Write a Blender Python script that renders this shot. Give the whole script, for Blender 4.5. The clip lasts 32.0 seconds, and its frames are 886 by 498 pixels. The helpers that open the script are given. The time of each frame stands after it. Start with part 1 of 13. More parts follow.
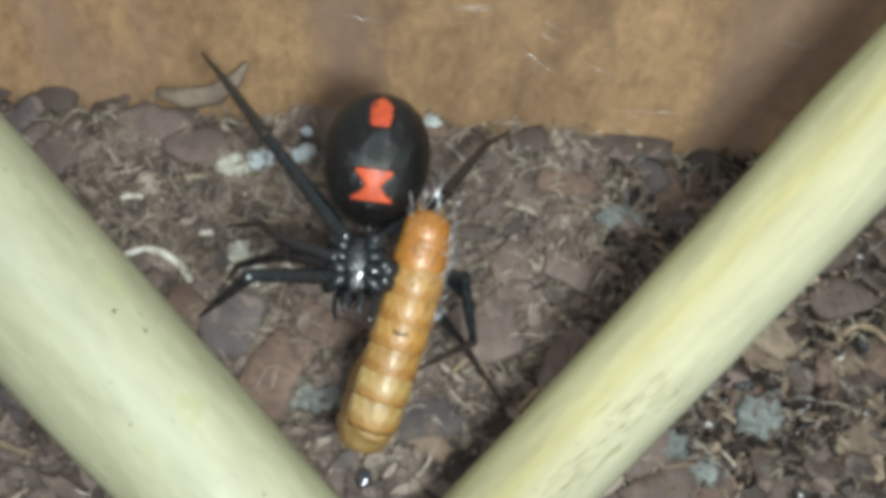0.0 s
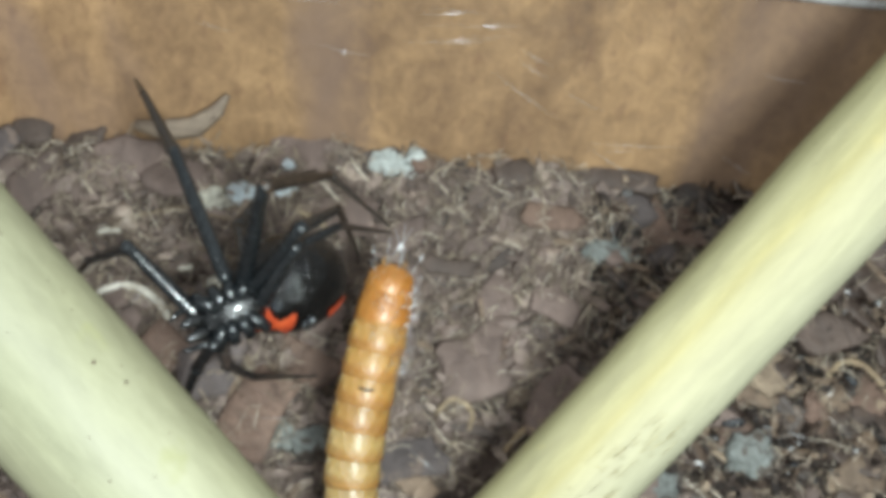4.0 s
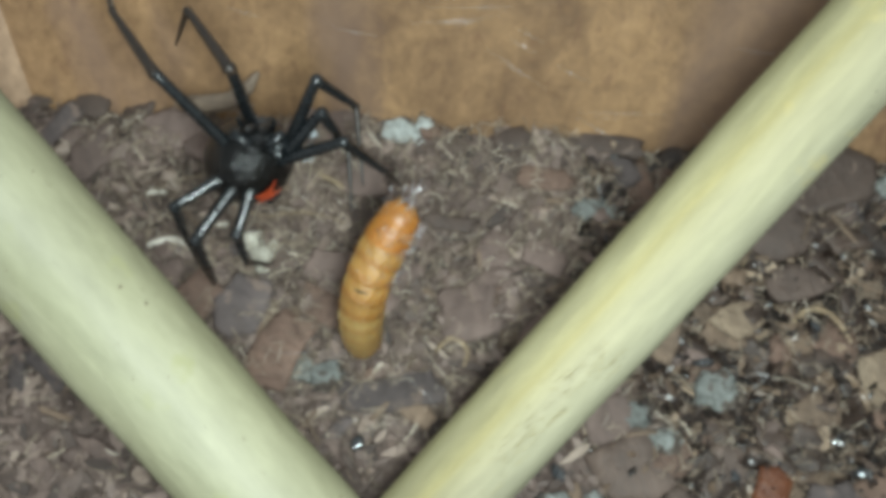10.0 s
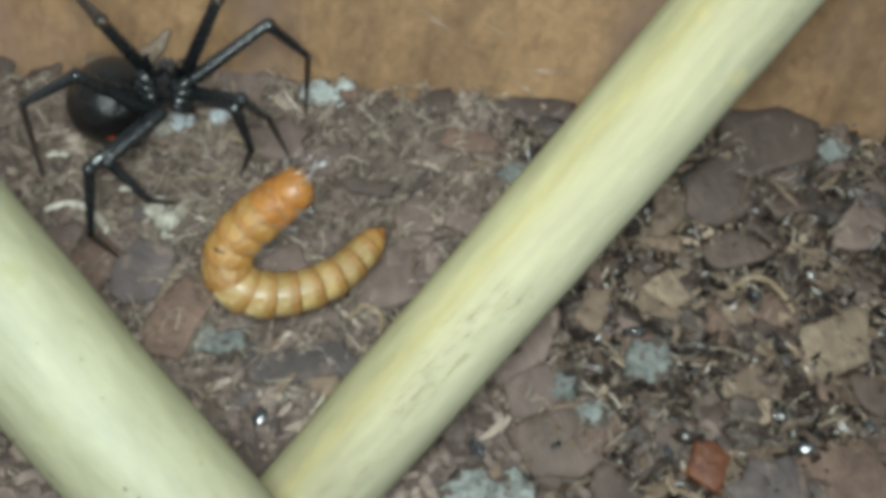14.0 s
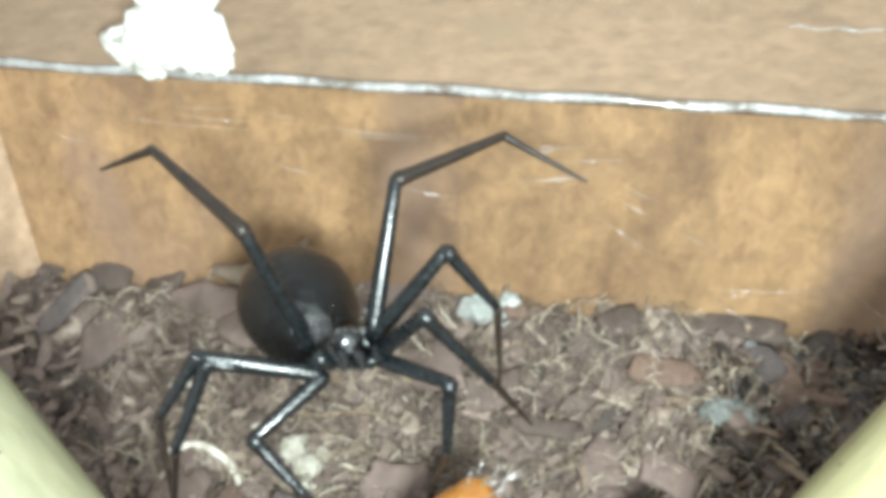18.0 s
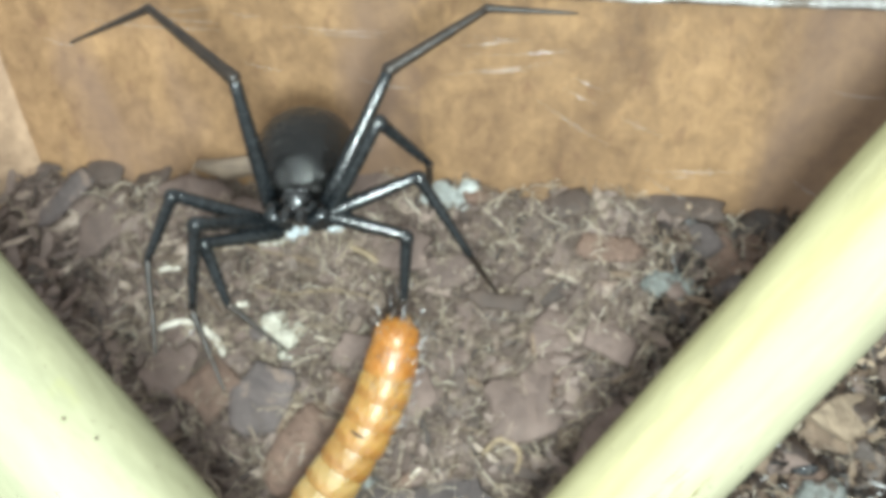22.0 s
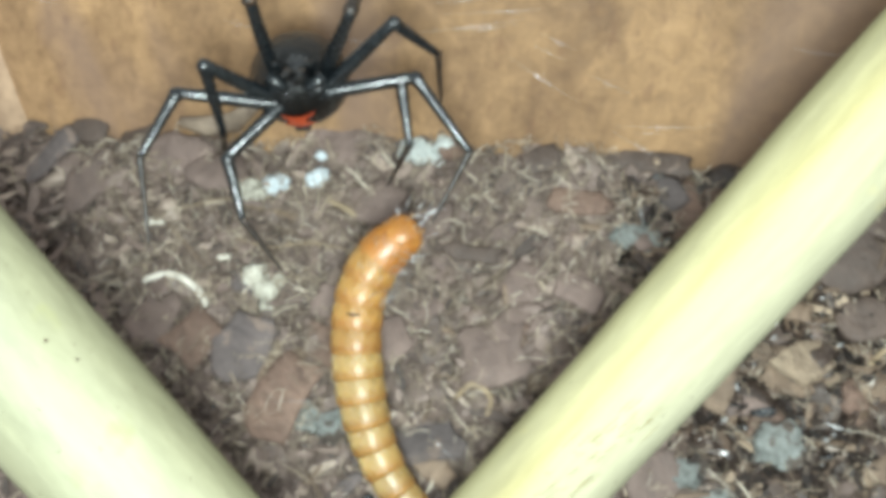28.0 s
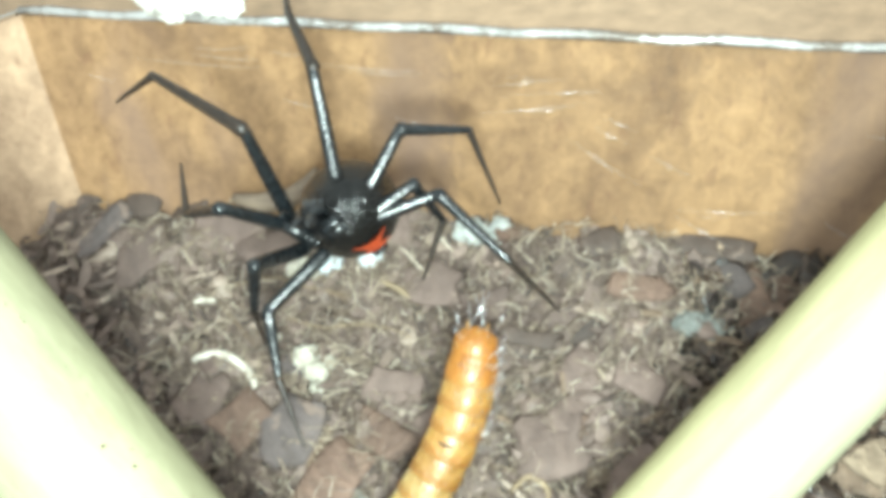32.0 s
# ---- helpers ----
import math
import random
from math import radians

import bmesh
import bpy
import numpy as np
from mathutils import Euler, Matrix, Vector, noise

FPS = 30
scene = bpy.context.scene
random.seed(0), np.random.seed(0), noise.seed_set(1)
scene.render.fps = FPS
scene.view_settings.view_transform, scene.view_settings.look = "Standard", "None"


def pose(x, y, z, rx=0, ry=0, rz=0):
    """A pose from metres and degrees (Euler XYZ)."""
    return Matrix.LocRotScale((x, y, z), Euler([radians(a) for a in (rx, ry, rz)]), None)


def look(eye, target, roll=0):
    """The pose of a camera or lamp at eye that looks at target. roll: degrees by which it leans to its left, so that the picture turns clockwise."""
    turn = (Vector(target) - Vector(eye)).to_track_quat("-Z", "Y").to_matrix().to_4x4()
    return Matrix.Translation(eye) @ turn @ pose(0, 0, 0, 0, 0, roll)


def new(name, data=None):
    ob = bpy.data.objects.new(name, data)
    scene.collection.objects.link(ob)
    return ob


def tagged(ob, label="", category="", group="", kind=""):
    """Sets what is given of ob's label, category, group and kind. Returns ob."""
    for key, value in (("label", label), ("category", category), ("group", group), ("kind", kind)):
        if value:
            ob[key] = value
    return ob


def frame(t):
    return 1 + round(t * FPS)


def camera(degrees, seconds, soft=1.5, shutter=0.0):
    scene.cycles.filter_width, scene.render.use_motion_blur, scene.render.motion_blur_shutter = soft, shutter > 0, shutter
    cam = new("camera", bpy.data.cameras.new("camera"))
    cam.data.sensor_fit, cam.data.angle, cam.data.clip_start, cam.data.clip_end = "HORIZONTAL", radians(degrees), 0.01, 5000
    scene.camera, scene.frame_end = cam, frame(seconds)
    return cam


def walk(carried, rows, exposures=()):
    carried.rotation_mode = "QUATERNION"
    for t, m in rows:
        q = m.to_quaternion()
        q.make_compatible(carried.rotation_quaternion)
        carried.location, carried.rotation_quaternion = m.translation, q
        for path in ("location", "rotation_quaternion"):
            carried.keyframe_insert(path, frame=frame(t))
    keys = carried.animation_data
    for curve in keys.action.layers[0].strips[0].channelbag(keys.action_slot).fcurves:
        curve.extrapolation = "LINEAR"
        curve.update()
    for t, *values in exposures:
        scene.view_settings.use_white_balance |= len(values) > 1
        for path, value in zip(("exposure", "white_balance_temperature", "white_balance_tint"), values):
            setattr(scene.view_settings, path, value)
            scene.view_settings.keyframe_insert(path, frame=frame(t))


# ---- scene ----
cam = camera(50, 32.0, soft=5.5)
CAMERA_ROWS = [
    (0, pose(-0.00124, -0.03111, 0.05533, 22.81, -0.06, 0.48)),
    (0.5, pose(-0.00228, -0.03013, 0.05350, 23.94, -0.75, -0.16)),
    (1, pose(-0.00257, -0.02927, 0.05309, 24.30, 0.02, 0.27)),
    (1.5, pose(-0.00297, -0.02907, 0.05295, 25.47, -0.30, 0.06)),
    (2, pose(-0.00227, -0.02925, 0.05383, 24.35, -0.25, 0.38)),
    (2.5, pose(-0.00226, -0.02901, 0.05441, 25.52, -1.08, -0.03)),
    (3, pose(-0.00219, -0.02904, 0.05462, 24.36, -0.42, 0.41)),
    (3.5, pose(-0.00153, -0.02945, 0.05519, 24.23, -0.39, 0.40)),
    (4, pose(-0.00186, -0.02996, 0.05477, 24.12, -1.43, -0.17)),
    (4.5, pose(-0.00224, -0.03027, 0.05420, 23.80, -1.59, -0.61)),
    (6.5, pose(-0.00132, -0.02982, 0.05507, 23.66, -0.50, 0.31)),
    (7, pose(-0.00046, -0.03034, 0.05545, 23.60, -0.52, 0.23)),
    (7.5, pose(-0.00004, -0.02910, 0.05501, 23.04, -0.46, -0.05)),
    (8, pose(-0.00009, -0.03077, 0.05807, 23.99, -0.70, -0.11)),
    (8.5, pose(-0.00016, -0.03062, 0.06037, 22.52, -0.88, -0.36)),
    (9, pose(0.00012, -0.03155, 0.06094, 25.40, 2.63, 0.98)),
    (9.5, pose(0.00284, -0.03363, 0.06266, 24.39, 4.02, 2.03)),
    (10, pose(0.00296, -0.03380, 0.06100, 22.49, 2.72, 1.61)),
    (10.5, pose(0.00683, -0.03683, 0.06002, 23.71, 2.97, 1.69)),
    (11, pose(0.00596, -0.03697, 0.05995, 22.89, 1.50, 1.21)),
    (11.5, pose(0.00351, -0.03177, 0.06238, 16.36, 0.90, 0.64)),
    (12, pose(0.00689, -0.03772, 0.05999, 23.06, 2.92, 2.06)),
    (12.5, pose(0.00725, -0.03661, 0.06094, 22.03, 2.67, 1.72)),
    (13, pose(0.00658, -0.03728, 0.05400, 24.90, 2.07, 1.80)),
    (13.5, pose(0.00863, -0.03810, 0.05346, 26.43, 3.02, 2.15)),
    (14, pose(0.00710, -0.03736, 0.05455, 25.81, 1.71, 1.55)),
    (14.5, pose(0.00755, -0.03709, 0.05572, 26.61, 4.45, 2.70)),
    (15, pose(0.00768, -0.03492, 0.05880, 27.55, 6.01, 3.10)),
    (15.5, pose(0.00148, -0.02978, 0.05421, 29.16, 3.79, 1.96)),
    (17.5, pose(-0.00238, -0.02327, 0.05086, 28.38, 3.50, 1.51)),
    (18, pose(-0.00055, -0.02468, 0.05122, 30.07, 4.96, 2.76)),
    (18.5, pose(-0.00069, -0.02489, 0.05150, 29.34, 3.73, 2.02)),
    (19, pose(0.00211, -0.02599, 0.05281, 28.61, 4.91, 2.22)),
    (19.5, pose(0.00307, -0.02607, 0.05393, 27.38, 5.84, 2.21)),
    (20, pose(0.00287, -0.02606, 0.05462, 25.87, 4.32, 1.07)),
    (20.5, pose(0.00381, -0.02801, 0.05305, 25.95, 4.80, 2.17)),
    (21, pose(0.00312, -0.02761, 0.05312, 25.65, 5.30, 2.58)),
    (21.5, pose(0.00339, -0.02775, 0.05317, 25.40, 5.75, 2.61)),
    (22, pose(0.00397, -0.02813, 0.05378, 25.08, 6.99, 2.73)),
    (22.5, pose(0.00415, -0.02828, 0.05377, 24.54, 5.81, 2.45)),
    (23, pose(0.00433, -0.02869, 0.05381, 23.83, 5.63, 2.29)),
    (23.5, pose(0.00442, -0.02870, 0.05382, 22.97, 6.99, 2.81)),
    (24, pose(0.00409, -0.02878, 0.05363, 23.97, 6.08, 2.29)),
    (24.5, pose(0.00404, -0.02800, 0.05375, 24.36, 6.30, 2.67)),
    (26.5, pose(0.00489, -0.02928, 0.05412, 23.58, 6.56, 2.82)),
    (27, pose(0.00530, -0.02999, 0.05433, 23.40, 6.44, 2.58)),
    (27.5, pose(0.00575, -0.03063, 0.05504, 22.50, 6.71, 2.90)),
    (28, pose(0.00529, -0.03033, 0.05463, 23.85, 6.58, 2.64)),
    (28.5, pose(0.00511, -0.02896, 0.05507, 25.78, 6.49, 2.53)),
    (29, pose(0.00451, -0.02890, 0.05519, 25.78, 7.28, 2.85)),
    (29.5, pose(0.00367, -0.02783, 0.05482, 26.07, 7.00, 3.49)),
    (30, pose(0.00325, -0.02769, 0.05462, 27.23, 7.25, 3.18)),
    (30.5, pose(0.00356, -0.02737, 0.05430, 27.46, 7.72, 3.89)),
    (31, pose(0.00399, -0.02819, 0.05428, 28.51, 8.39, 4.30)),
    (31.5, pose(0.00333, -0.02773, 0.05449, 27.65, 8.00, 4.16)),
    (32, pose(0.00381, -0.02831, 0.05432, 27.39, 8.10, 4.25)),
]
EXPOSURES = [(t, stops, 6500, 9 if t < 9 else 6 if t < 29.8 else 0) for t, stops in ((0, -0.62), (1, -0.47), (3, -0.4), (4, -0.43), (7, -0.44), (8.5, -0.5), (9.5, -0.75), (10.5, -0.7), (12, -0.77), (13, -0.77), (14.5, -0.66), (17.5, 0.28), (20, 0.15), (24, 0.04), (27, -0.07), (29.5, -0.02), (30, 0.53), (31, 0.48), (32, 0.48))]
walk(cam, CAMERA_ROWS, EXPOSURES)

# ---- light: the torch beside the lens, and the dim room ----
world = bpy.data.worlds.new("room")
scene.world = world
world.use_nodes = True
world.node_tree.nodes["Background"].inputs[0].default_value = (0.84, 0.9, 0.92, 1)
world.node_tree.nodes["Background"].inputs[1].default_value = 1.1
torch_data = bpy.data.lights.new("torch", "AREA")
torch_data.shape, torch_data.size, torch_data.energy, torch_data.color = "DISK", 0.0085, 0.082, (0.88, 1.0, 1.0)
torch = new("torch", torch_data)
torch.matrix_world = look((0.0056, -0.0366, 0.0562), (-0.008, -0.003, 0.003))

MM = 0.001


# ---- materials ----
def ramp(nt, fac, stops):
    n = nt.nodes.new("ShaderNodeValToRGB")
    while len(n.color_ramp.elements) < len(stops):
        n.color_ramp.elements.new(0.5)
    for e, (p, c) in zip(n.color_ramp.elements, stops):
        e.position, e.color = p, (*c, 1)
    nt.links.new(fac, n.inputs[0])
    return n.outputs[0]


def noise_node(nt, co, scale, detail=4, rough=0.6, distort=0.0):
    n = nt.nodes.new("ShaderNodeTexNoise")
    n.inputs["Scale"].default_value, n.inputs["Detail"].default_value = scale, detail
    n.inputs["Roughness"].default_value, n.inputs["Distortion"].default_value = rough, distort
    nt.links.new(co, n.inputs["Vector"])
    return n.outputs[0]


def stretched(nt, co, sx, sy, sz):
    n = nt.nodes.new("ShaderNodeMapping")
    n.inputs["Scale"].default_value = (sx, sy, sz)
    nt.links.new(co, n.inputs["Vector"])
    return n.outputs[0]


def mixed(nt, fac, a, b, mode="MIX"):
    n = nt.nodes.new("ShaderNodeMix")
    n.data_type, n.blend_type = "RGBA", mode
    if isinstance(fac, float):
        n.inputs[0].default_value = fac
    else:
        nt.links.new(fac, n.inputs[0])
    for sock, v in ((n.inputs[6], a), (n.inputs[7], b)):
        if isinstance(v, tuple):
            sock.default_value = (*v, 1)
        else:
            nt.links.new(v, sock)
    return n.outputs[2]


def material(name, dark, light, scale=900, rough=0.7, bump=0.3, fine=None, spots=None, grain=(1, 1, 1), metal=0.0, vary=0.25, coat=0.0, subsurface=0.0, depth=0.0002, rough_to=None, ring=None, spec=0.5, across=None, tone_mix=0.55, coat_rough=0.12):
    """Two colours mixed by coarse and fine noise, with spots, relief and a change of tone from object to object."""
    m = bpy.data.materials.new(name)
    m.use_nodes = True
    nt = m.node_tree
    p = nt.nodes["Principled BSDF"]
    co = nt.nodes.new("ShaderNodeTexCoord").outputs["Object"]
    g = stretched(nt, co, *grain)
    coarse = noise_node(nt, g, scale, 5, 0.62, 0.4)
    small = noise_node(nt, g, fine or scale * 5, 4, 0.7)
    col = ramp(nt, coarse, [(0.3, dark), (0.7, light)])
    tone = ramp(nt, small, [(0.25, (0.45, 0.45, 0.45)), (0.75, (1.35, 1.35, 1.35))])
    col = mixed(nt, tone_mix, col, tone, "MULTIPLY")
    if spots:
        s = noise_node(nt, co, spots[0], 3, 0.6)
        col = mixed(nt, ramp(nt, s, [(spots[1], (0, 0, 0)), (spots[1] + 0.08, (1, 1, 1))]), col, spots[2])
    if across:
        # tints and painted sheen round the stem, one flank (0) to the other (1)
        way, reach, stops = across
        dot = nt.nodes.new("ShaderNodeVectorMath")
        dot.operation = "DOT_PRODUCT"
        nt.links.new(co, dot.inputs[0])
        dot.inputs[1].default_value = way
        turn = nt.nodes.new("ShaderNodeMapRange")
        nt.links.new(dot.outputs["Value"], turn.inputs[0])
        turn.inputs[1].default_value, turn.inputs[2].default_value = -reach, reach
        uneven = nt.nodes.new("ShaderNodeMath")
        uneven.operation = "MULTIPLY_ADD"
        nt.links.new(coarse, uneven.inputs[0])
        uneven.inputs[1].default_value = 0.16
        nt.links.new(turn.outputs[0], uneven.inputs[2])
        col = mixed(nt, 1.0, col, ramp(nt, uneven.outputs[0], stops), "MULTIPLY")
    if ring:
        # each ring deepens towards its hind edge
        split = nt.nodes.new("ShaderNodeSeparateXYZ")
        nt.links.new(co, split.inputs[0])
        along = nt.nodes.new("ShaderNodeMapRange")
        nt.links.new(split.outputs["Z"], along.inputs[0])
        along.inputs[1].default_value, along.inputs[2].default_value = -0.0007, 0.0007
        wobble = nt.nodes.new("ShaderNodeMath")
        wobble.operation = "MULTIPLY_ADD"
        nt.links.new(coarse, wobble.inputs[0])
        wobble.inputs[1].default_value = 0.35
        nt.links.new(along.outputs[0], wobble.inputs[2])
        col = mixed(nt, ramp(nt, wobble.outputs[0], [(0.1, (0.4, 0.4, 0.4)), (0.32, (0, 0, 0)), (0.7, (0.02, 0.02, 0.02)), (1.0, (0.6, 0.6, 0.6))]), col, ring)
    if vary:
        info = nt.nodes.new("ShaderNodeObjectInfo")
        col = mixed(nt, 1.0, col, ramp(nt, info.outputs["Random"], [(0, (1 - vary,) * 3), (1, (1 + vary,) * 3)]), "MULTIPLY")
    nt.links.new(col, p.inputs["Base Color"])
    p.inputs["Metallic"].default_value = metal
    p.inputs["Specular IOR Level"].default_value = spec
    lo, hi = rough, rough_to if rough_to is not None else min(1.0, rough + 0.2)
    nt.links.new(ramp(nt, small, [(0.3, (lo,) * 3), (0.7, (hi,) * 3)]), p.inputs["Roughness"])
    p.inputs["Coat Weight"].default_value = coat
    p.inputs["Coat Roughness"].default_value = coat_rough
    if subsurface:
        p.inputs["Subsurface Weight"].default_value = subsurface
        p.inputs["Subsurface Radius"].default_value = (0.0015, 0.0008, 0.0003)
    if bump:
        b = nt.nodes.new("ShaderNodeBump")
        b.inputs["Strength"].default_value, b.inputs["Distance"].default_value = bump, depth
        both = nt.nodes.new("ShaderNodeMath")
        both.operation = "ADD"
        nt.links.new(coarse, both.inputs[0])
        nt.links.new(small, both.inputs[1])
        nt.links.new(both.outputs[0], b.inputs["Height"])
        nt.links.new(b.outputs[0], p.inputs["Normal"])
    return m


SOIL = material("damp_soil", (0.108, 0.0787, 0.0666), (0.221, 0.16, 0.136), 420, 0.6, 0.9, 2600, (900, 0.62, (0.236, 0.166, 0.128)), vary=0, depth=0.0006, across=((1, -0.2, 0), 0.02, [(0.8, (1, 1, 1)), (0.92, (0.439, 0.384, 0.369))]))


def board(name, dark, light, stain):
    """Raw reddish wood: soft mottling, fine upright grain, dark pores and a few dull stains."""
    m = bpy.data.materials.new(name)
    m.use_nodes = True
    nt = m.node_tree
    p = nt.nodes["Principled BSDF"]
    co = nt.nodes.new("ShaderNodeTexCoord").outputs["Object"]
    cloud = noise_node(nt, stretched(nt, co, 1, 0.7, 0.7), 170, 4, 0.55, 0.6)
    mottle = noise_node(nt, co, 750, 5, 0.7, 0.5)
    grain = noise_node(nt, stretched(nt, co, 1, 0.55, 0.55), 1700, 4, 0.7, 0.3)
    col = ramp(nt, cloud, [(0.32, dark), (0.66, light)])
    col = mixed(nt, 0.5, col, ramp(nt, mottle, [(0.3, (0.42, 0.38, 0.36)), (0.7, (1.4, 1.42, 1.42))]), "MULTIPLY")
    col = mixed(nt, 0.35, col, ramp(nt, grain, [(0.3, (0.6, 0.55, 0.5)), (0.65, (1.25, 1.25, 1.25))]), "MULTIPLY")
    pores = noise_node(nt, stretched(nt, co, 1, 0.55, 0.55), 1000, 2, 0.5)
    col = mixed(nt, ramp(nt, pores, [(0.63, (0, 0, 0)), (0.74, (0.45, 0.45, 0.45))]), col, (0.12, 0.06, 0.035))
    dull = noise_node(nt, stretched(nt, co, 1, 0.4, 0.4), 95, 3, 0.5, 0.5)
    col = mixed(nt, ramp(nt, dull, [(0.57, (0, 0, 0)), (0.68, (0.6, 0.6, 0.6))]), col, stain)
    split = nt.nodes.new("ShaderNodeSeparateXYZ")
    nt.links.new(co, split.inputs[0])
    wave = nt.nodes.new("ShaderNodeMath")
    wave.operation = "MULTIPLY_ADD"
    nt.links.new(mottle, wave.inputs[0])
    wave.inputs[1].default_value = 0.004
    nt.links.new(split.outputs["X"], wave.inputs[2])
    streak = nt.nodes.new("ShaderNodeMapRange")
    nt.links.new(wave.outputs[0], streak.inputs[0])
    streak.inputs[1].default_value, streak.inputs[2].default_value = -0.014, 0.006
    col = mixed(nt, ramp(nt, streak.outputs[0], [(0.3, (0, 0, 0)), (0.4, (0.5, 0.5, 0.5)), (0.5, (0.45, 0.45, 0.45)), (0.58, (0, 0, 0))]), col, stain)
    # colour brightened leftwards and dimmed rightwards, to even out the torch's falloff
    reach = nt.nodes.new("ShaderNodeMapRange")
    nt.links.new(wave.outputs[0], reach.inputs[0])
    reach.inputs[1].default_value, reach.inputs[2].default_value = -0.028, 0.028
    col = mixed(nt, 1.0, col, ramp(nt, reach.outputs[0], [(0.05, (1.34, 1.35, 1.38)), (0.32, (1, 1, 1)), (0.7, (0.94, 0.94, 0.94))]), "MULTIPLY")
    nt.links.new(col, p.inputs["Base Color"])
    nt.links.new(ramp(nt, grain, [(0.3, (0.62,) * 3), (0.7, (0.8,) * 3)]), p.inputs["Roughness"])
    p.inputs["Specular IOR Level"].default_value = 0.3
    bump = nt.nodes.new("ShaderNodeBump")
    bump.inputs["Strength"].default_value, bump.inputs["Distance"].default_value = 0.35, 0.00025
    nt.links.new(mottle, bump.inputs["Height"])
    nt.links.new(bump.outputs[0], p.inputs["Normal"])
    return m


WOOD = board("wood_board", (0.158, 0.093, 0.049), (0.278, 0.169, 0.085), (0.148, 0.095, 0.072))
# lighter copy of the board wood: the side's lit look is in its colour
WOOD_LIT = board("wood_board_lit", (0.25, 0.165, 0.105), (0.36, 0.25, 0.165), (0.22, 0.15, 0.11))
WOOD_FAR = material("wood_table", (0.22, 0.145, 0.09), (0.3, 0.205, 0.132), 70, 0.5, 0.2, 900, (120, 0.62, (0.25, 0.175, 0.115)), (0.7, 1.3, 1), vary=0, coat=0.1)
TAN = material("tan_chip", (0.11, 0.073, 0.05), (0.29, 0.21, 0.148), 420, 0.6, 1.0, 2200, (700, 0.6, (0.07, 0.047, 0.035)), (1, 0.35, 1), vary=0.3, depth=0.0004)
PALE = material("pale_chip", (0.19, 0.135, 0.092), (0.4, 0.31, 0.22), 420, 0.65, 1.2, 1800, (700, 0.6, (0.1, 0.07, 0.05)), (1, 0.4, 1), vary=0.1, depth=0.0006)
RED = material("red_bark", (0.11, 0.068, 0.052), (0.25, 0.162, 0.12), 420, 0.6, 1.0, 2200, (800, 0.63, (0.09, 0.055, 0.04)), (1, 0.5, 1), vary=0.2, depth=0.0004)
MAUVE = material("dusty_bark", (0.103, 0.0722, 0.062), (0.201, 0.146, 0.124), 360, 0.72, 0.8, 1900, (700, 0.66, (0.25, 0.185, 0.15)), (1, 0.55, 1), vary=0.18, depth=0.0003, tone_mix=0.4)
DUSK = material("dark_bark", (0.06, 0.042, 0.034), (0.128, 0.09, 0.072), 380, 0.55, 0.9, 2000, (800, 0.66, (0.18, 0.13, 0.105)), (1, 0.45, 1), vary=0.2, depth=0.0003, tone_mix=0.4)
RUST = material("wet_rust_chip", (0.085, 0.024, 0.009), (0.19, 0.065, 0.024), 420, 0.3, 0.8, 2200, None, (1, 0.5, 1), vary=0.1, depth=0.0003)
WET = material("wet_bark", (0.03, 0.021, 0.017), (0.09, 0.06, 0.046), 500, 0.25, 1.0, 2500, (900, 0.64, (0.16, 0.115, 0.085)), (1, 0.4, 1), vary=0.4, rough_to=0.55)
SLATE = material("slate_chip", (0.069, 0.0552, 0.0534), (0.141, 0.113, 0.107), 380, 0.75, 0.9, 2400, (800, 0.6, (0.167, 0.123, 0.102)), vary=0.2, depth=0.0003)
FIBRE = material("husk_fibre", (0.18, 0.125, 0.075), (0.42, 0.32, 0.2), 500, 0.6, 0.3, 3000, vary=0.45)
PERLITE = material("perlite", (0.33, 0.35, 0.33), (0.76, 0.79, 0.76), 700, 0.7, 1.0, 2500, (800, 0.6, (0.15, 0.14, 0.12)), vary=0.2, depth=0.0005)
WHITE = material("white_perlite", (0.4, 0.46, 0.49), (0.66, 0.71, 0.74), 600, 0.6, 0.9, 2200, (900, 0.64, (0.25, 0.25, 0.24)), vary=0.1, depth=0.0004)
MOULD = material("grey_mould", (0.12, 0.12, 0.108), (0.42, 0.45, 0.43), 800, 0.8, 1.0, 2600, (700, 0.5, (0.1, 0.077, 0.062)), vary=0.25, depth=0.0005)
CREAM = material("cream_crumb", (0.42, 0.39, 0.31), (0.78, 0.75, 0.65), 700, 0.75, 1.0, 2500, (800, 0.6, (0.2, 0.16, 0.12)), vary=0.1, depth=0.0005)
ROOT = material("pale_root", (0.46, 0.42, 0.35), (0.7, 0.66, 0.58), 700, 0.6, 0.5, 2500, vary=0, depth=0.0003)
SILK_BLOB = material("silk_wad", (0.72, 0.7, 0.63), (0.88, 0.87, 0.82), 500, 0.8, 0.8, 2500, vary=0, depth=0.0004)
BLACK = material("black_shell", (0.003, 0.0034, 0.004), (0.009, 0.0095, 0.0105), 900, 0.1, 0.7, 2600, vary=0, coat=0.4, depth=0.00012, rough_to=0.32, coat_rough=0.08)
LEG = material("black_leg", (0.004, 0.005, 0.006), (0.011, 0.0135, 0.0155), 1500, 0.14, 0.5, 3000, vary=0, coat=0.2, depth=0.00006, rough_to=0.34, spec=0.4, coat_rough=0.08)
LEG_BROWN = material("brown_leg", (0.009, 0.007, 0.006), (0.03, 0.02, 0.014), 1500, 0.3, 0.4, 4000, (1500, 0.6, (0.085, 0.05, 0.03)), vary=0, depth=0.00006, spec=0.4)
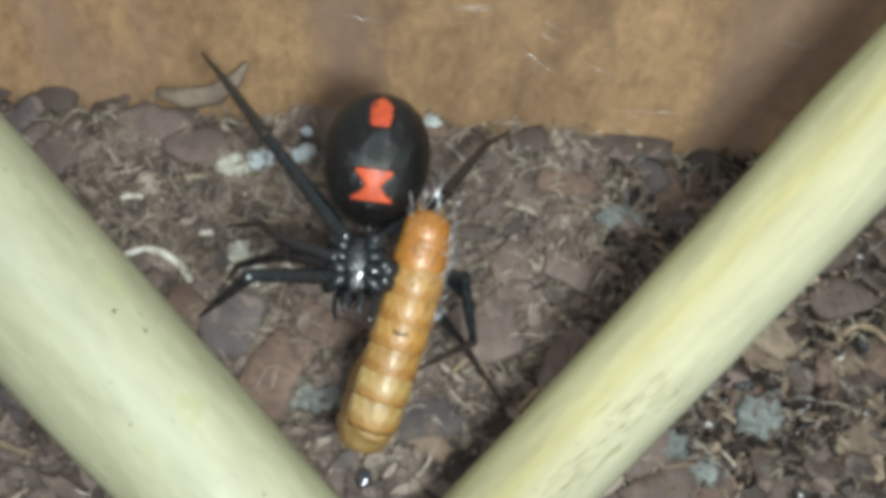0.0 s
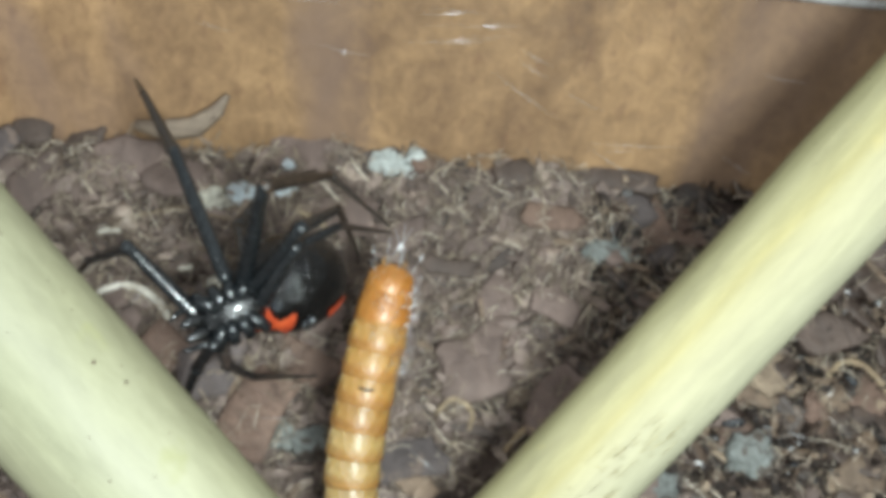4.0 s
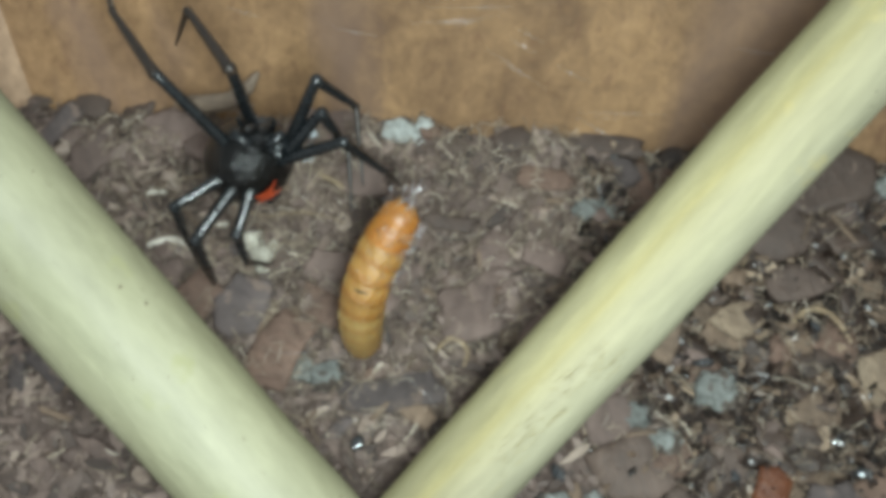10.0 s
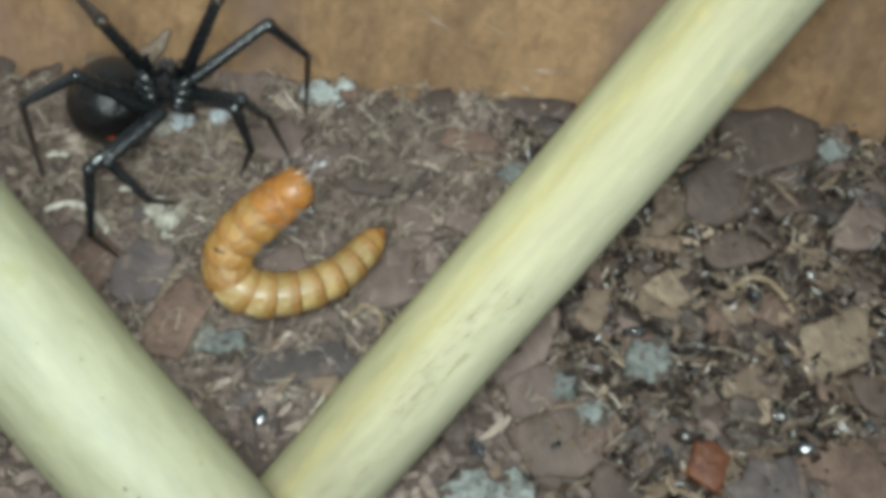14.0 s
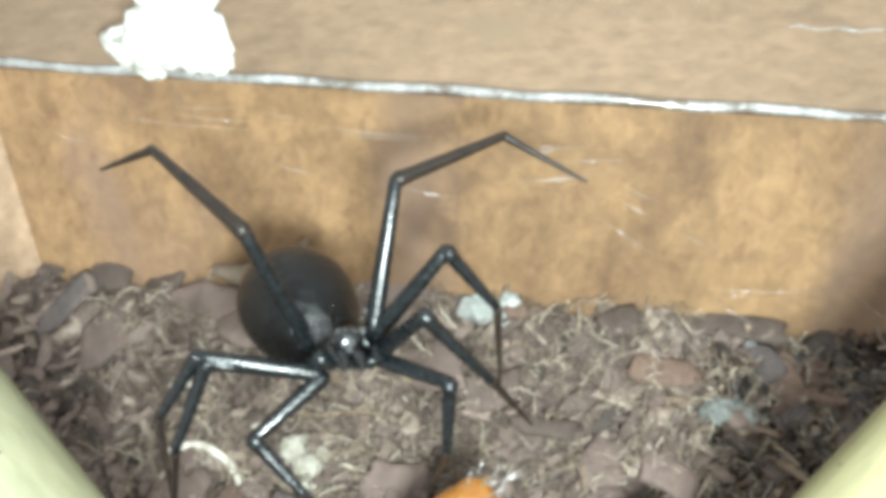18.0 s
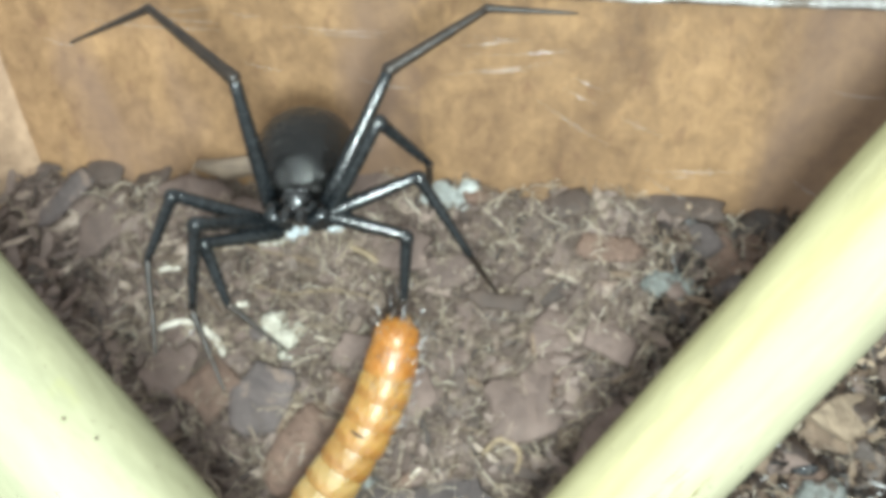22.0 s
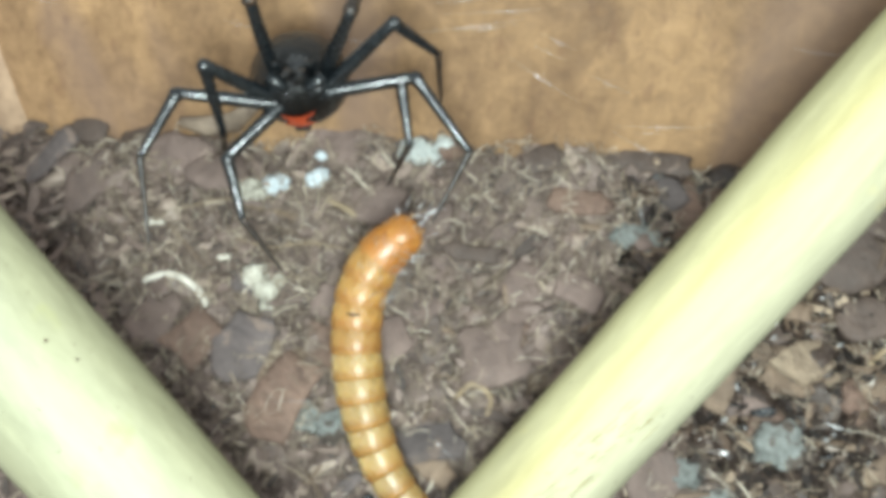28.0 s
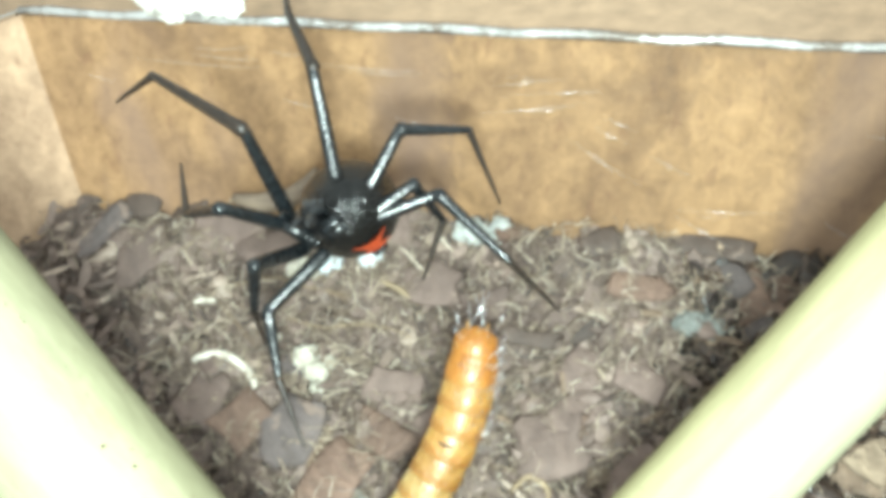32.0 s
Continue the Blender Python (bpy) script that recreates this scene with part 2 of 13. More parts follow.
ABDOMEN = material("abdomen_skin", (0.0022, 0.0023, 0.0024), (0.006, 0.006, 0.006), 520, 0.08, 1.0, 1300, vary=0, depth=0.00026, rough_to=0.26, spec=0.35)
HOURGLASS = material("red_mark", (0.29, 0.026, 0.006), (0.44, 0.07, 0.018), 900, 0.4, 0.3, 3500, (1300, 0.6, (0.17, 0.01, 0.005)), vary=0, depth=0.00008)
WORM = material("larva_skin", (0.25, 0.15, 0.045), (0.37, 0.262, 0.108), 330, 0.32, 1.0, 1000, (420, 0.56, (0.43, 0.335, 0.18)), vary=0.14, coat=0.25, subsurface=0.35, depth=0.0003, rough_to=0.55, ring=(0.2, 0.085, 0.014), coat_rough=0.3)
WORM_FRONT = material("larva_fore_skin", (0.25, 0.122, 0.026), (0.35, 0.208, 0.062), 330, 0.32, 1.0, 1000, (420, 0.58, (0.43, 0.31, 0.155)), vary=0.14, coat=0.25, subsurface=0.35, depth=0.0003, rough_to=0.55, ring=(0.19, 0.066, 0.009), coat_rough=0.3)
WORM_HEAD = material("larva_head", (0.25, 0.09, 0.011), (0.345, 0.15, 0.028), 400, 0.32, 0.7, 1200, vary=0, coat=0.25, subsurface=0.25, depth=0.00025, coat_rough=0.28)
WORM_BAND = material("larva_band", (0.23, 0.1, 0.02), (0.3, 0.16, 0.042), 400, 0.35, 0.3, 1800, vary=0.15, coat=0.2, coat_rough=0.3)
DARK_SPOT = material("dark_spot", (0.03, 0.015, 0.01), (0.07, 0.035, 0.02), 900, 0.5, 0.2, 3000, vary=0)


def clear(name, tint, rough, share):
    """Thin clear plastic or silk: mostly see-through with a sharp gloss."""
    m = bpy.data.materials.new(name)
    m.use_nodes = True
    nt = m.node_tree
    nt.nodes.remove(nt.nodes["Principled BSDF"])
    t, g, mix = (nt.nodes.new("ShaderNode" + k) for k in ("BsdfTransparent", "BsdfGlossy", "MixShader"))
    t.inputs[0].default_value, g.inputs[0].default_value = (*tint, 1), (0.95, 0.97, 1, 1)
    g.inputs["Roughness"].default_value = rough
    mix.inputs[0].default_value = share
    nt.links.new(t.outputs[0], mix.inputs[1])
    nt.links.new(g.outputs[0], mix.inputs[2])
    nt.links.new(mix.outputs[0], nt.nodes["Material Output"].inputs[0])
    return m


RIM = material("plastic_rim", (0.2, 0.185, 0.17), (0.5, 0.5, 0.5), 300, 0.14, 0.9, 1300, (330, 0.56, (0.16, 0.135, 0.115)), (1, 0.3, 0.3), vary=0, coat=0.8, depth=0.0003)
SILK = clear("silk", (0.97, 0.97, 0.97), 0.3, 0.3)


def glass_bead():
    m = bpy.data.materials.new("wet_bead")
    m.use_nodes = True
    p = m.node_tree.nodes["Principled BSDF"]
    p.inputs["Base Color"].default_value = (0.03, 0.032, 0.035, 1)
    p.inputs["Roughness"].default_value = 0.12
    p.inputs["Coat Weight"].default_value = 1.0
    p.inputs["Coat Roughness"].default_value = 0.1
    return m


BEAD = glass_bead()


# ---- building helpers ----
def finish(bm, name, mat, smooth=True):
    me = bpy.data.meshes.new(name)
    bm.to_mesh(me)
    bm.free()
    for poly in me.polygons:
        poly.use_smooth = smooth
    me.materials.append(mat)
    return me


def part(name, bm, mat, parent, label="", smooth=True):
    ob = new(name, finish(bm, name, mat, smooth))
    ob.parent = parent
    return tagged(ob, label) if label else ob


def empty(name, m=None):
    ob = new(name)
    ob.empty_display_size = 0.002
    if m is not None:
        ob.matrix_world = m
    return ob


def lathe(points, seg=20, squash=1.0, wave=0.0, seed=0):
    """A body of revolution along z through (radius, height) points, in millimetres."""
    bm = bmesh.new()
    rings = []
    for k, (r, z) in enumerate(points):
        ring = []
        for i in range(seg):
            a = 2 * math.pi * i / seg
            w = 1 + wave * (noise.noise(Vector((math.cos(a) * 1.3 + seed, math.sin(a) * 1.3, z * 0.25))))
            ring.append(bm.verts.new((r * w * math.cos(a) * MM, r * w * math.sin(a) * squash * MM, z * MM)))
        rings.append(ring)
    for a, b in zip(rings, rings[1:]):
        for i in range(seg):
            bm.faces.new((a[i], a[(i + 1) % seg], b[(i + 1) % seg], b[i]))
    bm.faces.new(list(reversed(rings[0])))
    bm.faces.new(rings[-1])
    return bm


def tube(points, radii, seg=8):
    """A tube through points in millimetres."""
    bm = bmesh.new()
    pts = [Vector(p) for p in points]
    if not isinstance(radii, (list, tuple)):
        radii = [radii] * len(pts)
    rings = []
    for i, p in enumerate(pts):
        d = (pts[min(i + 1, len(pts) - 1)] - pts[max(i - 1, 0)]).normalized()
        q = d.to_track_quat("Z", "Y")
        rings.append([bm.verts.new((p + q @ Vector((math.cos(2 * math.pi * k / seg), math.sin(2 * math.pi * k / seg), 0)) * radii[i]) * MM) for k in range(seg)])
    for a, b in zip(rings, rings[1:]):
        for i in range(seg):
            bm.faces.new((a[i], a[(i + 1) % seg], b[(i + 1) % seg], b[i]))
    bm.faces.new(list(reversed(rings[0])))
    bm.faces.new(rings[-1])
    return bm


def soil_height(x, y):
    """Height of the bed at a place, in millimetres."""
    v = Vector((x * 0.09, y * 0.09, 3.1))
    h = 1.3 * noise.noise(v) + 0.75 * noise.noise(v * 3.1) + 0.45 * noise.noise(v * 8.3) + 0.22 * noise.noise(v * 19.0)
    back = y + 0.1 * x
    return h + 0.9 * max(0.0, 1 - abs(back + 1) / 9.0) - 0.4


def chunk(sx, sy, sz, seed, jag=0.35, sub=2, flat=False):
    """An uneven lump, in millimetres."""
    bm = bmesh.new()
    bmesh.ops.create_icosphere(bm, subdivisions=sub, radius=1)
    off = Vector((seed * 3.7, seed * 1.9, seed * 7.3))
    for v in bm.verts:
        n = noise.noise(v.co * 1.6 + off) + 0.6 * noise.noise(v.co * 4.2 + off)
        c = v.co * (1 + jag * n)
        if flat:
            c.z = max(-0.7, min(0.7, c.z * 1.6)) + 0.25 * noise.noise(Vector((c.x, c.y, 0)) * 2.5 + off)
        v.co = Vector((c.x * sx, c.y * sy, c.z * sz)) * MM
    return bm


def flake(length, width, thick, seed):
    """A broken flake of bark with a ragged outline, a worn top and thickness, in millimetres."""
    rnd = random.Random(seed)
    bm = bmesh.new()
    n = 12
    rim = []
    for i in range(n):
        a = 2 * math.pi * i / n
        k = 1 + 0.3 * noise.noise(Vector((math.cos(a) * 1.1, math.sin(a) * 1.1, seed * 1.7))) + 0.2 * rnd.uniform(-1, 1)
        c, s = math.cos(a), math.sin(a)
        rim.append((math.copysign(abs(c) ** 0.6, c) * length / 2 * k, math.copysign(abs(s) ** 0.6, s) * width / 2 * k))
    rings = []
    for scale, z in ((0.9, -0.5), (1.0, -0.1), (0.96, 0.3), (0.8, 0.5), (0.42, 0.6)):
        ring = []
        for x, y in rim:
            x, y = x * scale, y * scale
            dz = 0.16 * width * noise.noise(Vector((x * 0.5, y * 0.5, seed))) + 0.22 * thick * noise.noise(Vector((x * 2.1, y * 2.1, seed + 9)))
            ring.append(bm.verts.new((x * MM, y * MM, (z * thick + dz) * MM)))
        rings.append(ring)
    for a, b in zip(rings, rings[1:]):
        for i in range(n):
            bm.faces.new((a[i], a[(i + 1) % n], b[(i + 1) % n], b[i]))
    bm.faces.new(list(reversed(rings[0])))
    bm.faces.new(rings[-1])
    return bm


# ---- the box: bed, boards, rim ----
def wall_y(x):
    return -0.1 * x


def build_bed():
    bm = bmesh.new()
    nx, ny = 230, 170
    grid = []
    for j in range(ny):
        row = []
        for i in range(nx):
            x, y = -58 + 116 * i / (nx - 1), -62 + 72 * j / (ny - 1)
            row.append(bm.verts.new((x * MM, y * MM, soil_height(x, y) * MM)))
        grid.append(row)
    for j in range(ny - 1):
        for i in range(nx - 1):
            bm.faces.new((grid[j][i], grid[j][i + 1], grid[j + 1][i + 1], grid[j + 1][i]))
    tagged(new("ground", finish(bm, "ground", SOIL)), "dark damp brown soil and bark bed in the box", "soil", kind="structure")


def slab(a, b, c, d, thick, bevel=0.0):
    """A board whose front has the four corners (anticlockwise from the front), in millimetres."""
    bm = bmesh.new()
    f = [Vector(p) * MM for p in (a, b, c, d)]
    nrm = (f[1] - f[0]).cross(f[3] - f[0]).normalized() * thick * MM
    vs = [bm.verts.new(p) for p in f] + [bm.verts.new(p - nrm) for p in f]
    for q in ((0, 1, 2, 3), (7, 6, 5, 4), (0, 4, 5, 1), (1, 5, 6, 2), (2, 6, 7, 3), (3, 7, 4, 0)):
        bm.faces.new([vs[i] for i in q])
    if bevel:
        bmesh.ops.bevel(bm, geom=bm.edges[:], offset=bevel * MM, segments=2, affect="EDGES")
    return bm


def build_box():
    sl, z0, x0, x1 = 1.16, 0.4, -33.7, 60.0
    low, rim = -6.0, 8.3

    def at(x, y):
        return (x, y + wall_y(x), sl * y + z0)

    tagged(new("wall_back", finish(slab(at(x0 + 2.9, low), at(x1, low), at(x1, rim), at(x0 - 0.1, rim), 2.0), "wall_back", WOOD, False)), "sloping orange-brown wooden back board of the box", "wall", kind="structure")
    # the side board turns towards the viewer at the corner
    a, d = Vector(at(x0 + 2.9, low)), Vector(at(x0 - 0.1, rim))
    out = Vector((-34, -24, 8.0))
    tagged(new("wall_left", finish(slab(tuple(a + out), tuple(a), tuple(d), tuple(d + out), 2.0), "wall_left", WOOD_LIT, False)), "brown wooden side board of the box, lit tone put into its colour", "wall", kind="structure")
    # the two boards that close the box
    tagged(new("wall_right", finish(slab((x1, wall_y(x1), -4), (x1, -62, -4), (x1, -62, 9), (x1, wall_y(x1) + rim, 10), 2.0), "wall_right", WOOD_LIT, False)), "brown wooden side board of the box", "wall", kind="structure")
    tagged(new("wall_front", finish(slab((x1, -62, -4), (-72, -62, -4), (-72, -62, 9), (x1, -62, 9), 2.0), "wall_front", WOOD_LIT, False)), "brown wooden front board of the box", "wall", kind="structure")
    # clear strip that runs along the top of the boards
    pts = [at(x0 - 0.1 + (x1 - x0) * i / 40, rim + 0.2 + 0.05 * math.sin(i * 1.7)) for i in range(41)]
    tagged(new("trim", finish(tube(pts, [0.27 + 0.09 * noise.noise(Vector((i * 0.9, 0, 0))) for i in range(41)], 10), "trim", RIM)), "shiny clear plastic rim along the top of the board", "rim", kind="structure")
    # short tubes give shape to the glints along the rim's upper edge
    for xa, xb, up in ((-39.0, -21.0, 2.4), (-18.0, -13.0, 2.6), (12.0, 16.5, 2.3), (17.5, 27.0, 2.0)):
        pts = [at(xa + (xb - xa) * i / 8, rim + up + 0.06 * math.sin(i * 1.9)) for i in range(9)]
        tagged(new("trim_lip", finish(tube([(x, y, z + 1.6) for x, y, z in pts], [0.03 + 0.09 * abs(noise.noise(Vector((i * 1.3, xa, 0)))) for i in range(9)], 8), "trim_lip", RIM)), "glint along the upper edge of the clear rim, built as a thin tube", "rim", kind="structure")
    d2 = Vector(at(x0 - 0.1, rim + 0.2))
    pts = [tuple(d2 + out * (i / 10)) for i in range(11)]
    tagged(new("trim_left", finish(tube(pts, 0.07, 10), "trim_left", RIM)), "shiny clear plastic rim along the side board", "rim", kind="structure")
    # the table beyond
    tagged(new("floor", finish(slab((-150, 23.9, 9.7), (150, -6.1, 9.7), (150, 134.0, 24.0), (-150, 164.0, 24.0), 2.0), "floor", WOOD_FAR, False)), "dull brown varnished wooden panel beyond the rim", "panel", kind="structure")
    e = d + Vector((-0.5, 0.3, 0.1))
    tagged(new("floor_left", finish(slab(tuple(e + out * 3.4), tuple(e), (-150, 23.7, 9.6), (-150, -20, 18), 1.5), "floor_left", WOOD_FAR, False)), "dull brown varnished wooden panel beside the box", "panel", kind="structure")
    tagged(new("floor_outside", finish(slab((-150, -160, -8), (150, -160, -8), (150, 4, -8), (-150, 4, -8), 3.0), "floor_outside", WOOD_FAR, False)), "dull brown wooden table under the box", "table", kind="structure")


def stem_mesh(length, radius, seed, taper=0.0):
    pts = []
    n = 40
    for i in range(n + 1):
        z = -length / 2 + length * i / n
        pts.append((radius * (1 + taper * z / length + 0.012 * noise.noise(Vector((seed, z * 0.12, 0)))), z))
    bm = lathe([(radius * 0.8, -length / 2 - 0.15)] + pts + [(radius * 0.8, length / 2 + 0.15)], 36, 1.0, 0.03, seed)
    return bm


def axis_pose(p, d):
    return Matrix.Translation(Vector(p) * MM) @ Vector(d).to_track_quat("Z", "Y").to_matrix().to_4x4()


STEMS = []


def build_stems():
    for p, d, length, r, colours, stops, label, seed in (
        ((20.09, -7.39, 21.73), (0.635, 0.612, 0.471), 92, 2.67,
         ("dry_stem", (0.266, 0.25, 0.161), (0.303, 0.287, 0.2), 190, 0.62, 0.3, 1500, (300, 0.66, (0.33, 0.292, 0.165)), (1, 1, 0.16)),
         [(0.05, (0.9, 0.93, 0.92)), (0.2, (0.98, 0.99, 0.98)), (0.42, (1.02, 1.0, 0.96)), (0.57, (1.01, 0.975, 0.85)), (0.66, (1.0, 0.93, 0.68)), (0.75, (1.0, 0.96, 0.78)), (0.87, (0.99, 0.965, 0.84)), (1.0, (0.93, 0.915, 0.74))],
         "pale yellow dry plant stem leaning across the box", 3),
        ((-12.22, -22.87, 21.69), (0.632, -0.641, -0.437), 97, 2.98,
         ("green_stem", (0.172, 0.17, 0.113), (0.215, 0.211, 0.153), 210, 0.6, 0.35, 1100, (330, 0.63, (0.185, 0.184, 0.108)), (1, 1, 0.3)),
         # greenish flanks are its own colour; the whitish middle stop paints in sheen
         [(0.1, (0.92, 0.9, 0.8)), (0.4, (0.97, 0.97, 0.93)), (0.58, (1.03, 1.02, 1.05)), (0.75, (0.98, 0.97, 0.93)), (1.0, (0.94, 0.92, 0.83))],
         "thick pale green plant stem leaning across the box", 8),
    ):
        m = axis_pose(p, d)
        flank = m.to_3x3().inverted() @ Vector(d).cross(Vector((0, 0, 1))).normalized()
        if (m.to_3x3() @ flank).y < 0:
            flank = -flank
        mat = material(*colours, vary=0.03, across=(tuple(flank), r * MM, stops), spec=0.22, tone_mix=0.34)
        s = tagged(empty("plant_stem", m), label, "stem", "stems across the box")
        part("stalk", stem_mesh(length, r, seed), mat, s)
        STEMS.append(s)


build_bed()
build_box()
build_stems()


# ---- the spider ----
def turned(bm, rx):
    bmesh.ops.rotate(bm, verts=bm.verts[:], cent=(0, 0, 0), matrix=Matrix.Rotation(radians(rx), 3, "X"))
    return bm


def egg(r, half, seg=28, rings=18, squash=1.0, point=0.0, flat=0.0):
    pts = []
    for i in range(1, rings):
        a = math.pi * i / rings
        z = -half * math.cos(a)
        pts.append((r * math.sin(a) ** 0.9 * (1 + point * z / half), z))
    return lathe(pts, seg, squash)


def ventral_patch(width_at, a0, a1, rx, ry, rz, lift=0.05, rows=14, cols=6):
    """A thin raised mark lying on the underside of the abdomen."""
    bm = bmesh.new()
    top = []
    for j in range(rows + 1):
        a = radians(a0 + (a1 - a0) * j / rows)
        w = width_at(j / rows) * (1 + 0.14 * math.sin(7.3 * j / rows + 1) * math.sin(17 * j / rows))
        line = []
        for i in range(cols + 1):
            x = w * (2 * i / cols - 1)
            c = max(0.05, math.cos(a)) ** 0.9 * (1 + 0.07 * math.sin(a))
            k = math.sqrt(max(0.02, 1 - (x / (rx * c)) ** 2))
            up = 1 + lift / rz * (1 - 0.7 * abs(2 * i / cols - 1) ** 4)
            line.append(bm.verts.new((x * MM, ry * math.sin(a) * up * MM, rz * c * k * up * MM)))
        top.append(line)
    for a, b in zip(top, top[1:]):
        for i in range(cols):
            bm.faces.new((a[i], a[i + 1], b[i + 1], b[i]))
    return bm


def leg_piece(length, r0, r1, knee=1.15):
    """A leg segment along +z with a rounded, slightly swollen start."""
    pts = [(r0 * 0.45, -r0 * 0.8), (r0 * 0.9, -r0 * 0.45), (r0 * knee, 0.0), (r0 * knee * 0.97, r0 * 0.8)]
    for i in range(1, 9):
        u = i / 9
        pts.append((r0 + (r1 - r0) * u + 0.05 * r0 * math.sin(math.pi * u), length * u))
    pts += [(r1 * 1.05, length), (r1 * 0.7, length + r1 * 0.6), (r1 * 0.2, length + r1 * 0.9)]
    return lathe(pts, 12)


LEG_LENGTHS = {"A": (6.84, 5.51, 4.26), "B": (6.84, 5.51, 4.26), "C": (5.13, 3.69, 4.44), "D": (4.61, 4.77, 4.1), "E": (3.83, 3.31, 3.47), "F": (5.13, 3.69, 4.44), "G": (3.83, 3.31, 3.47), "H": (4.61, 4.77, 4.1)}


def build_spider():
    def body_part(name, bm, mat, parent, label=""):
        bmesh.ops.scale(bm, verts=bm.verts[:], vec=(0.85, 0.85, 0.85))
        return part(name, bm, mat, parent, label)

    root = tagged(empty("spider"), "glossy black spider with a red hourglass mark, hanging in its web", "spider")
    head = body_part("cephalothorax", turned(egg(1.3, 1.85, 24, 14, 0.62, -0.12), -90), BLACK, root)
    dome = egg(0.95, 1.0, 16, 10, 0.85)
    bmesh.ops.translate(turned(dome, -90), verts=dome.verts[:], vec=(0, 0.85 * MM, 0.45 * MM))
    body_part("carapace", dome, BLACK, head)
    for sx in (-1, 1):
        jaw = lathe([(0.12, -0.1), (0.38, 0.1), (0.43, 0.6), (0.34, 1.1), (0.2, 1.45), (0.07, 1.65)], 12)
        bmesh.ops.translate(turned(jaw, -122), verts=jaw.verts[:], vec=(sx * 0.42 * MM, 1.5 * MM, -0.1 * MM))
        body_part("chelicera", jaw, BLACK, head)
        palp = tube([(sx * 0.8, 1.3, 0), (sx * 1.15, 2.1, 0.15), (sx * 1.1, 2.8, -0.1), (sx * 0.9, 3.3, -0.5)], [0.2, 0.19, 0.17, 0.1])
        body_part("pedipalp", palp, LEG, head)
        for k in range(2):
            eye = egg(0.13, 0.13, 10, 8)
            bmesh.ops.translate(eye, verts=eye.verts[:], vec=(sx * (0.22 + 0.3 * k) * MM, (1.65 - 0.25 * k) * MM, 0.95 * MM))
            body_part("eye", eye, BEAD, head)
        for k in range(4):
            y = 0.95 - 0.62 * k
            coxa = tube([(sx * 0.45, y * 0.8, -0.55), (sx * 0.75, y, -0.68), (sx * 1.15, y * 1.3, -0.55), (sx * 1.7, y * 1.6, -0.25)], [0.22, 0.36, 0.4, 0.36], 12)
            body_part("coxa", coxa, LEG, head)
    abd = body_part("abdomen", turned(egg(3.15, 3.95, 40, 26, 0.95, 0.07), -90), ABDOMEN, root)
    body_part("hourglass", ventral_patch(lambda u: 0.45 + 0.72 * abs(2 * u - 1) ** 1.3, -40, -13, 3.15, 3.95, 3.0, 0.09), HOURGLASS, abd, "orange-red hourglass mark")
    body_part("red_stripe", ventral_patch(lambda u: 0.1 + 0.55 * math.sin(math.pi * min(1, 0.12 + 0.88 * u)) ** 0.7, 22, 56, 3.15, 3.95, 3.0, 0.09), HOURGLASS, abd, "red stripe by the spinnerets")
    for k in range(6):
        a = 2 * math.pi * k / 6
        sp = lathe([(0.22, 0), (0.2, 0.3), (0.1, 0.55)], 10)
        bmesh.ops.translate(sp, verts=sp.verts[:], vec=(0.36 * math.cos(a) * MM, (0.15 + 0.36 * math.sin(a)) * MM, 2.75 * MM))
        body_part("spinneret", sp, BLACK, abd)
    waist = tube([(0, -4.25, 0.2), (0, -3.7, 0.15)], [0.2, 0.24], 10)
    body_part("pedicel", waist, BLACK, abd)
    made = {}
    for key, (f, t, s) in LEG_LENGTHS.items():
        made[key] = [part("femur", leg_piece(f, 0.4, 0.3, 1.0), LEG, root), part("tibia", leg_piece(t, 0.33, 0.2), LEG_BROWN if key in "AB" else LEG, root), part("tarsus", leg_piece(s, 0.2, 0.07), LEG_BROWN, root)]
    return root, abd, made


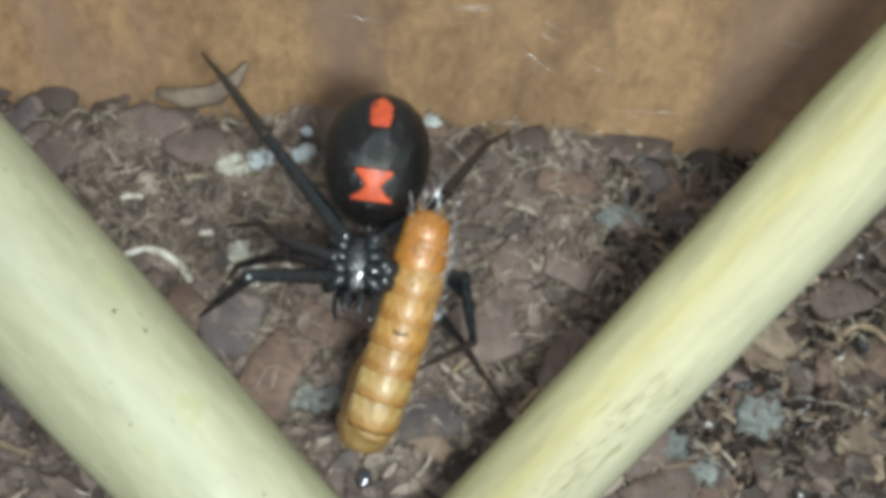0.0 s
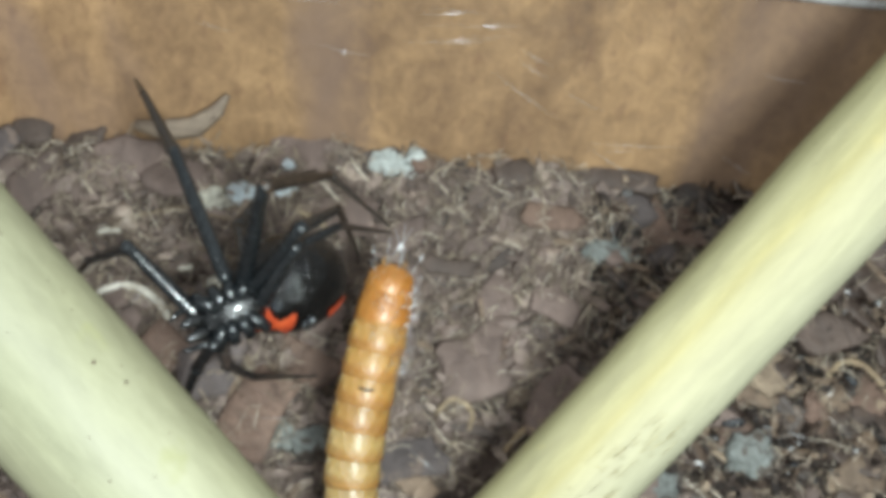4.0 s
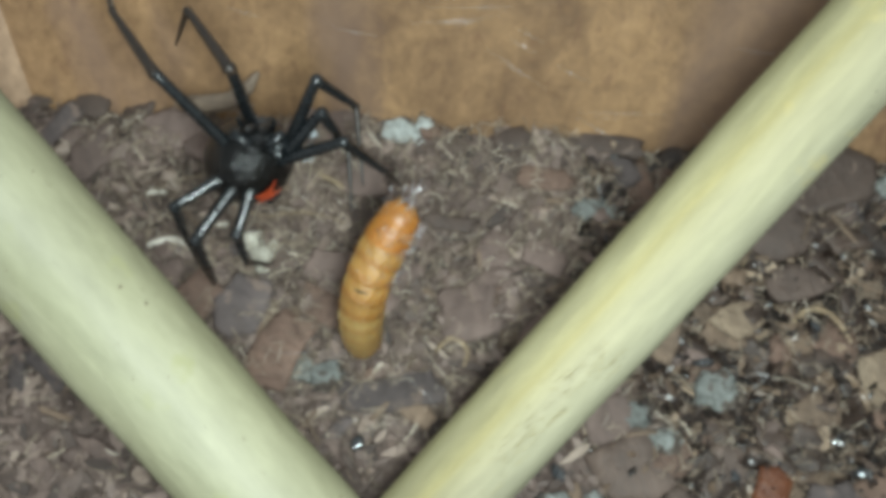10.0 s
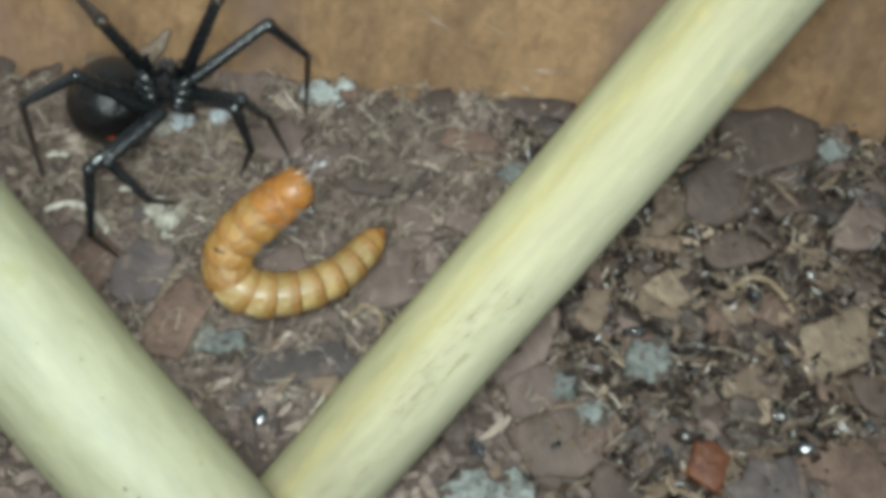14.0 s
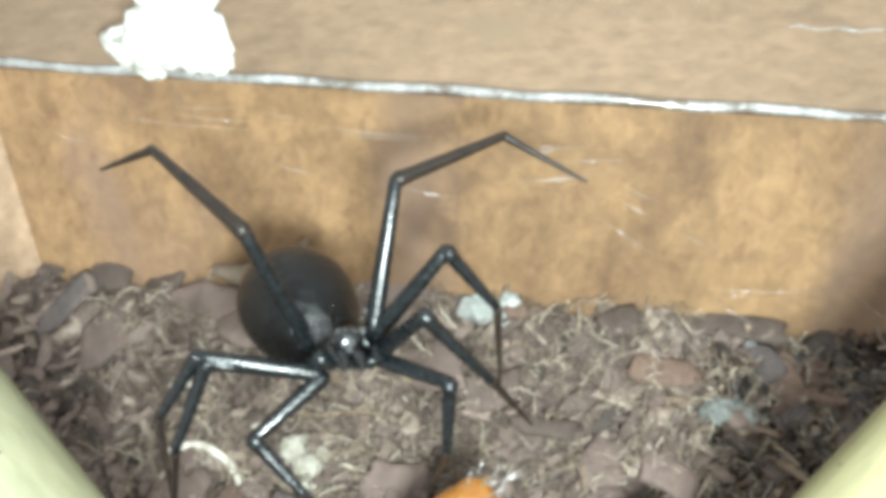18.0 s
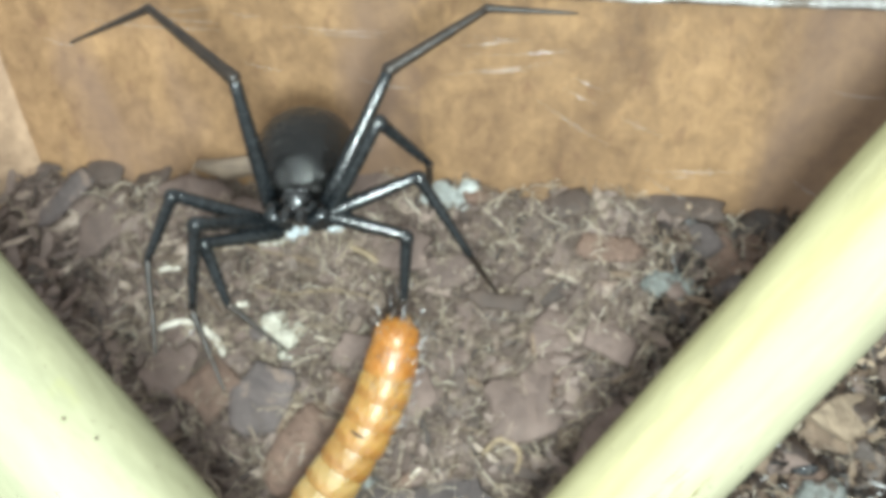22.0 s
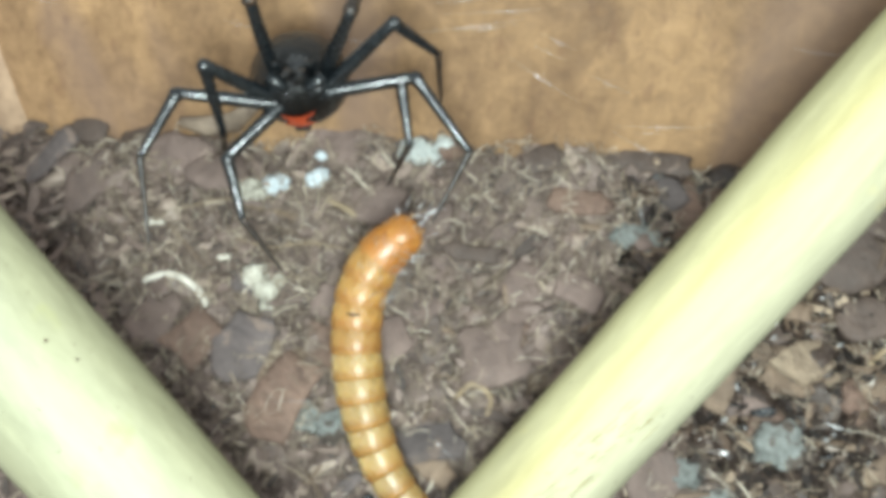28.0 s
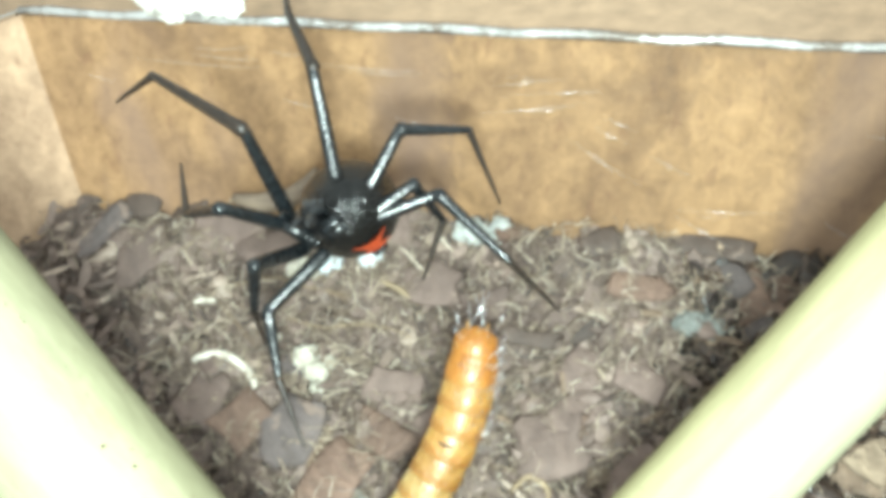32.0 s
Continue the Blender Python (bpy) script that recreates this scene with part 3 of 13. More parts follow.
# ---- the larva ----
def build_larva():
    root = tagged(empty("larva"), "amber ringed beetle larva held in threads of silk", "larva")
    n, step = 14, 18.2 / 14
    made = []
    for i in range(n):
        r = 1.37 * (0.86 if i == 0 else 0.97 if i == 1 else 1.0 if i < 7 else 1.0 - 0.028 * (i - 6) ** 1.3)
        h = step / 2
        if i == 0:
            pts = [(0.25, -h - 0.35), (0.75, -h - 0.15), (1.1, -h + 0.15), (r, 0), (r * 1.02, h * 0.7), (r * 0.93, h * 1.12)]
        elif i == n - 1:
            pts = [(r * 0.98, -h * 1.15), (r, -h * 0.6), (r * 0.86, h * 0.2), (r * 0.55, h * 0.9), (r * 0.2, h * 1.35), (0.05, h * 1.6)]
        else:
            pts = [(r * 0.86, -h * 1.6), (r * 0.93, -h * 1.2), (r * 0.965, -h * 0.8), (r * 1.0, -h * 0.3), (r * 1.025, h * 0.3), (r * 1.025, h * 0.75), (r * 1.0, h * 1.02), (r * 0.95, h * 1.18), (r * 0.86, h * 1.5)]
        ring = part("ring", lathe(pts, 28, 0.93, 0.02, i), WORM_HEAD if i in (0, 1) else WORM_FRONT if i < 6 or i == n - 1 else WORM, root)
        if 0 < i < n - 1:
            part("band", lathe([(r * 0.9, h * 0.78), (r * 1.024, h * 0.84), (r * 1.012, h * 1.02), (r * 0.9, h * 1.16)], 28, 0.93), WORM_BAND, ring, "darker amber edge of the ring")
        if i in (1, 2, 3):
            for s in (-1, 1):
                part("foot", tube([(s * 0.5, -r * 0.8, 0), (s * 0.65, -r - 0.25, -0.1), (s * 0.5, -r - 0.5, -0.25)], [0.16, 0.1, 0.04], 6), WORM_BAND, ring)
        if i == 0:
            for s in (-1, 1):
                part("feeler", tube([(s * 0.45, 0.2, -h - 0.1), (s * 0.55, 0.28, -h - 0.42), (s * 0.5, 0.3, -h - 0.6)], [0.09, 0.07, 0.04], 6), WORM_BAND, ring)
            for a, b in (((0.3, 0.6), (0.1, 2.4)), ((-0.4, 0.7), (0.5, 2.2)), ((0.6, 0.4), (-0.3, 2.0)), ((0.9, 0.2), (1.3, 1.1)), ((-0.8, 0.5), (-1.2, 1.0)), ((0.2, 0.9), (0.4, 1.2)), ((-0.3, 0.3), (-0.5, 1.5))):
                part("silk_thread", tube([(a[0], a[1], -h - 0.1), (b[0], 0.9, -h - b[1])], 0.035, 5), SILK, ring, "white silk thread")
        if i in (0, 1, 2, 3):
            fuzz = random.Random(40 + i)
            for k in range(15):
                a, z = fuzz.uniform(-0.6, 1.2) if k > 5 else fuzz.uniform(-0.6, 2.4), fuzz.uniform(-h, h)
                q, ln = a + fuzz.uniform(-0.3, 0.3), fuzz.uniform(0.25, 0.6)
                part("silk_thread", tube([(r * 0.97 * math.cos(a), r * 0.9 * math.sin(a), z), ((r + ln * 0.6) * math.cos(a), (r * 0.93 + ln * 0.6) * math.sin(a), z - 0.2), ((r + ln) * math.cos(q), (r * 0.93 + ln * 0.7) * math.sin(q), z - 0.5)], [0.03, 0.022, 0.012], 4), SILK, ring, "white silk thread")
        if i == 4:
            part("dark_spot", tube([(-0.35, r * 0.9, -0.1), (0.0, r * 0.945, -0.05), (0.4, r * 0.92, -0.12)], [0.06, 0.1, 0.05], 6), DARK_SPOT, ring, "small dark wound")
        made.append(ring)
    return root, made


spider, abdomen, legs = build_spider()
larva, rings = build_larva()


# ---- what lies on the bed ----
def lie(name, me, x, y, lift, rz, label, category, group, tilt=(0, 0)):
    ob = new(name, me)
    ob.matrix_world = pose(x * MM, y * MM, (soil_height(x, y) + lift) * MM, tilt[0], tilt[1], rz)
    return tagged(ob, label, category, group)


rng = random.Random(11)
# flakes that stand out: x, y, length, width, turn, material, label
for k, (x, y, ln, wd, rz, mat, label) in enumerate((
    (-17.3, -12.6, 3.6, 3.4, 40, RED, "flat reddish-brown flake of bark on the soil"),
    (-14.1, -13.3, 4.6, 3.4, 75, SLATE, "flat grey flake of bark on the soil"),
    (-20.2, -11.1, 3.6, 2.8, 60, MAUVE, "dull brown rounded flake of bark on the soil"),
    (-11.3, -16.4, 5.0, 3.4, 60, RED, "dull red-brown flake of bark on the soil"),
    (6.5, -3.8, 4.2, 1.5, -3, RED, "narrow rusty flake of bark by the back board"),
    (1.2, -13.3, 4.4, 3.6, 10, MAUVE, "square brown flake of bark on the soil"),
    (2.6, -11.6, 3.4, 2.4, 40, MAUVE, "flat brown flake of bark on the soil"),
    (10.6, -0.9, 6.6, 1.7, -12, DUSK, "long dark strip of bark by the back board"),
    (4.2, -0.8, 3.0, 1.7, 20, DUSK, "dark chip of bark by the back board"),
    (-0.1, -6.9, 3.6, 1.2, -8, DUSK, "dark brown chip of bark on the soil"),
    (-2.0, -20.1, 3.0, 1.6, -40, TAN, "pale orange splinter of bark on the soil"),
    (-3.7, -19.0, 7.0, 2.6, 4, SLATE, "grey flake of bark between the stems"),
    (11.8, -23.2, 4.8, 4.3, 25, DUSK, "large rounded brown flake of bark"),
    (28.6, -25.2, 8.5, 4.6, 8, RED, "large flat brown flake of bark"),
    (23.3, -26.2, 4.2, 3.6, 30, SLATE, "grey flake of bark on the soil"),
    (20.1, -24.6, 2.8, 2.2, 70, RUST, "rusty red wet chip of bark"),
    (19.4, -13.4, 3.4, 2.4, 30, PALE, "tan chip of bark on the soil"),
    (28.6, -17.3, 4.4, 3.6, 20, PALE, "broad pale tan flake of bark"),
    (23.3, -19.7, 3.4, 2.0, 10, TAN, "angular tan chip of bark"),
    (19.9, -8.4, 5.6, 1.4, 50, TAN, "long tan sliver leaning by the stem"),
    (25.5, -3.5, 6.2, 5.4, 15, DUSK, "large dark flake of bark"),
    (18.4, -10.2, 3.2, 1.5, -20, TAN, "pale tan splinter of bark"),
    (22.2, -7.4, 4.6, 3.6, 35, DUSK, "dark brown flake of bark by the stem"),
    (-29.4, 0.4, 5.0, 1.5, 57, SLATE, "grey-blue flake of bark in the corner"),
    (-27.2, 2.6, 2.4, 2.0, 15, DUSK, "dark chip of bark by the back board"),
    (-23.8, 2.2, 2.8, 2.4, 60, DUSK, "dark rounded chip of bark by the back board"),
    (-26.4, -1.4, 4.6, 3.4, 35, MAUVE, "brown chip of bark in the corner"),
    (-20.6, 0.4, 4.8, 3.2, 10, MAUVE, "brown flake of bark by the back board"),
    (-17.4, -0.9, 4.2, 2.8, -20, MAUVE, "brown flake of bark on the soil"),
    (-9.3, 0.9, 5.5, 3.0, -15, MAUVE, "dull flake of bark by the back board"),
    (6.2, -16.1, 5.0, 3.2, 55, MAUVE, "brown flake of bark on the soil"),
    (-8.3, -10.0, 3.6, 2.2, 0, MAUVE, "brown chip of bark on the soil"),
    (-5.2, -12.6, 3.4, 2.6, 30, MAUVE, "brown flake of bark on the soil"),
    (-8.6, -13.2, 4.2, 2.6, -30, RED, "reddish flake of bark on the soil"),
    (-3.2, -4.6, 3.6, 2.2, 15, MAUVE, "brown flake of bark on the soil"),
    (-6.6, -3.2, 4.4, 2.8, -10, MAUVE, "brown flake of bark by the back board"),
    (3.0, -8.8, 3.6, 2.6, 50, MAUVE, "brown flake of bark on the soil"),
    (6.4, -9.6, 3.4, 2.2, -35, MAUVE, "brown flake of bark on the soil"),
    (9.8, -17.3, 5.6, 3.6, 40, MAUVE, "brown flake of bark by the stem"),
    (14.1, -15.3, 3.0, 1.8, 70, TAN, "tan chip of bark on the soil"),
    (10.6, -20.4, 3.8, 2.8, 20, MAUVE, "brown flake of bark by the stem"),
    (15.6, -26.8, 4.4, 3.0, -20, DUSK, "dark flake of bark on wet soil"),
    (23.0, -11.0, 3.8, 2.4, 15, DUSK, "dark flake of bark on wet soil"),
    (31.0, -9.5, 4.4, 3.2, 60, MAUVE, "brown flake of bark on the soil"),
    (30.6, -20.6, 3.6, 2.4, -30, DUSK, "dark wet flake of bark"),
)):
    lie("bark_chip", finish(flake(ln, wd, 0.5, 50 + k), "bark_chip", mat), x, y, 0.8 if x < 9 else 0.9, rz, label, "bark chip", "bark chips on the soil", (rng.uniform(-8, 8), rng.uniform(-8, 8)))

# loose chips all over the bed
kinds = [(finish(flake(rng.uniform(1.6, 4.2), rng.uniform(0.9, 2.6), rng.uniform(0.35, 0.8), 200 + k), "bark_chip", (MAUVE, DUSK, TAN, MAUVE, RED, MAUVE, SLATE)[k % 7]), ("dusty brown chip of bark on the soil", "dark brown chip of bark on the soil", "tan chip of bark on the soil", "dusty brown chip of bark on the soil", "reddish chip of bark on the soil", "dusty brown chip of bark on the soil", "grey chip of bark on the soil")[k % 7]) for k in range(28)]
wet_kinds = [finish(flake(1.8 + 0.5 * k, 1.2 + 0.25 * k, 0.5, 300 + k), "bark_chip", WET) for k in range(6)]
for k in range(300):
    x, y = (rng.uniform(-36, 38), rng.uniform(-33, 1.5)) if k < 170 else (rng.uniform(9, 38), rng.uniform(-32, -3))
    me, label = kinds[rng.randrange(28)]
    if -24 < x < 9 and y > -20 and k % 2:
        continue
    if x > 11 and y < -7 and k % 5 < 4:
        me, label = wet_kinds[k % 6], "dark wet chip of bark on the soil"
    lie("bark_chip", me, x, y, 0.15, rng.uniform(0, 360), label, "bark chip", "bark chips on the soil", (rng.uniform(-30, 30), rng.uniform(-30, 30)))

# broader flakes that lie flat among the wet bark
broad = [(finish(flake(rng.uniform(3.4, 6.2), rng.uniform(2.4, 4.2), rng.uniform(0.5, 0.8), 240 + k), "bark_chip", (WET, TAN, DUSK, RED, WET, WET)[k % 6]), ("broad brown flake of bark on wet soil", "broad tan flake of bark on wet soil", "broad brown flake of bark on wet soil", "broad reddish flake of bark on wet soil", "broad brown flake of bark on wet soil", "broad brown flake of bark on wet soil")[k % 6]) for k in range(12)]
for k in range(40):
    lie("bark_chip", broad[k % 12][0], rng.uniform(11, 38), rng.uniform(-32, -2), rng.uniform(0.1, 0.4), rng.uniform(0, 360), broad[k % 12][1], "bark chip", "bark chips on the soil", (rng.uniform(-14, 14), rng.uniform(-14, 14)))


def lump_of(name, lobes, mat, x, y, label, category, lift=0.3):
    """A crumbly lump in several lobes."""
    root = tagged(empty(name, pose(x * MM, y * MM, (soil_height(x, y) + lift) * MM)), label, category)
    for k, (dx, dy, dz, r) in enumerate(lobes):
        bm = chunk(r, r * 0.85, r * 0.7, 31 + k * 3 + x, 0.5, 3)
        bmesh.ops.translate(bm, verts=bm.verts[:], vec=(dx * MM, dy * MM, dz * MM))
        part("lobe", bm, mat, root)


lump_of("perlite_lump", ((-1.1, 0.1, 0.2, 0.8), (-0.5, 0.5, 0.3, 0.6), (-0.4, -0.3, 0.1, 0.6), (0.2, 0.2, 0.1, 0.5), (0.5, -0.3, 0.2, 0.45), (1.2, 0.35, 0.4, 0.75), (1.5, 0.1, 0.2, 0.5), (0.9, -0.5, 0.1, 0.45)), PERLITE, -3.4, 0.0, "pale blue-grey crumbly perlite lump by the back board", "perlite", 0.6)
lump_of("perlite_lump", ((-0.4, 0.1, 0.1, 0.75), (0.2, 0.2, 0.3, 0.6), (0.5, -0.3, 0.1, 0.6), (0.0, -0.5, 0.1, 0.5)), CREAM, -15.1, -2.3, "cream-coloured perlite crumb under the spider", "perlite", 0.4)
lump_of("perlite_lump", ((-0.2, 0, 0.2, 0.75), (0.3, 0.25, 0.3, 0.6), (0.45, -0.25, 0.1, 0.5), (-0.35, -0.4, 0.1, 0.45)), WHITE, -13.3, -1.9, "bluish-white perlite crumb under the spider", "perlite", 0.4)
lump_of("perlite_lump", ((0, 0, 0.2, 0.65), (0.3, 0.25, 0.2, 0.5), (-0.3, -0.3, 0.1, 0.4)), WHITE, -10.4, -1.9, "bluish-white perlite crumb under the spider", "perlite", 0.4)
lump_of("perlite_lump", ((0, 0, 0.3, 0.42),), WHITE, -10.3, -0.3, "small bluish-white perlite crumb by the back board", "perlite", 0.4)
lump_of("mould_patch", ((-0.6, 0.9, 0.2, 0.9), (0.2, -0.1, 0.3, 0.8), (0.9, 0.6, 0.1, 0.5)), CREAM, -13.6, -9.0, "cream-white mouldy crumb of soil", "soil crumb")
lump_of("perlite_lump", ((0, 0, 0.2, 0.6), (0.7, 0.1, 0.2, 0.45)), CREAM, -13.2, -10.1, "small white perlite crumb", "perlite")
lump_of("mould_patch", ((-0.8, 0.5, 0.1, 1.1), (0.8, 0, 0.1, 1.2)), MOULD, -8.9, -17.7, "grey-blue mouldy crumb of soil", "soil crumb")
lump_of("mould_patch", ((-1.0, 1.0, 0.2, 1.1), (0.8, -0.7, 0.2, 1.2)), MOULD, 13.1, -21.1, "grey-blue mouldy crumb between bark flakes", "soil crumb")
lump_of("pebble", ((0, 0, 0.3, 1.5), (0.8, -0.6, 0.2, 1.0)), MOULD, 17.2, -18.4, "pale blue-green stone among the bark", "pebble")
lump_of("mould_patch", ((-1.5, 0.3, 0.2, 1.5), (1.0, 0, 0.2, 1.6), (0, -1.2, 0.1, 1.2)), MOULD, 8.2, -26.6, "grey mouldy clod of soil", "soil crumb")
lump_of("pebble", ((0, 0, 0.3, 1.0),), MOULD, 29.6, -4.5, "pale green crumb on a bark flake", "pebble", 0.6)
lump_of("soil_clod", ((0, 0, 0.2, 1.0), (0.9, 0.5, 0.1, 0.7)), MOULD, 9.4, -5.8, "mossy grey clod of soil", "soil crumb")
lump_of("soil_clod", ((0, 0, 0.2, 0.9), (-0.8, 0.4, 0.1, 0.8)), MOULD, 10.8, -6.1, "mossy grey clod of soil", "soil crumb")

# pale splinters on the wet bark
splinters = [finish(flake(rng.uniform(1.4, 4.0), rng.uniform(0.18, 0.55), 0.22, 400 + k), "splinter", TAN) for k in range(12)]
for k in range(70):
    lie("splinter", splinters[k % 12], rng.uniform(11, 37), rng.uniform(-31, -5), rng.uniform(0.4, 1.1), rng.uniform(0, 360), "thin tan splinter of husk on wet bark", "splinter", "splinters on the bark", (rng.uniform(-25, 25), rng.uniform(-25, 25)))
for k in range(25):
    lie("splinter", splinters[k % 12], rng.uniform(-28, 10), rng.uniform(-22, -1), rng.uniform(0.35, 0.7), rng.uniform(0, 360), "thin tan splinter of husk on the soil", "splinter", "splinters on the bark", (rng.uniform(-12, 12), rng.uniform(-12, 12)))

# wet beads among the bark
bead_kinds = [finish(chunk(1.0, rng.uniform(0.6, 0.95), rng.uniform(0.5, 0.75), 500 + k, 0.22, 3), "wet_bead", BEAD) for k in range(6)]
spots = [(16.6, -16.5, 0.95), (17.8, -24.1, 1.0), (7.1, -23.8, 1.0), (25.8, -23.6, 0.95), (24.5, -21.4, 0.7), (24.1, -13.9, 0.6), (12.2, -3.7, 0.45), (-5.8, -22.2, 0.8), (20.7, -22.8, 0.7), (22.3, -16.4, 0.5), (18.9, -21.7, 0.5), (25.4, -18.0, 0.6), (19.9, -18.9, 0.45), (14.1, -25.9, 0.6), (29.5, -22.3, 0.7)]
spots += [(rng.uniform(9, 36), rng.uniform(-30, -8), rng.uniform(0.14, 0.45)) for _ in range(150)]
spots += [(rng.uniform(-28, 9), rng.uniform(-20, -2), rng.uniform(0.12, 0.28)) for _ in range(25)]
for k, (x, y, r) in enumerate([(x, y, r * 0.72) for x, y, r in spots]):
    ob = lie("wet_bead", bead_kinds[k % 6], x, y, r * 0.6 + 0.25, 61 * k % 360, "dark shiny wet bead among the bark", "bead", "wet beads")
    ob.scale = (r, r, r)

# curled rootlets and straws
def smooth_line(pts, cuts=4):
    """The same line, rounded through its points."""
    out = []
    for i in range(len(pts) - 1):
        a, b, c, d = (Vector(pts[max(0, min(len(pts) - 1, i + j))]) for j in (-1, 0, 1, 2))
        for k in range(cuts):
            u = k / cuts
            out.append(tuple(0.5 * (2 * b + (c - a) * u + (2 * a - 5 * b + 4 * c - d) * u * u + (3 * b - a - 3 * c + d) * u ** 3)))
    return out + [tuple(pts[-1])]


for k, (pts, r, label) in enumerate((
    (((-21.6, -8.5), (-20.7, -8.2), (-19.5, -8.2), (-18.1, -8.9), (-17.3, -9.8), (-17.0, -10.4)), 0.27, "pale curled rootlet on the soil"),
    (((-20.1, -3.6), (-17.1, -3.1), (-14.5, -3.7), (-11.4, -4.3)), 0.06, "thin straw on the soil"),
    (((-9.7, -3.4), (-8.4, -3.9), (-7.2, -4.6)), 0.2, "pale straw on the soil"),
    (((-15.9, -5.7), (-12.9, -6.3), (-10.4, -6.0), (-7.4, -6.7)), 0.06, "thin straw on the soil"),
    (((-21.9, -4.9), (-21.2, -4.7), (-20.5, -4.75)), 0.2, "short white husk on the soil"),
    (((-16.8, -7.0), (-16.0, -6.8)), 0.24, "short white husk on the soil"),
    (((19.7, -9.8), (20.8, -8.1), (21.5, -6.6), (22.8, -6.4)), 0.16, "dark thin twig by the stem"),
    (((26.4, -15.0), (25.4, -13.2), (23.9, -12.7), (22.7, -13.7)), 0.22, "tan curled root on the soil"),
    (((13.9, -10.4), (12.6, -8.5), (12.0, -7.5)), 0.16, "tan straw by the stem"),
    (((3.0, -18.4), (4.2, -17.2), (5.1, -17.8), (4.9, -19.0)), 0.2, "small curled root on the soil"),
    (((-0.9, -16.2), (0.2, -15.4), (1.2, -16.1), (1.0, -17.2)), 0.18, "small curled root on the soil"),
)):
    line = [(x, y, soil_height(x, y) + 0.7) for x, y in smooth_line(pts)]
    ob = new("rootlet", finish(tube(line, [r * (0.45 + 0.55 * math.sin(math.pi * (0.06 + 0.88 * i / (len(line) - 1))) ** 0.6) for i in range(len(line))], 8), "rootlet", FIBRE if k not in (0, 4, 5) else ROOT))
    tagged(ob, label, "rootlet", "rootlets on the soil")


def build_husk():
    """A flat curled husk that leans on the back board."""
    line = ((-20.2, 2.3, 1.9), (-18.3, 1.9, 1.8), (-16.2, 2.0, 2.2), (-14.8, 2.7, 3.0), (-14.0, 3.4, 3.8))
    bm, rows = bmesh.new(), []
    for i, p in enumerate(line):
        q, b = Vector(line[min(i + 1, 4)]), Vector(line[max(i - 1, 0)])
        side = (q - b).normalized().cross(Vector((0.1, -0.76, 0.65))).normalized() * (0.35, 0.75, 0.7, 0.5, 0.16)[i]
        lift = Vector((0, -0.2, 0.17))
        rows.append([bm.verts.new((Vector(p) + side * k + lift * (1 - k * k)) * MM) for k in (-1, -0.5, 0, 0.5, 1)])
    for a, b in zip(rows, rows[1:]):
        for k in range(4):
            bm.faces.new((a[k], a[k + 1], b[k + 1], b[k]))
    ob = new("husk", finish(bm, "husk", HUSK))
    solid = ob.modifiers.new("thickness", "SOLIDIFY")
    solid.thickness = 0.12 * MM
    tagged(ob, "pale curled husk leaning on the back board", "husk")


HUSK = material("pale_husk", (0.16, 0.118, 0.088), (0.27, 0.21, 0.155), 500, 0.65, 0.6, 2400, (900, 0.6, (0.12, 0.085, 0.065)), (0.4, 1, 1), vary=0, depth=0.0002)
build_husk()


def scatter_fibres(count, x0, x1, y0, y1, seed):
    r = random.Random(seed)
    verts, faces = [], []
    for _ in range(count):
        x, y, a = r.uniform(x0, x1), r.uniform(y0, y1), r.uniform(0, 6.28)
        ln, rad, bend = 0.3 + 1.9 * r.random() ** 1.6, r.uniform(0.012, 0.05) if r.random() < 0.93 else r.uniform(0.05, 0.11), r.gauss(0, 0.6)
        base = len(verts)
        lift = r.uniform(0.15, 0.9)
        for i in range(5):
            u = i / 4
            px, py = x + math.cos(a + bend * u) * ln * u, y + math.sin(a + bend * u) * ln * u
            pz = soil_height(px, py) + lift + 0.35 * math.sin(u * 3.1)
            for k in range(3):
                b = k * 2.09
                verts.append(((px - math.sin(a) * rad * math.cos(b)) * MM, (py + math.cos(a) * rad * math.cos(b)) * MM, (pz + rad * math.sin(b)) * MM))
        for i in range(4):
            for k in range(3):
                p, q = base + i * 3 + k, base + i * 3 + (k + 1) % 3
                faces.append((p, q, q + 3, p + 3))
    me = bpy.data.meshes.new("husk_fibres")
    me.from_pydata(verts, [], faces)
    me.materials.append(FIBRE_STUFF)
    tagged(new("husk_fibres", me), "fine tan husk fibres strewn over the soil", "fibres", kind="stuff")


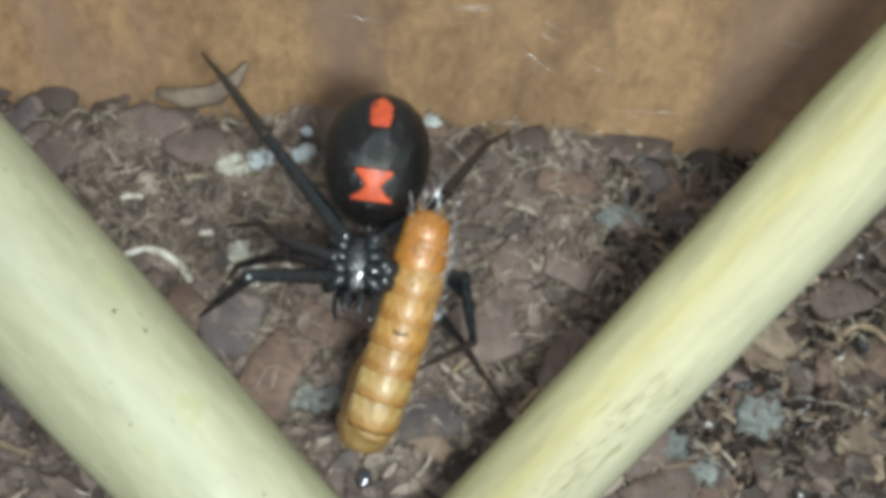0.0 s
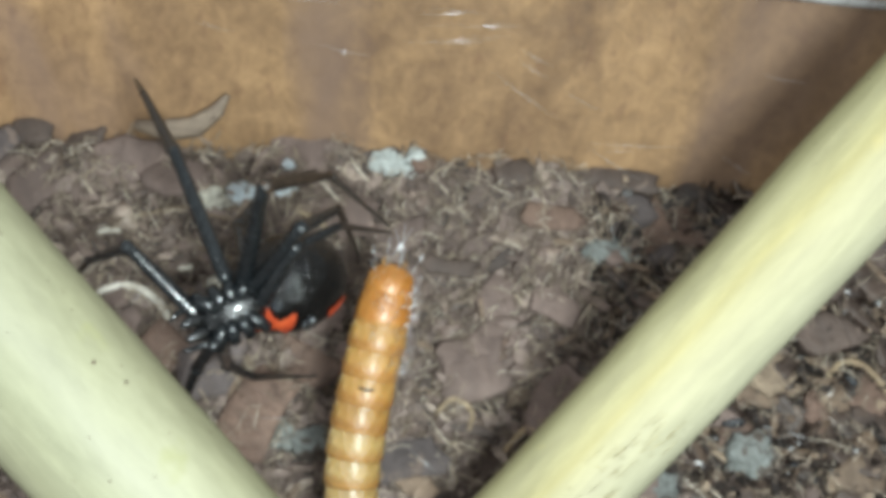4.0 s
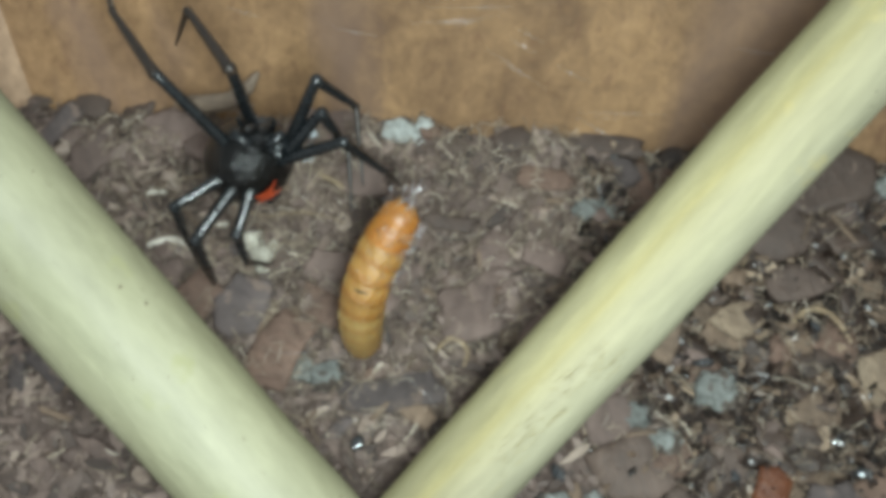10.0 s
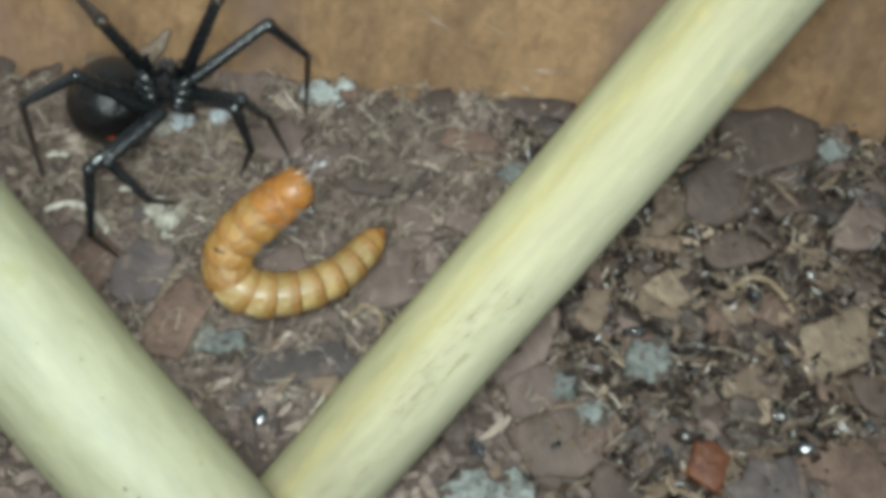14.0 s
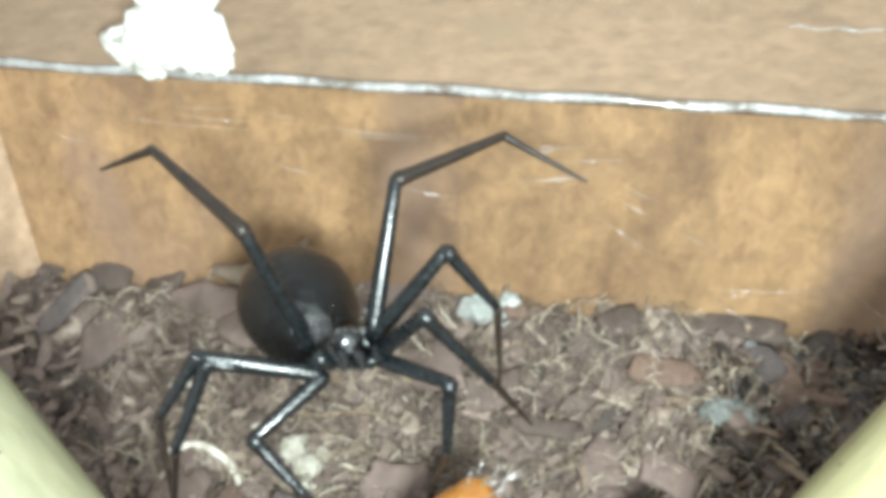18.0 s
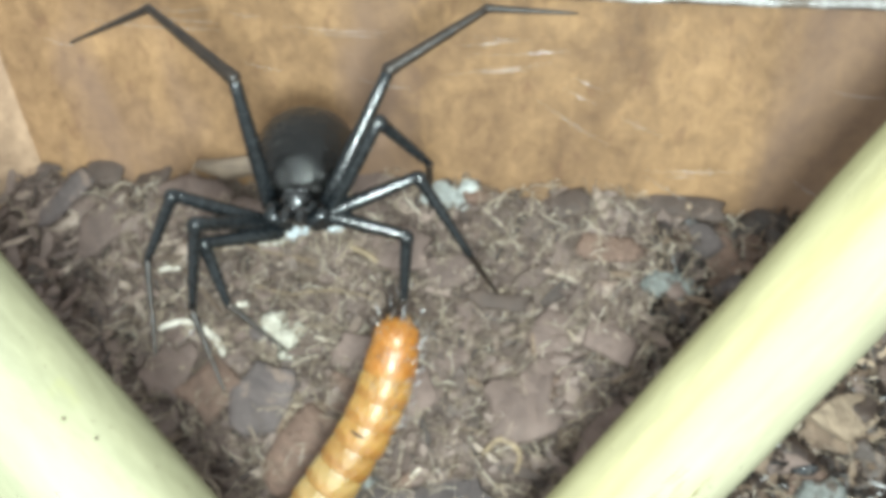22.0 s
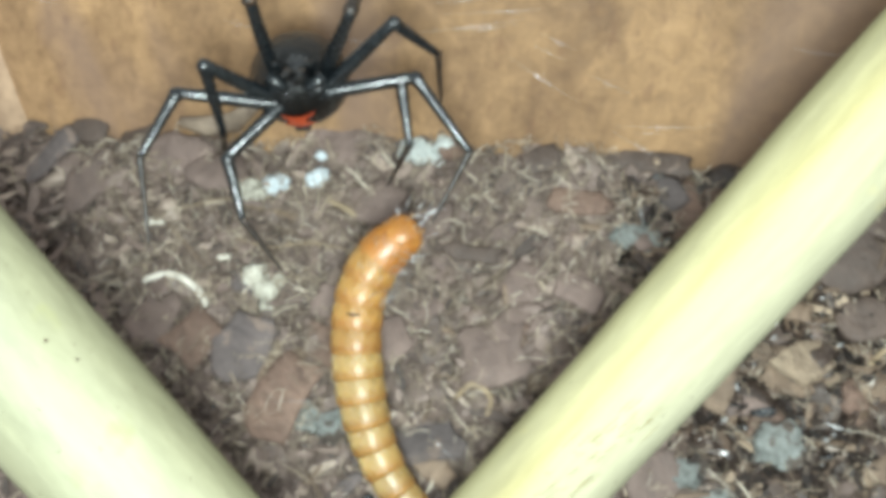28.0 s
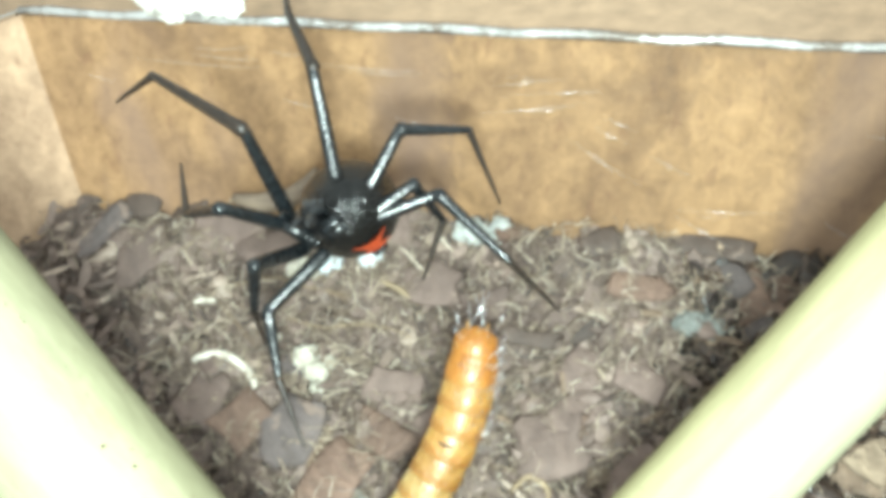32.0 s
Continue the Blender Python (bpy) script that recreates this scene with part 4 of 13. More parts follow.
def scatter_crumbs(count, x0, x1, y0, y1, seed, big=1.0, wet=False):
    r = random.Random(seed)
    verts, faces = [], []
    ico = bmesh.new()
    bmesh.ops.create_icosphere(ico, subdivisions=1, radius=1)
    ball = [v.co.copy() for v in ico.verts]
    tris = [tuple(v.index for v in f.verts) for f in ico.faces]
    ico.free()
    for _ in range(count):
        x, y, s = r.uniform(x0, x1), r.uniform(y0, y1), r.uniform(0.12, 0.6) ** 1.3 * big
        rot = Euler((r.uniform(0, 6), r.uniform(0, 6), r.uniform(0, 6))).to_matrix()
        if big > 1:
            rot = Euler((r.uniform(-0.5, 0.5), r.uniform(-0.5, 0.5), r.uniform(0, 6))).to_matrix()
        sx, sy, sz = s * r.uniform(0.5, 1.7), s * r.uniform(0.5, 1.2), s * r.uniform(0.3, 0.8)
        z = soil_height(x, y) + 0.15
        base = len(verts)
        for c in ball:
            k = r.uniform(0.6, 1.15)
            v = rot @ Vector((c.x * sx * k, c.y * sy * k, c.z * sz * k))
            verts.append(((x + v.x) * MM, (y + v.y) * MM, (z + v.z) * MM))
        faces += [tuple(base + i for i in q) for q in tris]
    me = bpy.data.meshes.new("soil_crumbs")
    me.from_pydata(verts, [], faces)
    me.materials.append(CRUMB_WET if wet else CRUMB_STUFF)
    for poly in me.polygons:
        poly.use_smooth = True
    tagged(new("soil_crumbs", me), "dark wet crumbs of soil and bark" if wet else "crumbs of soil and bark over the bed", "crumbs", kind="stuff")


def scatter_flakes(count, x0, x1, y0, y1, seed, big, mat, label, rough=0.22):
    """Thin angular shreds of bark that lie nearly flat."""
    r = random.Random(seed)
    verts, faces = [], []
    for _ in range(count):
        x, y = r.uniform(x0, x1), r.uniform(y0, y1)
        ln = (0.35 + 1.5 * r.random() ** 2.2) * big
        wd, th = ln * r.uniform(0.14, 0.55), r.uniform(0.03, 0.1)
        rot = Euler((r.gauss(0, rough), r.gauss(0, rough), r.uniform(0, 6.28))).to_matrix()
        z = soil_height(x, y) + r.uniform(0.05, 0.4 + rough * 0.6)
        n, base = r.choice((5, 6, 7)), len(verts)
        rim = [(math.cos(6.283 * i / n + r.uniform(-0.3, 0.3)) * ln * r.uniform(0.75, 1.1), math.sin(6.283 * i / n + r.uniform(-0.3, 0.3)) * wd * r.uniform(0.7, 1.1)) for i in range(n)]
        for h, k in ((-th, 1.0), (th, 0.9)):
            for px, py in rim:
                v = rot @ Vector((px * k, py * k, h + 0.12 * px * px / ln))
                verts.append(((x + v.x) * MM, (y + v.y) * MM, (z + v.z) * MM))
        faces.append(tuple(base + n + i for i in range(n)))
        faces += [(base + i, base + (i + 1) % n, base + n + (i + 1) % n, base + n + i) for i in range(n)]
    me = bpy.data.meshes.new("bark_shreds")
    me.from_pydata(verts, [], faces)
    me.materials.append(mat)
    tagged(new("bark_shreds", me), label, "bark shreds", kind="stuff")


def island_material(name, stops, rough):
    """Tone by loose piece."""
    m = bpy.data.materials.new(name)
    m.use_nodes = True
    nt = m.node_tree
    p = nt.nodes["Principled BSDF"]
    geo = nt.nodes.new("ShaderNodeNewGeometry")
    col = ramp(nt, geo.outputs["Random Per Island"], stops)
    co = nt.nodes.new("ShaderNodeTexCoord").outputs["Object"]
    col = mixed(nt, 0.5, col, ramp(nt, noise_node(nt, co, 2500), [(0.3, (0.5,) * 3), (0.7, (1.3,) * 3)]), "MULTIPLY")
    nt.links.new(col, p.inputs["Base Color"])
    p.inputs["Roughness"].default_value = rough
    return m


FIBRE_STUFF = island_material("fibre_mix", [(0, (0.12, 0.088, 0.066)), (0.4, (0.22, 0.168, 0.126)), (0.8, (0.34, 0.275, 0.205)), (1, (0.5, 0.44, 0.36))], 0.65)
CRUMB_STUFF = island_material("crumb_mix", [(0, (0.0835, 0.0611, 0.051)), (0.5, (0.162, 0.117, 0.0987)), (0.86, (0.245, 0.179, 0.144)), (0.955, (0.353, 0.277, 0.227)), (1, (0.481, 0.424, 0.378))], 0.6)
CRUMB_WET = island_material("wet_crumb_mix", [(0, (0.0126, 0.00929, 0.00751)), (0.5, (0.0449, 0.0305, 0.0242)), (0.82, (0.126, 0.0847, 0.0625)), (0.95, (0.269, 0.195, 0.133)), (1, (0.396, 0.305, 0.225))], 0.28)
FLAKE_MIX = island_material("shred_mix", [(0, (0.05, 0.036, 0.03)), (0.25, (0.105, 0.076, 0.064)), (0.6, (0.165, 0.12, 0.102)), (0.85, (0.215, 0.158, 0.132)), (0.96, (0.3, 0.232, 0.188)), (1, (0.42, 0.34, 0.28))], 0.7)
FLAKE_WET = island_material("wet_shred_mix", [(0, (0.00894, 0.00678, 0.00584)), (0.5, (0.0305, 0.0212, 0.0175)), (0.76, (0.0674, 0.0458, 0.0359)), (0.92, (0.171, 0.12, 0.0834)), (1, (0.378, 0.288, 0.208))], 0.3)
scatter_fibres(3000, -36, 38, -32, 2, 5)
scatter_fibres(2600, -27, 16, -9, 2, 6)
scatter_fibres(2500, -24, 12, -21, -8, 26)
scatter_fibres(2600, 9, 38, -32, -3, 16)
scatter_crumbs(1800, -38, 14, -34, 2.5, 7)
scatter_crumbs(3000, 9, 40, -34, -5, 8, 1.1, True)
scatter_crumbs(500, 12, 40, -34, -6, 18, 2.4, True)
scatter_crumbs(150, -38, 14, -34, 1.0, 9, 2.3)
scatter_crumbs(4200, -34, 14, -24, 3.0, 19, 0.55)
scatter_flakes(3800, -38, 13, -32, 3.2, 41, 0.85, FLAKE_MIX, "dusty brown shreds of bark over the bed")
scatter_flakes(6500, 9, 42, -36, 0.5, 42, 0.72, FLAKE_WET, "dark wet shreds of bark with tan husk among them", 0.6)

# ---- silk ----
STRANDS = (
    ((-28.1, 7.1, 9.5), (-26.3, 6.7, 9.1)),
    ((-24.6, 7.7, 10.1), (-16.7, 7.2, 9.4)),
    ((-11.8, 7.0, 9.2), (-6.7, 6.7, 8.8)),
    ((-15.5, 5.8, 8.1), (-13.2, 5.4, 7.6)),
    ((-1.5, 6.6, 8.6), (2.0, 6.4, 8.4)),
    ((9.8, 0.5, 2.4), (11.7, 0.4, 2.4)),
    ((-20.8, 8.1, 10.4), (-17.2, 8.1, 10.3)),
    ((-1.0, 5.1, 7.1), (2.7, 5.3, 7.3)),
    ((-1.8, 5.9, 7.8), (6.5, 6.0, 7.9)),
    ((4.2, 4.9, 6.9), (6.3, 4.2, 6.1)),
    ((7.1, 3.1, 5.0), (9.6, 2.2, 4.2)),
    ((11.3, 2.5, 4.4), (11.9, 2.3, 4.1)),
    ((10.8, 4.7, 6.6), (12.5, 4.6, 6.4)),
    ((-2.8, 3.5, 9.3), (3.2, 3.9, 9.6)),
    ((-12.0, 5.6, 11.6), (-6.0, 5.2, 11.1)),
    ((-7.9, 3.4, 9.2), (-4.9, 3.0, 8.7)),
    ((-19.8, 6.1, 12.3), (-15.8, 5.8, 11.9)),
    ((2.3, 2.4, 8.1), (6.4, 0.5, 6.0)),
    ((8.4, -0.5, 4.9), (14.4, -0.6, 4.7)),
    ((18.5, 2.5, 7.9), (21.2, 2.2, 7.6)),
    ((18.6, -12.0, 2.4), (20.8, -12.1, 2.3)),
    ((16.7, -1.1, 4.4), (18.5, -1.9, 3.6)),
    ((-11.3, -16.8, 2.1), (-8.6, -16.8, 2.0)),
    ((27.2, 0.1, 5.6), (27.8, -0.2, 5.2)),
    ((-15.0, 6.2, 12.2), (-13.3, 6.0, 12.0)),
    ((-1.9, 4.6, 10.5), (1.4, 4.8, 10.6)),
    ((3.8, 2.9, 8.5), (5.7, 2.2, 7.8)),
    ((-3.0, -17.8, 1.7), (-0.2, -20.3, 1.0)),
    ((8.3, -0.7, 4.7), (11.7, -2.4, 3.7)),
    ((-18.6, -10.9, 3.6), (-17.1, -9.2, 4.0)),
)
for a, b in STRANDS:
    mid = [(a[i] + b[i]) / 2 for i in range(3)]
    ob = new("silk_strand", finish(tube([a, (mid[0], mid[1], mid[2] - 0.15), b], [0.008, 0.02, 0.008], 6), "silk_strand", SILK))
    tagged(ob, "short glinting white strand of web silk", "silk strand", "strands of web")


def build_wad():
    root = tagged(empty("silk_wad", pose(-0.0206, 0.0104, 0.0131, 42, 0, -5)), "torn wad of white silk stuck on the rim", "silk wad")
    for k, (dx, dy, dz, r) in enumerate(((-2.6, -0.2, 0, 1.3), (-0.6, 0.4, 0.2, 2.2), (1.5, 0.1, 0, 1.9), (0.6, 2.4, 0.2, 1.8), (2.9, -1.0, 0, 0.7), (-1.2, -1.2, 0, 0.9), (-0.8, 3.2, 0, 1.6))):
        bm = chunk(r, r * 0.9, r * 0.32, 71 + k, 0.45, 3)
        bmesh.ops.translate(bm, verts=bm.verts[:], vec=(dx * MM, dy * MM, dz * MM))
        part("tuft", bm, SILK_BLOB, root)


build_wad()


# ---- marks on the stems ----
def upper_side(stem):
    up = stem.matrix_world.to_3x3().inverted() @ Vector((0, 0, 1))
    return math.atan2(up.y, up.x)


def mark_stems():
    right, left = STEMS
    for k in range(150):
        s = rng.uniform(-35, -18.5) if k % 3 else rng.uniform(-32, -24)
        a = upper_side(right) + 0.46 + 0.09 * round(rng.gauss(0, 2.1)) + rng.gauss(0, 0.012)
        ln = rng.uniform(0.2, 1.3)
        r = 2.675
        pts = [(r * math.cos(a + 0.01 * i) * 1.0, r * math.sin(a + 0.01 * i), s + ln * i / 4) for i in range(5)]
        part("scratch", tube(pts, [0.006, 0.016, 0.02, 0.016, 0.006], 5), SCRATCH, right, "fine dark scratch")
    for k in range(300):
        stem, r = (left, 2.98) if k < 230 else (right, 2.67)
        s, a = rng.uniform(-30, 30), upper_side(stem) + (rng.gauss(0, 0.5) if k < 70 else rng.choice((-1, 1)) * rng.gauss(1.0, 0.22))
        d = chunk(0.1, 0.1, 0.06, k, 0.4, 1)
        q = Vector((0, 0, 1)).rotation_difference(Vector((math.cos(a), math.sin(a), 0))).to_matrix()
        bmesh.ops.rotate(d, verts=d.verts[:], cent=(0, 0, 0), matrix=q)
        size = rng.uniform(0.2, 0.5) if k > 8 else rng.uniform(0.6, 0.9)
        bmesh.ops.scale(d, verts=d.verts[:], vec=(size, size, size))
        bmesh.ops.translate(d, verts=d.verts[:], vec=(r * math.cos(a) * MM, r * math.sin(a) * MM, s * MM))
        part("speck", d, DARK_SPOT, stem, "dark speck")


SCRATCH = material("scratch", (0.15, 0.125, 0.06), (0.29, 0.245, 0.12), 900, 0.6, 0, 3000, vary=0.2)
mark_stems()


# ---- what moves ----
def mm(x, y, z, rx, ry, rz):
    return pose(x * MM, y * MM, z * MM, rx, ry, rz)


def motions():
    walk(spider, [
        (0, mm(-5.49, -14, 12.64, -168.9, 0.5, -2.4)), (0.5, mm(-6.02, -13.56, 11.55, -168.1, 0.3, -1)), (1, mm(-6.55, -13.13, 10.46, -167.4, 0, 0.3)), (1.5, mm(-7.88, -12.34, 11.18, -167.4, 3.3, -1.9)),
        (2, mm(-9.21, -11.55, 11.89, -167.5, 6.5, -4.1)), (2.333, mm(-9.26, -11.94, 11.76, -170.8, 12.6, -25.1)), (2.667, mm(-9.3, -12.33, 11.62, -176.2, 17.1, -47)), (3, mm(-9.35, -12.72, 11.49, 176.9, 19.3, -69.7)),
        (3.5, mm(-10.16, -13.29, 11.41, 178.4, 23.9, -66.6)), (4, mm(-10.96, -13.86, 11.32, -179.8, 28.4, -63.2)), (5.267, mm(-11.4, -14.4, 11.04, 177.7, 30.7, -59.8)), (6.5, mm(-11.85, -14.94, 10.76, 175.4, 33.1, -56.4)),
        (7, mm(-11.52, -14.53, 11.53, 175.3, 33, -56.5)), (8, mm(-10.83, -12.93, 12.23, 175.8, 33.3, -56.6)), (8.5, mm(-11.53, -12.25, 12.61, 170.8, 34.2, -57.1)), (9, mm(-12.23, -11.31, 11.92, 166.7, 37.4, -57.2)),
        (9.167, mm(-11.58, -11.05, 12.75, 133.7, 43, -104.8)), (9.333, mm(-10.93, -10.79, 13.52, 107.3, 29.2, -147)), (9.5, mm(-10.28, -10.51, 14.27, 97.6, 6.1, -176.6)), (9.733, mm(-10.28, -9.27, 14.12, 98.5, 1.7, -177.5)),
        (10, mm(-10.28, -8.03, 13.96, 99.5, -2.7, -178.4)), (10.5, mm(-9.53, -8.52, 13.22, 98.4, 10.5, -176.3)), (11, mm(-9.53, -7.91, 12.77, 99.4, 11.9, -176.6)), (12, mm(-9.52, -6.47, 13.28, 98.9, -2.9, -178)),
        (12.5, mm(-9.45, -7.3, 13.04, 98.1, -9.2, -179)), (13, mm(-9.38, -8.14, 12.79, 97.4, -15.6, -179.9)), (14, mm(-10.05, -7.44, 12.38, 96.4, -15.2, -180)), (14.5, mm(-9.79, -7.31, 12.92, 88.4, -19.9, -177.3)),
        (15, mm(-9.53, -7.18, 13.46, 80, -24.2, -173.8)), (18, mm(-8.95, -8.28, 14.02, 64.6, -21, -169.7)), (19, mm(-9.12, -8.55, 14.49, 66.1, -21.1, -170.7)), (20, mm(-9.26, -7.43, 15.4, 70, -12.8, -175.9)),
        (20.267, mm(-9.32, -8.07, 14.67, 70.2, -8.8, -176.8)), (20.5, mm(-9.36, -8.72, 14, 70.4, -4.8, -177.9)), (20.733, mm(-9.49, -8.35, 14.11, 70.4, -9.3, -176.2)), (21, mm(-9.62, -7.97, 14.21, 70.2, -13.8, -174.4)),
        (22, mm(-8.82, -7.71, 14.28, 71.2, -7, -177.3)), (23, mm(-8.88, -7.3, 14.41, 72.5, -5.6, -177.7)), (23.5, mm(-8.44, -6.64, 14.46, 75.5, -5.8, -177.7)), (24, mm(-8, -5.99, 14.51, 78.5, -6, -177.7)),
        (27, mm(-4.81, -4.09, 14.34, 85.1, -6.5, -177.4)), (28, mm(-8.05, -3.35, 14.38, 84.6, -6.6, -177.4)), (28.5, mm(-8.76, -3.91, 14.77, 83.7, -7, -177.3)), (29, mm(-9.46, -4.47, 15.15, 82.7, -7.3, -177.1)),
        (29.5, mm(-10.13, -5.02, 14.96, 82, -2.7, -177.7)), (30, mm(-10.85, -5.55, 14.6, 81.3, 2.1, -178.2)), (30.5, mm(-11.34, -5.79, 14.29, 80.7, -3.1, -177)), (31, mm(-11.75, -6.04, 14.32, 80, -8.4, -175.7)),
        (31.5, mm(-10.69, -6.27, 14.25, 80.6, 0.8, -177.2)), (32, mm(-9.63, -6.5, 14.19, 81, 10.1, -178.6)),
    ])
    walk(abdomen, [
        (0, mm(0.55, -5.29, 0.14, -172, -6, 3)), (0.5, mm(0.92, -5.38, 0.12, -167, -7, 8)), (1, mm(1.29, -5.47, 0.1, -162, -9, 13)), (1.5, mm(0.68, -5.06, 0.07, -150, -19, 1)),
        (2, mm(0.07, -4.65, 0.04, -135, -27, -13)), (2.333, mm(0.04, -4.76, 0.2, -154, -26, -6)), (2.667, mm(0.01, -4.88, 0.35, -172, -24, 0)), (3, mm(-0.02, -4.99, 0.51, 170, -20, 5)),
        (3.5, mm(0.02, -3.95, 1.49, 160, -36, 20)), (4, mm(0.06, -2.92, 2.47, 141, -48, 43)), (6.5, mm(0.33, -3.13, 2.1, 133, -32, 50)), (7, mm(0.23, -2.99, 2.19, 131, -33, 50)),
        (8, mm(0.66, -1.82, 2.47, 131, -32, 50)), (8.5, mm(0.52, -2.14, 2.31, 135, -35, 48)), (9, mm(0.39, -2.47, 2.15, 140, -37, 45)), (9.167, mm(-0.1, -2.36, 2.05, 168, -28, 19)),
        (9.333, mm(0, -1.9, 1.93, 167, -7, 11)), (9.5, mm(0.11, -1.43, 1.82, 164, 13, 2)), (9.733, mm(0.64, -1.74, 1.11, 149, 21, -7)), (10, mm(1.17, -2.05, 0.4, 133, 26, -18)),
        (10.5, mm(2.18, -0.81, 2.39, 134, 31, -8)), (11, mm(2.04, -1.27, 1.26, 155, 16, 3)), (12, mm(2.02, -1.53, 1.88, 149, 23, -15)), (12.5, mm(2.04, -2.08, 1.26, 148, 26, -24)),
        (13, mm(2.06, -2.63, 0.65, 146, 29, -34)), (14, mm(2.88, -2.88, 0.83, 135, 24, -30)), (14.5, mm(2.75, -3.13, 0.72, 148, 30, -12)), (15, mm(2.61, -3.39, 0.62, 163, 31, 8)),
        (18, mm(1.38, -3.04, 1.95, 141, 25, 1)), (19, mm(1.23, -3.02, 2.27, 139, 21, -3)), (20, mm(2.2, -2.79, 2.2, 139, 21, 5)), (20.267, mm(1.89, -2.65, 2.67, 137, 14, 4)),
        (20.5, mm(1.57, -2.5, 3.13, 135, 6, 2)), (20.733, mm(1.6, -2.62, 2.79, 136, 12, 1)), (21, mm(1.64, -2.75, 2.46, 137, 17, 0)), (22, mm(0.11, -2.34, 2.97, 142, -2, -2)),
        (23, mm(0.03, -2.24, 2.62, 148, -2, -3)), (23.5, mm(0.06, -2.1, 2.48, 160, -1, -3)), (24, mm(0.08, -1.97, 2.33, 170, 0, -3)), (27, mm(0.5, -1.92, 1.18, 150, -9, 3)),
        (28, mm(0.34, -1.89, 1.36, 151, 2, -1)), (28.5, mm(0.52, -1.9, 1.75, 163, 4, -1)), (29, mm(0.69, -1.9, 2.15, 176, 6, 0)), (29.5, mm(0.09, -1.92, 1.65, 172, 19, -1)),
        (30, mm(-0.52, -1.95, 1.14, 167, 33, -3)), (30.5, mm(0.09, -2, 1.24, 176, 22, -2)), (31, mm(0.7, -2.06, 1.34, -175, 12, -4)), (31.5, mm(0.06, -2.04, 1.45, 168, 22, 2)),
        (32, mm(-0.58, -2.03, 1.56, 152, 34, 5)),
    ])
    walk(legs['A'][0], [
        (0, mm(-0.57, -1.17, -0.66, 80, -51, -33)), (0.5, mm(-0.67, -1.28, -0.68, 85, -51, -34)), (1, mm(-0.77, -1.39, -0.69, 90, -51, -36)), (1.5, mm(-0.98, -0.76, -0.52, 74, -50, -23)),
        (2, mm(-1.2, -0.12, -0.34, 60, -46, -12)), (2.333, mm(-1.32, 0.08, -0.36, 51, -51, -23)), (2.667, mm(-1.44, 0.29, -0.39, 43, -57, -33)), (3, mm(-1.56, 0.49, -0.41, 36, -64, -45)),
        (3.5, mm(-1.6, 0.05, -0.34, 43, -66, -48)), (4, mm(-1.65, -0.38, -0.28, 51, -67, -51)), (5.267, mm(-1.49, 0.15, -0.08, 38, -60, -35)), (6.5, mm(-1.33, 0.68, 0.11, 31, -51, -25)),
        (7, mm(-1.66, 0.63, 0.17, 24, -47, -22)), (8, mm(-1.11, -1.04, -0.51, 35, -57, -31)), (8.5, mm(-1.52, -0.56, -0.24, 29, -50, -24)), (9, mm(-1.92, -0.08, 0.04, 25, -42, -18)),
        (9.167, mm(-1.15, 0.07, 0.48, 19, -21, -8)), (9.333, mm(-0.38, 0.22, 0.92, 17, 0, -1)), (9.5, mm(0.39, 0.37, 1.36, 17, 22, 5)), (9.733, mm(0.84, -0.06, 0.43, -21, 43, 5)),
        (10, mm(1.29, -0.48, -0.5, -77, 57, -19)), (10.5, mm(1.27, 0.29, 0.66, -98, 57, -16)), (11, mm(1.45, 0.12, 0.12, -135, 54, -25)), (12, mm(1.3, -0.04, 0.65, -127, 52, -29)),
        (12.5, mm(1.21, -0.13, 0.79, -130, 49, -36)), (13, mm(1.12, -0.22, 0.92, -132, 45, -42)), (14, mm(1.03, -0.2, 1.02, -122, 46, -40)), (14.5, mm(1.06, -0.44, 0.86, -98, 48, -33)),
        (15, mm(1.09, -0.68, 0.71, -74, 47, -27)), (18, mm(1.26, -0.72, 0.18, -38, 35, -4)), (19, mm(1.29, -0.69, -0.03, -36, 31, 0)), (20, mm(1.38, -0.46, -0.15, -45, 28, 4)),
        (20.267, mm(1.36, -0.41, 0.15, -45, 28, 3)), (20.5, mm(1.35, -0.35, 0.44, -45, 28, 3)), (20.733, mm(1.33, -0.45, 0.36, -46, 30, 1)), (21, mm(1.32, -0.56, 0.28, -47, 31, 0)),
        (22, mm(1.41, -0.37, 0.12, -35, 19, 11)), (23, mm(1.39, -0.34, 0.29, -47, 18, 12)), (23.5, mm(1.41, -0.34, 0.17, -52, 20, 10)), (24, mm(1.43, -0.33, 0.05, -56, 21, 8)),
        (27, mm(1.39, -0.3, 0.36, -92, 25, -5)), (28, mm(1.35, -0.29, 0.5, -87, 25, 1)), (28.5, mm(1.38, -0.33, 0.17, -78, 24, 4)), (29, mm(1.4, -0.38, -0.16, -70, 24, 7)),
        (29.5, mm(1.42, -0.25, 0.02, -73, 23, 7)), (30, mm(1.45, -0.12, 0.2, -76, 23, 8)), (30.5, mm(1.4, -0.25, 0.33, -78, 24, 4)), (31, mm(1.34, -0.38, 0.47, -81, 25, 1)),
        (31.5, mm(1.4, -0.15, 0.28, -74, 23, 7)), (32, mm(1.46, 0.07, 0.09, -68, 21, 13)),
    ])
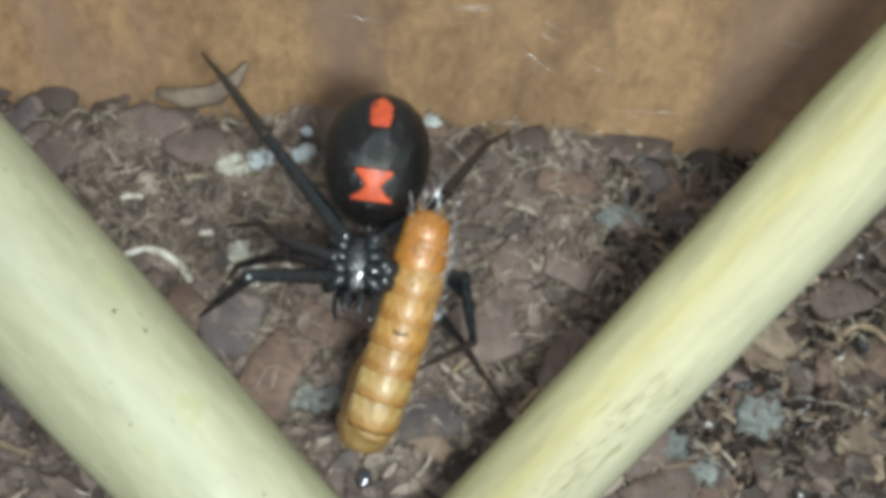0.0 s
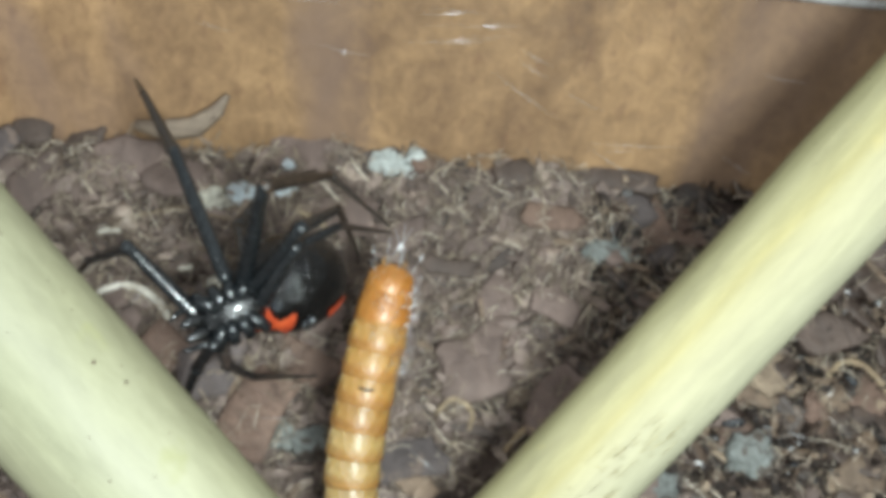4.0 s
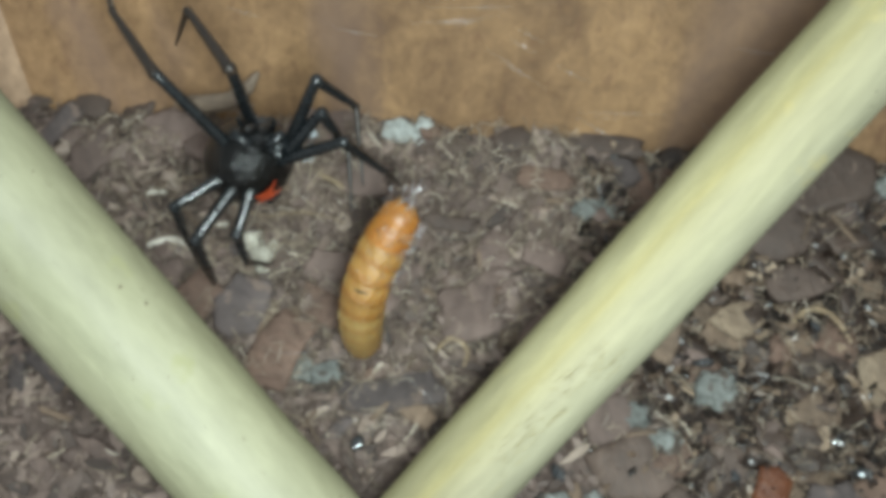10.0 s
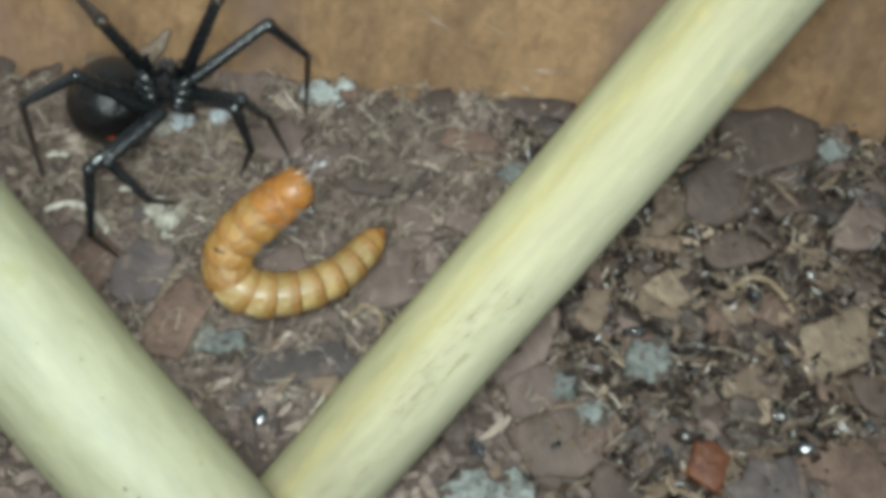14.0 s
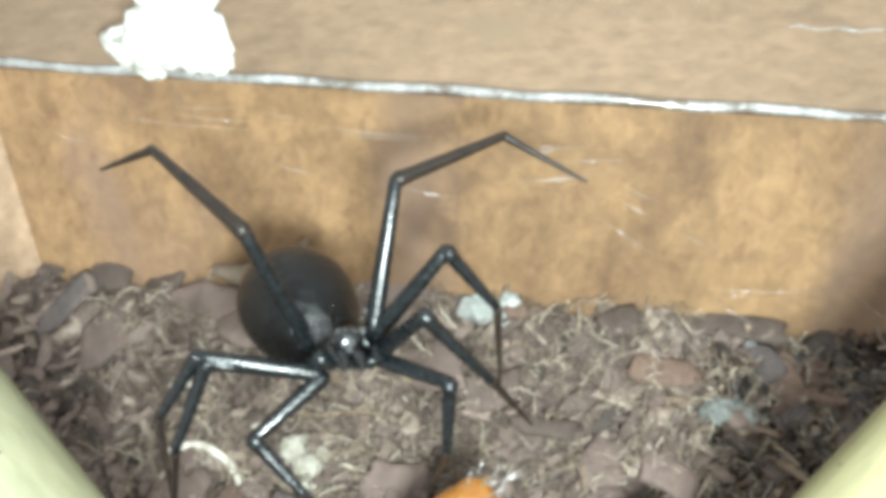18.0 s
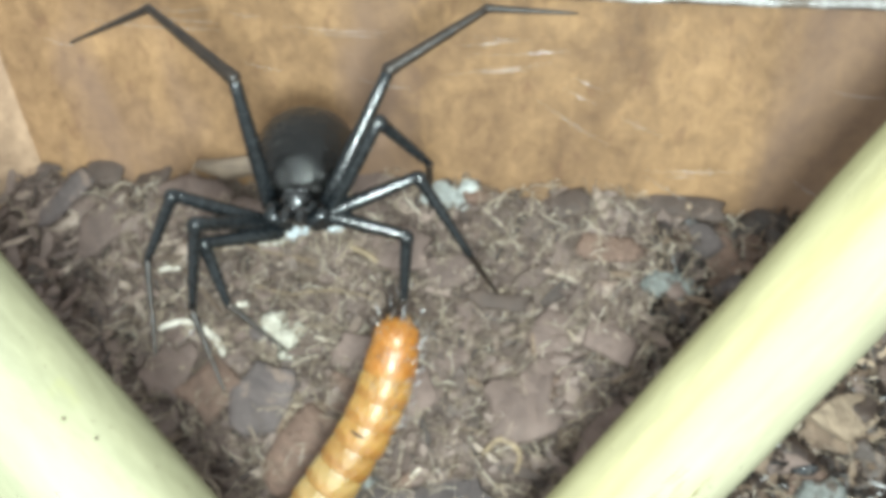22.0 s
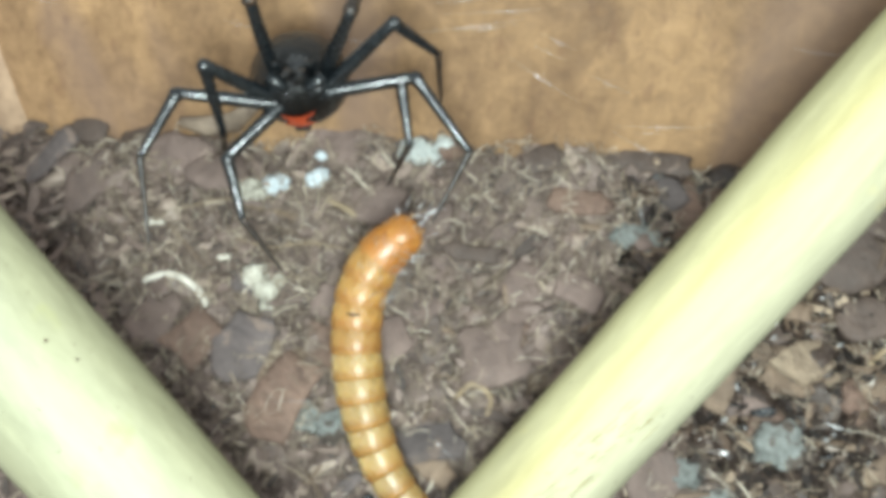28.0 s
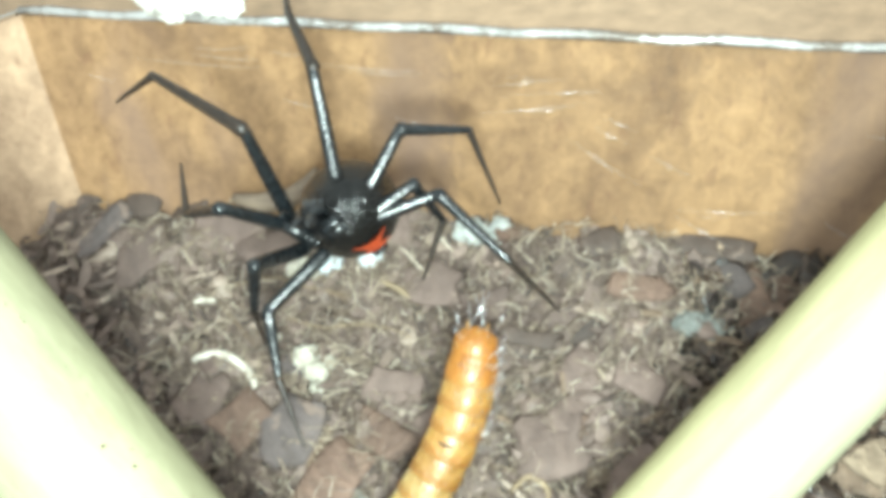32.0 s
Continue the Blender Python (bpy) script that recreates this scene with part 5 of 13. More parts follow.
    walk(legs['A'][1], [
        (0, mm(-5.02, -6.31, 0.08, -57, -35, 121)), (0.5, mm(-4.89, -6.65, -0.31, -55, -35, 121)), (1, mm(-4.73, -6.96, -0.71, -52, -35, 121)), (1.5, mm(-4.85, -6.27, 0.69, -49, -35, 121)),
        (2, mm(-4.84, -5.4, 2.04, -45, -35, 121)), (2.333, mm(-6.46, -3.53, 2.34, -73, -37, 125)), (2.667, mm(-7.52, -1.27, 2.33, -101, -37, 130)), (3, mm(-7.92, 1.16, 2.03, -129, -35, 135)),
        (3.5, mm(-8.12, 0.29, 1.73, -77, -44, 91)), (4, mm(-8.28, -0.59, 1.41, -34, -23, 57)), (5.267, mm(-7.72, -0.56, 2.66, -45, -35, 68)), (6.5, mm(-6.95, -0.51, 3.82, -62, -45, 84)),
        (7, mm(-6.92, -0.2, 4.46, -127, -42, 129)), (8, mm(-7.13, -2.02, 2.59, -153, -39, 133)), (8.5, mm(-7.02, -1.8, 3.63, -85, -56, 88)), (9, mm(-6.8, -1.56, 4.59, -21, -35, 50)),
        (9.167, mm(-3.79, -1.79, 6.51, -24, -10, 39)), (9.333, mm(-0.37, -1.73, 7.48, -31, 14, 26)), (9.5, mm(3.05, -1.36, 7.42, -45, 35, 8)), (9.733, mm(4.98, 2.72, 5.11, -20, 35, 9)),
        (10, mm(4.75, 5.35, 0.37, 4, 34, 9)), (10.5, mm(2.36, 7.02, 0.17, 9, 35, 9)), (11, mm(-0.05, 6.17, -2.69, 11, 36, 10)), (12, mm(1.09, 6.32, -1.86, 20, 27, 7)),
        (12.5, mm(1.62, 6.05, -2.12, 27, 25, 6)), (13, mm(2.14, 5.71, -2.34, 34, 24, 5)), (14, mm(2.7, 5.92, -1.52, 33, 25, 6)), (14.5, mm(4.18, 5.61, 0.19, 30, 31, 10)),
        (15, mm(5.28, 4.57, 1.99, 26, 37, 14)), (18, mm(4.64, 3.29, 4.58, 36, 38, 14)), (19, mm(4.14, 3.37, 4.68, 34, 38, 14)), (20, mm(3.28, 4.53, 4.13, 29, 43, 18)),
        (20.267, mm(3.33, 4.58, 4.4, 23, 42, 18)), (20.5, mm(3.38, 4.63, 4.67, 18, 42, 18)), (20.733, mm(3.56, 4.53, 4.48, 24, 41, 17)), (21, mm(3.75, 4.42, 4.29, 29, 39, 16)),
        (22, mm(2.42, 3.84, 5.42, 23, 46, 21)), (23, mm(1.79, 4.88, 4.69, 42, 39, 15)), (23.5, mm(1.9, 5.21, 4.14, 41, 36, 11)), (24, mm(2.02, 5.5, 3.58, 40, 32, 8)),
        (27, mm(1.92, 6.52, 0.15, 35, 23, 0)), (28, mm(1.4, 6.55, 0.77, 25, 17, -4)), (28.5, mm(1.51, 6.39, 1.41, 21, 32, 3)), (29, mm(1.62, 6.1, 2.03, 20, 47, 11)),
        (29.5, mm(1.39, 6.34, 1.85, 13, 52, 13)), (30, mm(1.16, 6.55, 1.67, 6, 57, 14)), (30.5, mm(1.43, 6.47, 1.58, 6, 55, 13)), (31, mm(1.68, 6.38, 1.49, 7, 53, 13)),
        (31.5, mm(1.32, 6.47, 1.99, 5, 54, 13)), (32, mm(0.94, 6.46, 2.46, 3, 56, 14)),
    ])
    walk(legs['A'][2], [
        (0, mm(-8.08, -10.17, 2.55, 49, 11, -49)), (0.5, mm(-7.79, -10.54, 2.31, 46, 11, -48)), (1, mm(-7.46, -10.87, 2.05, 42, 12, -48)), (1.5, mm(-7.34, -10.17, 3.68, 42, 12, -48)),
        (2, mm(-7.08, -9.29, 5.24, 43, 12, -47)), (2.333, mm(-10.22, -7.35, 3.63, 48, 10, -50)), (2.667, mm(-12.06, -4.27, 1.46, 53, 7, -53)), (3, mm(-12.35, -0.44, -0.83, 59, 5, -56)),
        (3.5, mm(-13.47, -0.65, 2.61, 38, -1, -64)), (4, mm(-11.85, -0.4, 5.59, 18, -10, -68)), (5.267, mm(-12.19, -1.16, 5.82, 18, -9, -68)), (6.5, mm(-11.95, -1.87, 5.69, 19, -7, -67)),
        (7, mm(-11.74, -1.3, 2.02, 11, -8, -67)), (8, mm(-11.06, -1.5, -1.25, -14, 5, -68)), (8.5, mm(-12.52, -2.09, 3.92, -2, 7, -68)), (9, mm(-10.22, -2.47, 8.81, 10, 9, -68)),
        (9.167, mm(-5.84, -0.6, 11.48, 7, 33, -64)), (9.333, mm(-0.58, 1.3, 12.08, 5, 56, -61)), (9.5, mm(4.72, 2.82, 10.6, 5, 80, -56)), (9.733, mm(7.57, 5.07, 9.37, -2, 55, -57)),
        (10, mm(7.81, 5.47, 4.96, -6, 30, -55)), (10.5, mm(5.55, 6.69, 4.65, -20, 32, -55)), (11, mm(3.27, 5.64, 1.68, -23, 34, -56)), (12, mm(3.65, 4.72, 2.75, -28, 33, -56)),
        (12.5, mm(3.97, 3.79, 2.32, -25, 37, -58)), (13, mm(4.26, 2.84, 1.86, -21, 40, -60)), (14, mm(4.95, 3.1, 2.65, -24, 45, -63)), (14.5, mm(7.09, 3.37, 4.3, -18, 50, -66)),
        (15, mm(8.78, 2.96, 5.92, -12, 56, -68)), (18, mm(8.1, 0.85, 8.11, -119, 83, -179)), (19, mm(7.62, 1.07, 8.28, -138, 82, 171)), (20, mm(7.23, 3.02, 7.67, -146, 81, 167)),
        (20.267, mm(7.25, 3.56, 8.14, -134, 84, -179)), (20.5, mm(7.24, 4.13, 8.57, -111, 85, -152)), (20.733, mm(7.36, 3.4, 8.32, -112, 85, -157)), (21, mm(7.43, 2.69, 8, -113, 85, -162)),
        (22, mm(6.57, 3.08, 8.98, 175, 72, 161)), (23, mm(5.25, 1.98, 7.85, 137, 75, 156)), (23.5, mm(5.01, 2.15, 7.52, 116, 80, 126)), (24, mm(4.75, 2.31, 7.15, 75, 81, 79)),
        (27, mm(3.66, 3.37, 4.32, 43, 80, 67)), (28, mm(2.73, 4.15, 5.55, 33, 73, 45)), (28.5, mm(4.35, 4.55, 5.76, 108, 79, 104)), (29, mm(5.71, 4.97, 5.55, 161, 68, 141)),
        (29.5, mm(5.78, 6.06, 5.17, 151, 82, 117)), (30, mm(5.73, 7.14, 4.69, 28, 82, -19)), (30.5, mm(5.91, 6.92, 4.76, 35, 81, -21)), (31, mm(6.06, 6.69, 4.82, 42, 81, -22)),
        (31.5, mm(5.77, 7.01, 5.19, 35, 83, -12)), (32, mm(5.45, 7.25, 5.52, 30, 85, -1)),
    ])
    walk(legs['B'][0], [
        (0, mm(0.8, -1.08, -0.62, 15, -46, 111)), (0.5, mm(0.75, -1.23, -0.66, 17, -46, 111)), (1, mm(0.7, -1.39, -0.69, 18, -45, 111)), (1.5, mm(0.66, -1.05, -0.65, 22, -59, 103)),
        (2, mm(0.61, -0.71, -0.61, 35, -72, 86)), (2.333, mm(0.19, -1.05, -0.68, 3, -61, 96)), (2.667, mm(-0.24, -1.4, -0.74, -17, -49, 93)), (3, mm(-0.66, -1.74, -0.81, -35, -38, 86)),
        (3.5, mm(-0.86, -1.39, -0.65, -97, -53, 131)), (4, mm(-1.07, -1.04, -0.49, -153, -32, 169)), (5.267, mm(-0.97, -1, -0.52, -159, -36, 167)), (6.5, mm(-0.87, -0.97, -0.54, -165, -40, 166)),
        (7, mm(-1.15, -0.84, -0.43, -166, -35, 167)), (8, mm(-0.72, -1.44, -0.73, -151, -35, 167)), (8.5, mm(-0.77, -1.24, -0.72, -156, -36, 167)), (9, mm(-0.81, -1.04, -0.71, -161, -37, 166)),
        (9.167, mm(-0.92, -0.73, -0.25, -106, -64, 125)), (9.333, mm(-1.02, -0.41, 0.2, -30, -48, 63)), (9.5, mm(-1.13, -0.1, 0.66, -2, -13, 52)), (9.733, mm(-0.24, 0.1, 0.96, -45, 24, 36)),
        (10, mm(0.65, 0.3, 1.25, -109, 34, -9)), (10.5, mm(-0.27, 0.31, 1.4, -99, 39, 14)), (11, mm(-1.16, -0.06, 0.89, -109, 41, 24)), (12, mm(-1.34, 0.11, 0.58, -108, 37, 9)),
        (12.5, mm(-1.1, 0.29, 0.83, -110, 35, 4)), (13, mm(-0.86, 0.47, 1.09, -112, 34, -1)), (14, mm(-0.96, 0.45, 1.01, -100, 36, 7)), (14.5, mm(-1, 0.39, 1, -61, 32, 32)),
        (15, mm(-1.03, 0.33, 0.99, -29, 17, 48)), (18, mm(-1.3, 0.14, 0.66, -12, 7, 52)), (19, mm(-1.33, 0.18, 0.58, -10, 9, 51)), (20, mm(-1.39, 0, 0.47, -22, 13, 50)),
        (20.267, mm(-1.23, -0.12, 0.72, -25, 18, 48)), (20.5, mm(-1.08, -0.24, 0.96, -28, 22, 45)), (20.733, mm(-1.23, -0.09, 0.72, -37, 18, 48)), (21, mm(-1.38, 0.07, 0.47, -47, 14, 52)),
        (22, mm(-1.35, -0.11, 0.54, -30, 1, 62)), (23, mm(-1.38, -0.13, 0.47, -33, 8, 58)), (23.5, mm(-1.4, -0.1, 0.42, -39, 16, 52)), (24, mm(-1.41, -0.07, 0.38, -46, 23, 45)),
        (27, mm(-1.46, -0.03, 0.14, -82, 36, 16)), (28, mm(-1.28, 0.03, 0.71, -96, 36, 13)), (28.5, mm(-1.3, 0.02, 0.67, -65, 32, 39)), (29, mm(-1.32, 0.01, 0.63, -41, 19, 59)),
        (29.5, mm(-0.93, -0.06, 1, -34, 27, 52)), (30, mm(-0.53, -0.13, 1.36, -29, 36, 45)), (30.5, mm(-0.58, -0.08, 1.34, -30, 38, 44)), (31, mm(-0.63, -0.04, 1.32, -31, 40, 43)),
        (31.5, mm(-0.75, -0.16, 1.23, -26, 34, 47)), (32, mm(-0.87, -0.28, 1.14, -22, 28, 50)),
    ])
    walk(legs['B'][1], [
        (0, mm(4.1, -4.91, 3.99, 50, -22, 46)), (0.5, mm(4.23, -4.92, 3.94, 45, -17, 53)), (1, mm(4.38, -4.92, 3.87, 41, -11, 58)), (1.5, mm(4.36, -5.78, 2.61, 51, -10, 59)),
        (2, mm(4.1, -6.32, 1.14, 61, -9, 60)), (2.333, mm(1.14, -6.94, 2.68, 52, -20, 44)), (2.667, mm(-2.02, -6.4, 3.57, 46, -32, 29)), (3, mm(-4.83, -4.89, 3.61, 44, -45, 12)),
        (3.5, mm(-6.43, -5.34, -1.16, 37, -32, 26)), (4, mm(-4.83, -3.52, -5.64, 34, -19, 37)), (5.267, mm(-5.18, -2.61, -5.66, 35, -20, 36)), (6.5, mm(-5.44, -1.67, -5.58, 37, -21, 35)),
        (7, mm(-5.25, -1.59, -5.86, 33, -19, 36)), (8, mm(-4.78, -3.9, -5.66, 40, -14, 40)), (8.5, mm(-4.96, -3.07, -5.8, 42, -17, 37)), (9, mm(-5.1, -2.23, -5.9, 44, -20, 35)),
        (9.167, mm(-7.27, -3.12, -1.09, 50, -29, 24)), (9.333, mm(-6.09, -2.76, 4.16, 58, -37, 11)), (9.5, mm(-2.25, -1.17, 7.32, 70, -43, -5)), (9.733, mm(-1.45, 5.18, 5.37, 40, -18, 33)),
        (10, mm(0.45, 6.87, -0.64, 29, 15, 56)), (10.5, mm(-2.57, 6.7, 0.55, 35, 5, 50)), (11, mm(-5.05, 5.31, -0.76, 25, -9, 41)), (12, mm(-3.6, 6.34, -1.09, 12, -12, 40)),
        (12.5, mm(-2.88, 6.61, -1.07, 11, -12, 40)), (13, mm(-2.15, 6.84, -1.03, 10, -12, 40)), (14, mm(-2.46, 7.05, 0.05, 15, -12, 40)), (14.5, mm(-2.6, 6.4, 3.84, -7, -27, 39)),
        (15, mm(-2.23, 3.85, 6.72, -33, -41, 45)), (18, mm(-1.99, 1.65, 7.29, -48, -51, 57)), (19, mm(-1.62, 1.7, 7.24, -36, -48, 54)), (20, mm(-2.45, 2.73, 6.65, -29, -53, 59)),
        (20.267, mm(-2.09, 3.2, 6.63, -14, -51, 58)), (20.5, mm(-1.71, 3.64, 6.56, 1, -50, 58)), (20.733, mm(-3.22, 3.92, 5.89, -18, -49, 58)), (21, mm(-4.66, 4.04, 4.98, -36, -48, 57)),
        (22, mm(-4.27, 1.57, 6.49, -44, -43, 51)), (23, mm(-4.13, 2.47, 6.17, -1, -54, 58)), (23.5, mm(-3.89, 3.66, 5.57, 2, -50, 58)), (24, mm(-3.57, 4.7, 4.78, 5, -45, 58)),
        (27, mm(-2.79, 6.63, 0.93, 5, -29, 60)), (28, mm(-3.22, 6.57, 0.17, 7, -28, 60)), (28.5, mm(-4.05, 5.78, 3.12, -8, -39, 60)), (29, mm(-4.28, 3.75, 5.54, -25, -50, 65)),
        (29.5, mm(-2.37, 4.35, 6.02, 7, -30, 60)), (30, mm(-0.38, 4.7, 6.21, 33, -11, 68)), (30.5, mm(-0.31, 4.9, 6.02, 29, -12, 67)), (31, mm(-0.24, 5.1, 5.82, 24, -13, 66)),
        (31.5, mm(-0.61, 4.41, 6.32, 28, -11, 68)), (32, mm(-0.98, 3.66, 6.73, 32, -8, 69)),
    ])
    walk(legs['B'][2], [
        (0, mm(6.21, -8.78, 7.29, -27, 25, -104)), (0.5, mm(6.63, -8.19, 7.66, -36, 28, -106)), (1, mm(7.03, -7.54, 7.93, -46, 31, -109)), (1.5, mm(7.73, -8.51, 6.01, -31, 13, -93)),
        (2, mm(8.09, -9.07, 3.76, -21, -9, -83)), (2.333, mm(3.39, -10.85, 5.84, -42, -3, -86)), (2.667, mm(-1.85, -10.87, 6.79, -64, 1, -92)), (3, mm(-6.77, -9.22, 6.4, -87, 2, -98)),
        (3.5, mm(-7.09, -9.35, 2.55, -78, 4, -107)), (4, mm(-4.15, -6.88, -1.32, -70, 6, -116)), (5.267, mm(-4.56, -6.09, -1.44, -61, 7, -119)), (6.5, mm(-4.88, -5.28, -1.45, -53, 9, -122)),
        (7, mm(-4.68, -4.86, -1.45, -64, 15, -132)), (8, mm(-3.27, -7.25, -1.55, -70, 3, -102)), (8.5, mm(-3.67, -6.72, -1.89, -65, 8, -116)), (9, mm(-4.03, -6.16, -2.2, -61, 15, -130)),
        (9.167, mm(-7.14, -7.68, 2.01, -64, 20, -139)), (9.333, mm(-6.9, -7.69, 6.47, -68, 24, -149)), (9.5, mm(-3.97, -6.2, 8.74, -73, 27, -160)), (9.733, mm(-0.64, 1.51, 9.39, -73, 26, -155)),
        (10, mm(3.38, 6.39, 4, -73, 24, -149)), (10.5, mm(0.09, 4.98, 5.06, -32, 7, -126)), (11, mm(-4.16, 3.03, 4.18, -11, 14, -129)), (12, mm(-3.71, 4.79, 4.2, 8, 32, -129)),
        (12.5, mm(-3.07, 5.09, 4.23, 7, 28, -130)), (13, mm(-2.41, 5.33, 4.26, 6, 24, -130)), (14, mm(-2.36, 5.26, 5.26, 9, 20, -131)), (14.5, mm(-4.94, 5.38, 8.72, 54, 43, -115)),
        (15, mm(-6.5, 3.82, 10.21, 116, 45, -79)), (18, mm(-6.97, 1.42, 9.64, 135, 44, -77)), (19, mm(-6.21, 0.92, 10.19, 127, 45, -79)), (20, mm(-6.73, 0.83, 9.54, 132, 37, -65)),
        (20.267, mm(-5.41, 0.34, 9.97, 94, 30, -46)), (20.5, mm(-3.85, 0.02, 10.12, 57, 34, -26)), (20.733, mm(-6.75, 1.48, 9.35, 66, 13, -67)), (21, mm(-9.18, 3.04, 7.97, 86, 2, -109)),
        (22, mm(-8.93, 1.93, 9.41, 96, 2, -97)), (23, mm(-6.59, -1.25, 9.39, 89, 1, -95)), (23.5, mm(-5.94, 0, 9.14, 89, 1, -95)), (24, mm(-5.18, 1.15, 8.67, 89, 1, -95)),
        (27, mm(-3.73, 4.09, 5.73, 65, 3, -88)), (28, mm(-3.95, 4.01, 5, 80, 0, -99)), (28.5, mm(-6.41, 3.15, 7.35, 93, 0, -95)), (29, mm(-8.03, 1.3, 8.75, 106, -1, -91)),
        (29.5, mm(-3.17, 1.67, 10.77, 48, 6, -63)), (30, mm(2.06, 2.77, 10.75, -7, 32, -53)), (30.5, mm(1.71, 2.94, 10.76, 0, 33, -53)), (31, mm(1.36, 3.13, 10.71, 6, 35, -53)),
        (31.5, mm(1.43, 2.59, 11.1, 3, 34, -53)), (32, mm(1.5, 2, 11.37, -1, 33, -53)),
    ])
    walk(legs['C'][0], [
        (0, mm(1.32, 0.09, -0.38, -15, -48, -164)), (0.5, mm(1.35, 0.01, -0.4, -11, -41, -166)), (1, mm(1.38, -0.07, -0.42, -7, -35, -168)), (1.5, mm(1.15, -0.21, -0.49, -13, -45, -165)),
        (2, mm(0.92, -0.34, -0.55, -21, -55, -161)), (2.333, mm(0.15, -0.37, -0.56, -83, -58, -153)), (2.667, mm(-0.62, -0.41, -0.58, -147, -56, -145)), (3, mm(-1.39, -0.44, -0.59, 157, -51, -144)),
        (3.5, mm(-1.06, -0.95, -0.61, 177, -44, -146)), (4, mm(-0.73, -1.47, -0.63, -166, -38, -145)), (5.267, mm(-0.64, -1.42, -0.69, -179, -39, -146)), (6.5, mm(-0.55, -1.37, -0.75, 168, -41, -146)),
        (7, mm(-0.67, -1.24, -0.68, 173, -36, -147)), (8, mm(-0.47, -1.6, -0.84, 178, -42, -146)), (8.5, mm(-0.6, -1.38, -0.82, -172, -40, -146)), (9, mm(-0.74, -1.16, -0.79, -162, -37, -145)),
        (9.167, mm(-0.97, -0.89, -0.48, -138, -66, -171)), (9.333, mm(-1.19, -0.61, -0.16, -48, -68, 98)), (9.5, mm(-1.42, -0.34, 0.15, -19, -41, 67)), (9.733, mm(-1.44, -0.24, 0.1, -49, -17, 49)),
        (10, mm(-1.46, -0.14, 0.05, -82, -5, 23)), (10.5, mm(-1.39, -0.36, 0.27, -64, -11, 41)), (11, mm(-1.31, -0.22, 0.61, -79, -12, 46)), (12, mm(-1.42, 0.02, 0.34, -63, -15, 53)),
        (12.5, mm(-1.34, 0.21, 0.48, -67, -12, 48)), (13, mm(-1.26, 0.41, 0.62, -72, -11, 43)), (14, mm(-1.32, 0.39, 0.5, -63, -12, 46)), (14.5, mm(-1.3, 0.4, 0.54, -66, -9, 40)),
        (15, mm(-1.28, 0.41, 0.58, -69, -6, 34)), (18, mm(-1.35, 0.18, 0.55, -45, -7, 35)), (19, mm(-1.43, 0.3, 0.09, -32, -3, 31)), (20, mm(-1.46, 0.07, 0.07, -45, -10, 37)),
        (20.267, mm(-1.36, -0.07, 0.39, -45, -4, 31)), (20.5, mm(-1.27, -0.2, 0.71, -46, 1, 26)), (20.733, mm(-1.35, -0.05, 0.5, -46, -4, 31)), (21, mm(-1.43, 0.1, 0.29, -45, -9, 36)),
        (22, mm(-1.46, -0.05, 0.04, -41, -9, 36)), (23, mm(-1.46, -0.09, 0.05, -50, -5, 32)), (23.5, mm(-1.46, -0.08, 0.01, -53, -8, 36)), (24, mm(-1.46, -0.07, -0.04, -57, -11, 40)),
        (27, mm(-1.42, -0.1, -0.33, -80, -13, 46)), (28, mm(-1.46, -0.05, -0.05, -71, -12, 42)), (28.5, mm(-1.46, -0.04, 0.06, -63, -11, 39)), (29, mm(-1.46, -0.02, 0.16, -56, -10, 37)),
        (29.5, mm(-1.42, -0.12, 0.29, -46, -13, 41)), (30, mm(-1.38, -0.23, 0.43, -36, -17, 45)), (30.5, mm(-1.39, -0.1, 0.42, -40, -19, 46)), (31, mm(-1.4, 0.03, 0.41, -44, -21, 49)),
        (31.5, mm(-1.39, -0.2, 0.32, -38, -20, 47)), (32, mm(-1.38, -0.44, 0.23, -33, -18, 45)),
    ])
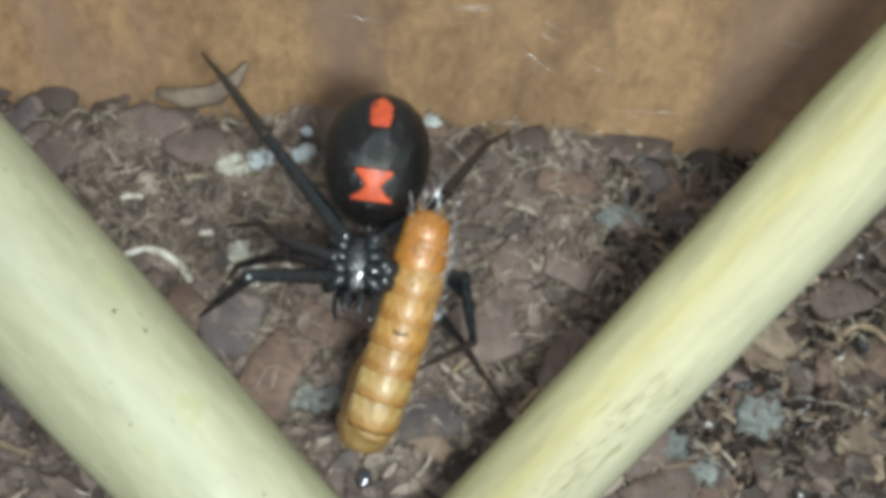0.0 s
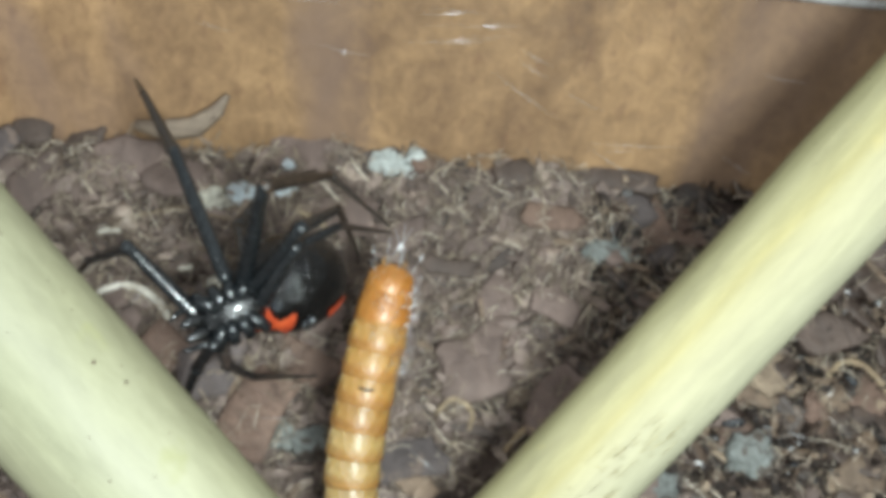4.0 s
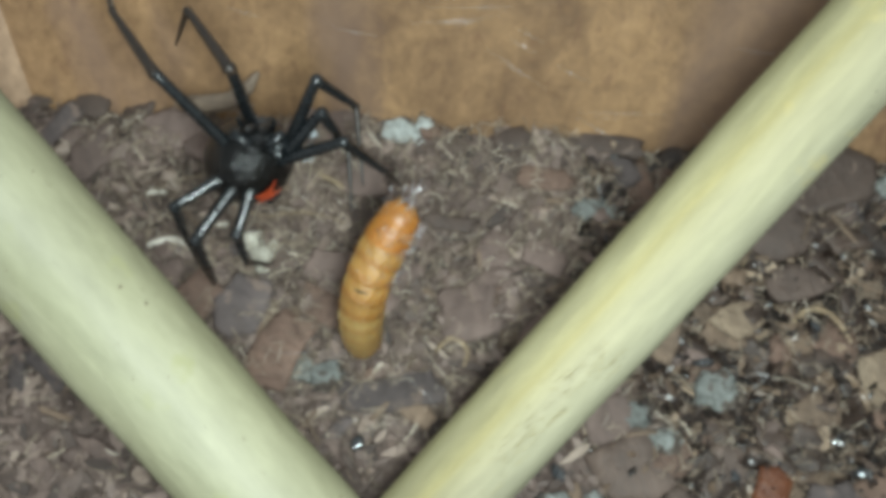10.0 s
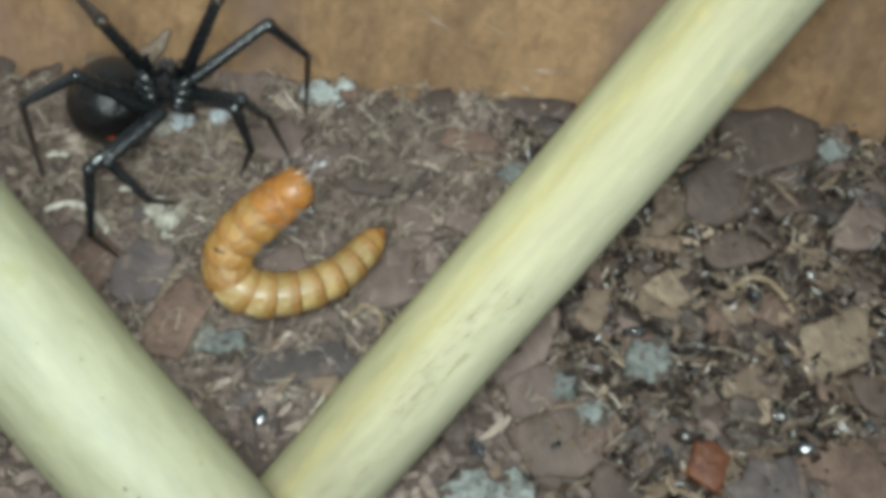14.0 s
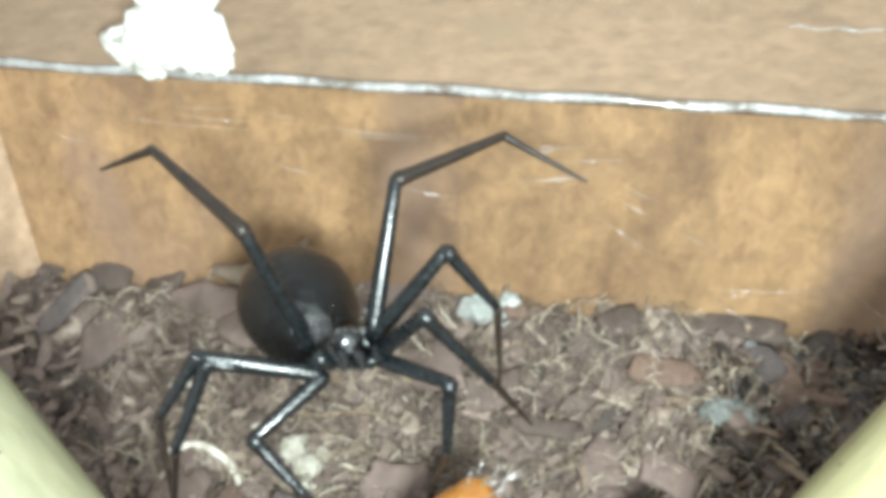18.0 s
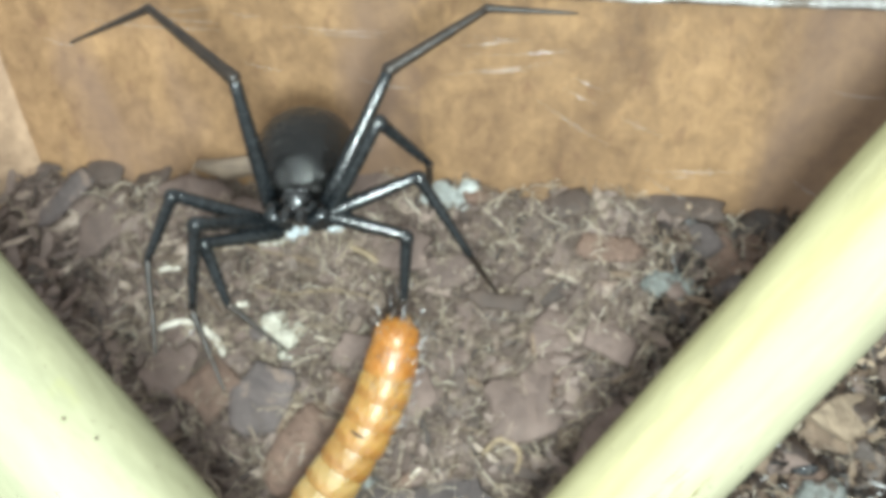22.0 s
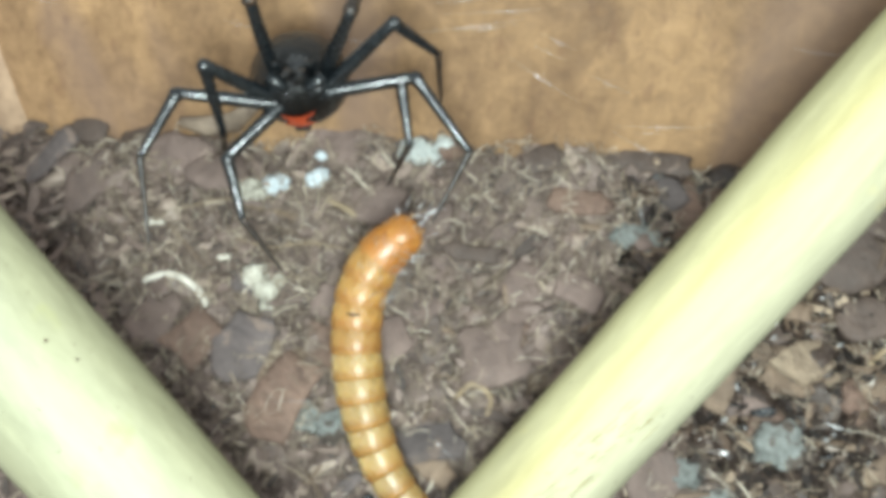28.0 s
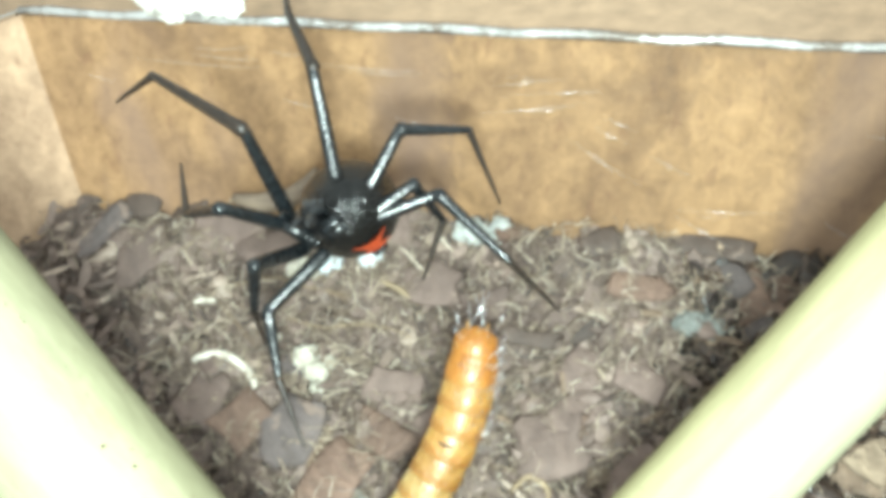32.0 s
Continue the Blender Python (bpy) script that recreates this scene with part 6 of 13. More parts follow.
    walk(legs['C'][1], [
        (0, mm(5.2, -0.2, 2.96, 36, 54, 119)), (0.5, mm(4.81, -0.15, 3.38, 52, 63, 137)), (1, mm(4.37, -0.09, 3.74, 82, 69, 169)), (1.5, mm(4.86, -0.44, 3.05, 40, 58, 126)),
        (2, mm(5.22, -0.78, 2.21, 23, 40, 110)), (2.333, mm(2.89, -4.7, -0.24, -5, 32, 108)), (2.667, mm(-1.88, -4.75, -2.99, -31, 25, 111)), (3, mm(-5.53, -0.92, -3.58, -56, 19, 117)),
        (3.5, mm(-4.2, -2.68, -4.28, -42, 1, 137)), (4, mm(-2.53, -4.24, -4.55, -34, -20, 153)), (5.267, mm(-3.27, -3.35, -4.65, -42, -21, 154)), (6.5, mm(-3.87, -2.36, -4.53, -50, -22, 155)),
        (7, mm(-3.55, -2.33, -4.78, -36, -9, 143)), (8, mm(-3.41, -3.41, -4.63, -15, -45, 162)), (8.5, mm(-2.86, -3.81, -4.73, -36, -36, 156)), (9, mm(-2.23, -4.13, -4.7, -56, -29, 147)),
        (9.167, mm(-3.86, -4.81, -2.06, -67, -28, 146)), (9.333, mm(-4.58, -4.26, 1.09, -78, -28, 144)), (9.5, mm(-4.21, -2.56, 3.84, -89, -28, 143)), (9.733, mm(-4.99, 1.54, 3.34, -83, -27, 143)),
        (10, mm(-3.5, 4.5, 0.79, -76, -27, 142)), (10.5, mm(-4.74, 2.83, 2.51, -84, -30, 160)), (11, mm(-5.1, 3.1, 1.58, -75, -30, 159)), (12, mm(-5.45, 2.3, 2.56, -72, -25, 140)),
        (12.5, mm(-5.15, 3.06, 2.4, -75, -24, 135)), (13, mm(-4.79, 3.77, 2.21, -77, -23, 130)), (14, mm(-4.94, 3.24, 2.75, -78, -23, 133)), (14.5, mm(-4.55, 3.79, 2.6, -91, -23, 136)),
        (15, mm(-4.09, 4.29, 2.41, -104, -23, 139)), (18, mm(-3.81, 2.91, 4.12, -133, -25, 134)), (19, mm(-3.03, 2.54, 4.41, -131, -30, 128)), (20, mm(-4.13, 2.61, 3.63, -117, -15, 152)),
        (20.267, mm(-3.48, 2.91, 3.99, -108, -16, 149)), (20.5, mm(-2.79, 3.17, 4.27, -99, -17, 145)), (20.733, mm(-3.42, 2.98, 4.09, -101, -17, 147)), (21, mm(-4.01, 2.75, 3.85, -103, -16, 150)),
        (22, mm(-3.93, 2.3, 3.87, -115, -18, 145)), (23, mm(-3.83, 3.09, 3.31, -104, -20, 139)), (23.5, mm(-4.25, 2.98, 3.03, -112, -19, 141)), (24, mm(-4.64, 2.85, 2.73, -121, -18, 144)),
        (27, mm(-5.21, 3.25, 0.51, -107, -16, 148)), (28, mm(-4.95, 3.33, 1.6, -90, -17, 144)), (28.5, mm(-4.71, 3.23, 2.31, -88, -17, 134)), (29, mm(-4.43, 3.08, 2.97, -87, -16, 124)),
        (29.5, mm(-4.46, 2.12, 3.77, -90, -16, 113)), (30, mm(-4.35, 1.06, 4.41, -94, -17, 102)), (30.5, mm(-4.66, 1.22, 4.14, -93, -17, 96)), (31, mm(-4.96, 1.36, 3.86, -92, -17, 91)),
        (31.5, mm(-4.63, 0.97, 4.12, -86, -17, 107)), (32, mm(-4.27, 0.57, 4.35, -81, -19, 124)),
    ])
    walk(legs['C'][2], [
        (0, mm(5.92, 2.95, 4.73, -132, 18, 42)), (0.5, mm(5.32, 3.37, 4.39, -114, 6, 23)), (1, mm(4.62, 3.59, 3.93, -92, 1, 1)), (1.5, mm(5.35, 2.9, 4.55, -56, 1, 3)),
        (2, mm(5.86, 1.75, 4.82, -20, 0, 4)), (2.333, mm(1.99, -2.94, 2.87, -11, -14, 8)), (2.667, mm(-4.12, -4.18, -0.11, -3, -27, 9)), (3, mm(-8.56, -1.68, -1.62, 6, -41, 9)),
        (3.5, mm(-5.92, -4.43, -1.52, 11, -1, 15)), (4, mm(-2.51, -6.55, -1.68, 23, 37, 28)), (5.267, mm(-3.44, -6.01, -2.09, 28, 25, 21)), (6.5, mm(-4.23, -5.31, -2.34, 33, 14, 15)),
        (7, mm(-4.49, -4.36, -1.84, 37, 8, 10)), (8, mm(-1.31, -5.11, -2.12, 30, 37, 31)), (8.5, mm(-2.14, -6.5, -2.3, 70, 54, 58)), (9, mm(-3.04, -7.23, -2.87, 124, 51, 100)),
        (9.167, mm(-5.21, -8.01, -0.78, 138, 58, 86)), (9.333, mm(-6.39, -7.4, 1.76, 151, 67, 72)), (9.5, mm(-6.42, -5.51, 3.87, 163, 77, 58)), (9.733, mm(-7.04, -1.5, 3.76, 173, 56, 69)),
        (10, mm(-5.36, 1.41, 1.59, 175, 35, 73)), (10.5, mm(-5.77, -0.7, 2.87, 157, 30, 74)), (11, mm(-5.92, -0.4, 2.42, 125, 57, 45)), (12, mm(-7.34, -0.7, 3.59, 77, 62, -4)),
        (12.5, mm(-7.38, 0.26, 3.29, 86, 63, -2)), (13, mm(-7.34, 1.21, 2.95, 96, 63, 0)), (14, mm(-7.41, 0.58, 3.44, 111, 61, 13)), (14.5, mm(-7.14, 1.16, 2.53, 122, 60, 19)),
        (15, mm(-6.7, 1.81, 1.59, 133, 58, 23)), (18, mm(-6.5, 1.81, 1.84, 164, 37, 42)), (19, mm(-5.97, 1.81, 2.31, 169, 29, 44)), (20, mm(-6.06, -0.08, 2, 172, -5, 50)),
        (20.267, mm(-5.59, 0.09, 2.88, 157, 15, 44)), (20.5, mm(-5.03, 0.28, 3.71, 137, 32, 32)), (20.733, mm(-5.54, 0.03, 3.42, 134, 36, 28)), (21, mm(-6.01, -0.25, 3.07, 131, 40, 23)),
        (22, mm(-6.25, -0.16, 2.38, 123, 39, 23)), (23, mm(-6.42, 0.59, 2.5, 135, 32, 35)), (23.5, mm(-6.74, 0.61, 1.7, 126, 32, 34)), (24, mm(-6.99, 0.66, 0.91, 116, 32, 33)),
        (27, mm(-7.36, 0.45, -0.55, 86, 39, -8)), (28, mm(-7.14, 0.36, 1.6, 98, 39, 3)), (28.5, mm(-7.35, 0.65, 2.41, 115, 38, 6)), (29, mm(-7.44, 0.96, 3.17, 131, 37, 9)),
        (29.5, mm(-7.85, 0.67, 3.74, 136, 35, 12)), (30, mm(-7.96, 0.35, 4.15, 140, 32, 15)), (30.5, mm(-8.33, 0.87, 3.95, 138, 36, 10)), (31, mm(-8.65, 1.36, 3.72, 136, 41, 5)),
        (31.5, mm(-8.13, -0.2, 4.35, 137, 35, 12)), (32, mm(-7.17, -1.64, 4.91, 137, 30, 17)),
    ])
    walk(legs['D'][0], [
        (0, mm(1.38, 0.75, -0.24, -37, 0, -69)), (0.5, mm(1.31, 0.6, -0.28, -34, 1, -70)), (1, mm(1.24, 0.45, -0.32, -30, 2, -70)), (1.5, mm(0.99, 0.4, -0.36, -28, 3, -71)),
        (2, mm(0.74, 0.34, -0.4, -25, 3, -71)), (2.333, mm(0.15, -0.12, -0.5, -37, 55, -105)), (2.667, mm(-0.45, -0.57, -0.59, -142, 56, 134)), (3, mm(-1.04, -1.03, -0.69, -155, 4, 99)),
        (3.5, mm(-1, -1.16, -0.62, -95, 9, 105)), (4, mm(-0.96, -1.28, -0.56, -36, 5, 112)), (5.267, mm(-0.34, -1.45, -0.79, -64, -12, 133)), (6.5, mm(0.28, -1.62, -1.03, -99, -16, 160)),
        (7, mm(-0.11, -1.94, -1.03, -102, -13, 177)), (8, mm(-0.42, -1.57, -0.84, -130, -15, 173)), (8.5, mm(-0.48, -1.39, -0.85, -132, -17, 171)), (9, mm(-0.53, -1.2, -0.86, -134, -19, 169)),
        (9.167, mm(-0.82, -0.89, -0.47, -104, -28, 151)), (9.333, mm(-1.11, -0.59, -0.09, -72, -27, 130)), (9.5, mm(-1.4, -0.28, 0.3, -43, -17, 113)), (9.733, mm(-1.28, -0.39, -0.21, -68, 2, 86)),
        (10, mm(-1.17, -0.49, -0.73, -100, 5, 53)), (10.5, mm(-1.39, -0.46, 0.03, -97, 7, 66)), (11, mm(-1.36, -0.47, 0.04, -108, 8, 71)), (12, mm(-1.46, -0.06, 0.14, -105, 9, 71)),
        (12.5, mm(-1.44, 0.11, 0.16, -114, 4, 58)), (13, mm(-1.42, 0.29, 0.18, -122, -2, 46)), (14, mm(-1.44, 0.18, -0.22, -121, -3, 45)), (14.5, mm(-1.39, 0.28, -0.34, -119, -9, 35)),
        (15, mm(-1.34, 0.37, -0.46, -117, -14, 25)), (18, mm(-1.4, 0.35, -0.25, -69, -15, 7)), (19, mm(-1.36, 0.36, -0.4, -65, -24, 28)), (20, mm(-1.45, 0.1, -0.13, -94, -29, 59)),
        (20.267, mm(-1.42, -0.02, 0.15, -101, -29, 57)), (20.5, mm(-1.39, -0.15, 0.43, -109, -30, 55)), (20.733, mm(-1.42, -0.01, 0.24, -92, -30, 56)), (21, mm(-1.46, 0.14, 0.05, -76, -30, 57)),
        (22, mm(-1.46, -0.04, -0.04, -63, -34, 71)), (23, mm(-1.41, -0.06, -0.37, -114, -35, 92)), (23.5, mm(-1.37, -0.08, -0.48, -92, -36, 82)), (24, mm(-1.33, -0.09, -0.6, -70, -35, 73)),
        (27, mm(-1.13, -0.21, -0.91, -90, -37, 88)), (28, mm(-1.4, -0.1, -0.4, -79, -37, 79)), (28.5, mm(-1.43, -0.07, -0.23, -62, -32, 62)), (29, mm(-1.46, -0.04, -0.05, -48, -23, 49)),
        (29.5, mm(-1.44, -0.14, 0.1, -59, -34, 66)), (30, mm(-1.42, -0.25, 0.24, -76, -41, 87)), (30.5, mm(-1.43, -0.12, 0.27, -66, -38, 74)), (31, mm(-1.43, 0.02, 0.3, -58, -33, 62)),
        (31.5, mm(-1.41, -0.22, 0.12, -61, -37, 72)), (32, mm(-1.39, -0.46, -0.06, -64, -42, 82)),
    ])
    walk(legs['D'][1], [
        (0, mm(3.99, 1.73, 3.43, 3, 23, 43)), (0.5, mm(3.74, 1.41, 3.55, -7, 28, 43)), (1, mm(3.49, 1.09, 3.66, -17, 33, 42)), (1.5, mm(3.09, 0.92, 3.71, -10, 25, 44)),
        (2, mm(2.68, 0.75, 3.76, -3, 17, 45)), (2.333, mm(2.06, -3.76, 1.59, 1, 3, 45)), (2.667, mm(-0.43, -4.72, -2.61, 5, -11, 44)), (3, mm(-2.94, -1.64, -4.85, 11, -26, 42)),
        (3.5, mm(-5.41, -2.42, -1.05, 13, -32, 41)), (4, mm(-3.59, -1.97, 3.17, 15, -39, 39)), (5.267, mm(-3.11, -4.58, 1.15, 34, -21, 48)), (6.5, mm(-1.44, -5.84, -1.7, 54, -6, 62)),
        (7, mm(-0.55, -6.43, -1.97, 37, -6, 63)), (8, mm(-1.58, -4.98, -3.72, 28, -13, 58)), (8.5, mm(-1.88, -4.64, -3.8, 51, -20, 52)), (9, mm(-2.16, -4.28, -3.88, 75, -24, 44)),
        (9.167, mm(-3.44, -4.55, -1.46, 82, -27, 29)), (9.333, mm(-4.05, -3.9, 1.21, 89, -28, 13)), (9.5, mm(-3.91, -2.39, 3.55, 97, -27, -2)), (9.733, mm(-5.55, 0.01, 1.48, 86, -27, -11)),
        (10, mm(-4.84, 2.18, -1.53, 75, -28, -19)), (10.5, mm(-5.6, 1.33, -0.54, 89, -26, 1)), (11, mm(-5.56, 0.78, -1.38, 91, -26, 15)), (12, mm(-5.72, 1.23, -1.06, 126, -2, -50)),
        (12.5, mm(-5.08, 2.22, -1.73, 89, -8, -31)), (13, mm(-4.18, 3.06, -2.27, 51, -1, -13)), (14, mm(-4.13, 3.09, -2.57, 62, -4, -18)), (14.5, mm(-3.39, 3.78, -2.58, 77, -5, -19)),
        (15, mm(-2.56, 4.33, -2.5, 93, -5, -21)), (18, mm(-2.33, 4.58, 1.32, 124, 7, -58)), (19, mm(-4.04, 3.67, 1.36, 120, 6, -55)), (20, mm(-5.31, 2.61, -0.43, 109, -3, -35)),
        (20.267, mm(-4.97, 2.8, -0.64, 100, -6, -23)), (20.5, mm(-4.57, 2.93, -0.84, 91, -8, -11)), (20.733, mm(-5.2, 2.64, 0.08, 125, 1, -37)), (21, mm(-5.51, 2.11, 1.01, 155, 22, -55)),
        (22, mm(-5.74, 0.2, 1.66, 138, 6, -44)), (23, mm(-5.65, 0.87, -1.93, 96, -3, -26)), (23.5, mm(-5.92, 0.65, -0.64, 122, 2, -42)), (24, mm(-5.74, 0.36, 0.66, 146, 13, -53)),
        (27, mm(-5.73, -0.03, -0.94, 147, 7, -49)), (28, mm(-5.95, 0.25, 0.31, 139, 10, -51)), (28.5, mm(-5.56, 0.8, 1.63, 121, 8, -49)), (29, mm(-4.83, 1.29, 2.8, 103, 7, -47)),
        (29.5, mm(-5.59, 0.29, 2.05, 115, 10, -55)), (30, mm(-5.92, -0.75, 1.1, 126, 14, -63)), (30.5, mm(-5.79, -0.04, 1.76, 123, 17, -67)), (31, mm(-5.5, 0.68, 2.37, 119, 20, -72)),
        (31.5, mm(-5.65, -0.27, 1.92, 126, 14, -62)), (32, mm(-5.69, -1.21, 1.43, 133, 7, -54)),
    ])
    walk(legs['D'][2], [
        (0, mm(5.51, 2.87, 7.81, 58, -2, 142)), (0.5, mm(4.98, 3.35, 7.73, 51, 7, 153)), (1, mm(4.39, 3.77, 7.5, 46, 16, 164)), (1.5, mm(3.95, 2.9, 7.97, 40, 11, 160)),
        (2, mm(3.48, 1.96, 8.31, 35, 6, 156)), (2.333, mm(2.29, -3.64, 6.35, 19, -1, 152)), (2.667, mm(-0.77, -5.7, 2.04, 4, -10, 150)), (3, mm(-3.84, -3.65, -0.61, -11, -18, 151)),
        (3.5, mm(-6.62, -4.83, 2.89, -24, -23, 152)), (4, mm(-5.09, -4.74, 6.74, -37, -28, 156)), (5.267, mm(-2.07, -7.4, 4.85, -21, -36, 161)), (6.5, mm(1.85, -7.91, 1.07, -4, -44, 163)),
        (7, mm(1.81, -8.07, 1.84, -2, -40, 163)), (8, mm(-0.2, -6.98, 0.39, 1, -53, 163)), (8.5, mm(0.41, -7.72, -0.97, 0, -74, 162)), (9, mm(0.67, -7.96, -2.78, -179, -85, -20)),
        (9.167, mm(-1.44, -8.84, -0.87, 163, -82, -23)), (9.333, mm(-2.99, -8.55, 1.25, 149, -80, -30)), (9.5, mm(-3.86, -7.13, 3.05, 136, -78, -37)), (9.733, mm(-6.61, -4.63, 1.8, 52, -79, 36)),
        (10, mm(-6.91, -1.97, -0.41, 15, -67, 62)), (10.5, mm(-5.56, -3.44, -0.48, 31, -63, 66)), (11, mm(-4.28, -3.81, -1.42, 50, -69, 55)), (12, mm(-8.57, -1.34, -3.89, 131, -68, -51)),
        (12.5, mm(-7.56, -1.86, -1.63, 98, -73, -23)), (13, mm(-5.08, -0.55, 0.72, 61, -71, 10)), (14, mm(-5.58, -0.85, -0.31, 69, -72, -2)), (14.5, mm(-5.02, -0.58, -1.54, 90, -73, -19)),
        (15, mm(-4.26, -0.12, -2.76, 111, -73, -37)), (18, mm(-5.87, 2.74, -1.31, 141, -51, -94)), (19, mm(-7.56, 1.49, -1, 161, -51, -94)), (20, mm(-7.84, -1.12, -1.98, 146, -28, -109)),
        (20.267, mm(-6.73, -1.55, -1.48, 166, -41, -102)), (20.5, mm(-5.44, -1.76, -0.9, -172, -55, -101)), (20.733, mm(-7.58, -0.44, -2.68, -178, -26, -97)), (21, mm(-8.13, 2.29, -2.97, 178, 3, -97)),
        (22, mm(-8.2, -1.9, -1.85, 144, -58, -75)), (23, mm(-7.72, -3.39, -2.44, -180, -2, -95)), (23.5, mm(-8.67, -2.31, -3.16, -176, -4, -95)), (24, mm(-8.43, -0.5, -3.18, -173, -7, -95)),
        (27, mm(-8.03, -1.36, -4.9, -175, -15, -96)), (28, mm(-8.77, -1.24, -3.23, -150, -16, -97)), (28.5, mm(-8.9, -1.61, -0.78, -143, -46, -120)), (29, mm(-8.34, -1.78, 1.77, -98, -67, -178)),
        (29.5, mm(-9.36, -1.89, 0.09, -157, -55, -146)), (30, mm(-9.67, -1.88, -1.63, 170, -35, -143)), (30.5, mm(-9.79, -0.89, -0.69, 175, -28, -144)), (31, mm(-9.72, 0.11, 0.22, -179, -20, -145)),
        (31.5, mm(-9.37, -1.46, -0.82, -166, -39, -147)), (32, mm(-8.74, -2.96, -1.79, -147, -56, -158)),
    ])
    walk(legs['E'][0], [
        (0, mm(1.49, 0.32, -0.33, 42, 12, 63)), (0.5, mm(1.3, -0.14, -0.43, 40, 8, 60)), (1, mm(1.11, -0.6, -0.53, 38, 5, 57)), (1.5, mm(0.88, 0.07, -0.42, 11, 14, 61)),
        (2, mm(0.65, 0.74, -0.3, -16, 24, 60)), (2.333, mm(0.23, 0.01, -0.45, -17, 6, 66)), (2.667, mm(-0.2, -0.72, -0.6, -19, -11, 71)), (3, mm(-0.62, -1.45, -0.75, -24, -28, 79)),
        (3.5, mm(-0.29, -1.5, -0.74, -80, -57, 125)), (4, mm(0.04, -1.56, -0.74, -148, -37, -175)), (5.267, mm(0.01, -1.6, -0.85, -146, -37, -175)), (6.5, mm(-0.01, -1.64, -0.97, -143, -36, -174)),
        (7, mm(-0.05, -1.67, -0.97, -147, -28, -167)), (8, mm(-0.09, -1.69, -0.96, -145, -33, -171)), (8.5, mm(-0.11, -1.49, -0.99, -146, -33, -171)), (9, mm(-0.12, -1.28, -1.01, -148, -33, -171)),
        (9.167, mm(-0.54, -1, -0.71, -123, -56, 158)), (9.333, mm(-0.97, -0.72, -0.4, -68, -59, 98)), (9.5, mm(-1.39, -0.44, -0.1, -36, -39, 60)), (9.733, mm(-1.36, -0.4, -0.28, -58, -29, 47)),
        (10, mm(-1.34, -0.36, -0.45, -81, -25, 33)), (10.5, mm(-1.4, -0.41, 0.15, -42, -25, 34)), (11, mm(-1.19, -0.5, -0.11, -98, -43, 89)), (12, mm(-1.46, -0.14, -0.06, -87, -43, 97)),
        (12.5, mm(-1.46, 0.04, -0.06, -118, -43, 98)), (13, mm(-1.45, 0.21, -0.06, -149, -42, 100)), (14, mm(-1.43, 0.16, -0.26, -145, -46, 96)), (14.5, mm(-1.35, 0.24, -0.47, -142, -56, 85)),
        (15, mm(-1.26, 0.32, -0.68, -133, -64, 69)), (18, mm(-1.39, 0.35, -0.31, -126, -62, 76)), (19, mm(-1.34, 0.36, -0.46, -117, -61, 77)), (20, mm(-1.39, 0.13, -0.43, -133, -55, 94)),
        (20.267, mm(-1.4, -0.01, -0.05, -130, -55, 93)), (20.5, mm(-1.42, -0.14, 0.32, -127, -56, 92)), (20.733, mm(-1.43, 0.02, 0.03, -131, -55, 95)), (21, mm(-1.43, 0.17, -0.26, -135, -54, 97)),
        (22, mm(-1.45, -0.03, -0.2, -111, -48, 110)), (23, mm(-1.43, -0.06, -0.32, -121, -45, 120)), (23.5, mm(-1.42, -0.07, -0.36, -80, -51, 74)), (24, mm(-1.4, -0.08, -0.41, -47, -37, 36)),
        (27, mm(-1.37, -0.13, -0.5, -87, -49, 75)), (28, mm(-1.43, -0.09, -0.32, -78, -50, 79)), (28.5, mm(-1.44, -0.08, -0.29, -76, -49, 78)), (29, mm(-1.44, -0.06, -0.26, -75, -49, 77)),
        (29.5, mm(-1.44, -0.17, -0.21, -56, -44, 61)), (30, mm(-1.43, -0.28, -0.17, -41, -36, 49)), (30.5, mm(-1.45, -0.13, -0.12, -47, -39, 52)), (31, mm(-1.46, 0.01, -0.06, -53, -41, 55)),
        (31.5, mm(-1.42, -0.23, -0.14, -47, -41, 56)), (32, mm(-1.37, -0.47, -0.22, -42, -42, 57)),
    ])
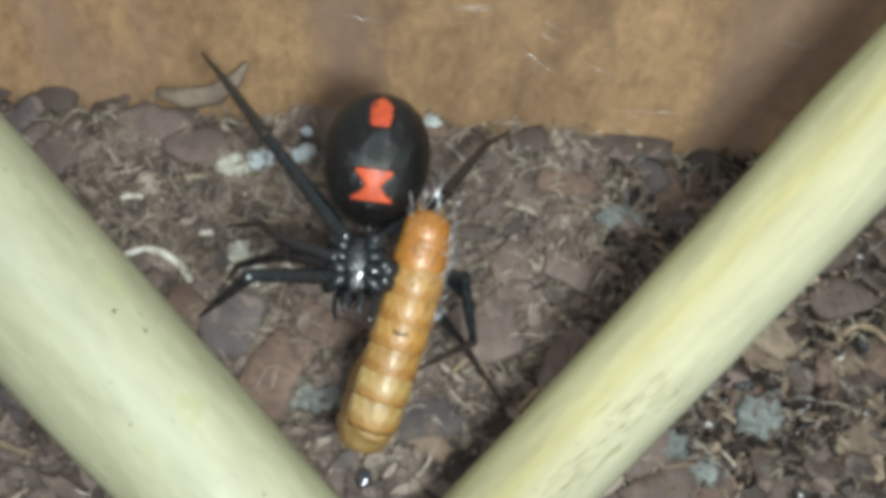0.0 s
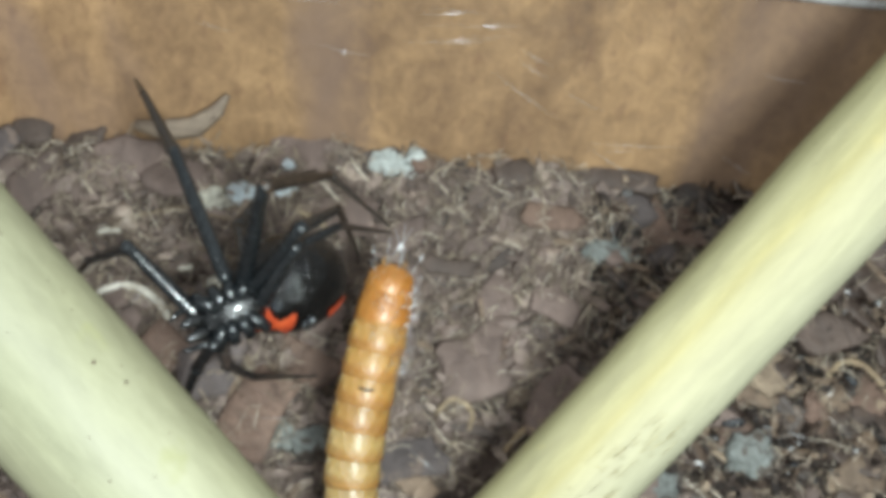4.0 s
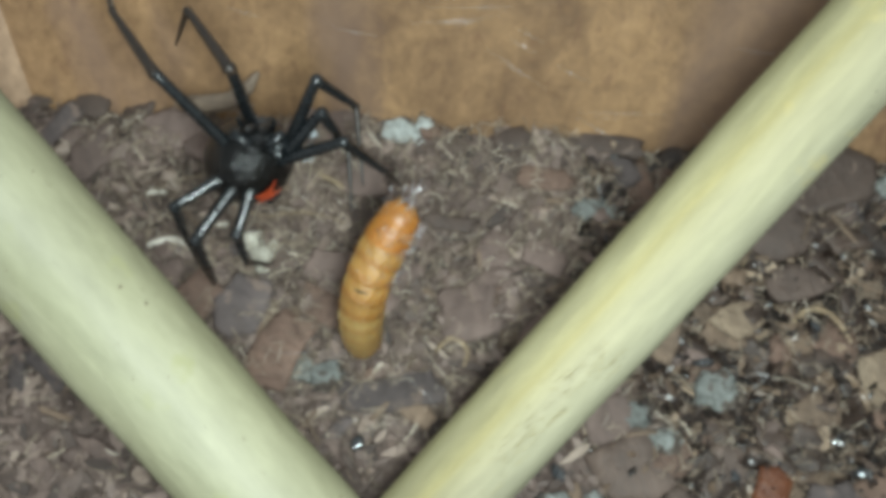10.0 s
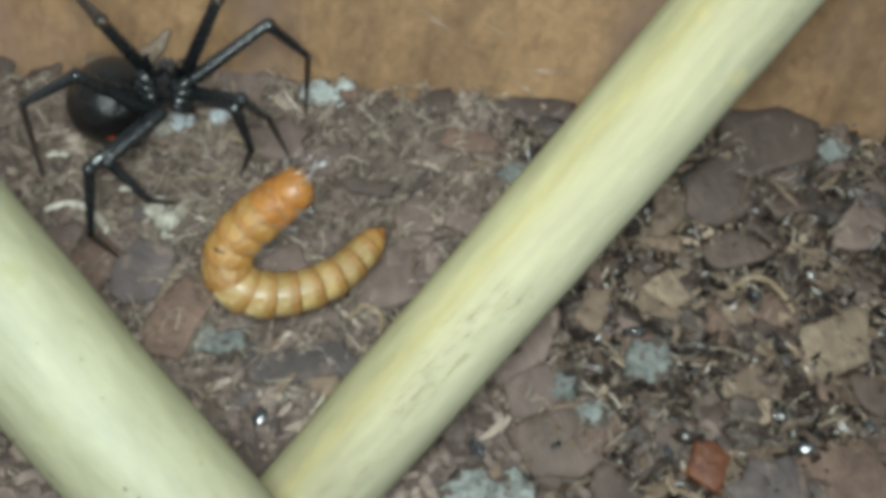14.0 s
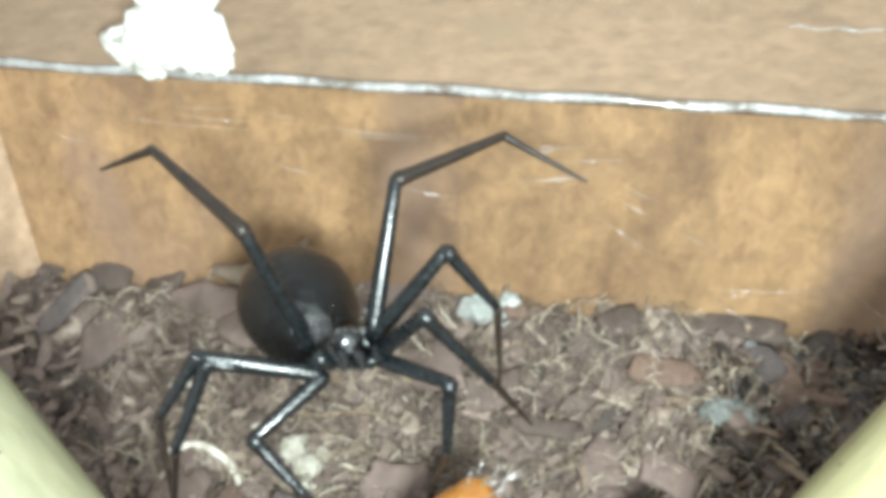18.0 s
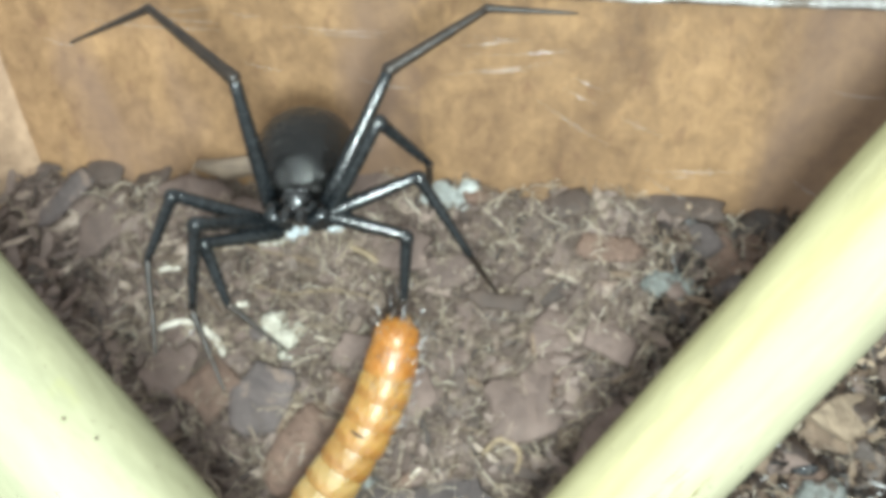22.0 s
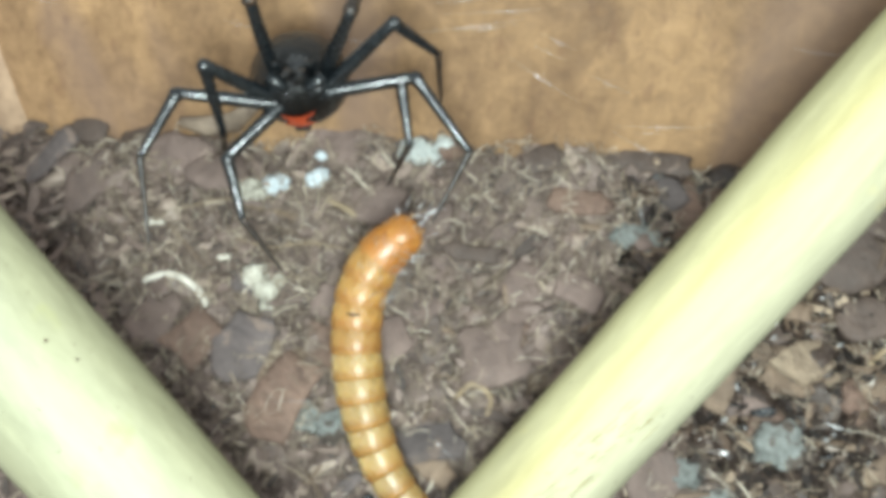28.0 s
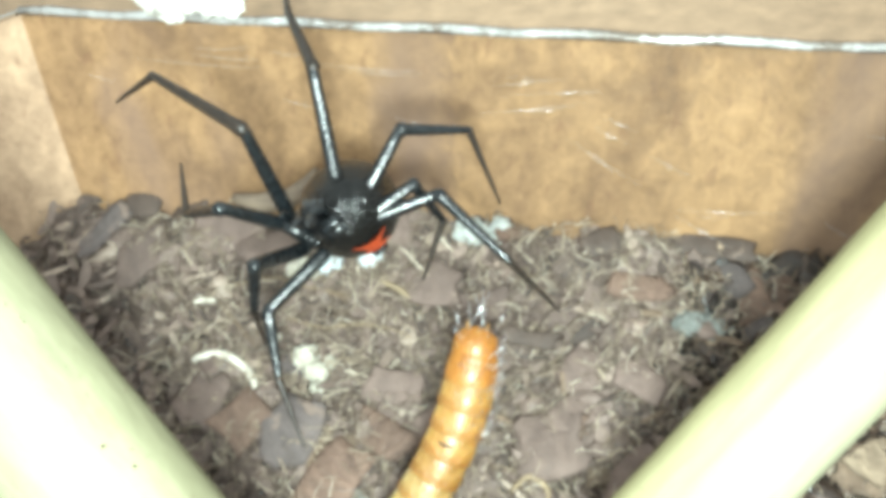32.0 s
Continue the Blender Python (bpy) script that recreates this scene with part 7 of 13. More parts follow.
    walk(legs['E'][1], [
        (0, mm(4.03, -0.35, 2.46, 34, -23, 157)), (0.5, mm(3.63, -1.01, 2.48, 20, -33, 151)), (1, mm(3.21, -1.66, 2.49, 4, -44, 148)), (1.5, mm(1.97, 0.5, 3.23, 9, -20, 151)),
        (2, mm(0.47, 2.56, 3.06, 15, 4, 156)), (2.333, mm(-0.62, 0.82, 3.2, 4, -8, 154)), (2.667, mm(-1.61, -1, 2.95, -7, -21, 155)), (3, mm(-2.46, -2.78, 2.34, -20, -34, 158)),
        (3.5, mm(-3.03, -4.15, -0.38, -32, -31, 156)), (4, mm(-1.75, -3.73, -3.33, -44, -28, 154)), (5.267, mm(-1.67, -3.93, -3.38, -19, -44, 166)), (6.5, mm(-1.58, -4.13, -3.43, 10, -63, 169)),
        (7, mm(-1.03, -4.06, -3.8, 7, -53, 172)), (8, mm(-1.43, -4.12, -3.6, -30, -27, 165)), (8.5, mm(-1.47, -3.85, -3.67, -55, -45, -175)), (9, mm(-1.51, -3.58, -3.74, -94, -51, -141)),
        (9.167, mm(-3.33, -3.35, -1.88, -82, -51, -168)), (9.333, mm(-4.32, -2.42, 0.32, -71, -46, 166)), (9.5, mm(-4.32, -0.98, 2.31, -65, -40, 145)), (9.733, mm(-4.43, 1.07, 1.49, -79, -42, 152)),
        (10, mm(-3.62, 2.66, 0.12, -94, -42, 161)), (10.5, mm(-3.82, 1.05, 2.73, -120, -37, -179)), (11, mm(-4.98, -0.09, -0.51, -57, -37, 143)), (12, mm(-5.24, -0.7, 0.07, -103, -44, -166)),
        (12.5, mm(-4.97, 0.75, -1.39, -90, -46, 173)), (13, mm(-3.78, 2.01, -2.5, -76, -44, 152)), (14, mm(-3.85, 2.18, -2.44, -95, -44, 164)), (14.5, mm(-3.48, 2.93, -2.17, -94, -44, 162)),
        (15, mm(-3, 3.54, -1.82, -92, -45, 159)), (18, mm(-3.89, 3.04, -1.4, -157, -18, -158)), (19, mm(-4.33, 2.61, -1.28, -150, -14, -156)), (20, mm(-4.35, 2.05, -1.92, -147, -24, -163)),
        (20.267, mm(-4.46, 1.85, -1.44, -131, -23, -162)), (20.5, mm(-4.56, 1.64, -0.96, -116, -23, -161)), (20.733, mm(-4.47, 1.83, -1.42, -130, -22, -159)), (21, mm(-4.38, 2.02, -1.86, -143, -20, -157)),
        (22, mm(-5.16, -0.26, -1.13, -156, -10, -151)), (23, mm(-4.97, -0.51, -1.72, -169, -2, -149)), (23.5, mm(-5.18, 0.47, 0.04, -157, -22, -155)), (24, mm(-4.3, 1.29, 1.68, -138, -41, -169)),
        (27, mm(-5.11, 0.68, -0.36, -129, -30, -155)), (28, mm(-5.22, 0.06, 0.2, -164, -20, -148)), (28.5, mm(-5.22, 0.06, 0.3, -167, -22, -148)), (29, mm(-5.21, 0.06, 0.4, -171, -24, -149)),
        (29.5, mm(-4.93, 0.06, 1.33, -153, -40, -155)), (30, mm(-4.44, 0.05, 2.18, -126, -53, -171)), (30.5, mm(-4.65, 0.29, 1.94, -141, -53, -170)), (31, mm(-4.83, 0.51, 1.68, -155, -52, -170)),
        (31.5, mm(-4.71, -0.07, 1.81, -136, -52, -170)), (32, mm(-4.54, -0.66, 1.92, -116, -52, -169)),
    ])
    walk(legs['E'][2], [
        (0, mm(5.75, 0.94, 4.98, -24, -20, -38)), (0.5, mm(5.66, -0.86, 5.1, -3, 8, -44)), (1, mm(5.29, -2.67, 4.86, 19, 36, -40)), (1.5, mm(3.19, 0.42, 6.31, -1, 12, -44)),
        (2, mm(0.58, 3.42, 6.26, -19, -12, -40)), (2.333, mm(-0.09, 0.81, 6.46, -16, 3, -45)), (2.667, mm(-0.72, -1.89, 6.01, -14, 18, -49)), (3, mm(-1.28, -4.47, 4.93, -13, 34, -53)),
        (3.5, mm(-2.43, -6.33, 2.04, -5, 45, -55)), (4, mm(-1.74, -6.28, -1.22, 4, 56, -55)), (5.267, mm(0.19, -5.51, -1.15, -13, 36, -53)), (6.5, mm(1.39, -4.1, -1.96, -28, 17, -45)),
        (7, mm(1.62, -4.02, -1.82, -22, 15, -44)), (8, mm(-0.59, -6.04, -1.04, -37, 32, -55)), (8.5, mm(0.08, -6.44, -2.32, -55, 48, -77)), (9, mm(0.42, -6.27, -3.88, -88, 56, -114)),
        (9.167, mm(-2.3, -6.48, -1.57, -123, 46, -169)), (9.333, mm(-4.31, -5.65, 1.05, -133, 24, 158)), (9.5, mm(-5.32, -3.94, 3.38, -130, 1, 131)), (9.733, mm(-5.57, -2.01, 1.95, -141, 9, 139)),
        (10, mm(-4.85, -0.41, -0.05, -151, 18, 145)), (10.5, mm(-4.76, -1.84, 1.41, -121, 39, 169)), (11, mm(-5.77, -2.97, 0.92, -86, 41, -180)), (12, mm(-4.96, -3.95, -0.49, -97, 41, -179)),
        (12.5, mm(-5.35, -2.54, -1.39, -89, 41, 177)), (13, mm(-4.79, -1.09, -1.93, -81, 42, 173)), (14, mm(-4.95, -0.93, -2.64, -78, 38, -165)), (14.5, mm(-4.67, -0.16, -2.33, -95, 40, 169)),
        (15, mm(-4.27, 0.48, -1.92, -110, 35, 144)), (18, mm(-4.26, 1.5, -4.31, -131, 38, 149)), (19, mm(-4.28, 0.81, -4.06, -141, 42, 155)), (20, mm(-4.9, -0.02, -4.44, -134, 46, 160)),
        (20.267, mm(-4.52, -0.79, -3.45, -129, 48, 162)), (20.5, mm(-4.12, -1.36, -2.3, -123, 49, 165)), (20.733, mm(-4.27, -0.83, -3.38, -112, 48, 162)), (21, mm(-4.43, -0.16, -4.34, -101, 47, 158)),
        (22, mm(-4.98, -1.67, -4.12, -139, 52, 172)), (23, mm(-4.73, -1.08, -4.97, 178, 38, 164)), (23.5, mm(-5.68, -1.21, -2.77, -154, 40, 165)), (24, mm(-5.44, -1.19, -0.19, -125, 42, 167)),
        (27, mm(-5, -2.11, -2.15, -147, 61, -165)), (28, mm(-5.65, -1.32, -2.78, -121, 52, 178)), (28.5, mm(-5.86, -1.2, -2.69, -111, 51, 176)), (29, mm(-6.06, -1.07, -2.6, -101, 51, 174)),
        (29.5, mm(-6.01, -2.11, -0.93, -146, 39, 150)), (30, mm(-5.58, -2.82, 1, -178, 19, 143)), (30.5, mm(-6.31, -2.11, 0.37, -163, 20, 143)), (31, mm(-6.92, -1.27, -0.17, -148, 21, 143)),
        (31.5, mm(-6.11, -2.69, 0.35, -159, 30, 148)), (32, mm(-5.1, -3.8, 1.03, -170, 40, 152)),
    ])
    walk(legs['F'][0], [
        (0, mm(-0.8, 0.7, -0.27, 145, -31, -138)), (0.5, mm(-0.92, 0.77, -0.25, 150, -31, -138)), (1, mm(-1.04, 0.84, -0.23, 155, -31, -138)), (1.5, mm(-0.96, 0.58, -0.26, 130, -53, -116)),
        (2, mm(-0.88, 0.32, -0.28, 78, -60, -68)), (2.333, mm(-0.16, -0.02, -0.34, 34, -37, -20)), (2.667, mm(0.55, -0.37, -0.41, 20, -3, -2)), (3, mm(1.27, -0.71, -0.47, 16, 33, 10)),
        (3.5, mm(1.13, 0.16, -0.4, 7, 28, 9)), (4, mm(0.99, 1.02, -0.32, -2, 23, 9)), (5.267, mm(1.12, 0.79, -0.44, 9, 30, 9)), (6.5, mm(1.25, 0.57, -0.55, 21, 38, 12)),
        (7, mm(1.34, 0.32, -0.65, 18, 32, 9)), (8, mm(0.34, 1.67, 0.03, -12, 33, 9)), (8.5, mm(0.3, 1.6, 0.11, -9, 37, 8)), (9, mm(0.25, 1.52, 0.18, -6, 41, 7)),
        (9.167, mm(0.63, 0.95, -0.01, -17, 50, 5)), (9.333, mm(1.02, 0.38, -0.2, -31, 58, -1)), (9.5, mm(1.4, -0.19, -0.39, -50, 65, -13)), (9.733, mm(1.06, -0.44, -0.73, -136, 61, -118)),
        (10, mm(0.73, -0.7, -1.06, -149, 26, -154)), (10.5, mm(0.51, -0.63, -1.22, -154, 43, -143)), (11, mm(0.89, -0.5, -1.05, -159, 38, -145)), (12, mm(0.71, -0.7, -1.07, -147, 65, -124)),
        (12.5, mm(0.95, -0.72, -0.73, -161, 66, -122)), (13, mm(1.2, -0.75, -0.38, -176, 67, -122)), (14, mm(0.84, -0.81, -0.88, -173, 70, -121)), (14.5, mm(0.94, -0.78, -0.79, -148, 77, -112)),
        (15, mm(1.04, -0.75, -0.7, -97, 81, -78)), (18, mm(0.97, -0.38, -1.02, -38, 79, -42)), (19, mm(0.92, -0.37, -1.08, -34, 77, -34)), (20, mm(0.96, -0.25, -1.08, -39, 75, -29)),
        (20.267, mm(1.19, -0.27, -0.64, -46, 75, -31)), (20.5, mm(1.42, -0.28, -0.19, -53, 76, -33)), (20.733, mm(1.31, -0.35, -0.46, -67, 77, -45)), (21, mm(1.21, -0.42, -0.72, -84, 78, -59)),
        (22, mm(1.32, -0.28, -0.57, -50, 73, -15)), (23, mm(1.12, -0.21, -0.92, -40, 74, -16)), (23.5, mm(1.14, -0.27, -0.88, -54, 75, -21)), (24, mm(1.16, -0.32, -0.83, -71, 76, -27)),
        (27, mm(1.33, -0.41, -0.46, -69, 77, -37)), (28, mm(1.06, -0.44, -0.91, -97, 78, -80)), (28.5, mm(1.05, -0.42, -0.93, -107, 77, -91)), (29, mm(1.04, -0.41, -0.94, -117, 77, -101)),
        (29.5, mm(1.11, -0.31, -0.89, -136, 76, -101)), (30, mm(1.18, -0.21, -0.84, -155, 76, -102)), (30.5, mm(1.27, -0.32, -0.56, -154, 77, -100)), (31, mm(1.37, -0.42, -0.28, -152, 78, -99)),
        (31.5, mm(1.17, -0.27, -0.69, -176, 71, -106)), (32, mm(0.96, -0.11, -1.1, 168, 64, -105)),
    ])
    walk(legs['F'][1], [
        (0, mm(-4.35, 1.49, -3.88, 34, -10, -97)), (0.5, mm(-4.34, 1.16, -4.06, 33, -8, -96)), (1, mm(-4.29, 0.85, -4.2, 32, -6, -95)), (1.5, mm(-5.66, -0.04, -2.22, 26, -16, -100)),
        (2, mm(-5.87, -0.77, 0.24, 20, -26, -105)), (2.333, mm(-3.54, -1.83, 3.07, -3, -12, -103)), (2.667, mm(0.26, -2.1, 4.41, -25, 3, -106)), (3, mm(4.18, -1.62, 3.65, -48, 14, -115)),
        (3.5, mm(3.58, -0.06, 4.1, -40, 11, -111)), (4, mm(2.9, 1.51, 4.41, -33, 6, -108)), (5.267, mm(3.78, 0.42, 3.93, -71, 11, -114)), (6.5, mm(4.52, -0.64, 3.21, -110, 11, -120)),
        (7, mm(4.16, -0.85, 3.47, -128, 5, -131)), (8, mm(2.88, 3.21, 4.22, -124, 7, -128)), (8.5, mm(3.21, 2.86, 4.13, -92, 11, -116)), (9, mm(3.52, 2.52, 4, -59, 8, -103)),
        (9.167, mm(4.25, 2.77, 3.14, -67, 8, -104)), (9.333, mm(4.8, 2.94, 2.13, -74, 8, -104)), (9.5, mm(5.18, 2.98, 1.01, -82, 8, -105)), (9.733, mm(5.73, 0.7, -2.52, -81, 14, -140)),
        (10, mm(3.61, -2.25, -5.01, -83, 19, -176)), (10.5, mm(4.37, -0.57, -4.6, -94, 18, -159)), (11, mm(4.37, -0.28, -4.81, -87, 18, -149)), (12, mm(5.22, 0.97, -2.87, -145, 5, -177)),
        (12.5, mm(4.74, 2.14, -2.68, -127, 24, -158)), (13, mm(3.98, 3.09, -2.34, -100, 35, -130)), (14, mm(3.83, 3, -2.58, -99, 34, -135)), (14.5, mm(5.07, 2.11, -1.74, -107, 32, -149)),
        (15, mm(5.89, 0.93, -0.8, -113, 28, -161)), (18, mm(6.04, -0.66, -0.25, -141, 21, -170)), (19, mm(5.95, -0.34, -0.08, -149, 21, -170)), (20, mm(5.89, 0.72, -0.05, -146, 22, -170)),
        (20.267, mm(6.04, 1.13, 0.26, -142, 25, -167)), (20.5, mm(6.16, 1.54, 0.56, -137, 28, -164)), (20.733, mm(6.01, 1.67, -0.02, -142, 20, -172)), (21, mm(5.83, 1.8, -0.61, -146, 11, -179)),
        (22, mm(5.35, 2.74, 0.36, -146, 24, -169)), (23, mm(5.68, 1.86, 0.17, -155, 21, -172)), (23.5, mm(5.34, 2.58, -0.11, -162, 21, -171)), (24, mm(4.87, 3.2, -0.41, -170, 22, -171)),
        (27, mm(5.62, 2.37, -0.05, -163, 41, -166)), (28, mm(5.97, 1.04, -1.04, -164, 27, -171)), (28.5, mm(5.97, 0.99, -1.26, -165, 24, -172)), (29, mm(5.96, 0.94, -1.48, -167, 20, -173)),
        (29.5, mm(5.3, 2.52, -1.76, -158, 20, -173)), (30, mm(4.19, 3.79, -1.95, -148, 19, -173)), (30.5, mm(4.32, 3.68, -1.6, -140, 20, -172)), (31, mm(4.45, 3.57, -1.24, -131, 22, -171)),
        (31.5, mm(2.82, 4.29, -2.37, -121, 25, -167)), (32, mm(1.04, 4.52, -3.31, -111, 27, -162)),
    ])
    walk(legs['F'][2], [
        (0, mm(-6.35, 2.28, -0.88, -3, -24, 0)), (0.5, mm(-6.29, 1.81, -0.99, -8, -22, 0)), (1, mm(-6.19, 1.35, -1.08, -12, -20, -1)), (1.5, mm(-7.06, 1.14, 0.98, -12, -13, -2)),
        (2, mm(-6.69, 1.04, 3.35, -12, -6, -3)), (2.333, mm(-3.19, -1.14, 6.68, 7, -3, -4)), (2.667, mm(1.71, -2.68, 7.76, 26, 1, -3)), (3, mm(6.43, -3.34, 6.02, 45, 4, -1)),
        (3.5, mm(5.62, -1.41, 6.87, 89, 8, 9)), (4, mm(4.69, 0.56, 7.5, 134, 4, 19)), (5.267, mm(6.9, -1.17, 5.11, 92, -4, 38)), (6.5, mm(7.63, -2.2, 1.99, 50, 3, 57)),
        (7, mm(6.48, -2.6, 1.2, 47, 2, 56)), (8, mm(5.44, 1.52, 2.18, 56, -1, 53)), (8.5, mm(6.54, 1.28, 4.03, 51, 0, 54)), (9, mm(6.55, 1.56, 5.88, 47, 1, 55)),
        (9.167, mm(7.5, 1.77, 4.58, 55, -1, 53)), (9.333, mm(8.22, 1.92, 3.11, 63, -2, 51)), (9.5, mm(8.69, 1.97, 1.51, 71, -3, 49)), (9.733, mm(7.96, -2.2, -1.94, 70, -9, 30)),
        (10, mm(3.69, -5.91, -4.58, 72, -15, 12)), (10.5, mm(5.77, -3.97, -4.84, 88, -13, 27)), (11, mm(6.21, -3.48, -4.61, 89, -13, 25)), (12, mm(5.57, -1.14, -5.87, 99, -9, -26)),
        (12.5, mm(6.68, -0.25, -4.72, 104, -10, -23)), (13, mm(7.01, 1.04, -2.88, 108, -11, -19)), (14, mm(6.62, 0.64, -3.07, 109, -12, -16)), (14.5, mm(7.4, -0.6, -2.64, 126, -8, -24)),
        (15, mm(7.65, -2.04, -2.09, 143, -1, -31)), (18, mm(7.46, -2.78, -2.92, 147, -6, -27)), (19, mm(7.41, -2.03, -3.02, 153, -3, -29)), (20, mm(7.4, -1.09, -2.89, 173, 12, -34)),
        (20.267, mm(7.76, -0.82, -2.36, 169, 8, -33)), (20.5, mm(8.08, -0.53, -1.82, 164, 4, -32)), (20.733, mm(7.29, -0.43, -2.78, 159, -2, -30)), (21, mm(6.42, -0.25, -3.62, 153, -8, -27)),
        (22, mm(6.97, 0.93, -2.42, 175, 5, -31)), (23, mm(7.09, 0.47, -2.95, 165, -9, -29)), (23.5, mm(6.78, 1.67, -3.38, 164, -10, -28)), (24, mm(6.32, 2.79, -3.78, 164, -11, -28)),
        (27, mm(8.14, 1.87, -2.7, 172, -20, -26)), (28, mm(7.74, 0.28, -4.19, 160, -5, -30)), (28.5, mm(7.52, 0.28, -4.53, 154, -7, -29)), (29, mm(7.28, 0.26, -4.86, 148, -8, -28)),
        (29.5, mm(6.6, 1.26, -4.97, 144, -13, -25)), (30, mm(5.44, 1.98, -4.92, 139, -17, -22)), (30.5, mm(5.61, 1.45, -4.23, 123, -16, -23)), (31, mm(5.76, 0.96, -3.49, 108, -15, -25)),
        (31.5, mm(4.32, 1.4, -4.1, 105, -21, -4)), (32, mm(2.68, 1.43, -4.48, 99, -25, 17)),
    ])
    walk(legs['G'][0], [
        (0, mm(-1.12, -0.21, -0.46, -54, -14, 102)), (0.5, mm(-1.15, -0.14, -0.44, -61, -18, 107)), (1, mm(-1.17, -0.07, -0.42, -69, -20, 114)), (1.5, mm(-0.85, 0.4, -0.31, -48, -11, 98)),
        (2, mm(-0.54, 0.87, -0.19, -30, 3, 86)), (2.333, mm(0.05, 0.94, -0.16, -11, 10, 84)), (2.667, mm(0.63, 1.02, -0.14, 8, 17, 84)), (3, mm(1.22, 1.09, -0.11, 28, 24, 86)),
        (3.5, mm(1.17, 1.23, -0.19, 22, 24, 86)), (4, mm(1.13, 1.38, -0.27, 15, 24, 86)), (5.267, mm(1.13, 1.08, -0.35, 18, 23, 86)), (6.5, mm(1.13, 0.79, -0.44, 22, 23, 86)),
        (7, mm(1.21, 0.54, -0.55, 14, 23, 86)), (8, mm(0.47, 1.44, -0.07, 43, 31, 91)), (8.5, mm(0.02, 1.44, 0.13, 40, 31, 91)), (9, mm(-0.43, 1.44, 0.33, 37, 31, 91)),
        (9.167, mm(-0.03, 0.77, -0.15, 73, 36, 100)), (9.333, mm(0.36, 0.11, -0.64, 111, 36, 112)), (9.5, mm(0.76, -0.56, -1.12, 147, 30, 121)), (9.733, mm(0.52, -0.66, -1.17, 162, 32, 120)),
        (10, mm(0.27, -0.76, -1.22, 178, 33, 119)), (10.5, mm(0.24, -0.7, -1.26, 158, 32, 120)), (11, mm(0.66, -0.59, -1.16, 142, 31, 120)), (12, mm(0.36, -0.74, -1.21, 153, 39, 114)),
        (12.5, mm(0.41, -0.77, -1.17, 155, 34, 117)), (13, mm(0.45, -0.8, -1.14, 157, 29, 120)), (14, mm(0.08, -0.7, -1.28, 155, 33, 118)), (14.5, mm(0.33, -0.64, -1.25, 154, 34, 117)),
        (15, mm(0.58, -0.57, -1.22, 152, 36, 116)), (18, mm(0.81, -0.3, -1.18, 141, 31, 120)), (19, mm(0.75, -0.28, -1.22, 144, 28, 123)), (20, mm(0.77, -0.19, -1.23, 138, 27, 123)),
        (20.267, mm(1.04, -0.21, -0.92, 128, 28, 122)), (20.5, mm(1.32, -0.22, -0.6, 117, 29, 120)), (20.733, mm(1.16, -0.28, -0.81, 119, 31, 117)), (21, mm(1, -0.33, -1.02, 120, 32, 113)),
        (22, mm(1.05, -0.21, -0.98, 103, 26, 132)), (23, mm(1.05, -0.2, -1, 104, 25, 135)), (23.5, mm(1.02, -0.26, -1.02, 105, 26, 132)), (24, mm(0.99, -0.31, -1.03, 105, 27, 129)),
        (27, mm(1.25, -0.42, -0.64, 112, 32, 112)), (28, mm(0.99, -0.44, -0.99, 144, 30, 114)), (28.5, mm(0.94, -0.42, -1.04, 142, 29, 115)), (29, mm(0.89, -0.41, -1.09, 139, 29, 116)),
        (29.5, mm(0.43, -0.35, -1.26, 137, 26, 118)), (30, mm(-0.03, -0.3, -1.43, 134, 23, 121)), (30.5, mm(0.35, -0.33, -1.32, 140, 10, 134)), (31, mm(0.74, -0.37, -1.21, 142, -4, 145)),
        (31.5, mm(0.38, -0.33, -1.32, 143, 8, 136)), (32, mm(0.02, -0.3, -1.43, 141, 20, 127)),
    ])
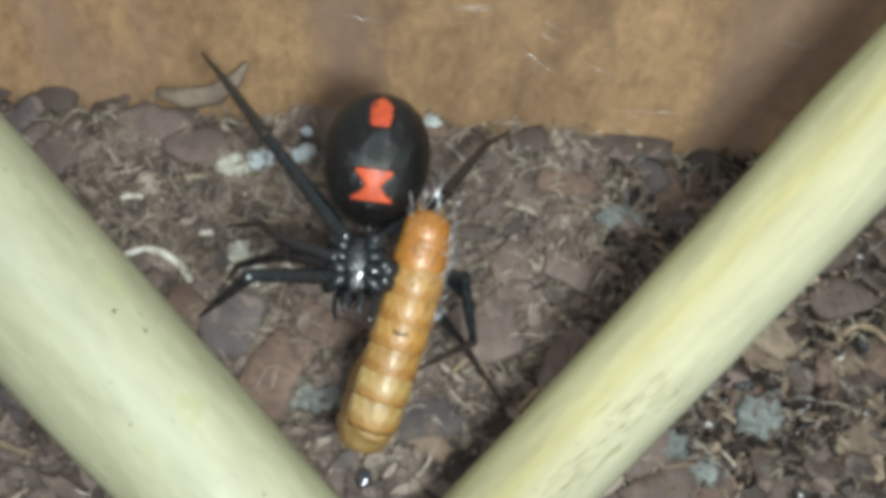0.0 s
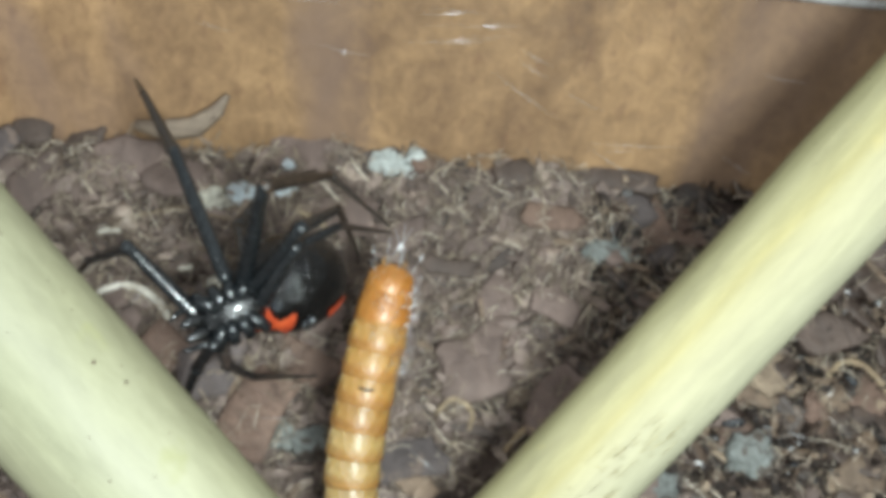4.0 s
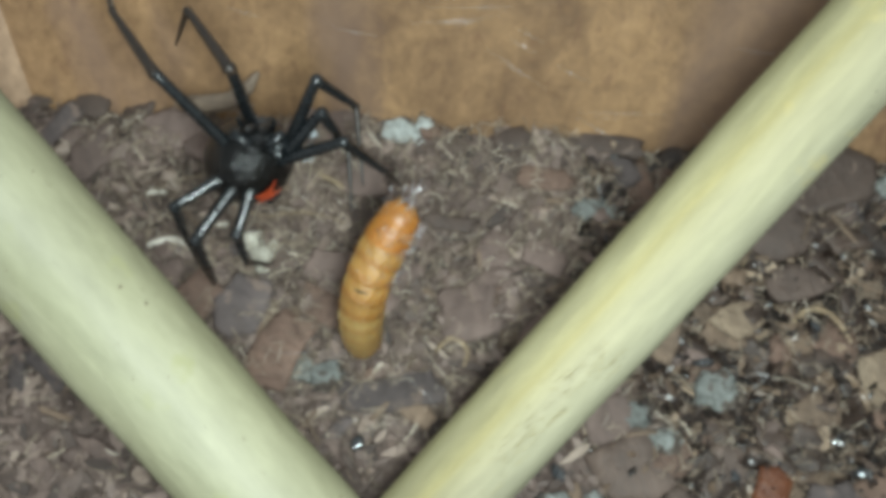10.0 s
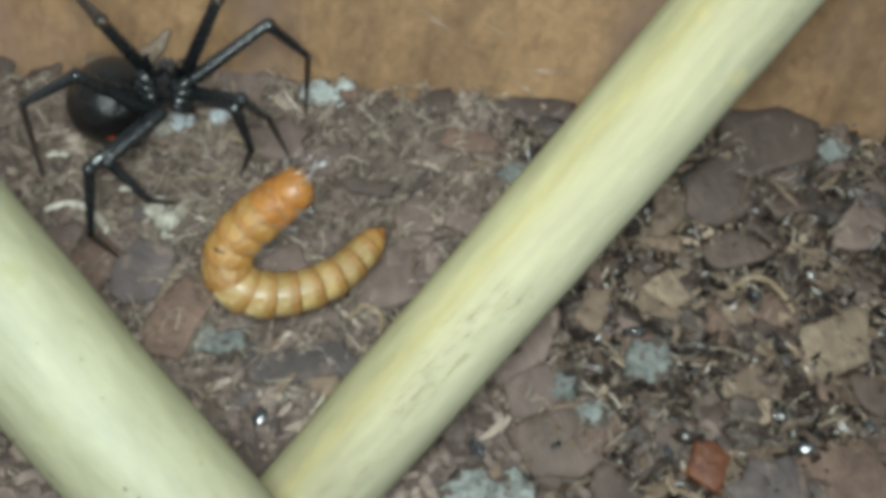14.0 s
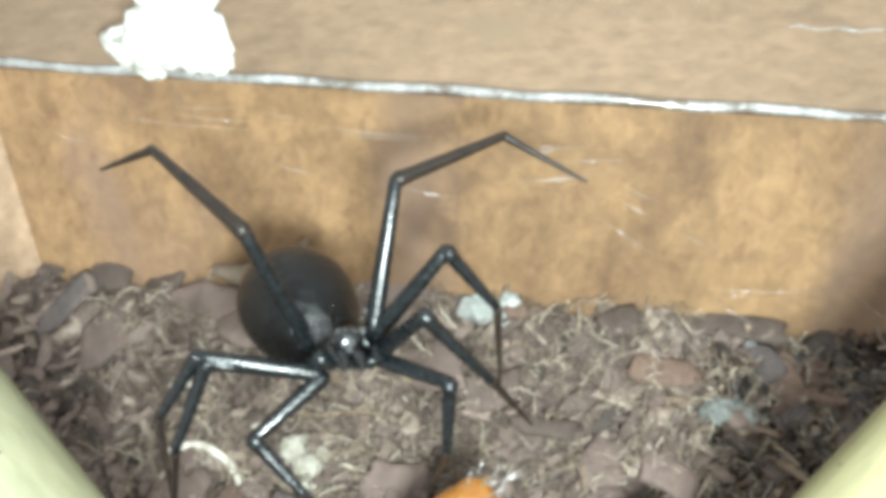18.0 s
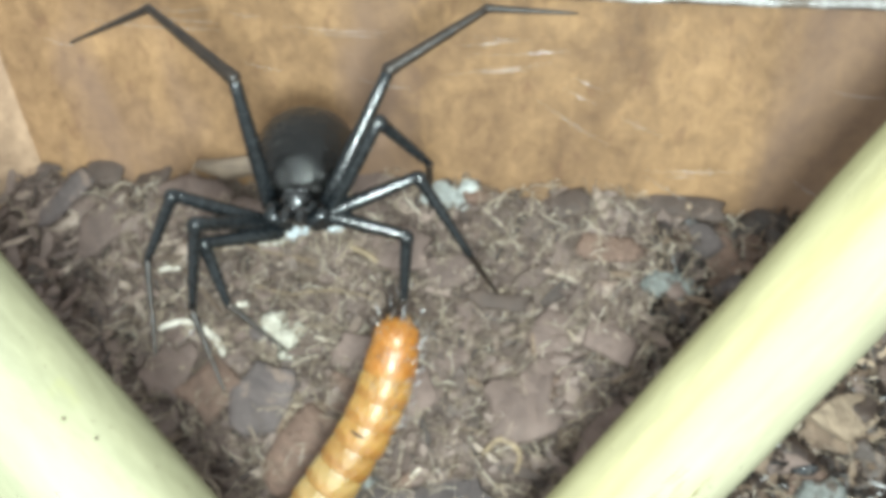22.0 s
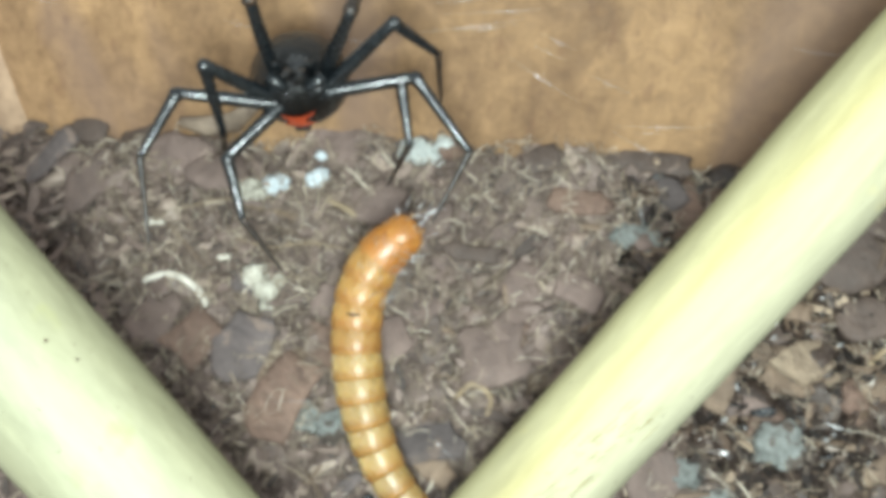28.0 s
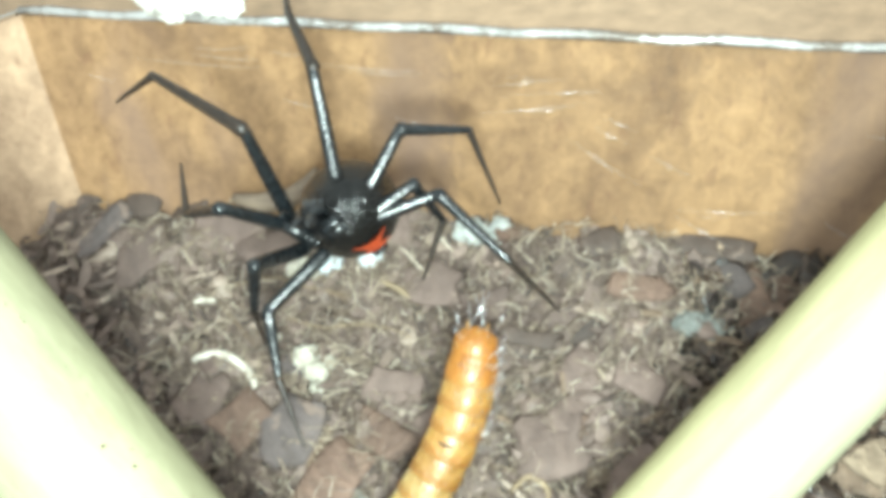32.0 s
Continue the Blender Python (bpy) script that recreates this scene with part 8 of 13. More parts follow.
    walk(legs['G'][1], [
        (0, mm(-4.03, -1.38, 1.74, -42, -4, 124)), (0.5, mm(-4.19, -1.67, 1.31, -39, 6, 115)), (1, mm(-4.27, -1.94, 0.84, -38, 17, 106)), (1.5, mm(-3.6, -0.47, 2.22, -57, 21, 101)),
        (2, mm(-2.44, 1.15, 3.13, -77, 23, 96)), (2.333, mm(-0.61, 1.66, 3.54, -38, 18, 103)), (2.667, mm(1.29, 2.07, 3.49, -2, 10, 106)), (3, mm(3.11, 2.35, 2.98, 34, 2, 104)),
        (3.5, mm(2.68, 2.58, 3.06, 34, 8, 108)), (4, mm(2.24, 2.79, 3.12, 35, 14, 113)), (5.267, mm(2.44, 2.44, 2.98, 37, 7, 107)), (6.5, mm(2.64, 2.08, 2.83, 40, 1, 102)),
        (7, mm(2.27, 1.89, 2.88, 45, 2, 103)), (8, mm(3.08, 2.91, 2.31, 43, -17, 85)), (8.5, mm(2.46, 2.98, 2.64, 56, -14, 88)), (9, mm(1.84, 3.05, 2.96, 68, -13, 92)),
        (9.167, mm(3.46, 2.06, 0.75, 102, -15, 58)), (9.333, mm(3.98, 0.68, -1.74, 131, 0, 28)), (9.5, mm(3.38, -0.89, -3.89, 151, 26, 6)), (9.733, mm(2.49, -1.74, -4.27, 119, 29, 3)),
        (10, mm(1.43, -2.52, -4.42, 87, 30, -1)), (10.5, mm(2.42, -1.63, -4.28, 92, 30, -16)), (11, mm(3.5, -0.76, -3.73, 83, 30, -9)), (12, mm(2.82, -1.97, -3.88, 102, 31, -27)),
        (12.5, mm(2.71, -1.76, -4.07, 95, 32, -34)), (13, mm(2.59, -1.53, -4.23, 87, 32, -41)), (14, mm(2.39, -1.59, -4.21, 103, 31, -37)), (14.5, mm(2.72, -1.58, -4.09, 113, 31, -34)),
        (15, mm(3.05, -1.56, -3.97, 124, 29, -32)), (18, mm(3.67, -0.39, -3.73, 157, 37, -39)), (19, mm(3.43, -0.29, -3.96, 143, 25, -31)), (20, mm(3.62, 0.14, -3.77, 140, 28, -34)),
        (20.267, mm(4.21, 0.46, -2.97, 139, 18, -25)), (20.5, mm(4.69, 0.75, -2.12, 136, 9, -16)), (20.733, mm(4.59, 0.4, -2.39, 136, 10, -17)), (21, mm(4.45, 0.03, -2.64, 137, 12, -18)),
        (22, mm(4.07, 2.02, -1.74, 148, 8, -16)), (23, mm(3.97, 2.12, -1.86, 132, 3, -12)), (23.5, mm(4.06, 1.9, -1.9, 131, 1, -10)), (24, mm(4.14, 1.67, -1.94, 129, -1, -7)),
        (27, mm(4.82, 0.24, -1.85, 144, -2, -6)), (28, mm(3.68, -0.94, -3.66, 155, 9, -12)), (28.5, mm(3.72, -0.76, -3.66, 157, 11, -13)), (29, mm(3.74, -0.58, -3.64, 158, 12, -14)),
        (29.5, mm(3.32, -0.19, -3.77, 144, 6, -11)), (30, mm(2.86, 0.21, -3.88, 129, 2, -6)), (30.5, mm(2.49, 1, -4.21, 113, -5, 5)), (31, mm(1.9, 1.66, -4.24, 96, -8, 18)),
        (31.5, mm(2.29, 1.04, -4.34, 132, -4, 7)), (32, mm(2.56, 0.32, -4.23, 167, 7, 1)),
    ])
    walk(legs['G'][2], [
        (0, mm(-5.76, -2.75, 4.2, -3, -44, 11)), (0.5, mm(-6.2, -2.31, 3.86, -14, -33, 9)), (1, mm(-6.45, -1.8, 3.33, -25, -23, 4)), (1.5, mm(-6.45, -0.4, 3.9, -17, -25, 5)),
        (2, mm(-5.68, 1.14, 3.83, -9, -28, 6)), (2.333, mm(-2.79, 1.98, 6.01, -5, -8, 4)), (2.667, mm(1.03, 2.6, 6.74, -2, 12, 2)), (3, mm(4.87, 2.88, 5.73, 1, 31, 2)),
        (3.5, mm(4.33, 3.52, 5.78, -8, 30, 2)), (4, mm(3.73, 4.14, 5.74, -17, 28, 3)), (5.267, mm(4.26, 3.35, 5.59, -13, 34, 1)), (6.5, mm(4.73, 2.54, 5.35, -9, 41, -1)),
        (7, mm(4.51, 2.5, 5.24, -5, 43, -1)), (8, mm(5.26, 2.01, 4.64, 12, 28, -2)), (8.5, mm(5.18, 2.43, 4.46, 21, 47, 5)), (9, mm(4.93, 2.89, 4.14, 39, 65, 22)),
        (9.167, mm(6.29, 0.48, 0.09, 108, 68, 52)), (9.333, mm(5.14, -1.53, -3.92, 166, 59, 71)), (9.5, mm(2.28, -2.61, -6.49, -155, 47, 70)), (9.733, mm(1.86, -4.66, -5.7, -113, 74, 123)),
        (10, mm(1.45, -5.82, -4.28, -31, 58, -144)), (10.5, mm(1.45, -4.79, -4.38, -45, 51, -133)), (11, mm(3.18, -4.03, -3.37, -47, 55, -140)), (12, mm(1.02, -4.68, -4.49, -40, 52, -135)),
        (12.5, mm(0.74, -4.4, -4.31, -29, 53, -138)), (13, mm(0.48, -4.08, -4.1, -18, 55, -139)), (14, mm(0.14, -3.94, -4.83, -22, 55, -139)), (14.5, mm(0.46, -3.71, -5.21, -28, 66, -150)),
        (15, mm(0.83, -3.42, -5.57, -46, 76, -172)), (18, mm(1.45, -0.26, -6.18, -151, 71, 93)), (19, mm(1.46, -1.44, -6.36, -158, 74, 97)), (20, mm(1.46, -0.98, -6.01, -130, 80, 116)),
        (20.267, mm(2.58, -1.19, -5.33, -144, 68, 78)), (20.5, mm(3.68, -1.35, -4.47, -139, 56, 58)), (20.733, mm(3.49, -1.66, -4.74, -139, 53, 54)), (21, mm(3.28, -1.98, -5, -139, 51, 50)),
        (22, mm(3.19, 0.42, -4.51, -160, 50, 49)), (23, mm(3.35, -0.25, -4.08, -174, 56, 51)), (23.5, mm(3.6, -0.57, -4.05, -165, 52, 50)), (24, mm(3.84, -0.9, -4.01, -157, 48, 48)),
        (27, mm(4.73, -1.71, -4.51, 172, 39, 46)), (28, mm(2.91, -2.2, -6.63, 177, 52, 44)), (28.5, mm(2.88, -1.91, -6.65, -173, 50, 44)), (29, mm(2.83, -1.62, -6.64, -163, 47, 43)),
        (29.5, mm(2.66, -2.05, -6.43, -160, 53, 46)), (30, mm(2.52, -2.33, -5.98, -155, 59, 51)), (30.5, mm(2.87, -2.01, -5.51, 179, 72, 57)), (31, mm(2.96, -1.46, -4.59, 107, 84, 17)),
        (31.5, mm(2.73, -1.38, -6.56, 179, 54, 74)), (32, mm(2.2, -0.43, -7.43, -167, 20, 69)),
    ])
    walk(legs['H'][0], [
        (0, mm(-0.82, 0.17, -0.38, -49, 1, 108)), (0.5, mm(-0.93, -0.21, -0.46, -48, 0, 108)), (1, mm(-1.04, -0.6, -0.53, -48, 0, 108)), (1.5, mm(-1.06, 0.16, -0.33, -35, 6, 103)),
        (2, mm(-1.08, 0.92, -0.13, -24, 13, 99)), (2.333, mm(-0.61, 1.02, -0.13, -11, 19, 97)), (2.667, mm(-0.15, 1.13, -0.14, 1, 26, 97)), (3, mm(0.32, 1.23, -0.14, 14, 32, 98)),
        (3.5, mm(-0.05, 1.39, -0.08, -30, 50, 94)), (4, mm(-0.42, 1.55, -0.03, -94, 59, 67)), (5.267, mm(-0.61, 1.49, 0.1, -109, 58, 62)), (6.5, mm(-0.8, 1.43, 0.23, -123, 57, 58)),
        (7, mm(-0.73, 1.76, 0.32, -141, 43, 34)), (8, mm(-1.55, 1.5, 0.43, -129, 46, 38)), (8.5, mm(-1.27, 1.31, 0.38, -65, 50, 84)), (9, mm(-0.98, 1.12, 0.33, -20, 28, 111)),
        (9.167, mm(-0.31, 0.6, -0.09, 35, 36, 112)), (9.333, mm(0.36, 0.07, -0.52, 94, 39, 122)), (9.5, mm(1.03, -0.45, -0.94, 153, 35, 130)), (9.733, mm(1, -0.55, -0.91, 148, 39, 127)),
        (10, mm(0.98, -0.64, -0.88, 141, 43, 123)), (10.5, mm(0.74, -0.56, -1.14, 150, 35, 130)), (11, mm(1.11, -0.38, -0.88, 144, 37, 129)), (12, mm(0.94, -0.65, -0.91, 112, 39, 126)),
        (12.5, mm(1.02, -0.72, -0.74, 110, 38, 129)), (13, mm(1.09, -0.79, -0.58, 109, 37, 131)), (14, mm(0.24, -0.74, -1.24, 158, 43, 124)), (14.5, mm(0.61, -0.74, -1.01, 130, 53, 113)),
        (15, mm(0.99, -0.74, -0.78, 94, 57, 93)), (18, mm(1.05, -0.43, -0.92, 81, 57, 79)), (19, mm(0.97, -0.4, -1.02, 78, 57, 80)), (20, mm(1.1, -0.3, -0.92, 84, 58, 96)),
        (20.267, mm(1.26, -0.29, -0.58, 81, 59, 97)), (20.5, mm(1.42, -0.27, -0.25, 77, 59, 99)), (20.733, mm(1.39, -0.39, -0.26, 65, 56, 85)), (21, mm(1.35, -0.5, -0.26, 55, 52, 73)),
        (22, mm(1.35, -0.3, -0.47, 105, 62, 156)), (23, mm(1.2, -0.23, -0.8, 124, 60, 164)), (23.5, mm(1.21, -0.28, -0.77, 88, 64, 134)), (24, mm(1.22, -0.33, -0.74, 53, 59, 104)),
        (27, mm(1.32, -0.41, -0.48, 112, 63, 158)), (28, mm(1.22, -0.43, -0.69, 88, 64, 139)), (28.5, mm(1.1, -0.42, -0.84, 137, 60, 161)), (29, mm(0.98, -0.41, -1, 173, 50, 170)),
        (29.5, mm(0.65, -0.35, -1.2, 174, 41, 171)), (30, mm(0.32, -0.29, -1.4, 175, 32, 172)), (30.5, mm(0.81, -0.35, -0.95, 145, 39, 169)), (31, mm(1.3, -0.42, -0.51, 111, 43, 162)),
        (31.5, mm(1.38, -0.18, -0.21, 104, 43, 163)), (32, mm(1.46, 0.07, 0.09, 96, 43, 163)),
    ])
    walk(legs['H'][1], [
        (0, mm(-4.13, -0.83, 2.67, 39, -11, -78)), (0.5, mm(-4.2, -1.25, 2.62, 34, -3, -72)), (1, mm(-4.27, -1.67, 2.57, 30, 6, -66)), (1.5, mm(-3.75, -0.07, 3.41, 22, -7, -72)),
        (2, mm(-3.05, 1.54, 3.99, 15, -21, -77)), (2.333, mm(-1.71, 2.38, 4.13, 8, -20, -77)), (2.667, mm(-0.3, 3.13, 4.01, 1, -19, -77)), (3, mm(1.12, 3.76, 3.63, -5, -18, -77)),
        (3.5, mm(-2.57, 4.28, 2.47, -5, -23, -76)), (4, mm(-4.77, 3.09, -0.21, -5, -29, -76)), (5.267, mm(-5.06, 2.42, -0.68, -5, -23, -76)), (6.5, mm(-5.2, 1.71, -1.14, -5, -18, -77)),
        (7, mm(-4.39, 2.78, -2.29, 16, -6, -75)), (8, mm(-5.42, 3, -1.57, -9, -27, -77)), (8.5, mm(-5.29, 3.2, 1.61, 0, -23, -77)), (9, mm(-3.14, 2.44, 4.18, 9, -20, -77)),
        (9.167, mm(1.29, 3.64, 2.98, 12, 11, -71)), (9.333, mm(4.39, 2.3, -0.78, 20, 41, -61)), (9.5, mm(4.13, -0.9, -4.32, 49, 68, -31)), (9.733, mm(4.46, -1.02, -3.93, 55, 69, -26)),
        (10, mm(4.74, -1.13, -3.5, 63, 70, -20)), (10.5, mm(3.99, -0.83, -4.39, 91, 73, 15)), (11, mm(4.6, -0.41, -3.89, 81, 73, 10)), (12, mm(5.03, 1, -2.27, 143, 64, 64)),
        (12.5, mm(5, 1.23, -2.01, 120, 72, 41)), (13, mm(4.95, 1.44, -1.75, 81, 74, 3)), (14, mm(3.29, -2.16, -4.39, 143, 67, 50)), (14.5, mm(4.78, -1.54, -2.82, 150, 62, 58)),
        (15, mm(5.6, -0.78, -0.97, 154, 56, 64)), (18, mm(5.64, -0.67, -0.53, 161, 30, 79)), (19, mm(5.55, -0.39, -0.49, -180, -5, 84)), (20, mm(5.63, 0.53, -0.69, 154, 61, 69)),
        (20.267, mm(5.69, 0.93, -0.19, 159, 48, 78)), (20.5, mm(5.71, 1.33, 0.29, 160, 35, 85)), (20.733, mm(5.68, 0.88, 0.85, 171, 19, 89)), (21, mm(5.56, 0.4, 1.37, -179, 3, 90)),
        (22, mm(4.14, 3.34, -1.01, 169, 37, 87)), (23, mm(4.4, 2.83, -2.1, 178, 1, 92)), (23.5, mm(4.47, 2.98, -0.71, -170, 29, 93)), (24, mm(4.25, 2.86, 0.66, -150, 55, 106)),
        (27, mm(4.35, 2.97, -1.28, -168, 56, 107)), (28, mm(4.16, 3.13, -0.61, -155, 68, 115)), (28.5, mm(4.87, 1.62, -2.53, -172, 57, 108)), (29, mm(4.52, -0.48, -3.96, 177, 45, 107)),
        (29.5, mm(3.69, -0.37, -4.66, -170, 28, 106)), (30, mm(2.8, -0.26, -5.29, -158, 11, 101)), (30.5, mm(3.61, 1.83, -3.89, -153, 35, 113)), (31, mm(3.69, 3.34, -1.71, -135, 57, 136)),
        (31.5, mm(3.42, 3.88, -1.01, -106, 72, -170)), (32, mm(3.12, 4.35, -0.3, -54, 66, -93)),
    ])
    walk(legs['H'][2], [
        (0, mm(-7.23, -0.77, 6.3, 21, -3, -96)), (0.5, mm(-6.79, -1.9, 6.58, 26, -5, -97)), (1, mm(-6.25, -3.01, 6.7, 30, -7, -98)), (1.5, mm(-5.59, -0.07, 7.81, 15, -12, -100)),
        (2, mm(-4.59, 2.88, 8.3, -1, -18, -101)), (2.333, mm(-2.72, 3.81, 8.57, 4, -18, -101)), (2.667, mm(-0.77, 4.63, 8.51, 10, -18, -101)), (3, mm(1.19, 5.31, 8.14, 15, -18, -101)),
        (3.5, mm(-2.61, 6.22, 6.83, 7, -24, -102)), (4, mm(-4.92, 5.39, 3.97, -2, -30, -103)), (5.267, mm(-5.12, 4.33, 3.69, -2, -26, -103)), (6.5, mm(-5.16, 3.23, 3.38, -2, -21, -103)),
        (7, mm(-5.77, 2.92, 2.27, -12, -21, -103)), (8, mm(-5.17, 5.28, 2.61, -8, -24, -102)), (8.5, mm(-5.72, 5.04, 5.99, 4, -15, -103)), (9, mm(-4.24, 3.8, 8.62, 17, -5, -101)),
        (9.167, mm(0.63, 2.46, 7.55, 32, 0, -99)), (9.333, mm(4.37, -1.07, 2.59, 47, 4, -95)), (9.5, mm(4.76, -5.48, -3.14, 63, 7, -91)), (9.733, mm(5, -5.66, -2.97, 81, 20, -52)),
        (10, mm(5.2, -5.82, -2.76, 104, 17, -10)), (10.5, mm(5.13, -5.46, -4.43, 110, 27, -43)), (11, mm(6.09, -4.94, -3.67, 93, 17, 10)), (12, mm(6.09, -3.34, -3.92, 107, 21, -13)),
        (12.5, mm(6.02, -3.37, -2.75, 99, 18, -2)), (13, mm(5.89, -3.23, -1.55, 90, 18, 9)), (14, mm(3.22, -6.7, -5.86, 75, 14, -20)), (14.5, mm(4.9, -5.89, -4.77, 85, 14, -16)),
        (15, mm(5.93, -4.89, -3.37, 95, 14, -13)), (18, mm(6.7, -3.21, -4.42, 130, 8, 3)), (19, mm(5.56, 0, -5.24, 116, 10, 0)), (20, mm(6.2, -3.72, -2.79, 97, 13, -12)),
        (20.267, mm(6.71, -2.65, -3.18, 124, 9, 1)), (20.5, mm(7.11, -1.37, -3.39, 150, -1, 10)), (20.733, mm(6.39, -0.68, -3.6, 165, 18, 2)), (21, mm(5.5, 0.14, -3.39, 178, 38, -1)),
        (22, mm(4.89, 0.51, -4.78, 178, 23, -1)), (23, mm(4.6, 2.75, -6.86, 177, 24, -1)), (23.5, mm(3.79, 0.67, -4.83, 139, 32, -5)), (24, mm(2.88, -1.07, -1.68, 97, 37, -15)),
        (27, mm(4.5, -1.02, -3.88, 88, 36, 5)), (28, mm(4.07, -1.36, -2.24, 99, 35, 13)), (28.5, mm(5.47, -2.34, -5.12, 123, 31, 27)), (29, mm(5.74, -3.63, -7.32, 143, 22, 38)),
        (29.5, mm(3.5, -2.69, -8.82, 164, 30, 34)), (30, mm(1.22, -1.42, -9.64, -173, 39, 33)), (30.5, mm(2.55, -1.29, -7.34, 148, 52, 29)), (31, mm(3.38, -1.06, -3.52, 95, 59, 9)),
        (31.5, mm(5.46, -0.41, -1.41, 38, 50, -26)), (32, mm(6.83, 1.58, 0.85, 3, 30, -35)),
    ])
    walk(larva, [
        (0, mm(-4.38, -19.76, 9.67, 13.3, 4, 2)), (0.267, mm(-4.17, -19.78, 9.93, 13.3, 3.9, 1.8)), (0.5, mm(-3.95, -19.8, 10.2, 13.2, 3.8, 1.7)), (0.733, mm(-3.74, -19.83, 10.46, 13.2, 3.7, 1.5)),
        (1, mm(-3.52, -19.85, 10.72, 13.2, 3.6, 1.4)), (1.5, mm(-3.46, -19.73, 10.87, 13.3, 3.6, 1.3)), (2, mm(-3.39, -19.61, 11.02, 13.3, 3.7, 1.3)), (2.133, mm(-3.89, -19.46, 10.39, 13.2, 3.7, 1.3)),
        (2.267, mm(-4.4, -19.32, 9.75, 13.2, 3.6, 1.3)), (2.367, mm(-4.91, -19.17, 9.12, 13.1, 3.6, 1.3)), (2.5, mm(-5.41, -19.03, 8.48, 13.1, 3.6, 1.3)), (2.667, mm(-5.29, -19.2, 8.59, 13, 3.6, 1.3)),
        (2.833, mm(-5.18, -19.38, 8.69, 13, 3.6, 1.4)), (3, mm(-5.06, -19.55, 8.8, 12.9, 3.6, 1.4)), (4, mm(-4.99, -20.28, 8.67, 13.3, 3.6, 1.2)), (5.267, mm(-4.77, -20.32, 8.67, 13, 3.4, 1.4)),
        (6.5, mm(-4.56, -20.35, 8.67, 12.6, 3.3, 1.6)), (7, mm(-5.32, -20, 8.6, 11.6, 3.2, 1.1)), (7.267, mm(-5.12, -18.88, 9.32, 12, 3, 1)), (7.5, mm(-4.93, -17.75, 10.05, 12.4, 2.9, 0.9)),
        (7.733, mm(-4.87, -17.46, 9.55, 12.8, 2.7, 0.9)), (8, mm(-4.8, -17.17, 9.05, 13.3, 2.6, 0.8)), (8.5, mm(-5.65, -18.03, 9.24, 13.5, 2.4, 0.5)), (9, mm(-4.7, -17.16, 8.06, 16, 2.9, 0.2)),
        (9.167, mm(-4.75, -17.04, 7.77, 15.3, 2.5, 0.1)), (9.333, mm(-4.79, -16.95, 7.43, 14.5, 2.1, 0.1)), (9.5, mm(-4.82, -16.87, 7.06, 13.8, 1.7, 0.1)), (9.6, mm(-4.86, -16.7, 7.08, 13.8, 1.6, 0.1)),
        (9.7, mm(-4.9, -16.53, 7.11, 13.9, 1.5, 0.1)), (9.8, mm(-4.94, -16.36, 7.13, 13.9, 1.3, 0.2)), (9.9, mm(-4.98, -16.19, 7.16, 14, 1.2, 0.2)), (10, mm(-5.02, -16.02, 7.18, 14, 1.1, 0.2)),
        (10.267, mm(-5.13, -16.08, 6.29, 13.9, 0.8, 0)), (10.5, mm(-5.24, -16.14, 5.39, 13.9, 0.4, -0.2)), (10.733, mm(-5.14, -16.13, 5.87, 13.9, 0, -0.3)), (11, mm(-5.05, -16.12, 6.34, 13.9, -0.4, -0.5)),
        (11.267, mm(-5.6, -15.36, 6.65, 13.7, -0.4, -0.4)), (11.5, mm(-6.15, -14.6, 6.96, 13.6, -0.3, -0.4)), (11.633, mm(-5.87, -15.03, 6.94, 13.5, -0.3, -0.3)), (11.733, mm(-5.59, -15.46, 6.93, 13.4, -0.3, -0.3)),
        (11.867, mm(-5.3, -15.89, 6.92, 13.4, -0.2, -0.2)), (12, mm(-5.02, -16.32, 6.9, 13.3, -0.2, -0.2)), (12.267, mm(-5.07, -16.2, 6.97, 13.3, -0.4, -0.3)), (12.5, mm(-5.12, -16.08, 7.04, 13.3, -0.6, -0.5)),
        (12.733, mm(-5.37, -16.39, 7, 13.3, -0.8, -0.7)), (13, mm(-5.62, -16.7, 6.97, 13.3, -1, -0.9)), (13.5, mm(-5.69, -16.5, 6.87, 12.8, -1.6, -1.1)), (14, mm(-5.59, -17.04, 6.59, 12.4, -2.2, -1.4)),
        (15, mm(-5.32, -17.27, 7.51, 12.5, -0.1, -0.1)), (15.5, mm(-5.48, -17.3, 7.69, 12.7, 0.4, -0.1)), (16.733, mm(-3.8, -17.02, 6.58, 13.1, 1.7, 0)), (18, mm(-2.12, -16.74, 5.47, 13.6, 2.9, 0.1)),
        (18.5, mm(-3.1, -17.44, 5.76, 13.2, 2.8, -0.2)), (19, mm(-4.07, -18.13, 6.09, 12.8, 2.7, -0.3)), (19.333, mm(-4.82, -18.71, 6.32, 12.5, 2.7, -0.5)), (19.667, mm(-5.57, -19.28, 6.56, 12.2, 2.6, -0.7)),
        (20, mm(-6.34, -19.85, 6.81, 11.8, 2.6, -0.9)), (20.5, mm(-7.52, -18.5, 6.05, 12.8, 1.3, -0.6)), (21, mm(-8.26, -18.43, 6.23, 12.8, 1.4, -0.6)), (22, mm(-8.19, -19.15, 5.99, 12.6, 1.5, -0.7)),
        (22.333, mm(-7.37, -18.86, 6.81, 12.6, 1.5, -0.7)), (22.667, mm(-6.54, -18.56, 7.62, 12.5, 1.6, -0.8)), (23, mm(-5.72, -18.27, 8.44, 12.5, 1.6, -0.8)), (24, mm(-5.81, -18.42, 8.23, 12.6, 1.5, -0.7)),
